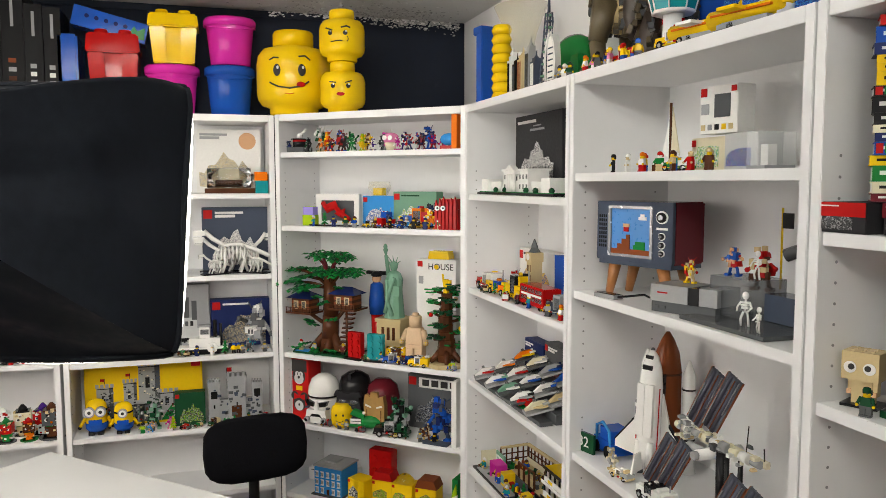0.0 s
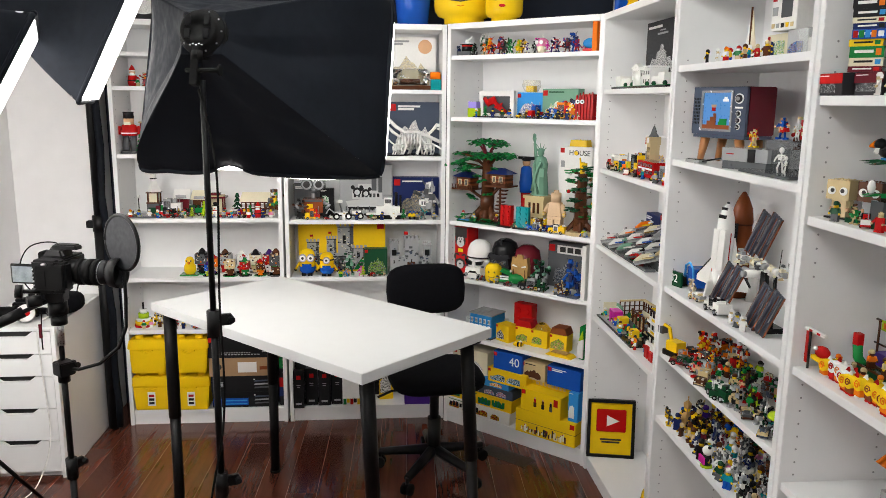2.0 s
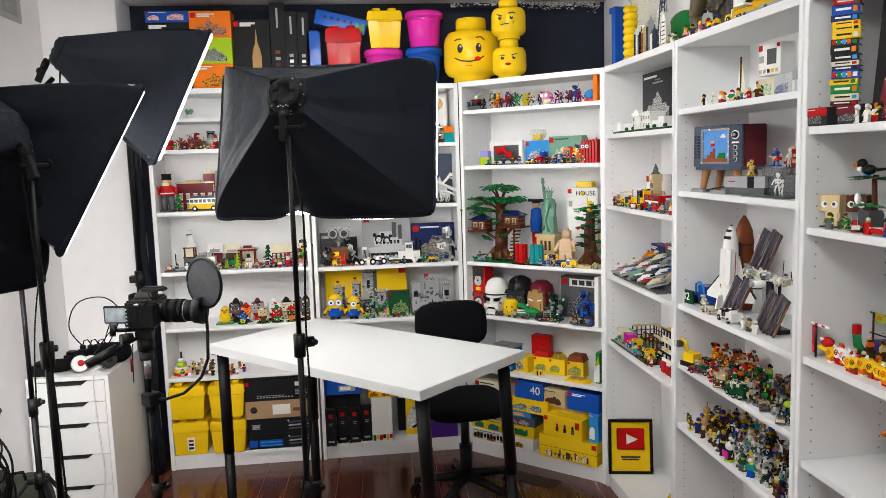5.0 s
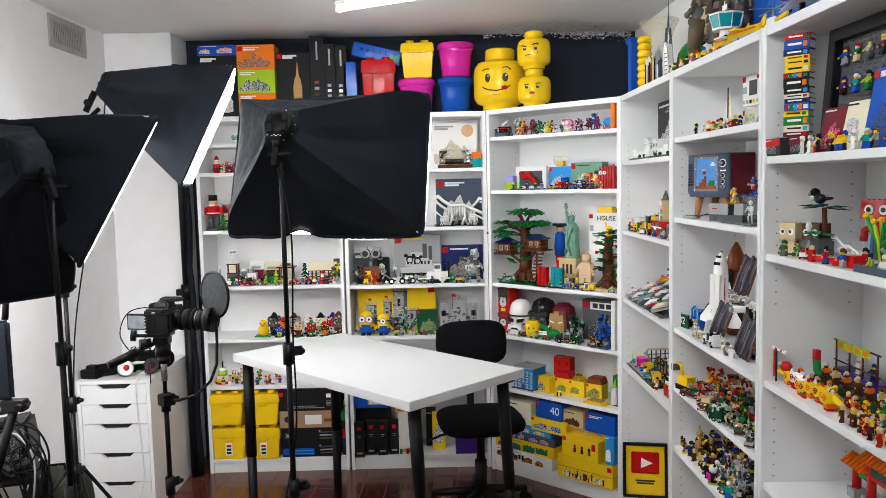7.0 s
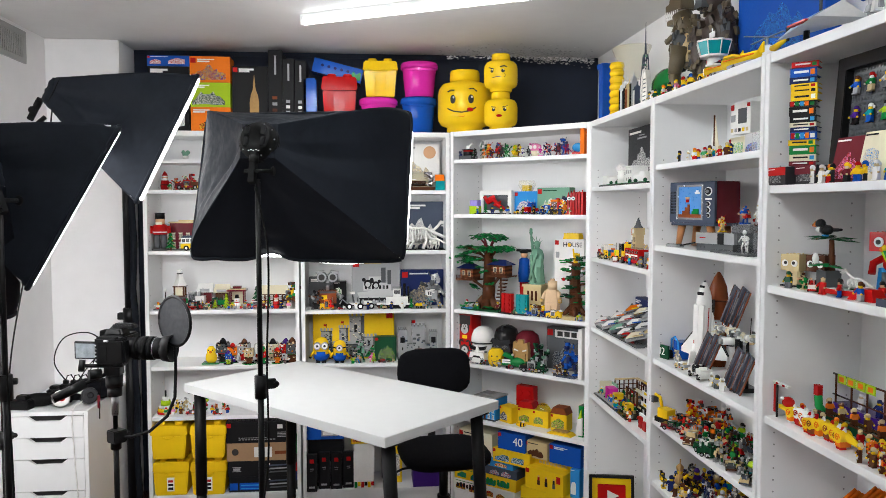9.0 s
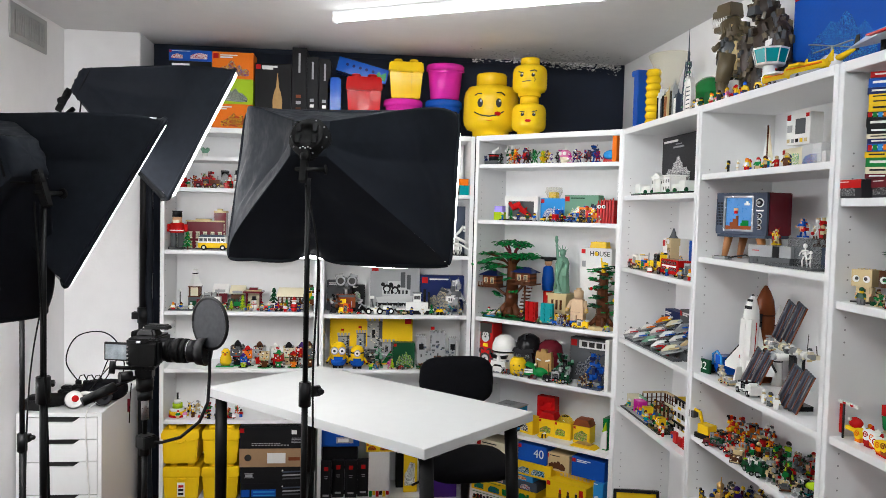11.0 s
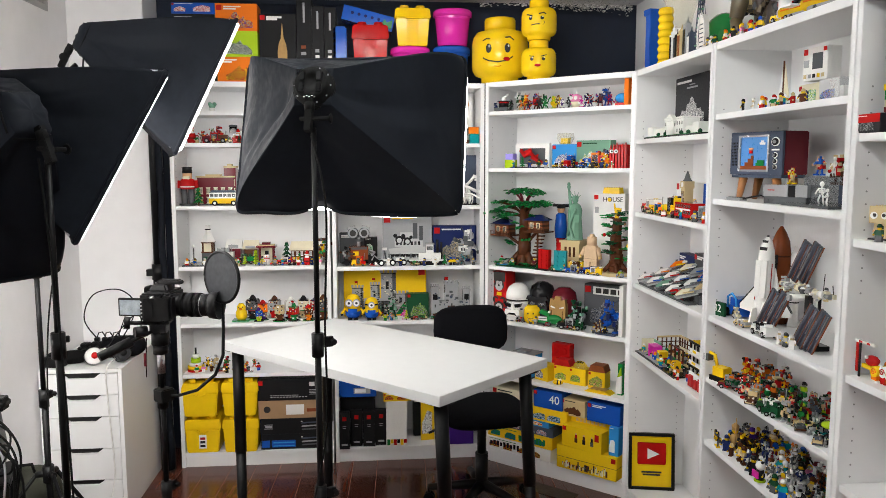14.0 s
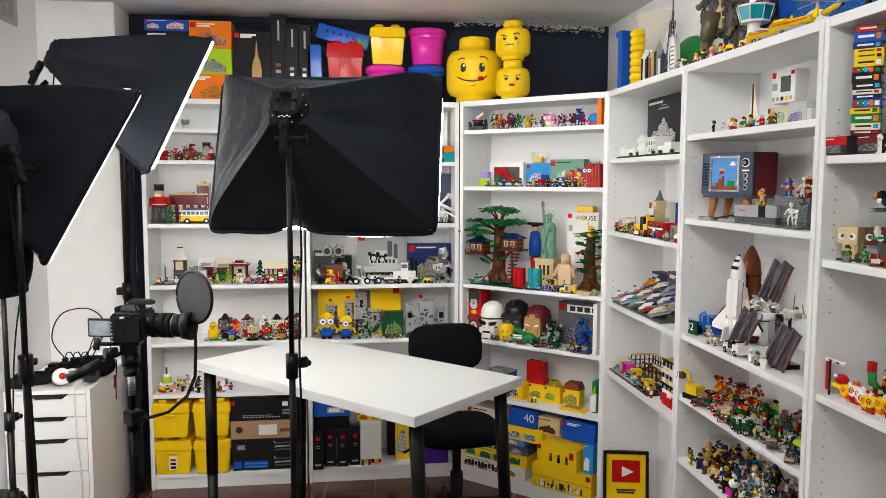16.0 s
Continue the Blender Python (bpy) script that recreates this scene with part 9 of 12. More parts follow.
for s in (-1, 1):
    part("wing", Geo(pl("white")).box(s * 0.17 - 0.05, s * 0.17 + 0.05, -0.02, 0.03, 0.010, 0.042).box(s * 0.245 - 0.03, s * 0.245 + 0.03, -0.03, 0.04, 0.010, 0.052), wh)
wf = Geo(SMOKE).box(-0.004, 0.004, -0.001, 0, 0, 0.014).mesh("window")
for k in range(8):
    if k not in (3, 4):
        part("window", wf, wh, at=T(-0.087 + 0.025 * k, -0.0202, 0.02))
    part("window", wf, wh, at=T(-0.087 + 0.025 * k, -0.0202, 0.05) if k not in (3, 4) else T(-0.087 + 0.025 * k, -0.0202, 0.045))
for x in (-0.13, -0.05, 0.12, 0.19, 0.3):
    part("bush", Geo(pl("dkgreen")).ball((x, -0.036, 0.016), (0.014, 0.008, 0.009), 8), wh)
bx = carton(S("d", 0, 0.255, 0.16), 0.36, 0.05, 0.262, "coal", "dark grey boxed set with a white castle picture", (), None, 270, bars=1)
HALO = print_mat(("white", "grey", "coal", "grey"))
g = Geo(HALO).slab([(-0.12, 0.05), (0.12, 0.05), (0.125, 0.10), (0.10, 0.105), (0.09, 0.12), (0.05, 0.118), (0.045, 0.14), (0.025, 0.146), (0.014, 0.165), (0.0, 0.172), (-0.014, 0.165), (-0.025, 0.146), (-0.05, 0.142), (-0.06, 0.115), (-0.10, 0.12), (-0.125, 0.095)], 0.001, T(0, -0.002, 0))
g.use(card("coal"))
for k in range(9):
    g.box(-0.10 + 0.024 * k, -0.094 + 0.024 * k, -0.0036, -0.003, 0.06, 0.09)
g.use(card("grey")).box(-0.03, 0.03, -0.0022, -0.001, 0.222, 0.226).box(-0.055, 0.055, -0.0022, -0.001, 0.208, 0.215)
part("printed_mansion", g, bx, "printed pale domed building")
vehicle(S("d", 1, 0.12, 0.06, 0), ("red", "yellow", "white"), 0.15, "red and yellow toy racing car", 272)
vehicle(S("d", 1, 0.22, 0.05, 10), ("yellow", "orange", "blue"), 0.11, "yellow toy racing car", 273)
vehicle(S("d", 1, 0.36, 0.055, 0), ("yellow", "yellow", "black"), 0.13, "yellow toy locomotive with a black roof", 274, 1.6)
db = thing("toy_bus", "red double-decker toy bus with pale window bands", "toy bus", S("d", 1, 0.515, 0.055))
body = part("body", Geo(pl("red")).box(-0.085, 0.085, -0.028, 0.028, 0.008, 0.066).box(-0.105, -0.085, -0.026, 0.026, 0.008, 0.034), db, bevel=0.002)
part("window_band", Geo(pl("white")).box(-0.07, 0.07, -0.0288, -0.028, 0.037, 0.043), body, "pale band with lettering bars")
for k in range(6):
    for z in (0.022, 0.047):
        part("window", Geo(SMOKE).box(-0.072 + 0.025 * k, -0.053 + 0.025 * k, -0.0288, -0.028, z, z + 0.012), body)
for x in (-0.06, 0.055):
    for y in (-0.027, 0.02):
        part("wheel", Geo(RUB).rod((x, y, 0.0115), (x, y + 0.008, 0.0115), 0.0115, n=14), db)
vehicle(S("d", 1, 0.68, 0.05, 5), ("slate", "maroon", "grey"), 0.12, "dark toy car at the shelf end", 276, 1.3)
bb = thing("toy_clock_tower", "tan brick-built clock tower with a dark spire", "toy tower", S("d", 1, 0.318, 0.125))
part("tower", Geo(pl("tan")).box(-0.019, 0.019, -0.019, 0.019, 0.006, 0.145).box(-0.022, 0.022, -0.022, 0.022, 0.115, 0.145), bb, bevel=0.001)
part("clock_face", Geo(pl("white")).rod((0, -0.0222, 0.131), (0, -0.0235, 0.131), 0.011, n=16), bb)
part("clock_face", Geo(pl("white")).rod((-0.0222, 0, 0.131), (-0.0235, 0, 0.131), 0.011, n=16), bb)
part("spire", Geo(pl("dkgrey")).lathe([(0.022, 0.145), (0.012, 0.158), (0.011, 0.166), (0.002, 0.188)], 4, smooth=False), bb)
part("base", Geo(pl("black")).box(-0.04, 0.04, -0.035, 0.035, 0, 0.006), bb)
for z in (0.025, 0.055, 0.085):
    for x in (-0.011, 0, 0.011):
        part("tower_window", Geo(pl("brown")).box(x - 0.002, x + 0.002, -0.0197, -0.019, z, z + 0.02), bb)
        part("tower_window", Geo(pl("brown")).box(-0.0197, -0.019, x - 0.002, x + 0.002, z, z + 0.02), bb)
carton(S("d", 1, 0.185, 0.19), 0.28, 0.05, 0.138, "white", "white boxed set with a small model picture", ("blue", "yellow", "tan"), "l", 277, bars=1, ink="black")
carton(S("d", 1, 0.385, 0.19), 0.11, 0.06, 0.135, "blue", "plain dark blue box at the back", (), None, 278, bars=0)
mech(S("d", 1, 0.22, 0.11), ("black", "red", "grey"), 0.085, "small black and red toy model", 279)

def micro_ship(at, cols, l, label, seed):
    """A small flat spaceship on a tilted grey plate."""
    q = random.Random(seed)
    t = thing("toy_spaceship", label, "toy spaceship", at, "toy spaceships")
    part("plate", studs(Geo(pl(q.choice(("grey", "grey", "dkgrey")))).box(-l * 0.5, l * 0.5, -l * 0.34, l * 0.34, 0, 0.006), -l * 0.5, l * 0.5, -l * 0.33, -l * 0.2, 0.006, 0.012), t)
    part("hull", Geo(pl(cols[0])).slab([(-l * 0.46, 0.010), (l * 0.30, 0.010), (l * 0.40, 0.018), (l * 0.28, 0.026), (-l * 0.1, 0.030), (-l * 0.46, 0.014)], l * 0.16, T(0, -l * 0.08, 0)), t)
    for e in (-1, 1):
        part("wing", Geo(pl(cols[1])).raw([(-l * 0.15, e * l * 0.08, 0.012), (l * 0.35, e * l * 0.08, 0.012), (l * 0.32, e * l * 0.36, 0.014), (l * 0.12, e * l * 0.36, 0.014), (-l * 0.15, e * l * 0.08, 0.017), (l * 0.35, e * l * 0.08, 0.017), (l * 0.32, e * l * 0.36, 0.018), (l * 0.12, e * l * 0.36, 0.018)], [(3, 2, 1, 0), (4, 5, 6, 7), (0, 1, 5, 4), (1, 2, 6, 5), (2, 3, 7, 6), (3, 0, 4, 7)]), t)
        part("engine", Geo(pl(cols[2])).rod((l * 0.18, e * l * 0.16, 0.020), (l * 0.42, e * l * 0.16, 0.020), l * 0.05, n=8), t)
    part("cockpit", Geo(SMOKE).block((-l * 0.05, 0, 0.027), (l * 0.16, l * 0.1, 0.010), None, 0.6), t)
    return t


for row, (v, dz, tilt) in enumerate(((0.045, 0.026, -13), (0.115, 0.050, -14), (0.18, 0.084, -15))):
    for k in range(5):
        c = ((("white", "red", "grey"), ("white", "blue", "sand"), ("sand", "white", "dkgrey"), ("white", "grey", "black"), ("cream", "tan", "grey")),
             (("white", "orange", "grey"), ("white", "red", "grey"), ("white", "blue", "grey"), ("white", "dkgrey", "blue"), ("tan", "grey", "white")),
             (("orange", "yellow", "white"), ("cream", "white", "grey"), ("grey", "blue", "navy"), ("blue", "white", "navy"), ("flesh", "cream", "grey")))[row][k]
        sp = micro_ship(S("d", 2, 0.10 + 0.108 * k + 0.015 * row, v, 75 + 4 * ((k + row) % 3), dz) @ T(0, 0, 0, 0, tilt), c, 0.085, "{} and {} toy spaceship on a tilted plate".format(c[0].replace("dk", "dark "), c[1].replace("dk", "dark ")), 280 + 5 * row + k)
solid("display_steps", Geo(pl("dkgrey")).box(-0.26, 0.28, -0.02, 0.02, 0, 0.012).box(-0.26, 0.28, 0.03, 0.09, 0, 0.030).box(-0.26, 0.28, 0.10, 0.155, 0, 0.066), "dark grey stepped stand under small spaceships", "display stand", S("d", 2, 0.32, 0.04))
g = Geo(pl("red"))
for k in range(14):
    a = k * 2.4
    g.ball((0.03 * math.sqrt(k / 14) * math.cos(a) * 1.4, 0.03 * math.sqrt(k / 14) * math.sin(a), 0.022 + 0.004 * (k % 3)), 0.011, 8)
toy("toy_roses", "bunch of bright red toy roses", "toy flowers", S("d", 2, 0.42, 0.05), [("rose_heads", g), ("leaf_base", Geo(pl("green")).block((0, 0, 0), (0.08, 0.05, 0.014)))])
carton(S("d", 2, 0.30, 0.21), 0.16, 0.05, 0.16, "dkgrey", "dark boxed set behind the spaceships", ("red", "grey"), "l", 295)
carton(S("d", 2, 0.46, 0.20), 0.12, 0.06, 0.19, "brown", "brown boxed set with a red mark", ("tan",), "l", 296)
carton(S("d", 2, 0.12, 0.215), 0.16, 0.05, 0.14, "navy", "dark blue boxed set at the back", ("grey",), None, 297)

solid("toy_base_plate", Geo(pl("black")).box(-0.16, 0.30, -0.03, 0.13, 0, 0.005), "thin black base plate under toy rooms", "base plate", S("d", 3, 0.19, 0.05))
def lattice(x0, x1, y, z0, z1, nx, nz, c, t=0.0022):
    """An upright grid of thin bars in x and z."""
    g = Geo(pl(c))
    for i in range(nx + 1):
        x = x0 + (x1 - x0) * i / nx
        g.box(x - t, x + t, y - t, y + t, z0, z1)
    for k in range(nz + 1):
        z = z0 + (z1 - z0) * k / nz
        g.box(x0, x1, y - t * 0.8, y + t * 0.8, z - t * 0.8, z + t * 0.8)
    return g


dn = thing("toy_coffee_house", "open toy coffee house with tan floor, brown window grids and furniture", "toy building", S("d", 3, 0.235, 0.17, 4, 0.006))
part("floor_plate", Geo(pl("black")).box(-0.15, 0.16, -0.055, 0.06, 0, 0.005).use(pl("tan")).box(-0.146, 0.156, -0.05, 0.056, 0.005, 0.008), dn)
part("back_wall", Geo(pl("cream")).box(-0.15, 0.16, 0.050, 0.056, 0.008, 0.030), dn)
part("window_grid", lattice(-0.15, 0.16, 0.053, 0.030, 0.072, 12, 2, "brown"), dn, "brown window grid")
part("top_beam", Geo(pl("tan")).box(-0.153, 0.163, 0.046, 0.060, 0.072, 0.078), dn)
part("side_grid", lattice(-0.055, 0.056, 0, 0.008, 0.072, 5, 3, "brown"), dn, "brown window grid", at=T(-0.15, 0, 0, 0, 0, 90))
part("side_beam", Geo(pl("tan")).box(-0.155, -0.144, -0.055, 0.046, 0.072, 0.078), dn)
part("door_frame", lattice(-0.02, 0.09, -0.05, 0.008, 0.068, 3, 1, "brown", 0.003), dn)
for x, y, w, d, h, c in ((-0.10, 0.01, 0.05, 0.022, 0.020, "rust"), (-0.04, 0.02, 0.02, 0.02, 0.016, "dkgreen"), (0.05, 0.02, 0.06, 0.018, 0.028, "brown"), (0.12, 0.01, 0.026, 0.03, 0.022, "maroon"), (0.02, -0.025, 0.02, 0.02, 0.012, "tan"), (-0.12, -0.03, 0.02, 0.018, 0.018, "green")):
    part("furniture_block", Geo(pl(c)).block((x, y, 0.008), (w, d, h * 0.6)).block((x, y + d * 0.35, 0.008 + h * 0.6), (w, d * 0.3, h * 0.5)), dn)
for k in range(6):
    figure(S("d", 3, 0.235 + (-0.11, -0.07, -0.01, 0.03, 0.08, 0.13)[k], 0.17 + (-0.02, 0.0, -0.03, 0.0, -0.03, -0.02)[k], 50 * k, 0.0145), (9, 1, 4, 16, 7, 19)[k])
hs = thing("toy_tiered_house", "tall open toy house in white, black and yellow tiers", "toy building", S("d", 3, 0.53, 0.15, 0, 0.0))
part("base_plate", Geo(pl("dkgrey")).box(-0.085, 0.085, -0.06, 0.06, 0, 0.005), hs)
for k, (z, w, roof) in enumerate(((0.005, 0.16, "yellow"), (0.056, 0.15, "black"), (0.105, 0.13, "yellow"))):
    tier = part("tier", Geo(pl("white")).box(-w / 2, w / 2, 0.02, 0.055, z, z + 0.040).box(-w / 2, -w / 2 + 0.006, -0.045, 0.02, z, z + 0.040), hs)
    part("parapet", Geo(pl("white")).box(-w / 2, w / 2, -0.052, -0.0485, z, z + 0.016).use(pl("yellow")).box(-w * 0.3, -w * 0.05, -0.0528, -0.0521, z + 0.003, z + 0.013), tier)
    part("tier_floor", Geo(pl("cream")).box(-w / 2, w / 2, -0.05, 0.02, z, z + 0.003), tier)
    for i in range(5):
        part("post", Geo(pl("black")).box(-w / 2 + (w - 0.005) * i / 4, -w / 2 + (w - 0.005) * i / 4 + 0.005, -0.05, -0.045, z, z + 0.040), tier)
    for i in range(4):
        part("window", Geo(SMOKE).box(-w / 2 + 0.012 + (w - 0.02) * i / 4, -w / 2 + 0.012 + (w - 0.02) * i / 4 + 0.018, 0.0185, 0.0198, z + 0.012, z + 0.034), tier)
    part("awning", Geo(pl(roof)).box(-w / 2 - 0.004, w / 2 + 0.004, -0.054, 0.058, z + 0.0402, z + 0.046).use(pl("black" if roof == "yellow" else "white")).box(-w / 2 - 0.005, w / 2 + 0.005, -0.0555, -0.0538, z + 0.0402, z + 0.050), tier)
rm = thing("toy_room", "toy room with a pink arch, pale wall and grey floor", "toy room", S("d", 3, 0.20, 0.06, 0, 0.006))
part("floor_plate", Geo(pl("grey")).box(-0.14, 0.13, -0.035, 0.045, 0, 0.004), rm)
part("wall", Geo(pl("sand")).box(-0.138, -0.06, 0.036, 0.043, 0.004, 0.058), rm)
part("wall", Geo(pl("cream")).box(-0.14, -0.133, -0.02, 0.036, 0.004, 0.062), rm)
part("wall_window", lattice(-0.125, -0.075, 0.0345, 0.016, 0.046, 2, 2, "white"), rm)
part("pink_arch", Geo(pl("magenta")).box(-0.052, -0.044, -0.02, 0.02, 0.004, 0.052).box(0.002, 0.010, -0.02, 0.02, 0.004, 0.052).box(-0.052, 0.010, -0.02, 0.02, 0.052, 0.059), rm, "pink arch")
part("yellow_kiosk", Geo(pl("yellow")).box(0.03, 0.062, -0.012, 0.028, 0.004, 0.048).use(pl("sand")).box(0.034, 0.058, -0.0135, -0.012, 0.014, 0.040), rm)
part("low_wall", Geo(pl("dkgrey")).box(-0.02, 0.13, 0.037, 0.044, 0.004, 0.030), rm)
part("sofa", Geo(pl("blue")).box(0.0, 0.026, -0.022, 0.004, 0.004, 0.022), rm)
for x, c in ((0.075, "red"), (0.10, "green"), (0.118, "brown")):
    part("furniture_block", Geo(pl(c)).block((x, 0.01, 0.004), (0.016, 0.018, 0.020), None, 0.8), rm)
for u, c in ((0.50, ("brown", "rust", "grey", "cream")), (0.66, ("green", "dkgreen", "cream", "sand"))):
    carton(S("d", 3, u, 0.245), 0.13, 0.010, 0.20, "white", "white-framed picture card leaning at the back of the shelf", c, None, int(u * 100) + 3, bars=0, name="picture_card", cat="card")
brickhead(S("d", 3, 0.44, 0.05), "yellow", "yellow", 0.06, "small yellow square-headed figure with glasses")
solid("letter_sign", Geo(pl("white")).box(-0.075, 0.075, 0.004, 0.01, 0, 0.06).use(pl("red")).box(-0.06, -0.03, -0.006, 0.004, 0.006, 0.05).box(-0.015, 0.015, -0.006, 0.004, 0.006, 0.04).box(0.03, 0.06, -0.006, 0.004, 0.006, 0.054), "small white toy sign with red letter blocks", "toy sign", S("d", 3, 0.66, 0.04))
for k in range(9):
    figure(S("d", 3, 0.08 + 0.062 * k + 0.02 * (k % 2), 0.045 + 0.02 * (k % 3), 35 * k, 0.006 if k < 6 else 0), (11, 5, 1, 9, 17, 4, 15, 0, 12)[k])
fir(S("d", 3, 0.35, 0.08, 0, 0.006), 0.05, "tiny green toy bush", "green")

pq = thing("framed_plaque", "black framed yellow plaque with a red play sign", "framed plaque", S("d", "b", 0.08, 0.10, 78) @ T(0, 0, 0, -7))
part("frame", Geo(BLKP).box(-0.105, 0.105, 0, 0.022, 0, 0.014).box(-0.105, 0.105, 0, 0.022, 0.251, 0.265).box(-0.105, -0.091, 0, 0.022, 0.014, 0.251).box(0.091, 0.105, 0, 0.022, 0.014, 0.251), pq, bevel=0.001)
part("board", Geo(pl("yellow")).box(-0.091, 0.091, 0.008, 0.018, 0.014, 0.251), pq, "bright yellow board")
part("red_panel", Geo(pl("red")).box(-0.066, 0.066, 0.001, 0.0078, 0.118, 0.222), pq, "raised red panel", bevel=0.012)
part("play_sign", Geo(pl("white")).slab([(-0.02, 0.145), (0.034, 0.170), (-0.02, 0.195)], 0.004, T(0, -0.003, 0)), pq, "white triangle")
for k in range(2):
    part("name_bar", Geo(INK).box(-0.046 + 0.006 * k, 0.046 - 0.006 * k, 0.006, 0.0078, 0.078 - 0.012 * k, 0.086 - 0.012 * k), pq)
hl = thing("costume_helmet", "black and yellow costume helmet with a bright card", "helmet", S("d", "b", 0.71, 0.12))
part("helmet_shell", Geo(pl("black")).ball((0, 0, 0.10), (0.07, 0.09, 0.10), 18), hl)
part("yellow_band", Geo(pl("yellow")).ball((-0.025, -0.01, 0.12), (0.055, 0.086, 0.095), 16), hl)
part("card_tag", Geo(card("pink")).box(-0.085, -0.015, -0.11, -0.106, 0.03, 0.09).use(card("cream")).box(-0.08, -0.03, -0.112, -0.1102, 0.06, 0.085), hl)
part("brim", Geo(pl("black")).ball((-0.02, -0.06, 0.025), (0.06, 0.05, 0.022), 12), hl)


# ---- fifth case ----
wb = carton(S("e", 0, 0.40, 0.135, 10, 0.0768) @ Matrix.Diagonal((0.80, 1, 0.72, 1)), 0.125, 0.05, 0.135, "white", "white boxed set with a dark square picture", (), "r", 300, bars=0)
part("printed_square", Geo(card("dkgrey")).box(-0.012, 0.04, -0.0018, -0.0008, 0.045, 0.11), wb, "dark printed square")
for k in range(5):
    part("printed_figure", Geo(card(("tan", "grey", "black", "yellow", "tan")[k])).box(-0.056 + 0.023 * k, -0.042 + 0.023 * k, -0.0018, -0.0008, 0.01, 0.026), wb)
part("printed_line", Geo(card("grey")).box(-0.056, -0.03, -0.0018, -0.0008, 0.055, 0.085), wb)
part("printed_mark", Geo(card("red")).box(-0.058, -0.038, -0.0018, -0.0008, 0.106, 0.13), wb)
carton(S("e", 0, 0.345, 0.155), 0.12, 0.06, 0.072, "cream", "low pale boxed set under a white box", ("lime", "teal", "cream", "white"), "l", 303, bars=0)
carton(S("e", 0, 0.46, 0.145), 0.10, 0.06, 0.0755, "pale", "low lilac boxed set with small pictures", ("lilac", "slate", "tan", "azure", "brown"), None, 304, bars=0)
toy("display_box", "clear display box with small toys inside", "display box", S("e", 0, 0.54, 0.145), [("clear_cover", Geo(mat("clear_acrylic", (0.9, 0.93, 0.94), 0.05, var=0, alpha=0.18)).box(-0.025, 0.025, -0.03, 0.04, 0.008, 0.07)), ("base", Geo(pl("grey")).box(-0.025, 0.025, -0.03, 0.04, 0, 0.008)), ("figure_inside", Geo(pl("white")).block((0.0, 0, 0.008), (0.02, 0.02, 0.04)))])
sl = toy("toy_sailboat", "small toy sailing raft with a white sail", "toy boat", S("e", 0, 0.27, 0.11), [("hull", Geo(pl("brown")).box(-0.04, 0.04, -0.02, 0.02, 0, 0.02)), ("mast", Geo(pl("brown")).rod((0, 0, 0.02), (0, 0, 0.15), 0.003, n=6)), ("sail", Geo(pl("cream")).slab([(0.003, 0.03), (0.035, 0.035), (0.006, 0.14)], 0.002)), ("sail", Geo(pl("white")).slab([(-0.003, 0.03), (-0.03, 0.04), (-0.005, 0.12)], 0.002))])
for k, u in enumerate((0.13, 0.17, 0.215, 0.255, 0.30, 0.335, 0.37, 0.41, 0.45, 0.49)):
    figure(S("e", 0, u, 0.05 + 0.015 * (k % 3), 15 * (k % 5) - 30), (3, 2, 5, 15, 4, 11, 9, 18, 13, 16)[k])
vehicle(S("e", 0, 0.33, 0.09, 20), ("green", "white", "yellow"), 0.07, "small green and white toy car", 301)

# toy television
tv = thing("toy_television", "retro brick-built television with a blue game picture", "toy television", S("e", 1, 0.185, 0.075, 16, 0.085) @ Matrix.Diagonal((1, 0.85, 0.85, 1)))
part("cabinet", Geo(pl("maroon")).box(-0.115, 0.115, 0.006, 0.125, 0, 0.165), tv, "dark red-brown cabinet", bevel=0.004)
part("bezel", Geo(pl("slate")).box(-0.115, 0.115, -0.004, 0.006, 0, 0.012).box(-0.115, 0.115, -0.004, 0.006, 0.153, 0.165).box(-0.115, -0.078, -0.004, 0.006, 0.012, 0.153).box(0.058, 0.115, -0.004, 0.006, 0.012, 0.153), tv, bevel=0.001)
part("screen_frame", Geo(CHROME).box(-0.078, 0.058, -0.006, 0.004, 0.012, 0.020).box(-0.078, 0.058, -0.006, 0.004, 0.145, 0.153).box(-0.078, -0.070, -0.006, 0.004, 0.020, 0.145).box(0.050, 0.058, -0.006, 0.004, 0.020, 0.145), tv, bevel=0.001)
scn = part("screen", Geo(mat("game_sky_blue", (0.06, 0.24, 0.58), 0.3, var=0.03)).box(-0.070, 0.050, 0.0, 0.004, 0.020, 0.145), tv, "blue tile picture")
part("picture_ground", Geo(pl("rust")).box(-0.070, 0.050, -0.003, 0, 0.020, 0.034).box(-0.05, -0.012, -0.0031, 0, 0.034, 0.048).box(-0.036, -0.012, -0.0032, 0, 0.048, 0.062).box(-0.022, -0.012, -0.0033, 0, 0.062, 0.074), scn)
part("picture_pipe", Geo(pl("green")).box(0.0, 0.034, -0.003, 0, 0.034, 0.046).box(0.006, 0.034, -0.0033, 0, 0.046, 0.056), scn)
part("picture_figure", Geo(pl("red")).box(-0.03, -0.016, -0.0036, 0, 0.082, 0.094).use(pl("flesh")).box(-0.032, -0.014, -0.0036, 0, 0.0945, 0.104), scn)
part("picture_cloud", Geo(pl("white")).box(0.015, 0.038, -0.003, 0, 0.115, 0.124).box(0.021, 0.032, -0.0031, 0, 0.1242, 0.131), scn)
g = Geo(pl("black"))
for k in range(8):
    for j in range(4):
        g.box(-0.108 + 0.0068 * j, -0.104 + 0.0068 * j, -0.0048, -0.0042, 0.035 + 0.012 * k, 0.043 + 0.012 * k)
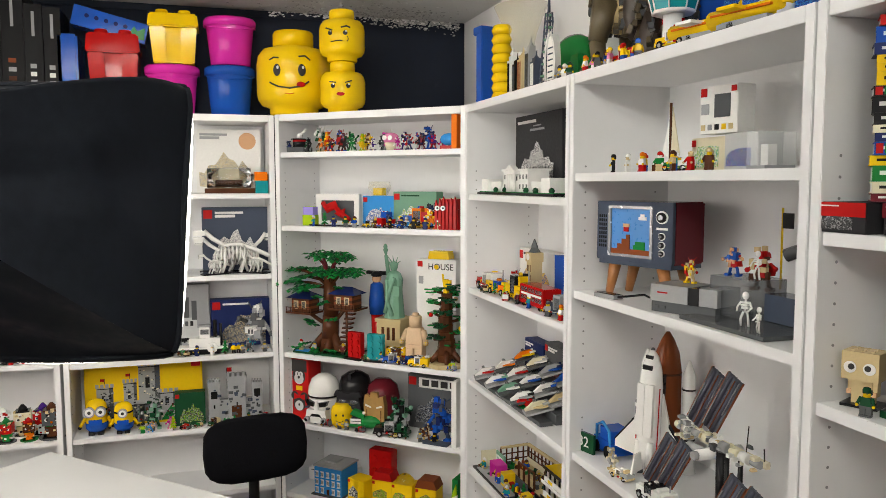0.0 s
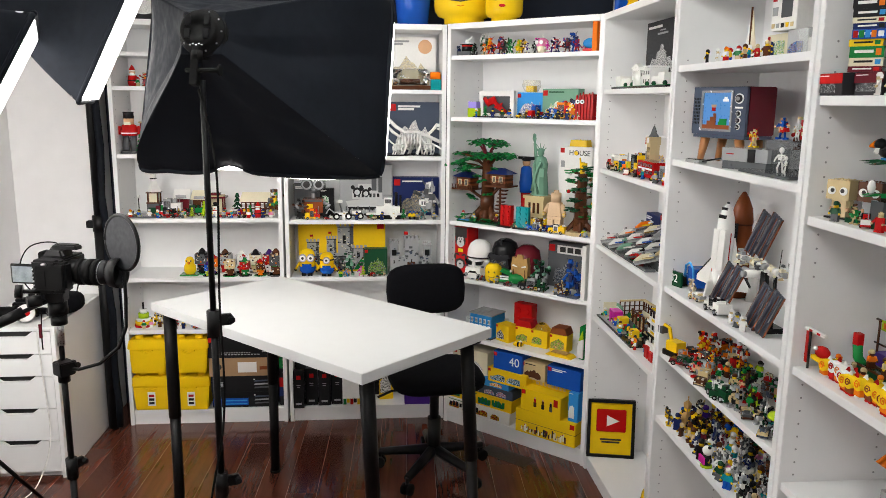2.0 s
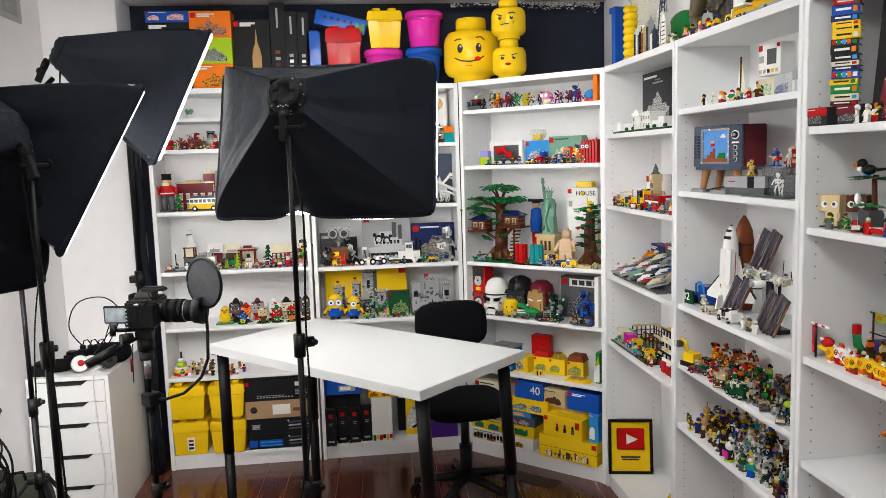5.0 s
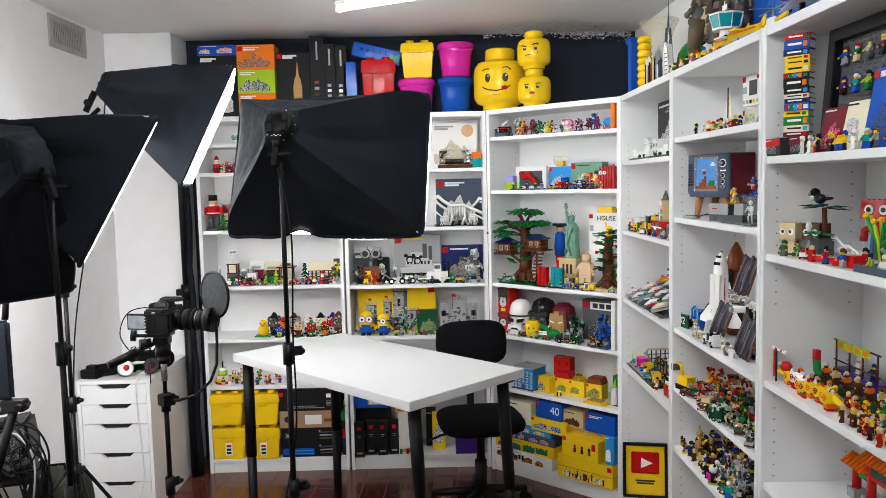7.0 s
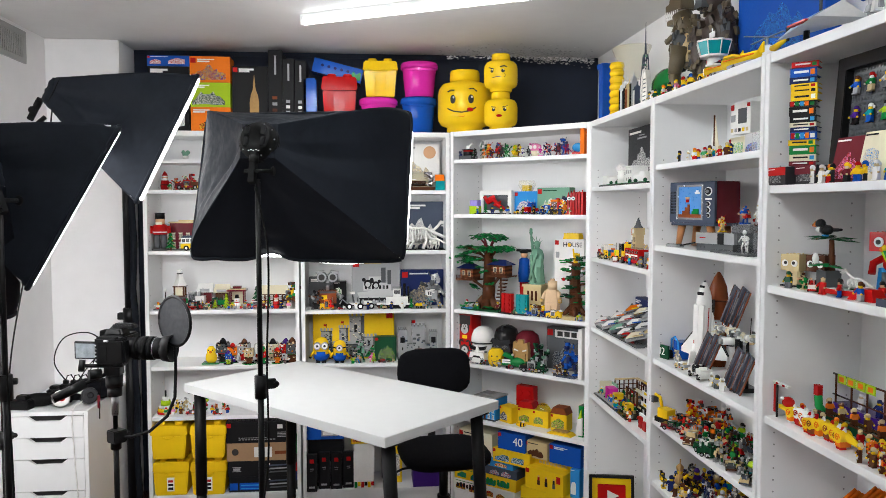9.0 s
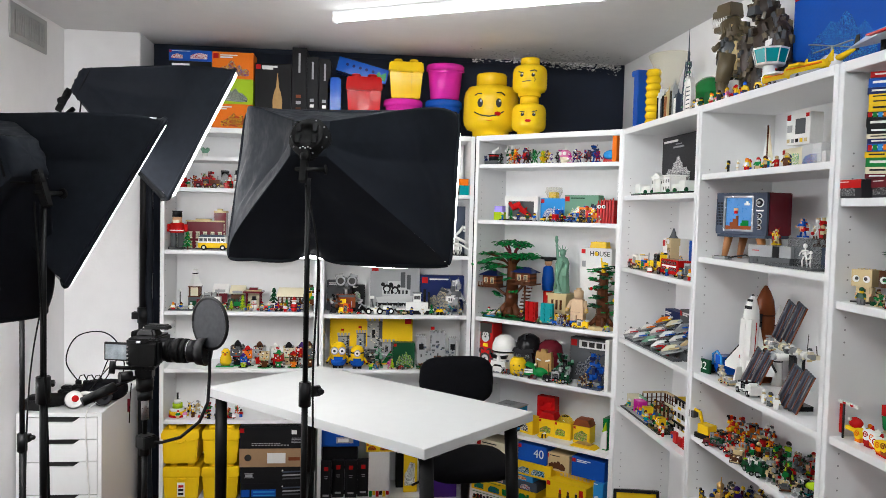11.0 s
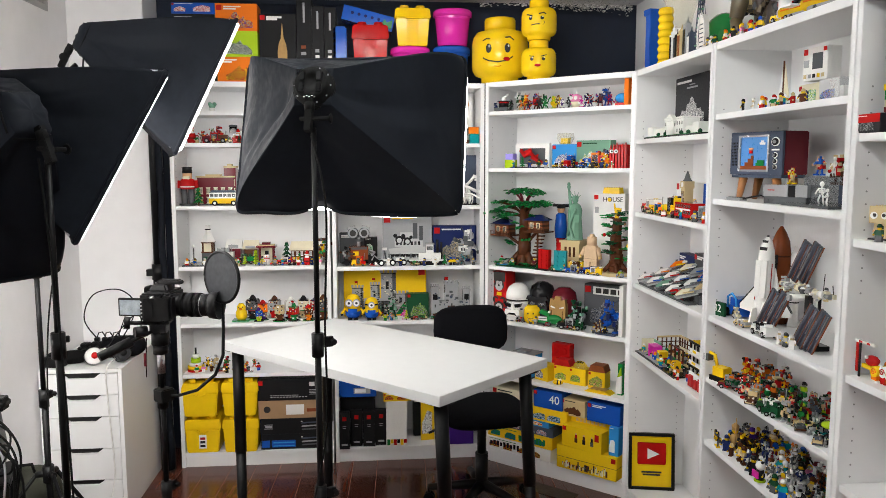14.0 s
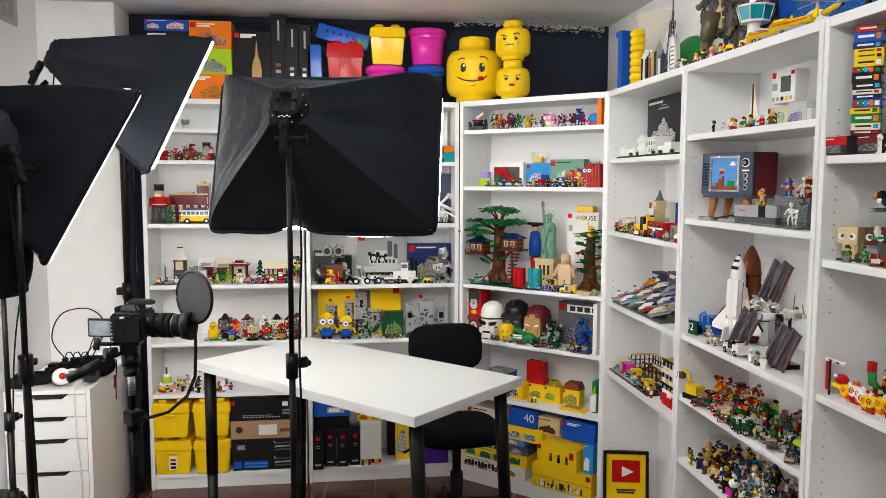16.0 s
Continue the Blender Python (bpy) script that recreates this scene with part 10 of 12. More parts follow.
part("speaker_grille", g, tv, kind="stuff")
for z, r in ((0.125, 0.017), (0.075, 0.010), (0.052, 0.010), (0.030, 0.009)):
    part("dial", Geo(pl("white")).rod((0.086, -0.004, z), (0.086, -0.007, z), r, n=18).use(pl("black")).rod((0.086, -0.007, z), (0.086, -0.0095, z), r * 0.8, n=18).use(CHROME).rod((0.086, -0.0095, z), (0.086, -0.014, z), r * 0.4, n=14), tv, "black dial with a pale ring and a bright knob")
part("badge", Geo(pl("white")).box(0.07, 0.102, -0.005, -0.0042, 0.092, 0.098), tv)
part("table_plate", Geo(pl("slate")).box(-0.11, 0.11, 0.0, 0.12, -0.012, -0.0005), tv)
for x in (-0.085, 0.085):
    for y in (0.02, 0.10):
        part("stand_leg", Geo(TEAK).rod((x * 0.86, y, -0.012), (x * 1.08, y, -0.0995), 0.016, 0.010, n=8), tv, "orange-brown leg")
toy("toy_console", "two-tone grey toy game console with a black panel", "toy console", S("e", 1, 0.405, 0.085, 21), [("lower_case", Geo(pl("dkgrey")).box(-0.075, 0.075, -0.04, 0.045, 0, 0.022)), ("upper_case", Geo(pl("grey")).box(-0.077, 0.012, -0.042, 0.045, 0.0225, 0.058)), ("side_case", Geo(pl("grey")).box(0.036, 0.077, -0.038, 0.045, 0.0225, 0.058)), ("black_panel", Geo(pl("black")).box(0.0125, 0.0355, -0.040, 0.045, 0.0225, 0.0565)), ("printed_line", Geo(pl("red")).box(-0.06, -0.035, -0.0426, -0.042, 0.040, 0.043)), ("power_button", Geo(pl("dkgrey")).box(-0.066, -0.056, -0.042, -0.040, 0.008, 0.014).box(-0.05, -0.04, -0.042, -0.040, 0.008, 0.014))])
toy("toy_controller", "small grey toy controller with a black cord", "toy controller", S("e", 1, 0.16, 0.025, 10), [("case", Geo(pl("grey")).box(-0.035, 0.035, -0.014, 0.014, 0, 0.010)), ("face", Geo(pl("black")).box(-0.03, 0.03, -0.010, 0.010, 0.010, 0.0115)), ("cord", Geo(pl("black")).tube([(0.035, 0, 0.006), (0.07, -0.004, 0.012), (0.11, 0.01, 0.02), (0.15, 0.02, 0.008), (0.18, 0.03, 0.02)], 0.0028, 6))])
toy("display_stand", "smoked plastic display stand with pale skeleton figures", "display stand", S("e", 1, 0.56, 0.09), [("base", Geo(pl("dkgrey")).box(-0.11, 0.13, -0.07, 0.10, 0, 0.008)), ("block", Geo(SMOKE).box(-0.11, 0.0, 0.0, 0.09, 0.009, 0.085)), ("back_step", Geo(pl("slate")).box(0.0, 0.12, 0.04, 0.09, 0.009, 0.06))])


def bony(at, h, label):
    t = thing("toy_skeleton", label, "toy skeleton", at, "small white skeletons")
    m = pl("white")
    part("skull", Geo(m).ball((0, 0, h * 0.88), (h * 0.1, h * 0.1, h * 0.12), 10), t)
    part("rib_cage", Geo(m).block((0, 0, h * 0.5), (h * 0.2, h * 0.12, h * 0.07)).block((0, 0, h * 0.59), (h * 0.24, h * 0.13, h * 0.05)).block((0, 0, h * 0.66), (h * 0.26, h * 0.13, h * 0.05)).rod((0, 0, h * 0.4), (0, 0, h * 0.8), h * 0.03, n=6), t)
    for s in (-1, 1):
        part("arm", Geo(m).tube([(s * h * 0.13, 0, h * 0.7), (s * h * 0.22, -h * 0.05, h * 0.55), (s * h * 0.16, -h * 0.18, h * 0.45)], h * 0.03, 6), t)
        part("leg", Geo(m).tube([(s * h * 0.06, 0, h * 0.42), (s * h * 0.12, -h * 0.04, h * 0.2), (s * h * 0.12, 0, 0)], h * 0.035, 6), t)
    return t


bony(S("e", 1, 0.60, 0.055, 20, 0.009), 0.064, "small white toy skeleton on a dark base")
bony(S("e", 1, 0.66, 0.035, -20, 0.009), 0.046, "tiny white toy skeleton figure")
bony(S("e", 1, 0.55, 0.12, 0, 0.086), 0.055, "small white toy skeleton with a sword")
mech(S("e", 1, 0.385, 0.09, 20, 0.0595), ("yellow", "tan", "red"), 0.055, "small yellow and tan toy creature", 305)
mech(S("e", 1, 0.495, 0.11, 20, 0.087), ("blue", "red", "flesh"), 0.065, "blue and red toy figure with a cap", 306)
mech(S("e", 1, 0.53, 0.15, 20, 0.061), ("brown", "tan", "red"), 0.09, "small brown toy model", 307)
toy("toy_blaster", "dark grey toy blaster on a stand", "toy blaster", S("e", 1, 0.70, 0.14, 30), [("post", Geo(pl("black")).rod((0, 0, 0), (0, 0, 0.13), 0.005, n=6)), ("barrel", Geo(pl("dkgrey")).rod((-0.07, 0, 0.14), (0.05, 0, 0.19), 0.012, n=8)), ("grip", Geo(pl("dkgrey")).rod((0.02, 0, 0.17), (0.03, 0, 0.12), 0.011, n=8)), ("scope", Geo(pl("slate")).rod((-0.03, 0, 0.18), (0.03, 0, 0.205), 0.007, n=8))])
toy("toy_flag", "tiny black toy flag on a pole", "toy flag", S("e", 1, 0.52, 0.2, 0, 0.06), [("pole", Geo(pl("yellow")).rod((0, 0, 0), (0, 0, 0.16), 0.002, n=6)), ("flag", Geo(pl("black")).box(0, 0.03, -0.001, 0.001, 0.12, 0.15))])

# spacecraft
sh = thing("toy_space_shuttle", "white brick-built space shuttle standing on its tail", "toy spacecraft", S("e", 2, 0.212, 0.105, 30, 0.02) @ T(0, 0, 0, 0, 2, 0) @ Matrix.Diagonal((0.88, 0.88, 0.88, 1)))
part("fuselage", Geo(pl("white")).lathe([(0.028, 0.0), (0.031, 0.03), (0.031, 0.22), (0.027, 0.265), (0.017, 0.30), (0.004, 0.32)], 16), sh)
part("nose_cap", Geo(pl("dkgrey")).lathe([(0.0062, 0.3175), (0.004, 0.3225), (0.001, 0.324)], 14), sh)
part("side_stripe", Geo(pl("red")).box(-0.0318, -0.0300, -0.012, -0.009, 0.05, 0.22).box(0.0300, 0.0318, -0.012, -0.009, 0.05, 0.22), sh)
part("nose_window", Geo(pl("black")).box(-0.010, 0.010, -0.0185, -0.012, 0.296, 0.305), sh)
part("belly", Geo(pl("black")).box(-0.026, 0.026, 0.018, 0.033, 0.01, 0.25), sh)
for s in (-1, 1):
    part("wing", Geo(pl("white")).slab([(s * 0.028, 0.20), (s * 0.05, 0.12), (s * 0.105, 0.045), (s * 0.105, 0.025), (s * 0.028, 0.015)], 0.009, T(0, 0.012, 0)), sh)
    part("wing_edge", Geo(pl("black")).slab([(s * 0.05, 0.122), (s * 0.107, 0.047), (s * 0.107, 0.041), (s * 0.05, 0.114)], 0.0096, T(0, 0.0117, 0)), sh)
    part("engine_pod", Geo(pl("white")).rod((s * 0.017, -0.022, 0.0), (s * 0.017, -0.022, 0.075), 0.013, 0.009, n=12).use(pl("dkgrey")).rod((s * 0.017, -0.01, -0.018), (s * 0.017, -0.01, 0.0), 0.012, 0.008, n=12), sh)
part("tail_fin", Geo(pl("white")).box(-0.003, 0.003, -0.085, -0.03, 0.0, 0.05, top=0.6), sh)
part("payload_door", Geo(pl("white")).box(-0.0225, -0.0015, -0.0325, -0.0215, 0.09, 0.23).box(0.0015, 0.0225, -0.0325, -0.0215, 0.09, 0.23), sh)
part("cockpit_window", Geo(pl("black")).box(-0.013, 0.013, -0.0275, -0.02, 0.268, 0.28), sh)
toy("toy_fuel_tank", "rust-orange toy fuel tank with a pointed tip", "toy fuel tank", S("e", 2, 0.175, 0.18), [("tank", Geo(pl("rust")).lathe([(0.03, 0), (0.034, 0.012), (0.034, 0.235), (0.028, 0.28), (0.016, 0.31), (0.004, 0.33)], 18)), ("band", Geo(pl("brown")).rod((0, 0, 0.228), (0, 0, 0.233), 0.0345, n=18))])
for u, v in ((0.235, 0.20), (0.09, 0.18)):
    toy("toy_booster", "white toy booster rocket with black bands", "toy booster", S("e", 2, u, v), [("body", Geo(pl("white")).lathe([(0.02, 0), (0.015, 0.02), (0.015, 0.235), (0.003, 0.27)], 14)), ("band", Geo(pl("black")).rod((0, 0, 0.08), (0, 0, 0.084), 0.0165, n=14)), ("band", Geo(pl("black")).rod((0, 0, 0.2), (0, 0, 0.204), 0.0165, n=14))])
PANELM = mat("gunmetal_panel", (0.05, 0.054, 0.080), 0.45, metal=0.0, var=0.12, scale=60)
iss = thing("toy_space_station", "white brick-built space station with grey solar panels", "toy space station", S("e", 2, 0.47, 0.10))
rng = random.Random(66)
g = Geo(pl("cream")).box(-0.12, 0.15, -0.005, 0.005, 0.160, 0.172)
for k in range(9):
    x = -0.12 + 0.03 * k
    g.use(pl(("cream", "white", "grey")[k % 3])).rod((x, -0.010, 0.166), (x + 0.022, -0.010, 0.166), 0.008 + 0.003 * (k % 2), n=10)
for k in range(60):
    x = rng.uniform(-0.12, 0.15)
    q = (rng.uniform(0.005, 0.014), rng.uniform(0.005, 0.014), rng.uniform(0.003, 0.009))
    g.use(pl(rng.choice(("white", "cream", "grey", "dkgrey", "cream", "tan")))).block((x, rng.gauss(-0.008, 0.010), 0.164 + rng.gauss(0, 0.009)), q, None, rng.choice((1.0, 0.7)))
part("truss", g, iss, "white and grey truss of small bricks", kind="stuff")
part("antenna", Geo(pl("black")).rod((0.09, 0, 0.172), (0.095, 0, 0.225), 0.0012, n=5), iss)
part("antenna", Geo(pl("black")).rod((0.14, 0, 0.17), (0.15, -0.01, 0.20), 0.0014, n=5), iss)
part("module", Geo(pl("white")).rod((0.0, -0.045, 0.14), (0.0, 0.06, 0.14), 0.0115, n=14).use(pl("grey")).rod((0, -0.055, 0.14), (0, -0.045, 0.14), 0.009, n=12), iss)
part("module", Geo(pl("grey")).rod((-0.06, -0.02, 0.14), (-0.015, -0.02, 0.14), 0.009, n=12), iss)
part("stand", Geo(pl("black")).rod((0.02, 0, 0), (0.02, 0, 0.15), 0.012, n=8).box(-0.02, 0.06, -0.03, 0.03, 0, 0.008).rod((0.05, -0.012, 0.008), (0.05, -0.012, 0.15), 0.005, n=6).rod((0.075, 0.0, 0.0), (0.075, 0.0, 0.15), 0.005, n=6).box(0.03, 0.10, -0.022, 0.022, 0.0, 0.014).rod((0.02, 0, 0.07), (0.075, 0, 0.10), 0.004, n=6), iss)
panel = Geo(PANELM).box(-0.021, 0.021, -0.002, 0.002, -0.075, 0.075).rod((-0.011, -0.001, -0.074), (-0.011, -0.001, 0.074), 0.0055, n=8).rod((0.009, -0.001, -0.074), (0.009, -0.001, 0.074), 0.0055, n=8)
panel.use(pl("dkgrey"))
for x in (-0.0215, -0.001, 0.0195):
    panel.box(x, x + 0.002, -0.003, 0.003, -0.0755, 0.0755)
for k in range(13):
    panel.box(-0.0209, 0.0209, -0.0026, 0.0026, -0.075 + 0.0124 * k, -0.0742 + 0.0124 * k)
panel.use(pl("rust")).box(-0.0232, -0.0216, -0.003, 0.003, -0.075, 0.075).box(0.0216, 0.0228, -0.003, 0.003, -0.075, 0.075).box(0.0035, 0.0048, -0.0068, -0.003, -0.07, 0.07)
panel.use(pl("grey")).box(-0.0185, -0.0172, -0.0062, -0.003, -0.072, 0.03).box(0.0148, 0.0160, -0.0062, -0.003, -0.02, 0.072)
panel = panel.mesh("solar_panel")
for x, y, z, a in ((-0.125, -0.045, 0.085, 30), (-0.082, -0.040, 0.084, 30), (-0.035, 0.0, 0.245, 28), (0.008, 0.006, 0.244, 28), (0.095, -0.05, 0.075, 28), (0.143, -0.045, 0.068, 28)):
    part("solar_panel", panel, iss, "dark grey ribbed solar panel", at=T(x, y, z, 0, a, 12) @ Matrix.Diagonal((0.88, 1, 0.9, 1)))
toy("toy_car", "blue toy racing car model beside a sign", "toy vehicle", S("e", 2, 0.065, 0.10), [("body", Geo(pl("blue")).box(-0.05, 0.05, -0.03, 0.03, 0.01, 0.04).box(-0.02, 0.04, -0.026, 0.026, 0.04, 0.07)), ("hoop", Geo(pl("azure")).tube([(-0.03, -0.03, 0.02), (-0.03, -0.03, 0.07), (0.0, -0.03, 0.085), (0.03, -0.03, 0.07), (0.04, -0.03, 0.02)], 0.004, 6)), ("wheel", Geo(RUB).rod((-0.03, -0.036, 0.016), (-0.03, -0.026, 0.016), 0.016, n=12)), ("wheel", Geo(RUB).rod((0.03, -0.036, 0.016), (0.03, -0.026, 0.016), 0.016, n=12))])
carton(S("e", 2, 0.05, 0.19), 0.10, 0.05, 0.12, "slate", "dark boxed set with a red mark", ("maroon", "blue"), "l", 310)
sg = thing("number_sign", "small green toy sign with a white number", "toy sign", S("e", 2, 0.03, 0.035, 15))
part("plate", Geo(pl("dkgreen")).box(-0.035, 0.035, 0, 0.008, 0, 0.05), sg)
lettering("number", "32", 0.038, pl("white"), sg, T(0, -0.0008, 0.026))
mech(S("e", 2, 0.17, 0.04), ("tan", "grey", "cream"), 0.06, "small tan toy lunar machine", 311)
vehicle(S("e", 2, 0.22, 0.035, 10), ("tan", "grey", "white"), 0.06, "small tan toy rover", 312)
vehicle(S("e", 2, 0.36, 0.035, 0), ("white", "white", "black"), 0.10, "white toy truck in front of a space station", 313)
for k in range(3):
    figure(S("e", 2, 0.47 + 0.035 * k, 0.025, 20 * k), 2 if k != 1 else 7)
mech(S("e", 2, 0.55, 0.06), ("dkgrey", "black", "grey"), 0.07, "dark grey toy machine", 314)

# many vehicles
VC = (("orange", "orange", "grey"), ("red", "orange", "black"), ("yellow", "black", "red"), ("rust", "orange", "dkgrey"), ("red", "dkgrey", "black"), ("navy", "orange", "grey"),
      ("dkgreen", "lime", "dkgrey"), ("green", "dkgreen", "black"), ("brown", "red", "tan"), ("black", "red", "grey"), ("blue", "dkgrey", "yellow"), ("maroon", "dkgrey", "dkgreen"),
      ("dkgreen", "dkgreen", "white"), ("dkgrey", "grey", "black"), ("slate", "tan", "dkgrey"), ("grey", "slate", "brown"), ("brown", "dkgrey", "tan"), ("teal", "grey", "black"))
MC = (("orange", "red", "black", "yellow"), ("red", "orange", "dkgrey", "white"), ("lime", "green", "brown", "black"), ("red", "dkgreen", "flesh", "grey"), ("dkgrey", "grey", "slate", "brown"), ("grey", "tan", "dkgreen", "black"))
rng = random.Random(77)
n = 0
for row, v in enumerate((0.035, 0.08, 0.125, 0.17, 0.215)):
    for k in range(13):
        u = 0.07 + 0.056 * k + 0.026 * (row % 2) + rng.uniform(-0.014, 0.014)
        if u > 0.75 or (row == 0 and k < 1) or rng.random() < 0.06:
            continue
        w = v + rng.uniform(-0.014, 0.014)
        zone = min(2, int(u / 0.25 + rng.uniform(-0.3, 0.3)))
        if rng.random() < 0.55:
            c = VC[6 * zone + (n * 5 + row) % 6]
            vehicle(S("e", 3, u, w, rng.uniform(-60, 60) + (180 if rng.random() < 0.5 else 0)), c, rng.uniform(0.05, 0.088), "{} and {} toy vehicle in a crowd of vehicles".format(c[0].replace("dk", "dark "), c[1].replace("dk", "dark ")), 320 + n, rng.uniform(0.8, 1.9), group="crowd of toy vehicles")
        elif rng.random() < 0.75:
            c = MC[2 * zone + n % 2]
            mech(S("e", 3, u, w, rng.uniform(-60, 60)), c, rng.uniform(0.045, 0.085), "{} brick-built machine in a crowd of vehicles".format(c[0].replace("dk", "dark ")), 320 + n)
        else:
            figure(S("e", 3, u, w, rng.uniform(-60, 60)) @ Matrix.Scale(rng.uniform(1.0, 1.3), 4), rng.choice(((0, 5, 6, 18), (4, 14, 16, 9), (7, 19, 9, 3))[zone]))
        n += 1
vehicle(S("e", 3, 0.45, 0.022, 8), ("dkgreen", "dkgreen", "white"), 0.10, "dark green toy car with a white roof", 399, 1.2)
toy("toy_excavator", "yellow and black toy excavator with a raised arm", "toy vehicle", S("e", 3, 0.075, 0.035, 20), [("track", Geo(pl("black")).box(-0.03, 0.03, -0.025, -0.012, 0, 0.018)), ("track", Geo(pl("black")).box(-0.03, 0.03, 0.012, 0.025, 0, 0.018)), ("cab", Geo(pl("yellow")).box(-0.02, 0.03, -0.02, 0.02, 0.018, 0.05)), ("arm", Geo(pl("yellow")).tube([(-0.015, 0, 0.04), (-0.03, 0, 0.085), (-0.055, 0, 0.09)], 0.006, 6)), ("bucket", Geo(pl("dkgrey")).block((-0.062, 0, 0.06), (0.022, 0.024, 0.025)))])
toy("toy_lime_hat", "lime and purple toy figure with a broad hat", "toy figure", S("e", 3, 0.72, 0.06), [("body", Geo(pl("purple")).lathe([(0.02, 0), (0.012, 0.05)], 10)), ("hat", Geo(pl("lime")).lathe([(0.04, 0.055), (0.036, 0.062), (0.016, 0.068), (0.012, 0.085)], 14))])

# many figures
n = 0
FZ = ((17, 3, 8, 13, 10, 16), (7, 2, 3, 12, 9, 11), (7, 2, 16, 3, 9, 19))
CZ = ((("yellow", "black", "dkgrey"), ("purple", "navy", "black"), ("black", "tan", "dkgrey"), ("navy", "black", "grey"), ("brown", "yellow", "black")),
      (("slate", "white", "navy"), ("white", "maroon", "grey"), ("tan", "orange", "brown"), ("dkgrey", "grey", "white"), ("black", "dkgreen", "brown")),
      (("grey", "dkgrey", "white"), ("brown", "rust", "black"), ("white", "grey", "black"), ("teal", "slate", "grey"), ("maroon", "navy", "black")))
for row, v in enumerate((0.03, 0.07, 0.11, 0.15, 0.19, 0.225)):
    for k in range(17):
        u = 0.05 + 0.044 * k + 0.022 * (row % 2) + rng.uniform(-0.010, 0.010)
        if u > 0.76 or (row == 0 and k < 1) or rng.random() < 0.05:
            continue
        w = v + rng.uniform(-0.010, 0.010)
        zone = max(0, min(2, int(u / 0.26 + rng.uniform(-0.35, 0.35))))
        if rng.random() < 0.6:
            figure(S("e", 4, u, w, rng.uniform(-60, 60), 0.0) @ Matrix.Scale(rng.uniform(1.05, 1.65), 4), rng.choice(FZ[zone]), "crowd of small toy figures")
        else:
            c = CZ[zone][n % 5]
            mech(S("e", 4, u, w, rng.uniform(-60, 60)), c, rng.uniform(0.055, 0.09), "{} toy creature among small figures".format(c[0]), 400 + n)
        n += 1
toy("gold_king_figure", "golden toy figure with a tall pointed staff", "toy figure", S("e", 4, 0.13, 0.07), [("robe", Geo(GOLD).lathe([(0.022, 0), (0.02, 0.03), (0.012, 0.055)], 12)), ("head", Geo(pl("yellow")).ball((0, 0, 0.066), 0.011, 10)), ("crown", Geo(GOLD).lathe([(0.012, 0.07), (0.014, 0.084), (0.003, 0.095)], 8)), ("staff", Geo(GOLD).rod((0.02, -0.01, 0), (0.026, -0.01, 0.12), 0.0022, n=6))])
toy("panda_costume_figure", "white toy figure with a magenta tray on a lime base", "toy figure", S("e", 4, 0.40, 0.022), [("base", Geo(pl("lime")).lathe([(0.018, 0), (0.018, 0.005), (0.016, 0.006)], 12)), ("body", Geo(pl("black")).lathe([(0.013, 0.006), (0.015, 0.02), (0.010, 0.038)], 12)), ("tray", Geo(pl("magenta")).box(-0.016, 0.016, -0.019, -0.013, 0.014, 0.034)), ("head", Geo(pl("white")).ball((0, 0, 0.05), (0.017, 0.015, 0.015), 12)), ("ear", Geo(pl("black")).ball((-0.012, 0, 0.064), 0.005, 8)), ("ear", Geo(pl("black")).ball((0.012, 0, 0.064), 0.005, 8))])

# cardboard box
cb = thing("cardboard_box", "open brown cardboard box with black print", "cardboard box", S("e", "b", 0.532, 0.015, 0))
bw, bd, bh = 0.49, 0.235, 0.168
part("front_side", Geo(KRAFT).box(-bw / 2, bw / 2, 0, 0.004, 0, bh), cb)
part("back_side", Geo(KRAFT).box(-bw / 2, bw / 2, bd - 0.004, bd, 0, bh + 0.0), cb)
part("end_side", Geo(KRAFT).box(-bw / 2, -bw / 2 + 0.004, 0.004, bd - 0.004, 0, bh), cb)
part("end_side", Geo(KRAFT).box(bw / 2 - 0.004, bw / 2, 0.004, bd - 0.004, 0, bh), cb)
part("bottom", Geo(KRAFTIN).box(-bw / 2 + 0.004, bw / 2 - 0.004, 0.004, bd - 0.004, 0.001, 0.006), cb)
fl = part("flap", Geo(KRAFT).box(-bw / 2 + 0.002, bw / 2 - 0.002, 0.0, 0.003, 0, 0.118), cb, "upright front flap", at=T(0, 0.0005, bh, -3))
part("flap", Geo(KRAFT).box(0, 0.003, 0.006, bd - 0.006, 0, 0.116), cb, "upright side flap", at=T(-bw / 2, 0, bh, 0, 4))
part("flap", Geo(KRAFT).box(-0.003, 0, 0.006, bd - 0.006, 0, 0.116), cb, "upright side flap", at=T(bw / 2, 0, bh, 0, 10))
part("flap", Geo(KRAFT).box(-bw / 2 + 0.006, bw / 2 - 0.006, -0.003, 0.0, 0, 0.116), cb, "upright back flap", at=T(0, bd, bh, 3))
part("crease", Geo(KRAFTIN).box(-bw / 2, bw / 2, -0.0006, 0, bh - 0.004, bh - 0.001), cb)
lettering("print", "THIS SIDE UP", 0.052, INK, fl, T(-0.02, -0.0008, 0.052))
lettering("print", "FRAGILE", 0.045, INK, cb, T(0.0, -0.0008, 0.085))
for x in (-0.12, 0.155):
    part("printed_arrow", Geo(INK).box(x - 0.004, x + 0.004, -0.001, 0, 0.04, 0.115).slab([(x - 0.014, 0.115), (x + 0.014, 0.115), (x, 0.14)], 0.001, T(0, -0.001, 0)), cb)
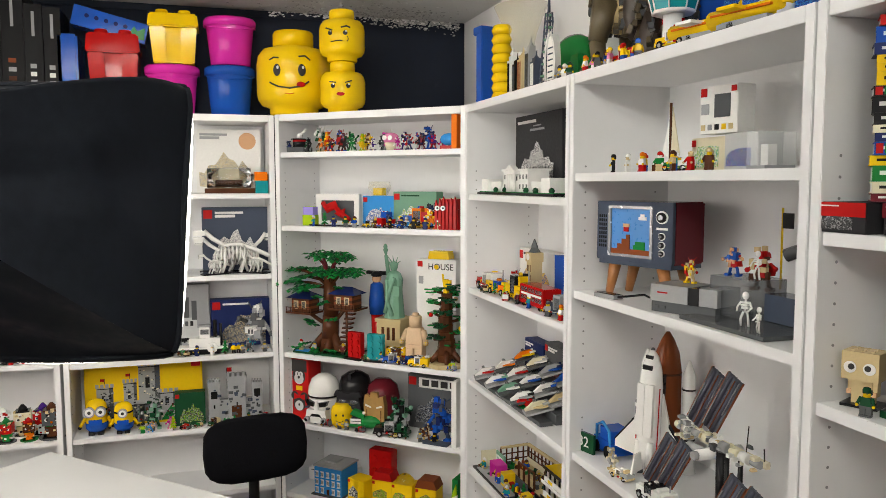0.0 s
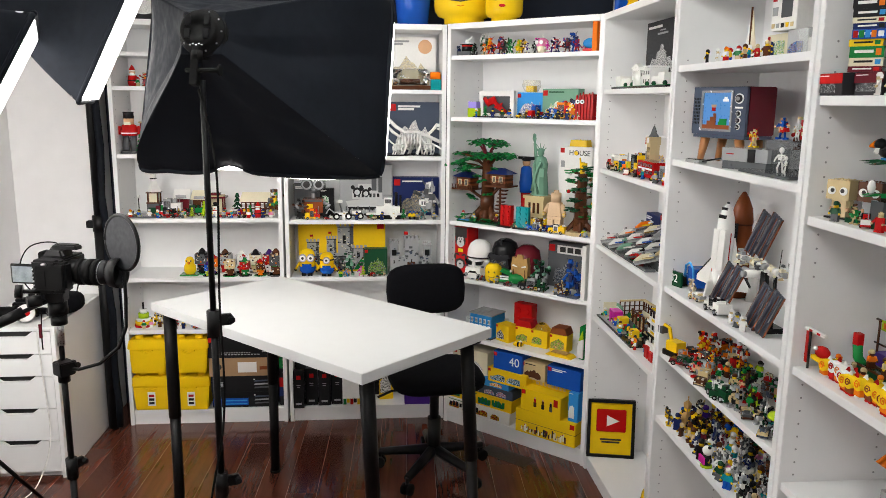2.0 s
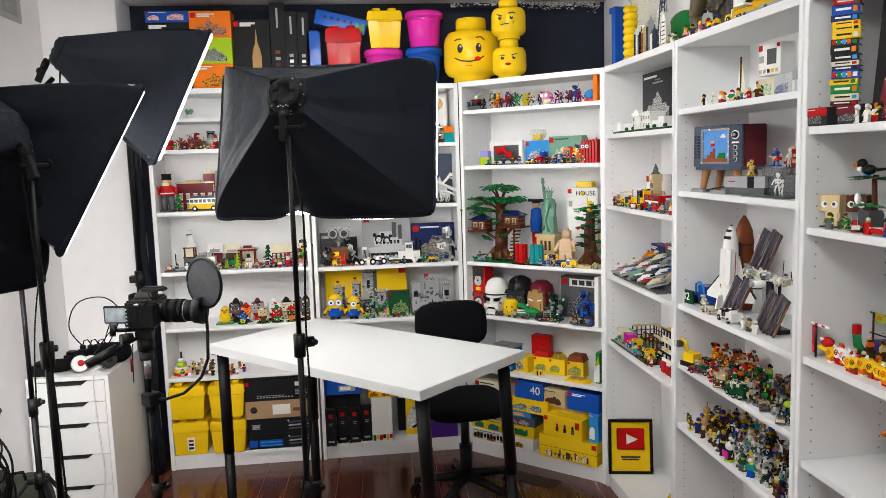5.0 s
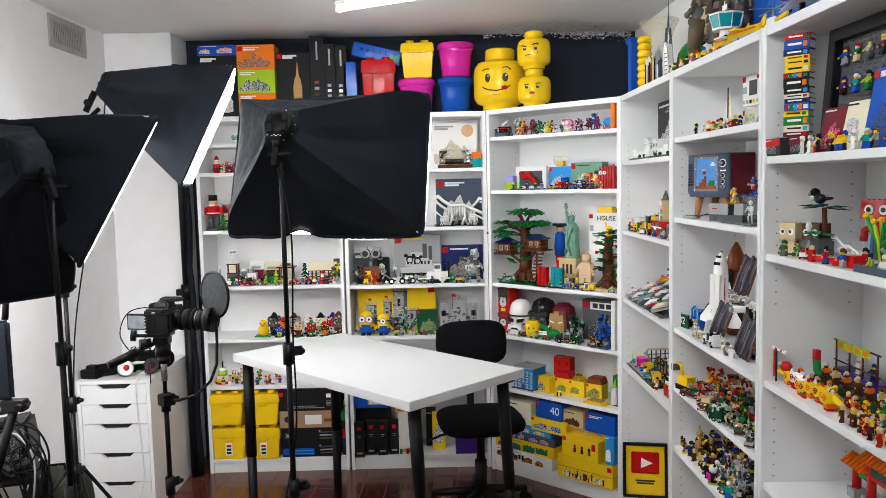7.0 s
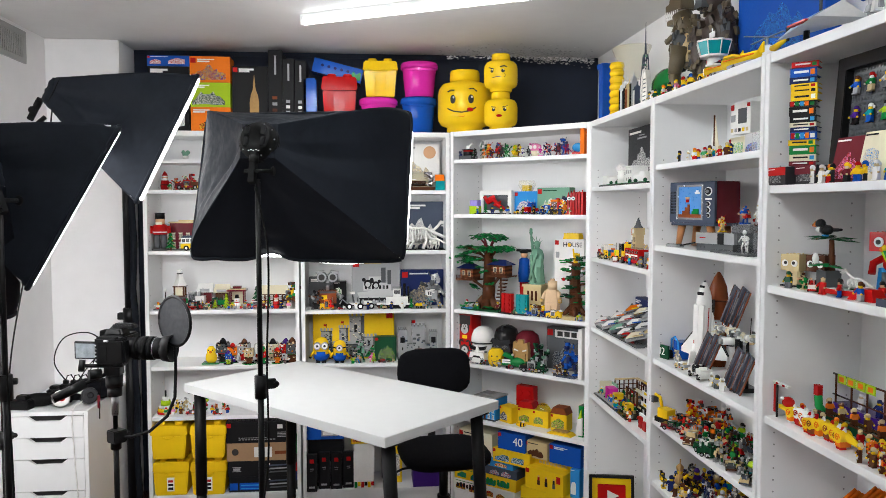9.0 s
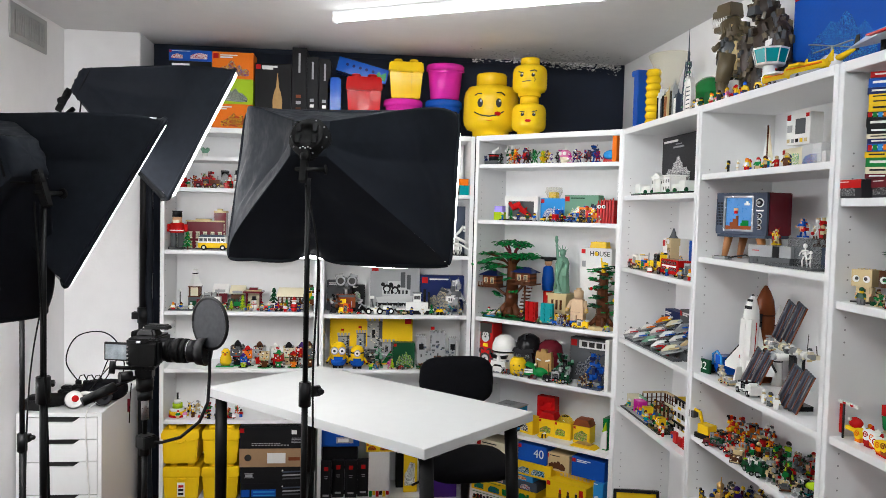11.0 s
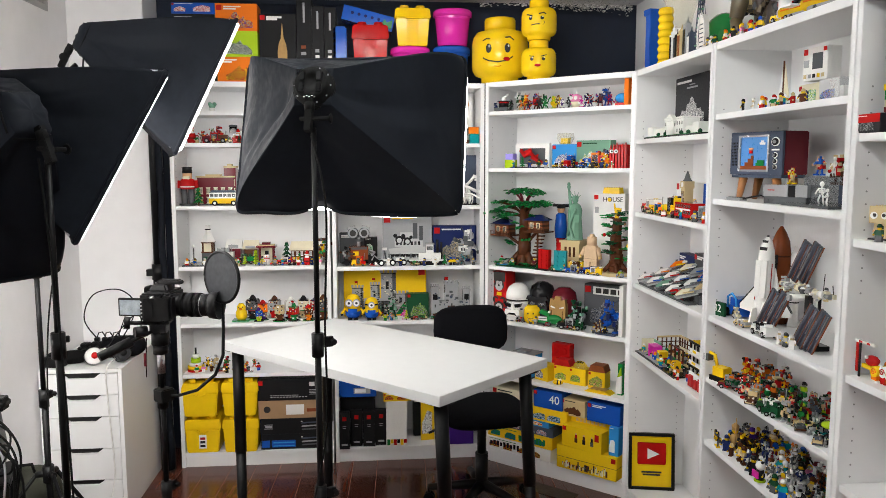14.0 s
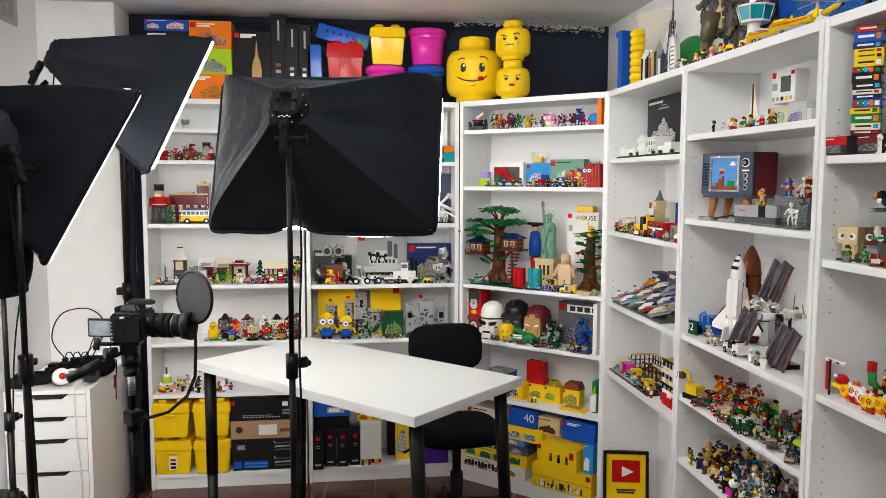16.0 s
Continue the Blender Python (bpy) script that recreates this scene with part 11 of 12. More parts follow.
for k in range(4):
    solid("tin_can", Geo(CHROME).rod((0, 0, 0), (0, 0, 0.10), 0.026, n=16).use(pl("black")).rod((0, 0, 0.1002), (0, 0, 0.101), 0.019, n=14), "small round can inside the cardboard box", "can", S("e", "b", 0.62 + 0.056 * (k % 2), 0.07 + 0.056 * (k // 2), 0, 0.098))
solid("packed_box", Geo(KRAFT).box(-0.2, 0.2, 0, 0.2, 0, 0.09), "plain box packed inside the cardboard box", "box", S("e", "b", 0.54, 0.03, 0, 0.007))

# ---- sixth case ----
for k, (u, c, d) in enumerate(((0.055, "red", 0.0), (0.155, "maroon", 0.02))):
    b = carton(S("f", 0, u, 0.005 + d), 0.09, 0.18, 0.045, "coal", "low {} boxed figures with a dark foot".format("red" if k == 0 else "dark red"), ("dkgrey", "coal", "grey", "black"), None, 500 + k, bars=1)
    part("printed_band", Geo(card(c)).box(-0.0455, 0.0455, -0.0022, -0.0016, 0.024, 0.0445), b, "red printed band")
BK = ("red", "blue", "navy", "yellow", "yellow", "yellow", "black", "black", "black", "cream", "navy", "blue", "yellow", "green", "cream", "maroon")
z = 0.0465
rng = random.Random(5)
for k, c in enumerate(reversed(BK)):
    t = (0.011, 0.016, 0.022, 0.014, 0.018, 0.012)[k % 6]
    b = thing("book", "{} book lying in a tall stack".format({"cream": "pale", "azure": "light blue", "navy": "dark blue", "dkgreen": "green"}.get(c, c)), "book", S("f", 0, 0.118 + rng.uniform(-0.004, 0.004), 0.036, 46 + rng.uniform(-3, 3), z), "stack of books")
    part("cover", Geo(card(c)).box(-0.031, 0.031, 0, 0.042, 0, 0.0016).box(-0.031, 0.031, 0, 0.042, t - 0.0016, t).box(-0.031, 0.031, 0, 0.002, 0.0016, t - 0.0016), b)
    part("page_block", Geo(PAPER).box(-0.0295, 0.0295, 0.003, 0.040, 0.0017, t - 0.0017), b)
    part("spine_print", Geo(card("white" if c not in ("white", "cream", "yellow") else "black")).box(-0.022, 0.012, -0.0006, 0, t * 0.42, t * 0.68), b)
    part("spine_mark", Geo(card(("red", "azure", "orange", "green", "white", "black")[k % 6])).box(0.016, 0.026, -0.0006, 0, t * 0.2, t * 0.8), b)
    if k in (4, 9):
        for i, q in enumerate(("red", "green", "azure", "orange")):
            part("spine_patch", Geo(card(q)).box(-0.029 + 0.011 * i, -0.020 + 0.011 * i, -0.0009, -0.0003, t * 0.12, t * 0.9), b)
    z += t + 0.0004
pg = thing("peg_board", "black framed grey stud board with small figures", "peg board", S("f", 0, 0.475, 0.062) @ T(0, 0, 0, -4))
part("frame", Geo(BLKP).box(-0.29, 0.29, 0, 0.03, 0, 0.03).box(-0.29, 0.29, 0, 0.03, 0.265, 0.295).box(-0.29, -0.255, 0, 0.03, 0.03, 0.265).box(0.255, 0.29, 0, 0.03, 0.03, 0.265), pg, bevel=0.002)
part("stud_plate", Geo(pl("dkgrey")).box(-0.255, 0.255, 0.02, 0.026, 0.03, 0.265), pg)
g = Geo(pl("dkgrey"))
for i in range(46):
    for j in range(21):
        x, zz = -0.25 + 0.0111 * i, 0.037 + 0.0111 * j
        g.raw([(x - 0.0026, 0.0182, zz - 0.0026), (x + 0.0026, 0.0182, zz - 0.0026), (x + 0.0026, 0.0182, zz + 0.0026), (x - 0.0026, 0.0182, zz + 0.0026), (x - 0.0026, 0.02, zz - 0.0026), (x + 0.0026, 0.02, zz - 0.0026), (x + 0.0026, 0.02, zz + 0.0026), (x - 0.0026, 0.02, zz + 0.0026)], [(0, 1, 2, 3), (0, 4, 5, 1), (1, 5, 6, 2), (2, 6, 7, 3), (3, 7, 4, 0)])
part("plate_studs", g, pg, kind="stuff")
for r, zz in enumerate((0.205, 0.135)):
    for k in range(10):
        if r == 0 or k < 9:
            part("pegged_figure", FIGS[(k * 3 + r * 7 + 1) % len(FIGS)][0], pg, "small figure fixed to the board", at=T(-0.228 + 0.052 * k + 0.006 * r, 0.012, zz))
part("pegged_figure", FIGS[3][0], pg, "small black figure fixed to the board", at=T(-0.225, 0.012, 0.062))
carton(S("f", 0, 0.30, 0.030, 6) @ T(0, 0, 0, -12), 0.10, 0.008, 0.105, "maroon", "dark pink card leaning on the board", ("maroon", "red", "pink"), None, 510, bars=1, name="greeting_card", cat="card")
carton(S("f", 0, 0.39, 0.030, 4) @ T(0, 0, 0, -12), 0.09, 0.008, 0.11, "cream", "pale card with a drawing", ("cream", "pale", "tan", "azure"), None, 511, bars=1, ink="black", name="greeting_card", cat="card")
carton(S("f", 0, 0.50, 0.028) @ T(0, 0, 0, -10), 0.13, 0.01, 0.17, "blue", "blue card with a white title", ("blue", "navy", "slate"), "l", 512, bars=2, name="greeting_card", cat="card")
carton(S("f", 0, 0.65, 0.028) @ T(0, 0, 0, -10), 0.12, 0.01, 0.15, "azure", "light blue card leaning on the board", ("azure", "blue", "slate"), None, 513, bars=1, name="greeting_card", cat="card")
for k, u in enumerate((0.205, 0.235, 0.26, 0.285, 0.33, 0.36, 0.40, 0.43, 0.47, 0.52, 0.56, 0.62, 0.68)):
    figure(S("f", 0, u, 0.012 + 0.005 * (k % 3), 30 * (k % 3) - 30), (2, 2, 15, 3, 10, 5, 17, 2, 11, 7, 0, 4, 12)[k])

brickhead(S("f", 1, 0.058, 0.06, 25), "tan", "tan", 0.086, "tan square-headed figure with round eyes", eye=0.17)
brickhead(S("f", 1, 0.105, 0.10, 25), "brown", "grey", 0.086, "brown square-headed figure with round eyes", eye=0.17)
tt = thing("toy_jungle_tree", "small toy jungle tree with a toucan on it", "toy tree", S("f", 1, 0.165, 0.075))
part("base", Geo(pl("dkgreen")).box(-0.055, 0.055, -0.04, 0.045, 0, 0.01), tt)
part("trunk", Geo(pl("brown")).rod((0, 0.02, 0.01), (0.008, 0.01, 0.125), 0.008, 0.006, n=8).use(pl("dkgrey")).box(-0.02, 0.02, -0.01, 0.03, 0.01, 0.05), tt)
for k in range(9):
    a = radians(40 * k)
    part("leaf", Geo(pl("dkgreen")).slab([(0, 0), (0.03, 0.004), (0.062, 0), (0.03, -0.002)], 0.012, T(0.008, 0.01, 0.125 + 0.001 * k, 0, 6 * (k % 2), math.degrees(a))), tt)
for k in range(6):
    a = radians(60 * k + 20)
    part("leaf", Geo(pl("green")).slab([(0, 0), (0.02, 0.004), (0.042, 0), (0.02, -0.002)], 0.012, T(0, 0.0, 0.062 + 0.001 * k, 0, 8, math.degrees(a))), tt)
part("white_bird", Geo(pl("white")).ball((-0.012, -0.018, 0.078), (0.009, 0.008, 0.015), 8), tt)
toy("toy_toucan", "black toy toucan with an orange beak", "toy bird", S("f", 1, 0.15, 0.085, 0, 0.132), [("body", Geo(pl("black")).ball((0.0, 0, 0.016), (0.026, 0.013, 0.013), 10)), ("head", Geo(pl("black")).ball((-0.024, 0, 0.030), 0.013, 10)), ("beak", Geo(pl("orange")).rod((-0.034, 0, 0.031), (-0.056, 0, 0.025), 0.009, 0.004, n=8)), ("bib", Geo(pl("white")).ball((-0.022, -0.004, 0.017), (0.009, 0.011, 0.008), 8)), ("tail", Geo(pl("black")).rod((0.02, 0, 0.016), (0.062, 0, 0.018), 0.006, 0.003, n=6)), ("foot", Geo(pl("azure")).block((-0.004, 0, -0.002), (0.012, 0.012, 0.006)))])
mech(S("f", 1, 0.145, 0.035), ("tan", "green", "brown"), 0.045, "small toy monkey by a tree", 520)
skeleton_beast(S("f", 1, 0.25, 0.10, 180), 0.12, 0.06, "pale toy animal skeleton", "white")
rh = thing("red_robot_figure", "red toy figure with a block head and round eyes", "toy figure", S("f", 1, 0.255, 0.19, 20))
part("head", studs(Geo(pl("red")).box(-0.045, 0.045, -0.028, 0.028, 0.10, 0.145), -0.04, 0.04, -0.024, 0.024, 0.145, 0.016), rh)
for s in (-1, 1):
    e = part("eye", Geo(pl("white")).rod((s * 0.02, -0.0285, 0.122), (s * 0.02, -0.031, 0.122), 0.012, n=14), rh)
    part("pupil", Geo(INK).rod((s * 0.02, -0.031, 0.122), (s * 0.02, -0.033, 0.122), 0.006, n=10), e)
    part("arm", Geo(pl("red")).tube([(s * 0.025, 0, 0.085), (s * 0.045, -0.012, 0.07), (s * 0.042, -0.02, 0.045)], 0.009, 7), rh)
    part("leg", Geo(pl("dkgrey")).box(s * 0.014 - 0.009, s * 0.014 + 0.009, -0.012, 0.012, 0, 0.05), rh)
part("body", Geo(pl("red")).ball((0, 0, 0.072), (0.027, 0.02, 0.027), 10), rh)
toy("toy_lobster", "bright red toy sea creature lying flat", "toy animal", S("f", 1, 0.33, 0.045, 8), [("body", Geo(pl("red")).box(0.0, 0.075, -0.022, 0.022, 0, 0.026, top=0.6)), ("neck", Geo(pl("red")).box(-0.09, 0.0, -0.010, 0.010, 0.004, 0.016)), ("stripe", Geo(pl("white")).box(-0.08, -0.02, -0.011, 0.011, 0.016, 0.0172))])
solid("blue_fin_toy", Geo(pl("azure")).slab([(-0.03, 0), (0.03, 0), (0.0, 0.025), (-0.012, 0.06), (-0.022, 0.058)], 0.012), "small blue toy fin", "toy", S("f", 1, 0.235, 0.18))
pn = thing("toy_flowers", "green toy plants with yellow flowers", "toy plant", S("f", 1, 0.40, 0.10))
for k in range(10):
    a = radians(36 * k)
    part("stem", Geo(pl("green" if k % 2 else "lime")).tube([(0, 0, 0), (0.015 * math.cos(a), 0.012 * math.sin(a), 0.06), (0.045 * math.cos(a), 0.03 * math.sin(a), 0.10 + 0.004 * (k % 4))], 0.0045, 5), pn)
    part("flower", Geo(pl("yellow" if k % 3 else "orange")).ball((0.045 * math.cos(a), 0.03 * math.sin(a), 0.104 + 0.004 * (k % 4)), 0.007, 7), pn)
figure(S("f", 1, 0.37, 0.08), 0)
solid("toy_base_plate", Geo(pl("slate")).box(-0.08, 0.12, -0.04, 0.06, 0, 0.016), "dark grey toy base block", "base plate", S("f", 1, 0.53, 0.05))
mech(S("f", 1, 0.52, 0.06, 0, 0.017), ("green", "red", "grey"), 0.10, "green and red toy scene model", 521)
mech(S("f", 1, 0.66, 0.10), ("blue", "white", "red"), 0.13, "blue and white brick-built model", 522)

# dragon dance, boat and stall
dg = thing("toy_dragon", "yellow, white and red toy dragon carried by figures", "toy dragon", S("f", 2, 0.205, 0.045) @ Matrix.Scale(0.74, 4))
for k in range(11):
    x = -0.15 + 0.029 * k
    y = 0.012 * math.sin(k * 1.0)
    z = 0.036 + 0.005 * math.sin(k * 1.3)
    c, c2 = (("yellow", "orange"), ("white", "red"), ("white", "orange"), ("white", "red"), ("yellow", "orange"), ("yellow", "rust"))[k % 6 if k < 6 else 4 + k % 2]
    q = part("body_segment", Geo(pl(c)).rod((x, y - 0.020, z), (x, y + 0.020, z), 0.0185, n=12).use(pl(c2)).box(x - 0.013, x + 0.013, y - 0.018, y + 0.018, 0.008, z - 0.012), dg)
    part("spiral_ring", Geo(pl(c2)).tube([(x + (0.013 - 0.0011 * i) * math.cos(i * 0.9), y - 0.021, z + (0.013 - 0.0011 * i) * math.sin(i * 0.9)) for i in range(11)], 0.0018, 5), q)
    part("back_fin", Geo(pl("red" if k % 2 else "white")).slab([(x - 0.008, z + 0.016), (x + 0.009, z + 0.016), (x + 0.004, z + 0.030)], 0.006, T(0, y, 0)), q)
    for e in (-1, 1):
        part("foot", Geo(pl("red" if k % 3 else "white")).box(x + e * 0.007 - 0.005, x + e * 0.007 + 0.005, y - 0.016, y + 0.004, 0, 0.010), q)
part("dragon_head", Geo(pl("red")).ball((-0.185, 0, 0.062), (0.03, 0.02, 0.02), 10).use(pl("yellow")).box(-0.215, -0.17, -0.018, 0.018, 0.035, 0.048).use(pl("white")).ball((-0.19, -0.02, 0.075), 0.007, 7), dg)
part("dragon_tail", Geo(pl("yellow")).rod((0.15, 0, 0.04), (0.20, 0.01, 0.022), 0.015, 0.006, n=8), dg)
for k in range(7):
    figure(S("f", 2, 0.07 + 0.045 * k, 0.082 + 0.008 * (k % 2), 20 * k), (15, 18, 6, 15, 10, 18, 6)[k])
toy("toy_banner", "tall red toy banner on a post", "toy banner", S("f", 2, 0.04, 0.03), [("post", Geo(pl("black")).rod((0, 0, 0), (0, 0, 0.09), 0.003, n=6)), ("banner", Geo(pl("red")).box(-0.014, -0.004, -0.002, 0.002, 0.012, 0.085)), ("top_bar", Geo(pl("white")).box(-0.018, 0.06, -0.004, 0.004, 0.088, 0.094)), ("red_mark", Geo(pl("red")).box(0.0, 0.012, -0.0048, 0.0048, 0.0885, 0.0935)), ("red_mark", Geo(pl("red")).box(0.03, 0.042, -0.0048, 0.0048, 0.0885, 0.0935))])
bo = thing("toy_dragon_boat", "long green toy dragon boat with paddling figures", "toy boat", S("f", 2, 0.24, 0.125) @ Matrix.Scale(0.9, 4))
part("hull", Geo(pl("dkgreen")).box(-0.16, 0.17, -0.016, 0.016, 0.008, 0.03, top=1.08), bo)
part("gunwale", Geo(pl("brown")).box(-0.165, 0.175, -0.018, -0.013, 0.03, 0.035).box(-0.165, 0.175, 0.013, 0.018, 0.03, 0.035), bo)
part("prow", Geo(pl("green")).tube([(-0.16, 0, 0.025), (-0.185, 0, 0.04), (-0.19, 0, 0.07)], 0.012, 8).use(pl("red")).block((-0.19, 0, 0.07), (0.02, 0.016, 0.03)), bo)
for k in range(6):
    figure(S("f", 2, 0.12 + 0.05 * k, 0.125, 90, 0.026), (6, 9, 6, 16, 6, 9)[k])
sm = thing("toy_stall", "brown toy stall with a yellow-green banner", "toy stall", S("f", 2, 0.125, 0.215) @ Matrix.Scale(0.78, 4))
part("deck", Geo(pl("purple")).box(-0.12, 0.14, -0.03, 0.03, 0, 0.045), sm)
for x in (-0.115, -0.03, 0.05, 0.135):
    part("post", Geo(pl("brown")).rod((x, -0.025, 0.045), (x, -0.025, 0.14), 0.0035, n=6), sm)
part("rail", Geo(pl("brown")).rod((-0.13, -0.025, 0.07), (0.15, -0.025, 0.07), 0.003, n=6), sm)
part("top_rail", Geo(pl("brown")).rod((-0.13, -0.025, 0.14), (0.15, -0.025, 0.14), 0.0035, n=6), sm)
for k in range(4):
    fl = part("banner_flag", Geo(pl("lime")).box(-0.10 + 0.05 * k, -0.055 + 0.05 * k, -0.03, -0.028, 0.115, 0.145), sm)
    part("flag_mark", Geo(pl("orange")).box(-0.09 + 0.05 * k, -0.066 + 0.05 * k, -0.0312, -0.0301, 0.122, 0.138), fl)
figure(S("f", 2, 0.12, 0.21, 0, 0.036), 2)
figure(S("f", 2, 0.19, 0.21, 0, 0.036), 13)
for k in range(9):
    c = (("red", "yellow", "orange"), ("blue", "green", "yellow"), ("red", "maroon", "gold_"), ("teal", "tan", "grey"))[k % 4]
    mech(S("f", 2, 0.42 + 0.042 * k, 0.04 + 0.05 * (k % 3), 25 * k), [x if x != "gold_" else "yellow" for x in c], 0.055 + 0.012 * (k % 3), "red and yellow festival toy figure", 540 + k)

rng = random.Random(88)
for k in range(22):
    mech(S("f", 2, 0.40 + 0.016 * k, rng.uniform(0.015, 0.10), rng.uniform(-50, 50)), (("yellow", "white", "orange"), ("red", "yellow", "maroon"), ("white", "red", "yellow"), ("orange", "yellow", "brown"))[k % 4], rng.uniform(0.035, 0.055), "small {} festival toy creature".format(("yellow and white", "red and yellow", "white and red", "orange and yellow")[k % 4]), 860 + k)
sprinkle("f", 2, 0.38, 0.76, 0.012, 0.035, 12, 920, (10, 15, 18, 6, 16))
sprinkle("f", 2, 0.36, 0.76, 0.06, 0.13, 16, 921, (10, 15, 18, 6, 16, 17))
sprinkle("f", 1, 0.05, 0.74, 0.015, 0.035, 9, 923)
gt = thing("toy_gate", "red toy gateway with orange tiled roofs", "toy gate", S("f", 3, 0.29, 0.205) @ Matrix.Scale(1.05, 4))
for x, h in ((-0.15, 0.085), (-0.085, 0.115), (0.015, 0.115), (0.085, 0.085)):
    p = part("pillar", Geo(pl("red")).rod((x, 0, 0.024), (x, 0, h), 0.011, n=10), gt)
    part("pillar_foot", Geo(pl("grey")).box(x - 0.016, x + 0.016, -0.016, 0.016, 0, 0.024), p)
for x0, x1, z in ((-0.175, -0.085, 0.085), (-0.10, 0.03, 0.118), (0.015, 0.11, 0.085)):
    r = part("roof", Geo(pl("orange")).raw([(x0, -0.03, z), (x1, -0.03, z), (x1, 0.03, z), (x0, 0.03, z), (x0 + 0.012, 0, z + 0.026), (x1 - 0.012, 0, z + 0.026)], [(0, 1, 5, 4), (2, 3, 4, 5), (0, 4, 3), (1, 2, 5), (3, 2, 1, 0)]), gt, "orange tiled roof")
    k = 0
    while x0 + 0.012 + 0.016 * k < x1 - 0.01:
        part("roof_tile", Geo(pl("orange")).rod((x0 + 0.012 + 0.016 * k, -0.032, z + 0.003), (x0 + 0.012 + 0.016 * k, -0.002, z + 0.027), 0.0045, n=6), r)
        k += 1
part("name_board", Geo(pl("dkgreen")).box(-0.07, 0.0, -0.012, -0.006, 0.088, 0.105), gt)
part("cross_beam", Geo(pl("red")).box(-0.165, 0.10, -0.006, 0.006, 0.072, 0.082), gt)
part("lattice", Geo(pl("green")).box(-0.14, -0.095, -0.003, 0.003, 0.058, 0.07).box(0.025, 0.075, -0.003, 0.003, 0.058, 0.07), gt)

TRUCK = S("f", 4, 0.15, 0.145, 50)
tk = thing("toy_police_truck", "large black and white toy truck with a clear canopy", "toy truck", TRUCK @ Matrix.Scale(0.92, 4))
part("chassis", Geo(pl("dkgrey")).box(-0.15, 0.19, -0.05, 0.05, 0.03, 0.05), tk)
part("body", Geo(pl("black")).box(-0.08, 0.19, -0.055, 0.055, 0.05, 0.105).box(-0.07, 0.12, -0.05, 0.05, 0.105, 0.125, top=0.85), tk)
part("side_panel", Geo(pl("white")).box(0.01, 0.07, -0.0585, -0.055, 0.062, 0.095), tk, "white panel with a dark badge")
part("badge", Geo(INK).box(0.012, 0.022, -0.0595, -0.0585, 0.078, 0.09).box(0.028, 0.066, -0.0595, -0.0585, 0.08, 0.088), tk)
part("side_stripe", Geo(pl("white")).box(-0.08, 0.19, -0.0575, -0.055, 0.108 - 0.005, 0.108).box(-0.07, -0.01, -0.0575, -0.055, 0.06, 0.072).box(0.10, 0.13, -0.0575, -0.055, 0.06, 0.085), tk)
part("canopy", Geo(mat("tinted_clear", (0.20, 0.22, 0.24), 0.06, var=0, alpha=0.55)).ball((-0.085, 0, 0.07), (0.056, 0.042, 0.048), 16), tk, "clear rounded canopy")
part("front_grille", Geo(pl("black")).box(-0.155, -0.12, -0.04, 0.04, 0.03, 0.06), tk)
part("light_bar", Geo(pl("black")).box(-0.075, -0.045, -0.045, 0.045, 0.126, 0.134), tk)
wl = Geo(RUB).rod((0, -0.02, 0), (0, 0.02, 0), 0.03, n=18).use(pl("dkgrey")).rod((0, -0.022, 0), (0, 0.022, 0), 0.014, n=14).mesh("wheel")
for x in (-0.07, 0.06, 0.15):
    for y in (-0.05, 0.05):
        part("wheel", wl, tk, at=T(x, y, 0.03))
for y in (-0.04, 0.03):
    part("drill", Geo(pl("grey")).rod((-0.15, y, 0.045), (-0.20, y, 0.045), 0.016, 0.006, n=10).rod((-0.2, y, 0.045), (-0.235, y, 0.045), 0.004, n=6), tk, "grey drill arm")
part("exhaust", Geo(pl("dkgrey")).rod((0.13, -0.03, 0.105), (0.15, -0.03, 0.145), 0.007, n=8).rod((0.13, 0.03, 0.105), (0.15, 0.03, 0.145), 0.007, n=8), tk)
figure(TRUCK @ T(0.05, 0, 0.1155), 13)
figure(TRUCK @ T(0.02, 0.012, 0.1155), 13)
rbt = thing("toy_space_robot", "white and lime brick-built robot", "toy robot", S("f", 4, 0.385, 0.115, 35) @ Matrix.Scale(0.72, 4))
part("torso", Geo(pl("white")).box(-0.032, 0.032, -0.025, 0.025, 0.08, 0.125), rbt)
part("shoulder_block", Geo(pl("lime")).box(-0.05, 0.05, -0.028, 0.028, 0.125, 0.16, top=0.85), rbt)
part("badge", Geo(pl("blue")).box(-0.008, 0.008, -0.030, -0.027, 0.135, 0.145), rbt)
for s in (-1, 1):
    part("leg", Geo(pl("white")).rod((s * 0.02, 0, 0.08), (s * 0.03, -0.008, 0.03), 0.013, n=8).box(s * 0.03 - 0.014, s * 0.03 + 0.014, -0.03, 0.012, 0.008, 0.03), rbt)
    part("foot", Geo(pl("lime")).box(s * 0.03 - 0.016, s * 0.03 + 0.016, -0.036, 0.014, 0, 0.008), rbt)
    part("arm", Geo(pl("white")).rod((s * 0.05, 0, 0.145), (s * 0.062, -0.02, 0.085), 0.011, n=8), rbt)
mech(S("f", 4, 0.55, 0.10), ("dkgrey", "black", "white"), 0.14, "black and white brick-built machine", 560)
mech(S("f", 4, 0.67, 0.12), ("lime", "white", "grey"), 0.15, "lime and white brick-built robot", 561)

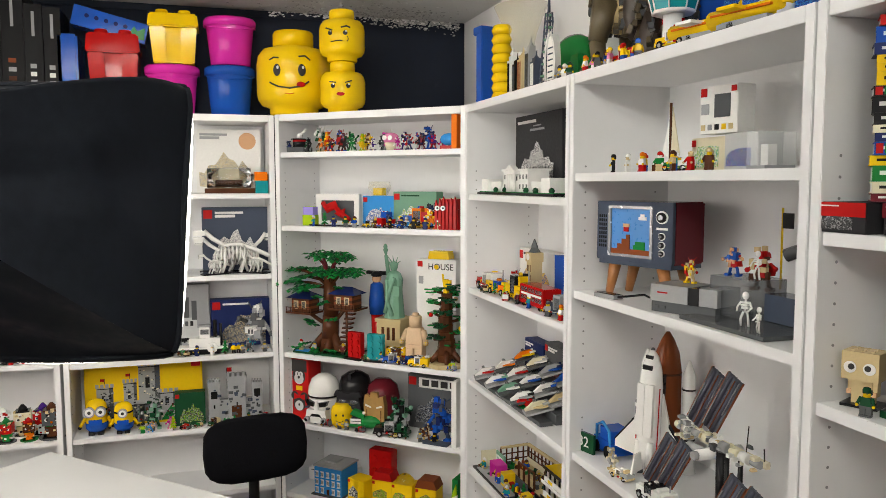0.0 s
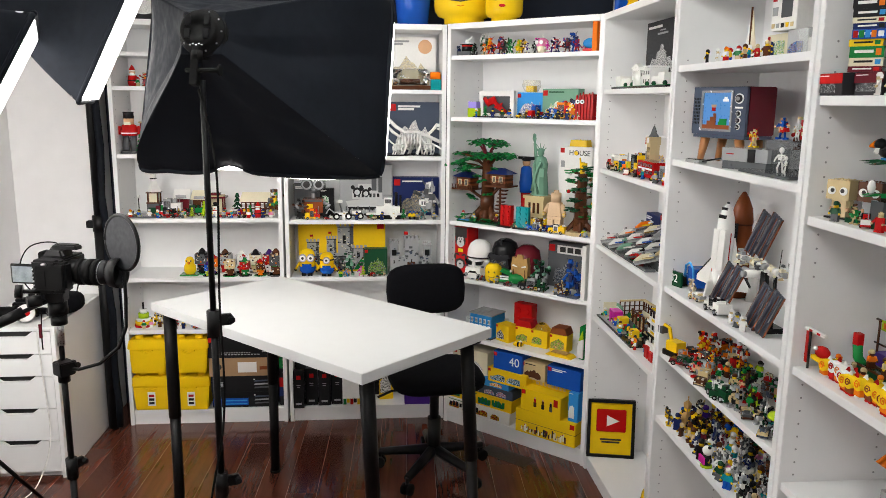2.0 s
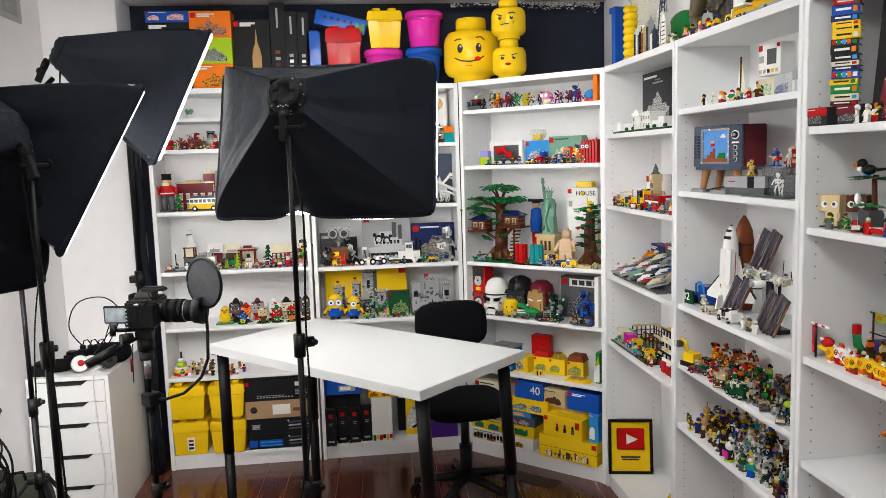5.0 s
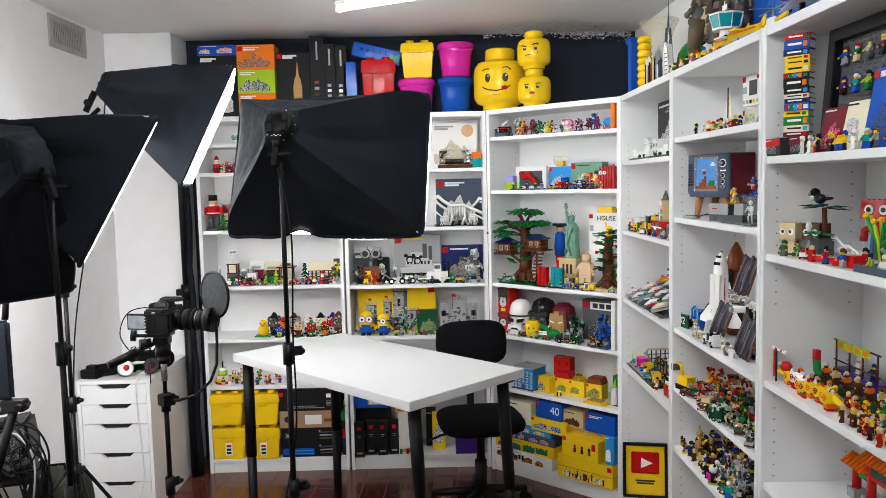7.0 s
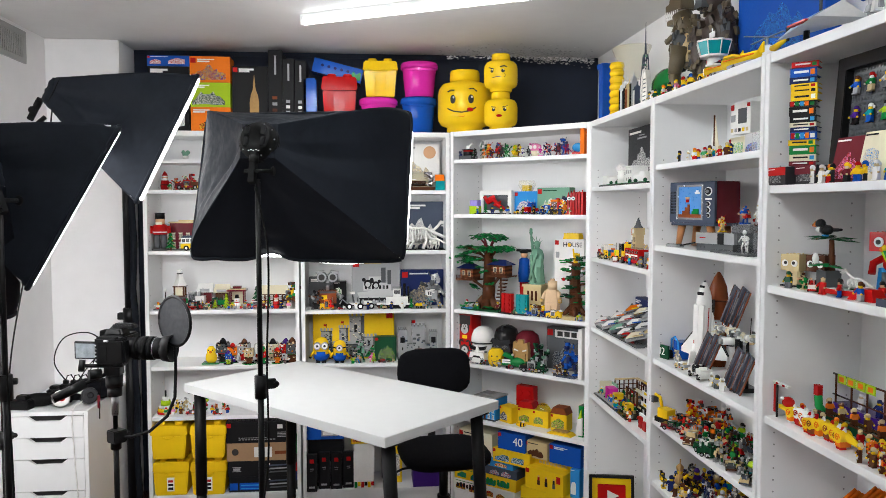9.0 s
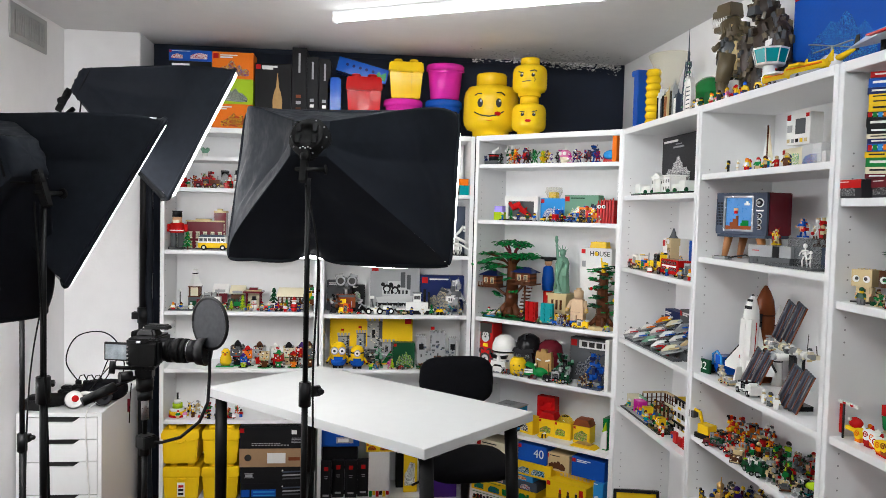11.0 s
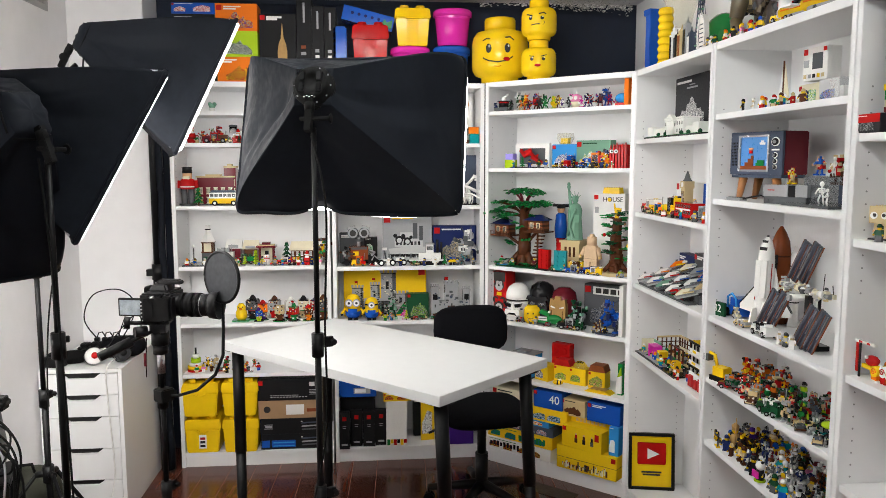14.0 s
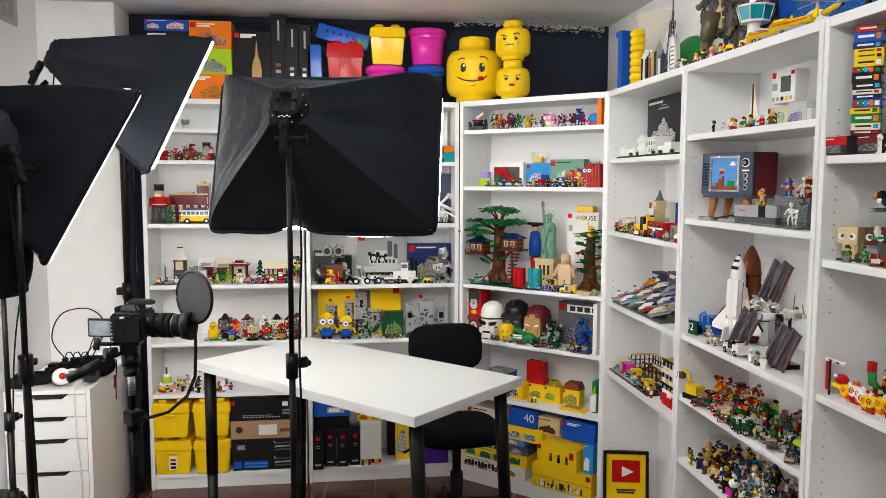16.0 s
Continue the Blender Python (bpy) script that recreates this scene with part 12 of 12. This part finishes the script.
# ---- on top of the cases along the side wall ----
solid("blue_display_brick", Geo(pl("blue")).box(-0.02, 0.02, -0.035, 0.035, 0, 0.255).box(-0.035, 0.02, -0.038, 0.038, 0.235, 0.262), "tall blue plastic column on the bookcase", "display piece", S("d", "t", 0.035, 0.07, 10), bevel=0.003)
g = Geo(pl("yellow"))
for k in range(8):
    g.lathe([(0.034, 0.0), (0.042, 0.014), (0.034, 0.03)], 14, (0, 0, 0.031 * k), None, 1.0, 0.8)
solid("yellow_display_column", g, "wavy yellow plastic column on the bookcase", "display piece", S("d", "t", 0.14, 0.08))
bag = Geo(HAZY)
bag.lathe([(0.045, 0.17), (0.055, 0.22), (0.075, 0.27), (0.095, 0.31)], 16, (0, 0, 0), None, 1.2, 0.9)
solid("clear_bag", bag, "clear plastic bag gathered over the yellow column", "bag", S("d", "t", 0.16, 0.14))
solid("green_dome_toy", Geo(pl("green")).ball((0, 0, 0.10), (0.12, 0.05, 0.075), 16).box(-0.11, 0.11, -0.04, 0.04, 0, 0.10), "green plastic dome toy on the bookcase", "toy", S("d", "t", 0.42, 0.20))
for u, w, h, c, d, lab in ((0.285, 0.022, 0.135, "white", "black", "slim white and black toy skyscraper"), (0.325, 0.020, 0.115, "black", "dkgrey", "slim black toy skyscraper"), (0.37, 0.034, 0.125, "tan", "rust", "tan and brown toy skyscraper"), (0.425, 0.03, 0.145, "grey", "black", "grey toy skyscraper with a pointed top"), (0.465, 0.028, 0.10, "slate", "white", "dark toy skyscraper in a skyline")):
    t = thing("toy_skyscraper", lab, "toy building", S("d", "t", u, 0.06), "toy skyline")
    part("base", Geo(pl("black")).box(-w * 0.7, w * 0.7, -0.025, 0.025, 0, 0.006), t)
    part("shaft", Geo(pl(c)).box(-w / 2, w / 2, -0.014, 0.014, 0.006, h * 0.82).box(-w * 0.36, w * 0.36, -0.010, 0.010, h * 0.82, h * 0.92), t)
    part("spire", Geo(pl(c)).lathe([(w * 0.3, h * 0.92), (w * 0.1, h), (0.001, h * 1.12)], 6, smooth=False), t)
    for i in range(3):
        part("window_strip", Geo(pl(d)).box(-w * 0.36 + w * 0.26 * i, -w * 0.22 + w * 0.26 * i, -0.0152, -0.014, 0.014, h * 0.76), t)
sp = thing("toy_spire_tower", "tall blue-grey lattice toy tower with a needle", "toy tower", S("d", "t", 0.515, 0.075) @ Matrix.Scale(0.85, 4))
part("base", Geo(pl("slate")).box(-0.035, 0.035, -0.03, 0.03, 0, 0.008), sp)
for x in (-1, 1):
    for y in (-1, 1):
        part("corner_post", Geo(pl("slate")).rod((x * 0.022, y * 0.022, 0.008), (x * 0.008, y * 0.008, 0.25), 0.0035, n=6), sp)
for k in range(12):
    z, r = 0.018 + 0.02 * k, 0.023 - 0.00125 * k
    part("ring", Geo(pl("sand" if k % 2 else "slate")).box(-r, r, -r, r, z, z + 0.006), sp)
part("needle", Geo(pl("slate")).rod((0, 0, 0.25), (0, 0, 0.30), 0.006, 0.004, n=6).rod((0, 0, 0.30), (0, 0, 0.40), 0.003, 0.0012, n=6), sp)
sl = thing("toy_sail_tower", "white sail-shaped toy tower on a dark base", "toy tower", S("d", "t", 0.60, 0.05))
part("base", Geo(pl("black")).box(-0.05, 0.06, -0.025, 0.025, 0, 0.007), sl)
part("body", Geo(pl("white")).slab([(-0.022, 0.007), (0.022, 0.007), (0.026, 0.06), (0.02, 0.11), (0.006, 0.135), (-0.018, 0.12)], 0.02, T(0, -0.010, 0)), sl)
part("mast", Geo(pl("white")).rod((0.0, 0, 0.12), (0.004, 0, 0.175), 0.003, 0.0015, n=6), sl)
for x in (-0.024, 0.028):
    part("curved_arm", Geo(pl("white")).tube([(x, -0.012, 0.007), (x * 1.25, -0.012, 0.06), (x * 0.9, -0.012, 0.11), (x * 0.2, -0.012, 0.14)], 0.003, 6), sl)
for k in range(6):
    part("window_band", Geo(pl("slate")).box(-0.014, 0.016, -0.0108, -0.010, 0.016 + 0.016 * k, 0.020 + 0.016 * k), sl)
dn = thing("toy_dinosaur", "large brown brick-built dinosaur with an open mouth", "toy dinosaur", S("d", "t", 0.76, 0.15, 15))
part("body", Geo(pl("tan")).ball((0.0, 0, 0.19), (0.06, 0.055, 0.08), 12).use(pl("dkgrey")).ball((0.0, -0.02, 0.20), (0.04, 0.045, 0.06), 10), dn)
mud = mat("olive_brown_plastic", (0.10, 0.075, 0.04), 0.35, var=0.15, scale=30)
part("neck", Geo(mud).rod((-0.01, 0, 0.24), (-0.03, -0.01, 0.32), 0.045, 0.036, n=10), dn)
part("skull", Geo(mud).box(-0.085, 0.0, -0.036, 0.03, 0.33, 0.385, top=0.85).box(-0.105, -0.06, -0.03, 0.024, 0.335, 0.365), dn, bevel=0.004)
part("jaw", Geo(mud).box(-0.095, -0.01, -0.03, 0.024, 0.285, 0.305), dn, bevel=0.003)
g = Geo(pl("white"))
for k in range(7):
    g.rod((-0.10 + 0.012 * k, -0.03, 0.336), (-0.10 + 0.012 * k, -0.031, 0.318), 0.004, 0.001, n=5).rod((-0.095 + 0.012 * k, -0.03, 0.305), (-0.095 + 0.012 * k, -0.031, 0.318), 0.004, 0.001, n=5)
part("teeth", g, dn, "white pointed teeth")
for s in (-1, 1):
    part("thigh", Geo(mud).rod((0.01, s * 0.045, 0.19), (-0.01, s * 0.055, 0.09), 0.036, 0.024, n=10), dn)
    part("shin", Geo(mud).rod((-0.01, s * 0.055, 0.09), (0.0, s * 0.055, 0.02), 0.022, 0.018, n=9).block((-0.015, s * 0.055, 0), (0.07, 0.045, 0.022)), dn)
    part("arm", Geo(mud).tube([(-0.03, s * 0.05, 0.235), (-0.055, s * 0.055, 0.215), (-0.07, s * 0.045, 0.225)], 0.010, 7), dn)
g = Geo()
rng = random.Random(57)
for i in range(120):
    a, e = rng.uniform(0, 2 * math.pi), rng.uniform(-1.2, 1.2)
    g.use((mud, pl("tan"), pl("dkgrey"), mud)[i % 4]).block((0, 0, -0.008), (0.02 * rng.uniform(0.6, 1.5), 0.014, 0.02 * rng.uniform(0.6, 1.8)), T(0.062 * math.cos(e) * math.cos(a), 0.057 * math.cos(e) * math.sin(a), 0.20 + 0.095 * math.sin(e), rng.uniform(-20, 20), rng.uniform(-20, 20), math.degrees(a)), 0.75)
part("plating", g, dn, "brown, tan and grey plates", kind="stuff")
part("tail", Geo(mud).tube([(0.04, 0, 0.18), (0.10, 0.02, 0.15), (0.16, 0.03, 0.08), (0.19, 0.035, 0.04)], 0.03, 9), dn)
ap = thing("toy_ape", "tall dark brown brick-built ape", "toy ape", S("e", "t", 0.115, 0.19, 10))
FUR = (mat("dark_bark_plastic", (0.035, 0.022, 0.015), 0.4, var=0.2, scale=40), mud, pl("dkgrey"))
rng = random.Random(58)


def plated(c, s, n, q=0.02):
    """Overlapping small plates on an egg-shaped core."""
    g = Geo(FUR[0]).ball(c, s, 10)
    for i in range(n):
        a, e = rng.uniform(0, 2 * math.pi), rng.uniform(-1.2, 1.4)
        p = Vector((c[0] + s[0] * math.cos(e) * math.cos(a), c[1] + s[1] * math.cos(e) * math.sin(a), c[2] + s[2] * math.sin(e)))
        g.use(rng.choice(FUR)).block((0, 0, -q / 2), (q * rng.uniform(0.7, 1.6), q * 0.8, q * rng.uniform(0.7, 1.8)), T(*p, rng.uniform(-25, 25), rng.uniform(-25, 25), math.degrees(a)), 0.75)
    return g


part("chest", plated((0, 0, 0.22), (0.075, 0.055, 0.085), 70), ap, kind="stuff")
part("head", plated((0, -0.03, 0.32), (0.045, 0.042, 0.045), 40, 0.015), ap, kind="stuff")
part("muzzle", Geo(pl("dkgrey")).block((0, -0.07, 0.29), (0.045, 0.03, 0.03), None, 0.8), ap)
for s in (-1, 1):
    part("arm", plated((s * 0.085, -0.02, 0.17), (0.03, 0.032, 0.095), 40, 0.017), ap, kind="stuff")
    part("leg", plated((s * 0.04, 0, 0.08), (0.035, 0.038, 0.08), 36, 0.017), ap, kind="stuff")
bb = carton(S("e", "t", 0.47, 0.21), 0.50, 0.05, 0.36, "blue", "very large blue boxed set with a space picture", ("blue", "azure", "navy", "blue"), "l", 581, bars=1)
ct = thing("toy_control_tower", "white toy control tower with a blue cabin", "toy tower", S("e", "t", 0.30, 0.09) @ Matrix.Scale(0.74, 4))
part("shaft", Geo(pl("white")).lathe([(0.032, 0.0), (0.030, 0.12)], 14), ct)
for k in range(8):
    part("red_patch", Geo(pl("red")).box(-0.006, 0.006, -0.001, 0.001, 0, 0.014), ct, at=T(0.0315 * math.sin(k * 0.8 - 2), -0.0315 * math.cos(k * 0.8 - 2), 0.05 + 0.02 * (k % 3), 0, 0, math.degrees(k * 0.8 - 2)))
part("cabin", Geo(pl("teal")).lathe([(0.035, 0.12), (0.060, 0.126), (0.076, 0.185), (0.06, 0.188)], 8, smooth=False), ct)
part("cabin_rim", Geo(pl("white")).lathe([(0.058, 0.118), (0.063, 0.120), (0.063, 0.127), (0.058, 0.129)], 8, smooth=False).lathe([(0.077, 0.183), (0.080, 0.190), (0.06, 0.194)], 8, smooth=False), ct)
for k in range(8):
    a = 2 * math.pi * k / 8
    part("cabin_post", Geo(pl("white")).rod((0.061 * math.cos(a), 0.061 * math.sin(a), 0.127), (0.077 * math.cos(a), 0.077 * math.sin(a), 0.185), 0.0025, n=5), ct)
part("aerial", Geo(pl("white")).rod((-0.02, 0, 0.19), (-0.02, 0, 0.25), 0.003, n=6).box(-0.045, 0.005, -0.002, 0.002, 0.21, 0.235), ct)
for k, (u, v, c) in enumerate(((0.47, 0.045, ("yellow", "white", "black")), (0.60, 0.04, ("yellow", "yellow", "white")))):
    pn = toy("toy_plane", "yellow and white toy plane", "toy plane", S("e", "t", u, v, 10), [("fuselage", Geo(pl(c[0])).rod((-0.08, 0, 0.025), (0.07, 0, 0.03), 0.018, 0.010, n=10)), ("wing", Geo(pl(c[1])).box(-0.03, 0.01, -0.045, 0.06, 0.03, 0.036)), ("tail", Geo(pl(c[0])).slab([(0.05, 0.03), (0.085, 0.03), (0.085, 0.06)], 0.005)), ("stripe", Geo(pl("orange")).box(-0.07, 0.06, -0.0175, 0.0175, 0.028, 0.032)), ("belly", Geo(pl("grey")).box(-0.06, 0.05, -0.012, 0.012, 0.006, 0.016)), ("canopy", Geo(pl("black")).ball((-0.035, 0, 0.04), (0.02, 0.011, 0.010), 8)), ("wheel", Geo(RUB).rod((-0.03, -0.012, 0.008), (-0.03, 0.012, 0.008), 0.008, n=10))])
hc = toy("toy_helicopter", "white, yellow and black toy helicopter", "toy helicopter", S("e", "t", 0.57, 0.13, 0) @ Matrix.Scale(0.7, 4), [("cabin", Geo(pl("white")).ball((-0.02, 0, 0.07), (0.07, 0.035, 0.04), 12)), ("nose", Geo(pl("black")).ball((-0.065, 0, 0.065), (0.032, 0.03, 0.03), 10)), ("tail_boom", Geo(pl("yellow")).rod((0.03, 0, 0.08), (0.14, 0, 0.10), 0.016, 0.008, n=8)), ("tail_fin", Geo(pl("black")).slab([(0.12, 0.09), (0.155, 0.09), (0.16, 0.15), (0.14, 0.15)], 0.005)), ("mast", Geo(pl("grey")).rod((-0.01, 0, 0.1), (-0.01, 0, 0.135), 0.006, n=6)), ("rotor_blade", Geo(pl("grey")).box(-0.14, 0.12, -0.006, 0.006, 0.135, 0.138)), ("rotor_blade", Geo(pl("grey")).box(-0.016, -0.004, -0.1, 0.1, 0.1385, 0.1415)), ("skid", Geo(pl("black")).rod((-0.07, -0.025, 0.006), (0.05, -0.025, 0.006), 0.005, n=6).rod((-0.03, -0.025, 0.006), (-0.03, -0.02, 0.04), 0.004, n=6).rod((0.02, -0.025, 0.006), (0.02, -0.02, 0.04), 0.004, n=6)), ("skid", Geo(pl("black")).rod((-0.07, 0.025, 0.006), (0.05, 0.025, 0.006), 0.005, n=6).rod((-0.03, 0.025, 0.006), (-0.03, 0.02, 0.04), 0.004, n=6).rod((0.02, 0.025, 0.006), (0.02, 0.02, 0.04), 0.004, n=6))])
for k in range(9):
    figure(S("e", "t", 0.02 + 0.03 * k, 0.03 + 0.01 * (k % 2), 30 * k), (15, 12, 3, 1, 12, 10, 5, 0, 17)[k])
for k in range(3):
    figure(S("d", "t", 0.66 + 0.03 * k, 0.04, 20 * k), (7, 2, 19)[k])
vehicle(S("e", "t", 0.18, 0.05, 0), ("red", "yellow", "white"), 0.08, "red and yellow toy car on the bookcase", 585)
vehicle(S("e", "t", 0.39, 0.04, 10), ("yellow", "black", "white"), 0.09, "yellow toy taxi on the bookcase", 586)
toy("toy_white_ship", "white pointed toy spaceship with red stripes", "toy spaceship", S("f", "t", 0.05, 0.08, 0, 0.0), [("stand", Geo(pl("black")).rod((0, 0, 0), (0, 0, 0.05), 0.008, n=8).box(-0.04, 0.04, -0.03, 0.03, 0, 0.006)), ("hull", Geo(pl("white")).raw([(-0.15, 0, 0.055), (0.15, -0.07, 0.05), (0.15, 0.07, 0.05), (0.15, 0, 0.09), (-0.05, 0, 0.08)], [(0, 1, 4), (1, 3, 4), (0, 4, 2), (2, 4, 3), (1, 2, 3), (0, 2, 1)])), ("stripe", Geo(pl("red")).box(0.02, 0.1, -0.064, -0.05, 0.052, 0.056)), ("mast", Geo(pl("dkgrey")).rod((0.06, 0, 0.085), (0.06, 0, 0.14), 0.004, n=6))])
mech(S("f", "t", 0.28, 0.12), ("white", "grey", "blue"), 0.14, "white and grey brick-built machine", 590)
carton(S("f", "t", 0.5, 0.12), 0.42, 0.1, 0.2, "navy", "dark blue boxed set on the bookcase", ("azure", "white"), "l", 591)

# ---- equipment by the left wall ----
eq = thing("folded_reflector", "black square cloth panel on a folding arm", "reflector panel", T(-0.97, 1.36, 0))
part("panel", Geo(FABRIC).box(-0.16, 0.095, -0.012, 0.012, 0.985, 1.235), eq, bevel=0.008)
part("arm", Geo(BLK).rod((0.10, 0.02, 1.44), (0.075, 0.015, 1.235), 0.010, n=10), eq)
part("hinge", Geo(BLKP).box(0.06, 0.13, -0.02, 0.02, 0.95, 0.985).rod((0.12, -0.03, 0.965), (0.12, 0.03, 0.965), 0.012, n=10), eq, bevel=0.002)
part("support", Geo(BLK).rod((0.09, 0, 0.95), (-0.02, 0.0, 0.62), 0.014, n=10).rod((-0.02, 0, 0.62), (0.02, 0.0, 0.0), 0.016, n=10), eq)
part("foot_bar", Geo(BLK).rod((-0.2, -0.1, 0.012), (0.2, 0.1, 0.012), 0.012, n=8).rod((-0.15, 0.15, 0.012), (0.15, -0.15, 0.012), 0.012, n=8), eq)
sb = thing("equipment_case", "dark grey hard case tipped on a stool, wound with cables", "equipment case", T(-1.225, 1.90, 0.5515, 0, -7, 18))
part("body", Geo(BLKP).box(-0.115, 0.115, -0.09, 0.09, 0.016, 0.20), sb, bevel=0.012)
part("lid", Geo(SMOKE).box(-0.105, 0.105, -0.095, -0.0905, 0.03, 0.185), sb, "glossy dark face", bevel=0.002)
part("grip", Geo(RUB).tube([(-0.06, 0, 0.195), (-0.05, 0, 0.235), (0.05, 0, 0.235), (0.06, 0, 0.195)], 0.009, 8), sb)
ar = thing("jointed_arm", "black jointed microphone arm folded beside the case", "microphone arm", T(-0.90, 1.30, 0))
part("base", Geo(BLK).rod((0, 0, 0), (0, 0, 0.02), 0.075, n=20), ar)
part("post", Geo(BLK).rod((0, 0, 0.02), (0.01, 0, 0.42), 0.010, n=10), ar)
for a, b in (((0.01, 0, 0.42), (-0.11, -0.02, 0.60)), ((-0.11, -0.02, 0.60), (0.05, -0.03, 0.47))):
    for o in (-0.011, 0.011):
        part("bar", Geo(BLK).rod((a[0], a[1] + o, a[2]), (b[0], b[1] + o, b[2]), 0.0055, n=8), ar)
    part("joint", Geo(BLKP).rod((b[0], b[1] - 0.02, b[2]), (b[0], b[1] + 0.02, b[2]), 0.019, n=14), ar)
part("clip", Geo(BLKP).box(0.03, 0.10, -0.05, -0.01, 0.43, 0.47).box(0.05, 0.075, -0.07, -0.05, 0.42, 0.48), ar, bevel=0.003)
st = thing("folding_stool", "black folding stool under a hard case", "stool", T(-1.225, 1.90, 0, 0, 0, 18))
part("seat", Geo(BLKP).box(-0.13, 0.13, -0.11, 0.11, 0.53, 0.55), st, bevel=0.005)
for sx in (-1, 1):
    part("leg", Geo(BLK).rod((sx * 0.115, -0.11, 0.01), (sx * 0.115, 0.10, 0.53), 0.011, n=8), st)
    part("leg", Geo(BLK).rod((sx * 0.10, 0.11, 0.01), (sx * 0.10, -0.10, 0.53), 0.011, n=8), st)
rng = random.Random(31)
for k in range(7):
    x, y = -1.07 + rng.uniform(-0.05, 0.05), 1.86 + rng.uniform(-0.05, 0.05)
    z = 0.76 - 0.02 * k
    cable([(x - 0.08, y, z), (x, y - 0.05, z + 0.02), (x + 0.06, y - 0.06, z - 0.08), (x + 0.03, y - 0.05, z - 0.22 - 0.03 * k), (x - 0.03, y - 0.05, 0.3), (x + 0.05, y - 0.1, 0.006)], 0.0038, pl("grey") if k == 2 else RUB, "{} cable hanging from the equipment case".format("grey" if k == 2 else "black"))
for k in range(6):
    x, y, q = -1.13 + rng.uniform(-0.05, 0.07), 1.79 + rng.uniform(-0.03, 0.02), rng.uniform(0.05, 0.09)
    z = rng.uniform(0.62, 0.72)
    cable([(x + q * math.cos(i * 0.75 + k), y - 0.012 * i % 0.05, z + q * 0.9 * math.sin(i * 0.75 + k)) for i in range(8)] + [(x + 0.04, y - 0.03, 0.4), (x + 0.02 * k, y - 0.05, 0.15), (x + 0.09, y - 0.1, 0.006)], 0.0035, RUB, "black cable looped round the equipment case")
OLIVE = mat("olive_canvas", (0.035, 0.036, 0.026), 0.85, var=0.2, scale=14, bump=0.3, bump_scale=220, spec=0.2)
bag_form = cushion(0.26, 0.22, 0.46, 24, 14)
bag_form.mats[:] = [OLIVE]
bk = thing("backpack", "dark olive canvas backpack standing on the floor", "backpack", T(-1.17, 2.17, 0.23, 0, 0, 15))
part("body", bag_form, bk)
part("top_loop", Geo(RUB).tube([(-0.04, -0.03, 0.215), (-0.03, -0.03, 0.26), (0.03, -0.03, 0.26), (0.04, -0.03, 0.215)], 0.007, 6), bk)
part("pocket", Geo(OLIVE).box(-0.085, 0.085, -0.128, -0.09, -0.17, 0.0), bk, bevel=0.012)


# ---- floor boards ----
PW, PL, TURNED = 0.1285, 1.215, -2.2
plank = [Geo(FLOOR).box(0.0011, PW - 0.0011, 0.0011, PL - 0.0011, 0, 0.0014).mesh("plank", 0.0005, 1)]
rng = random.Random(9)
grid = T(0.03, 0, -0.0015, 0, 0, TURNED)
for i in range(-13, 14):
    y = Y0 - 0.5 + rng.uniform(0, PL * 0.9) - PL
    while y < Y1 + 0.3:
        a, b = max(y, Y0 - 0.04), min(y + PL, Y1 + 0.04)
        m = grid @ T(i * PW, a, 0)
        c = m @ Vector((PW / 2, (b - a) / 2, 0))
        if X0 - 0.06 < c.x < X1 + 0.06 and b - a > 0.02:
            part("plank", plank[0] if b - a > PL - 0.001 else Geo(FLOOR).box(0.0011, PW - 0.0011, 0.0011, b - a - 0.0011, 0, 0.0014).mesh("plank", 0.0005, 1), floor, at=m)
        y += PL
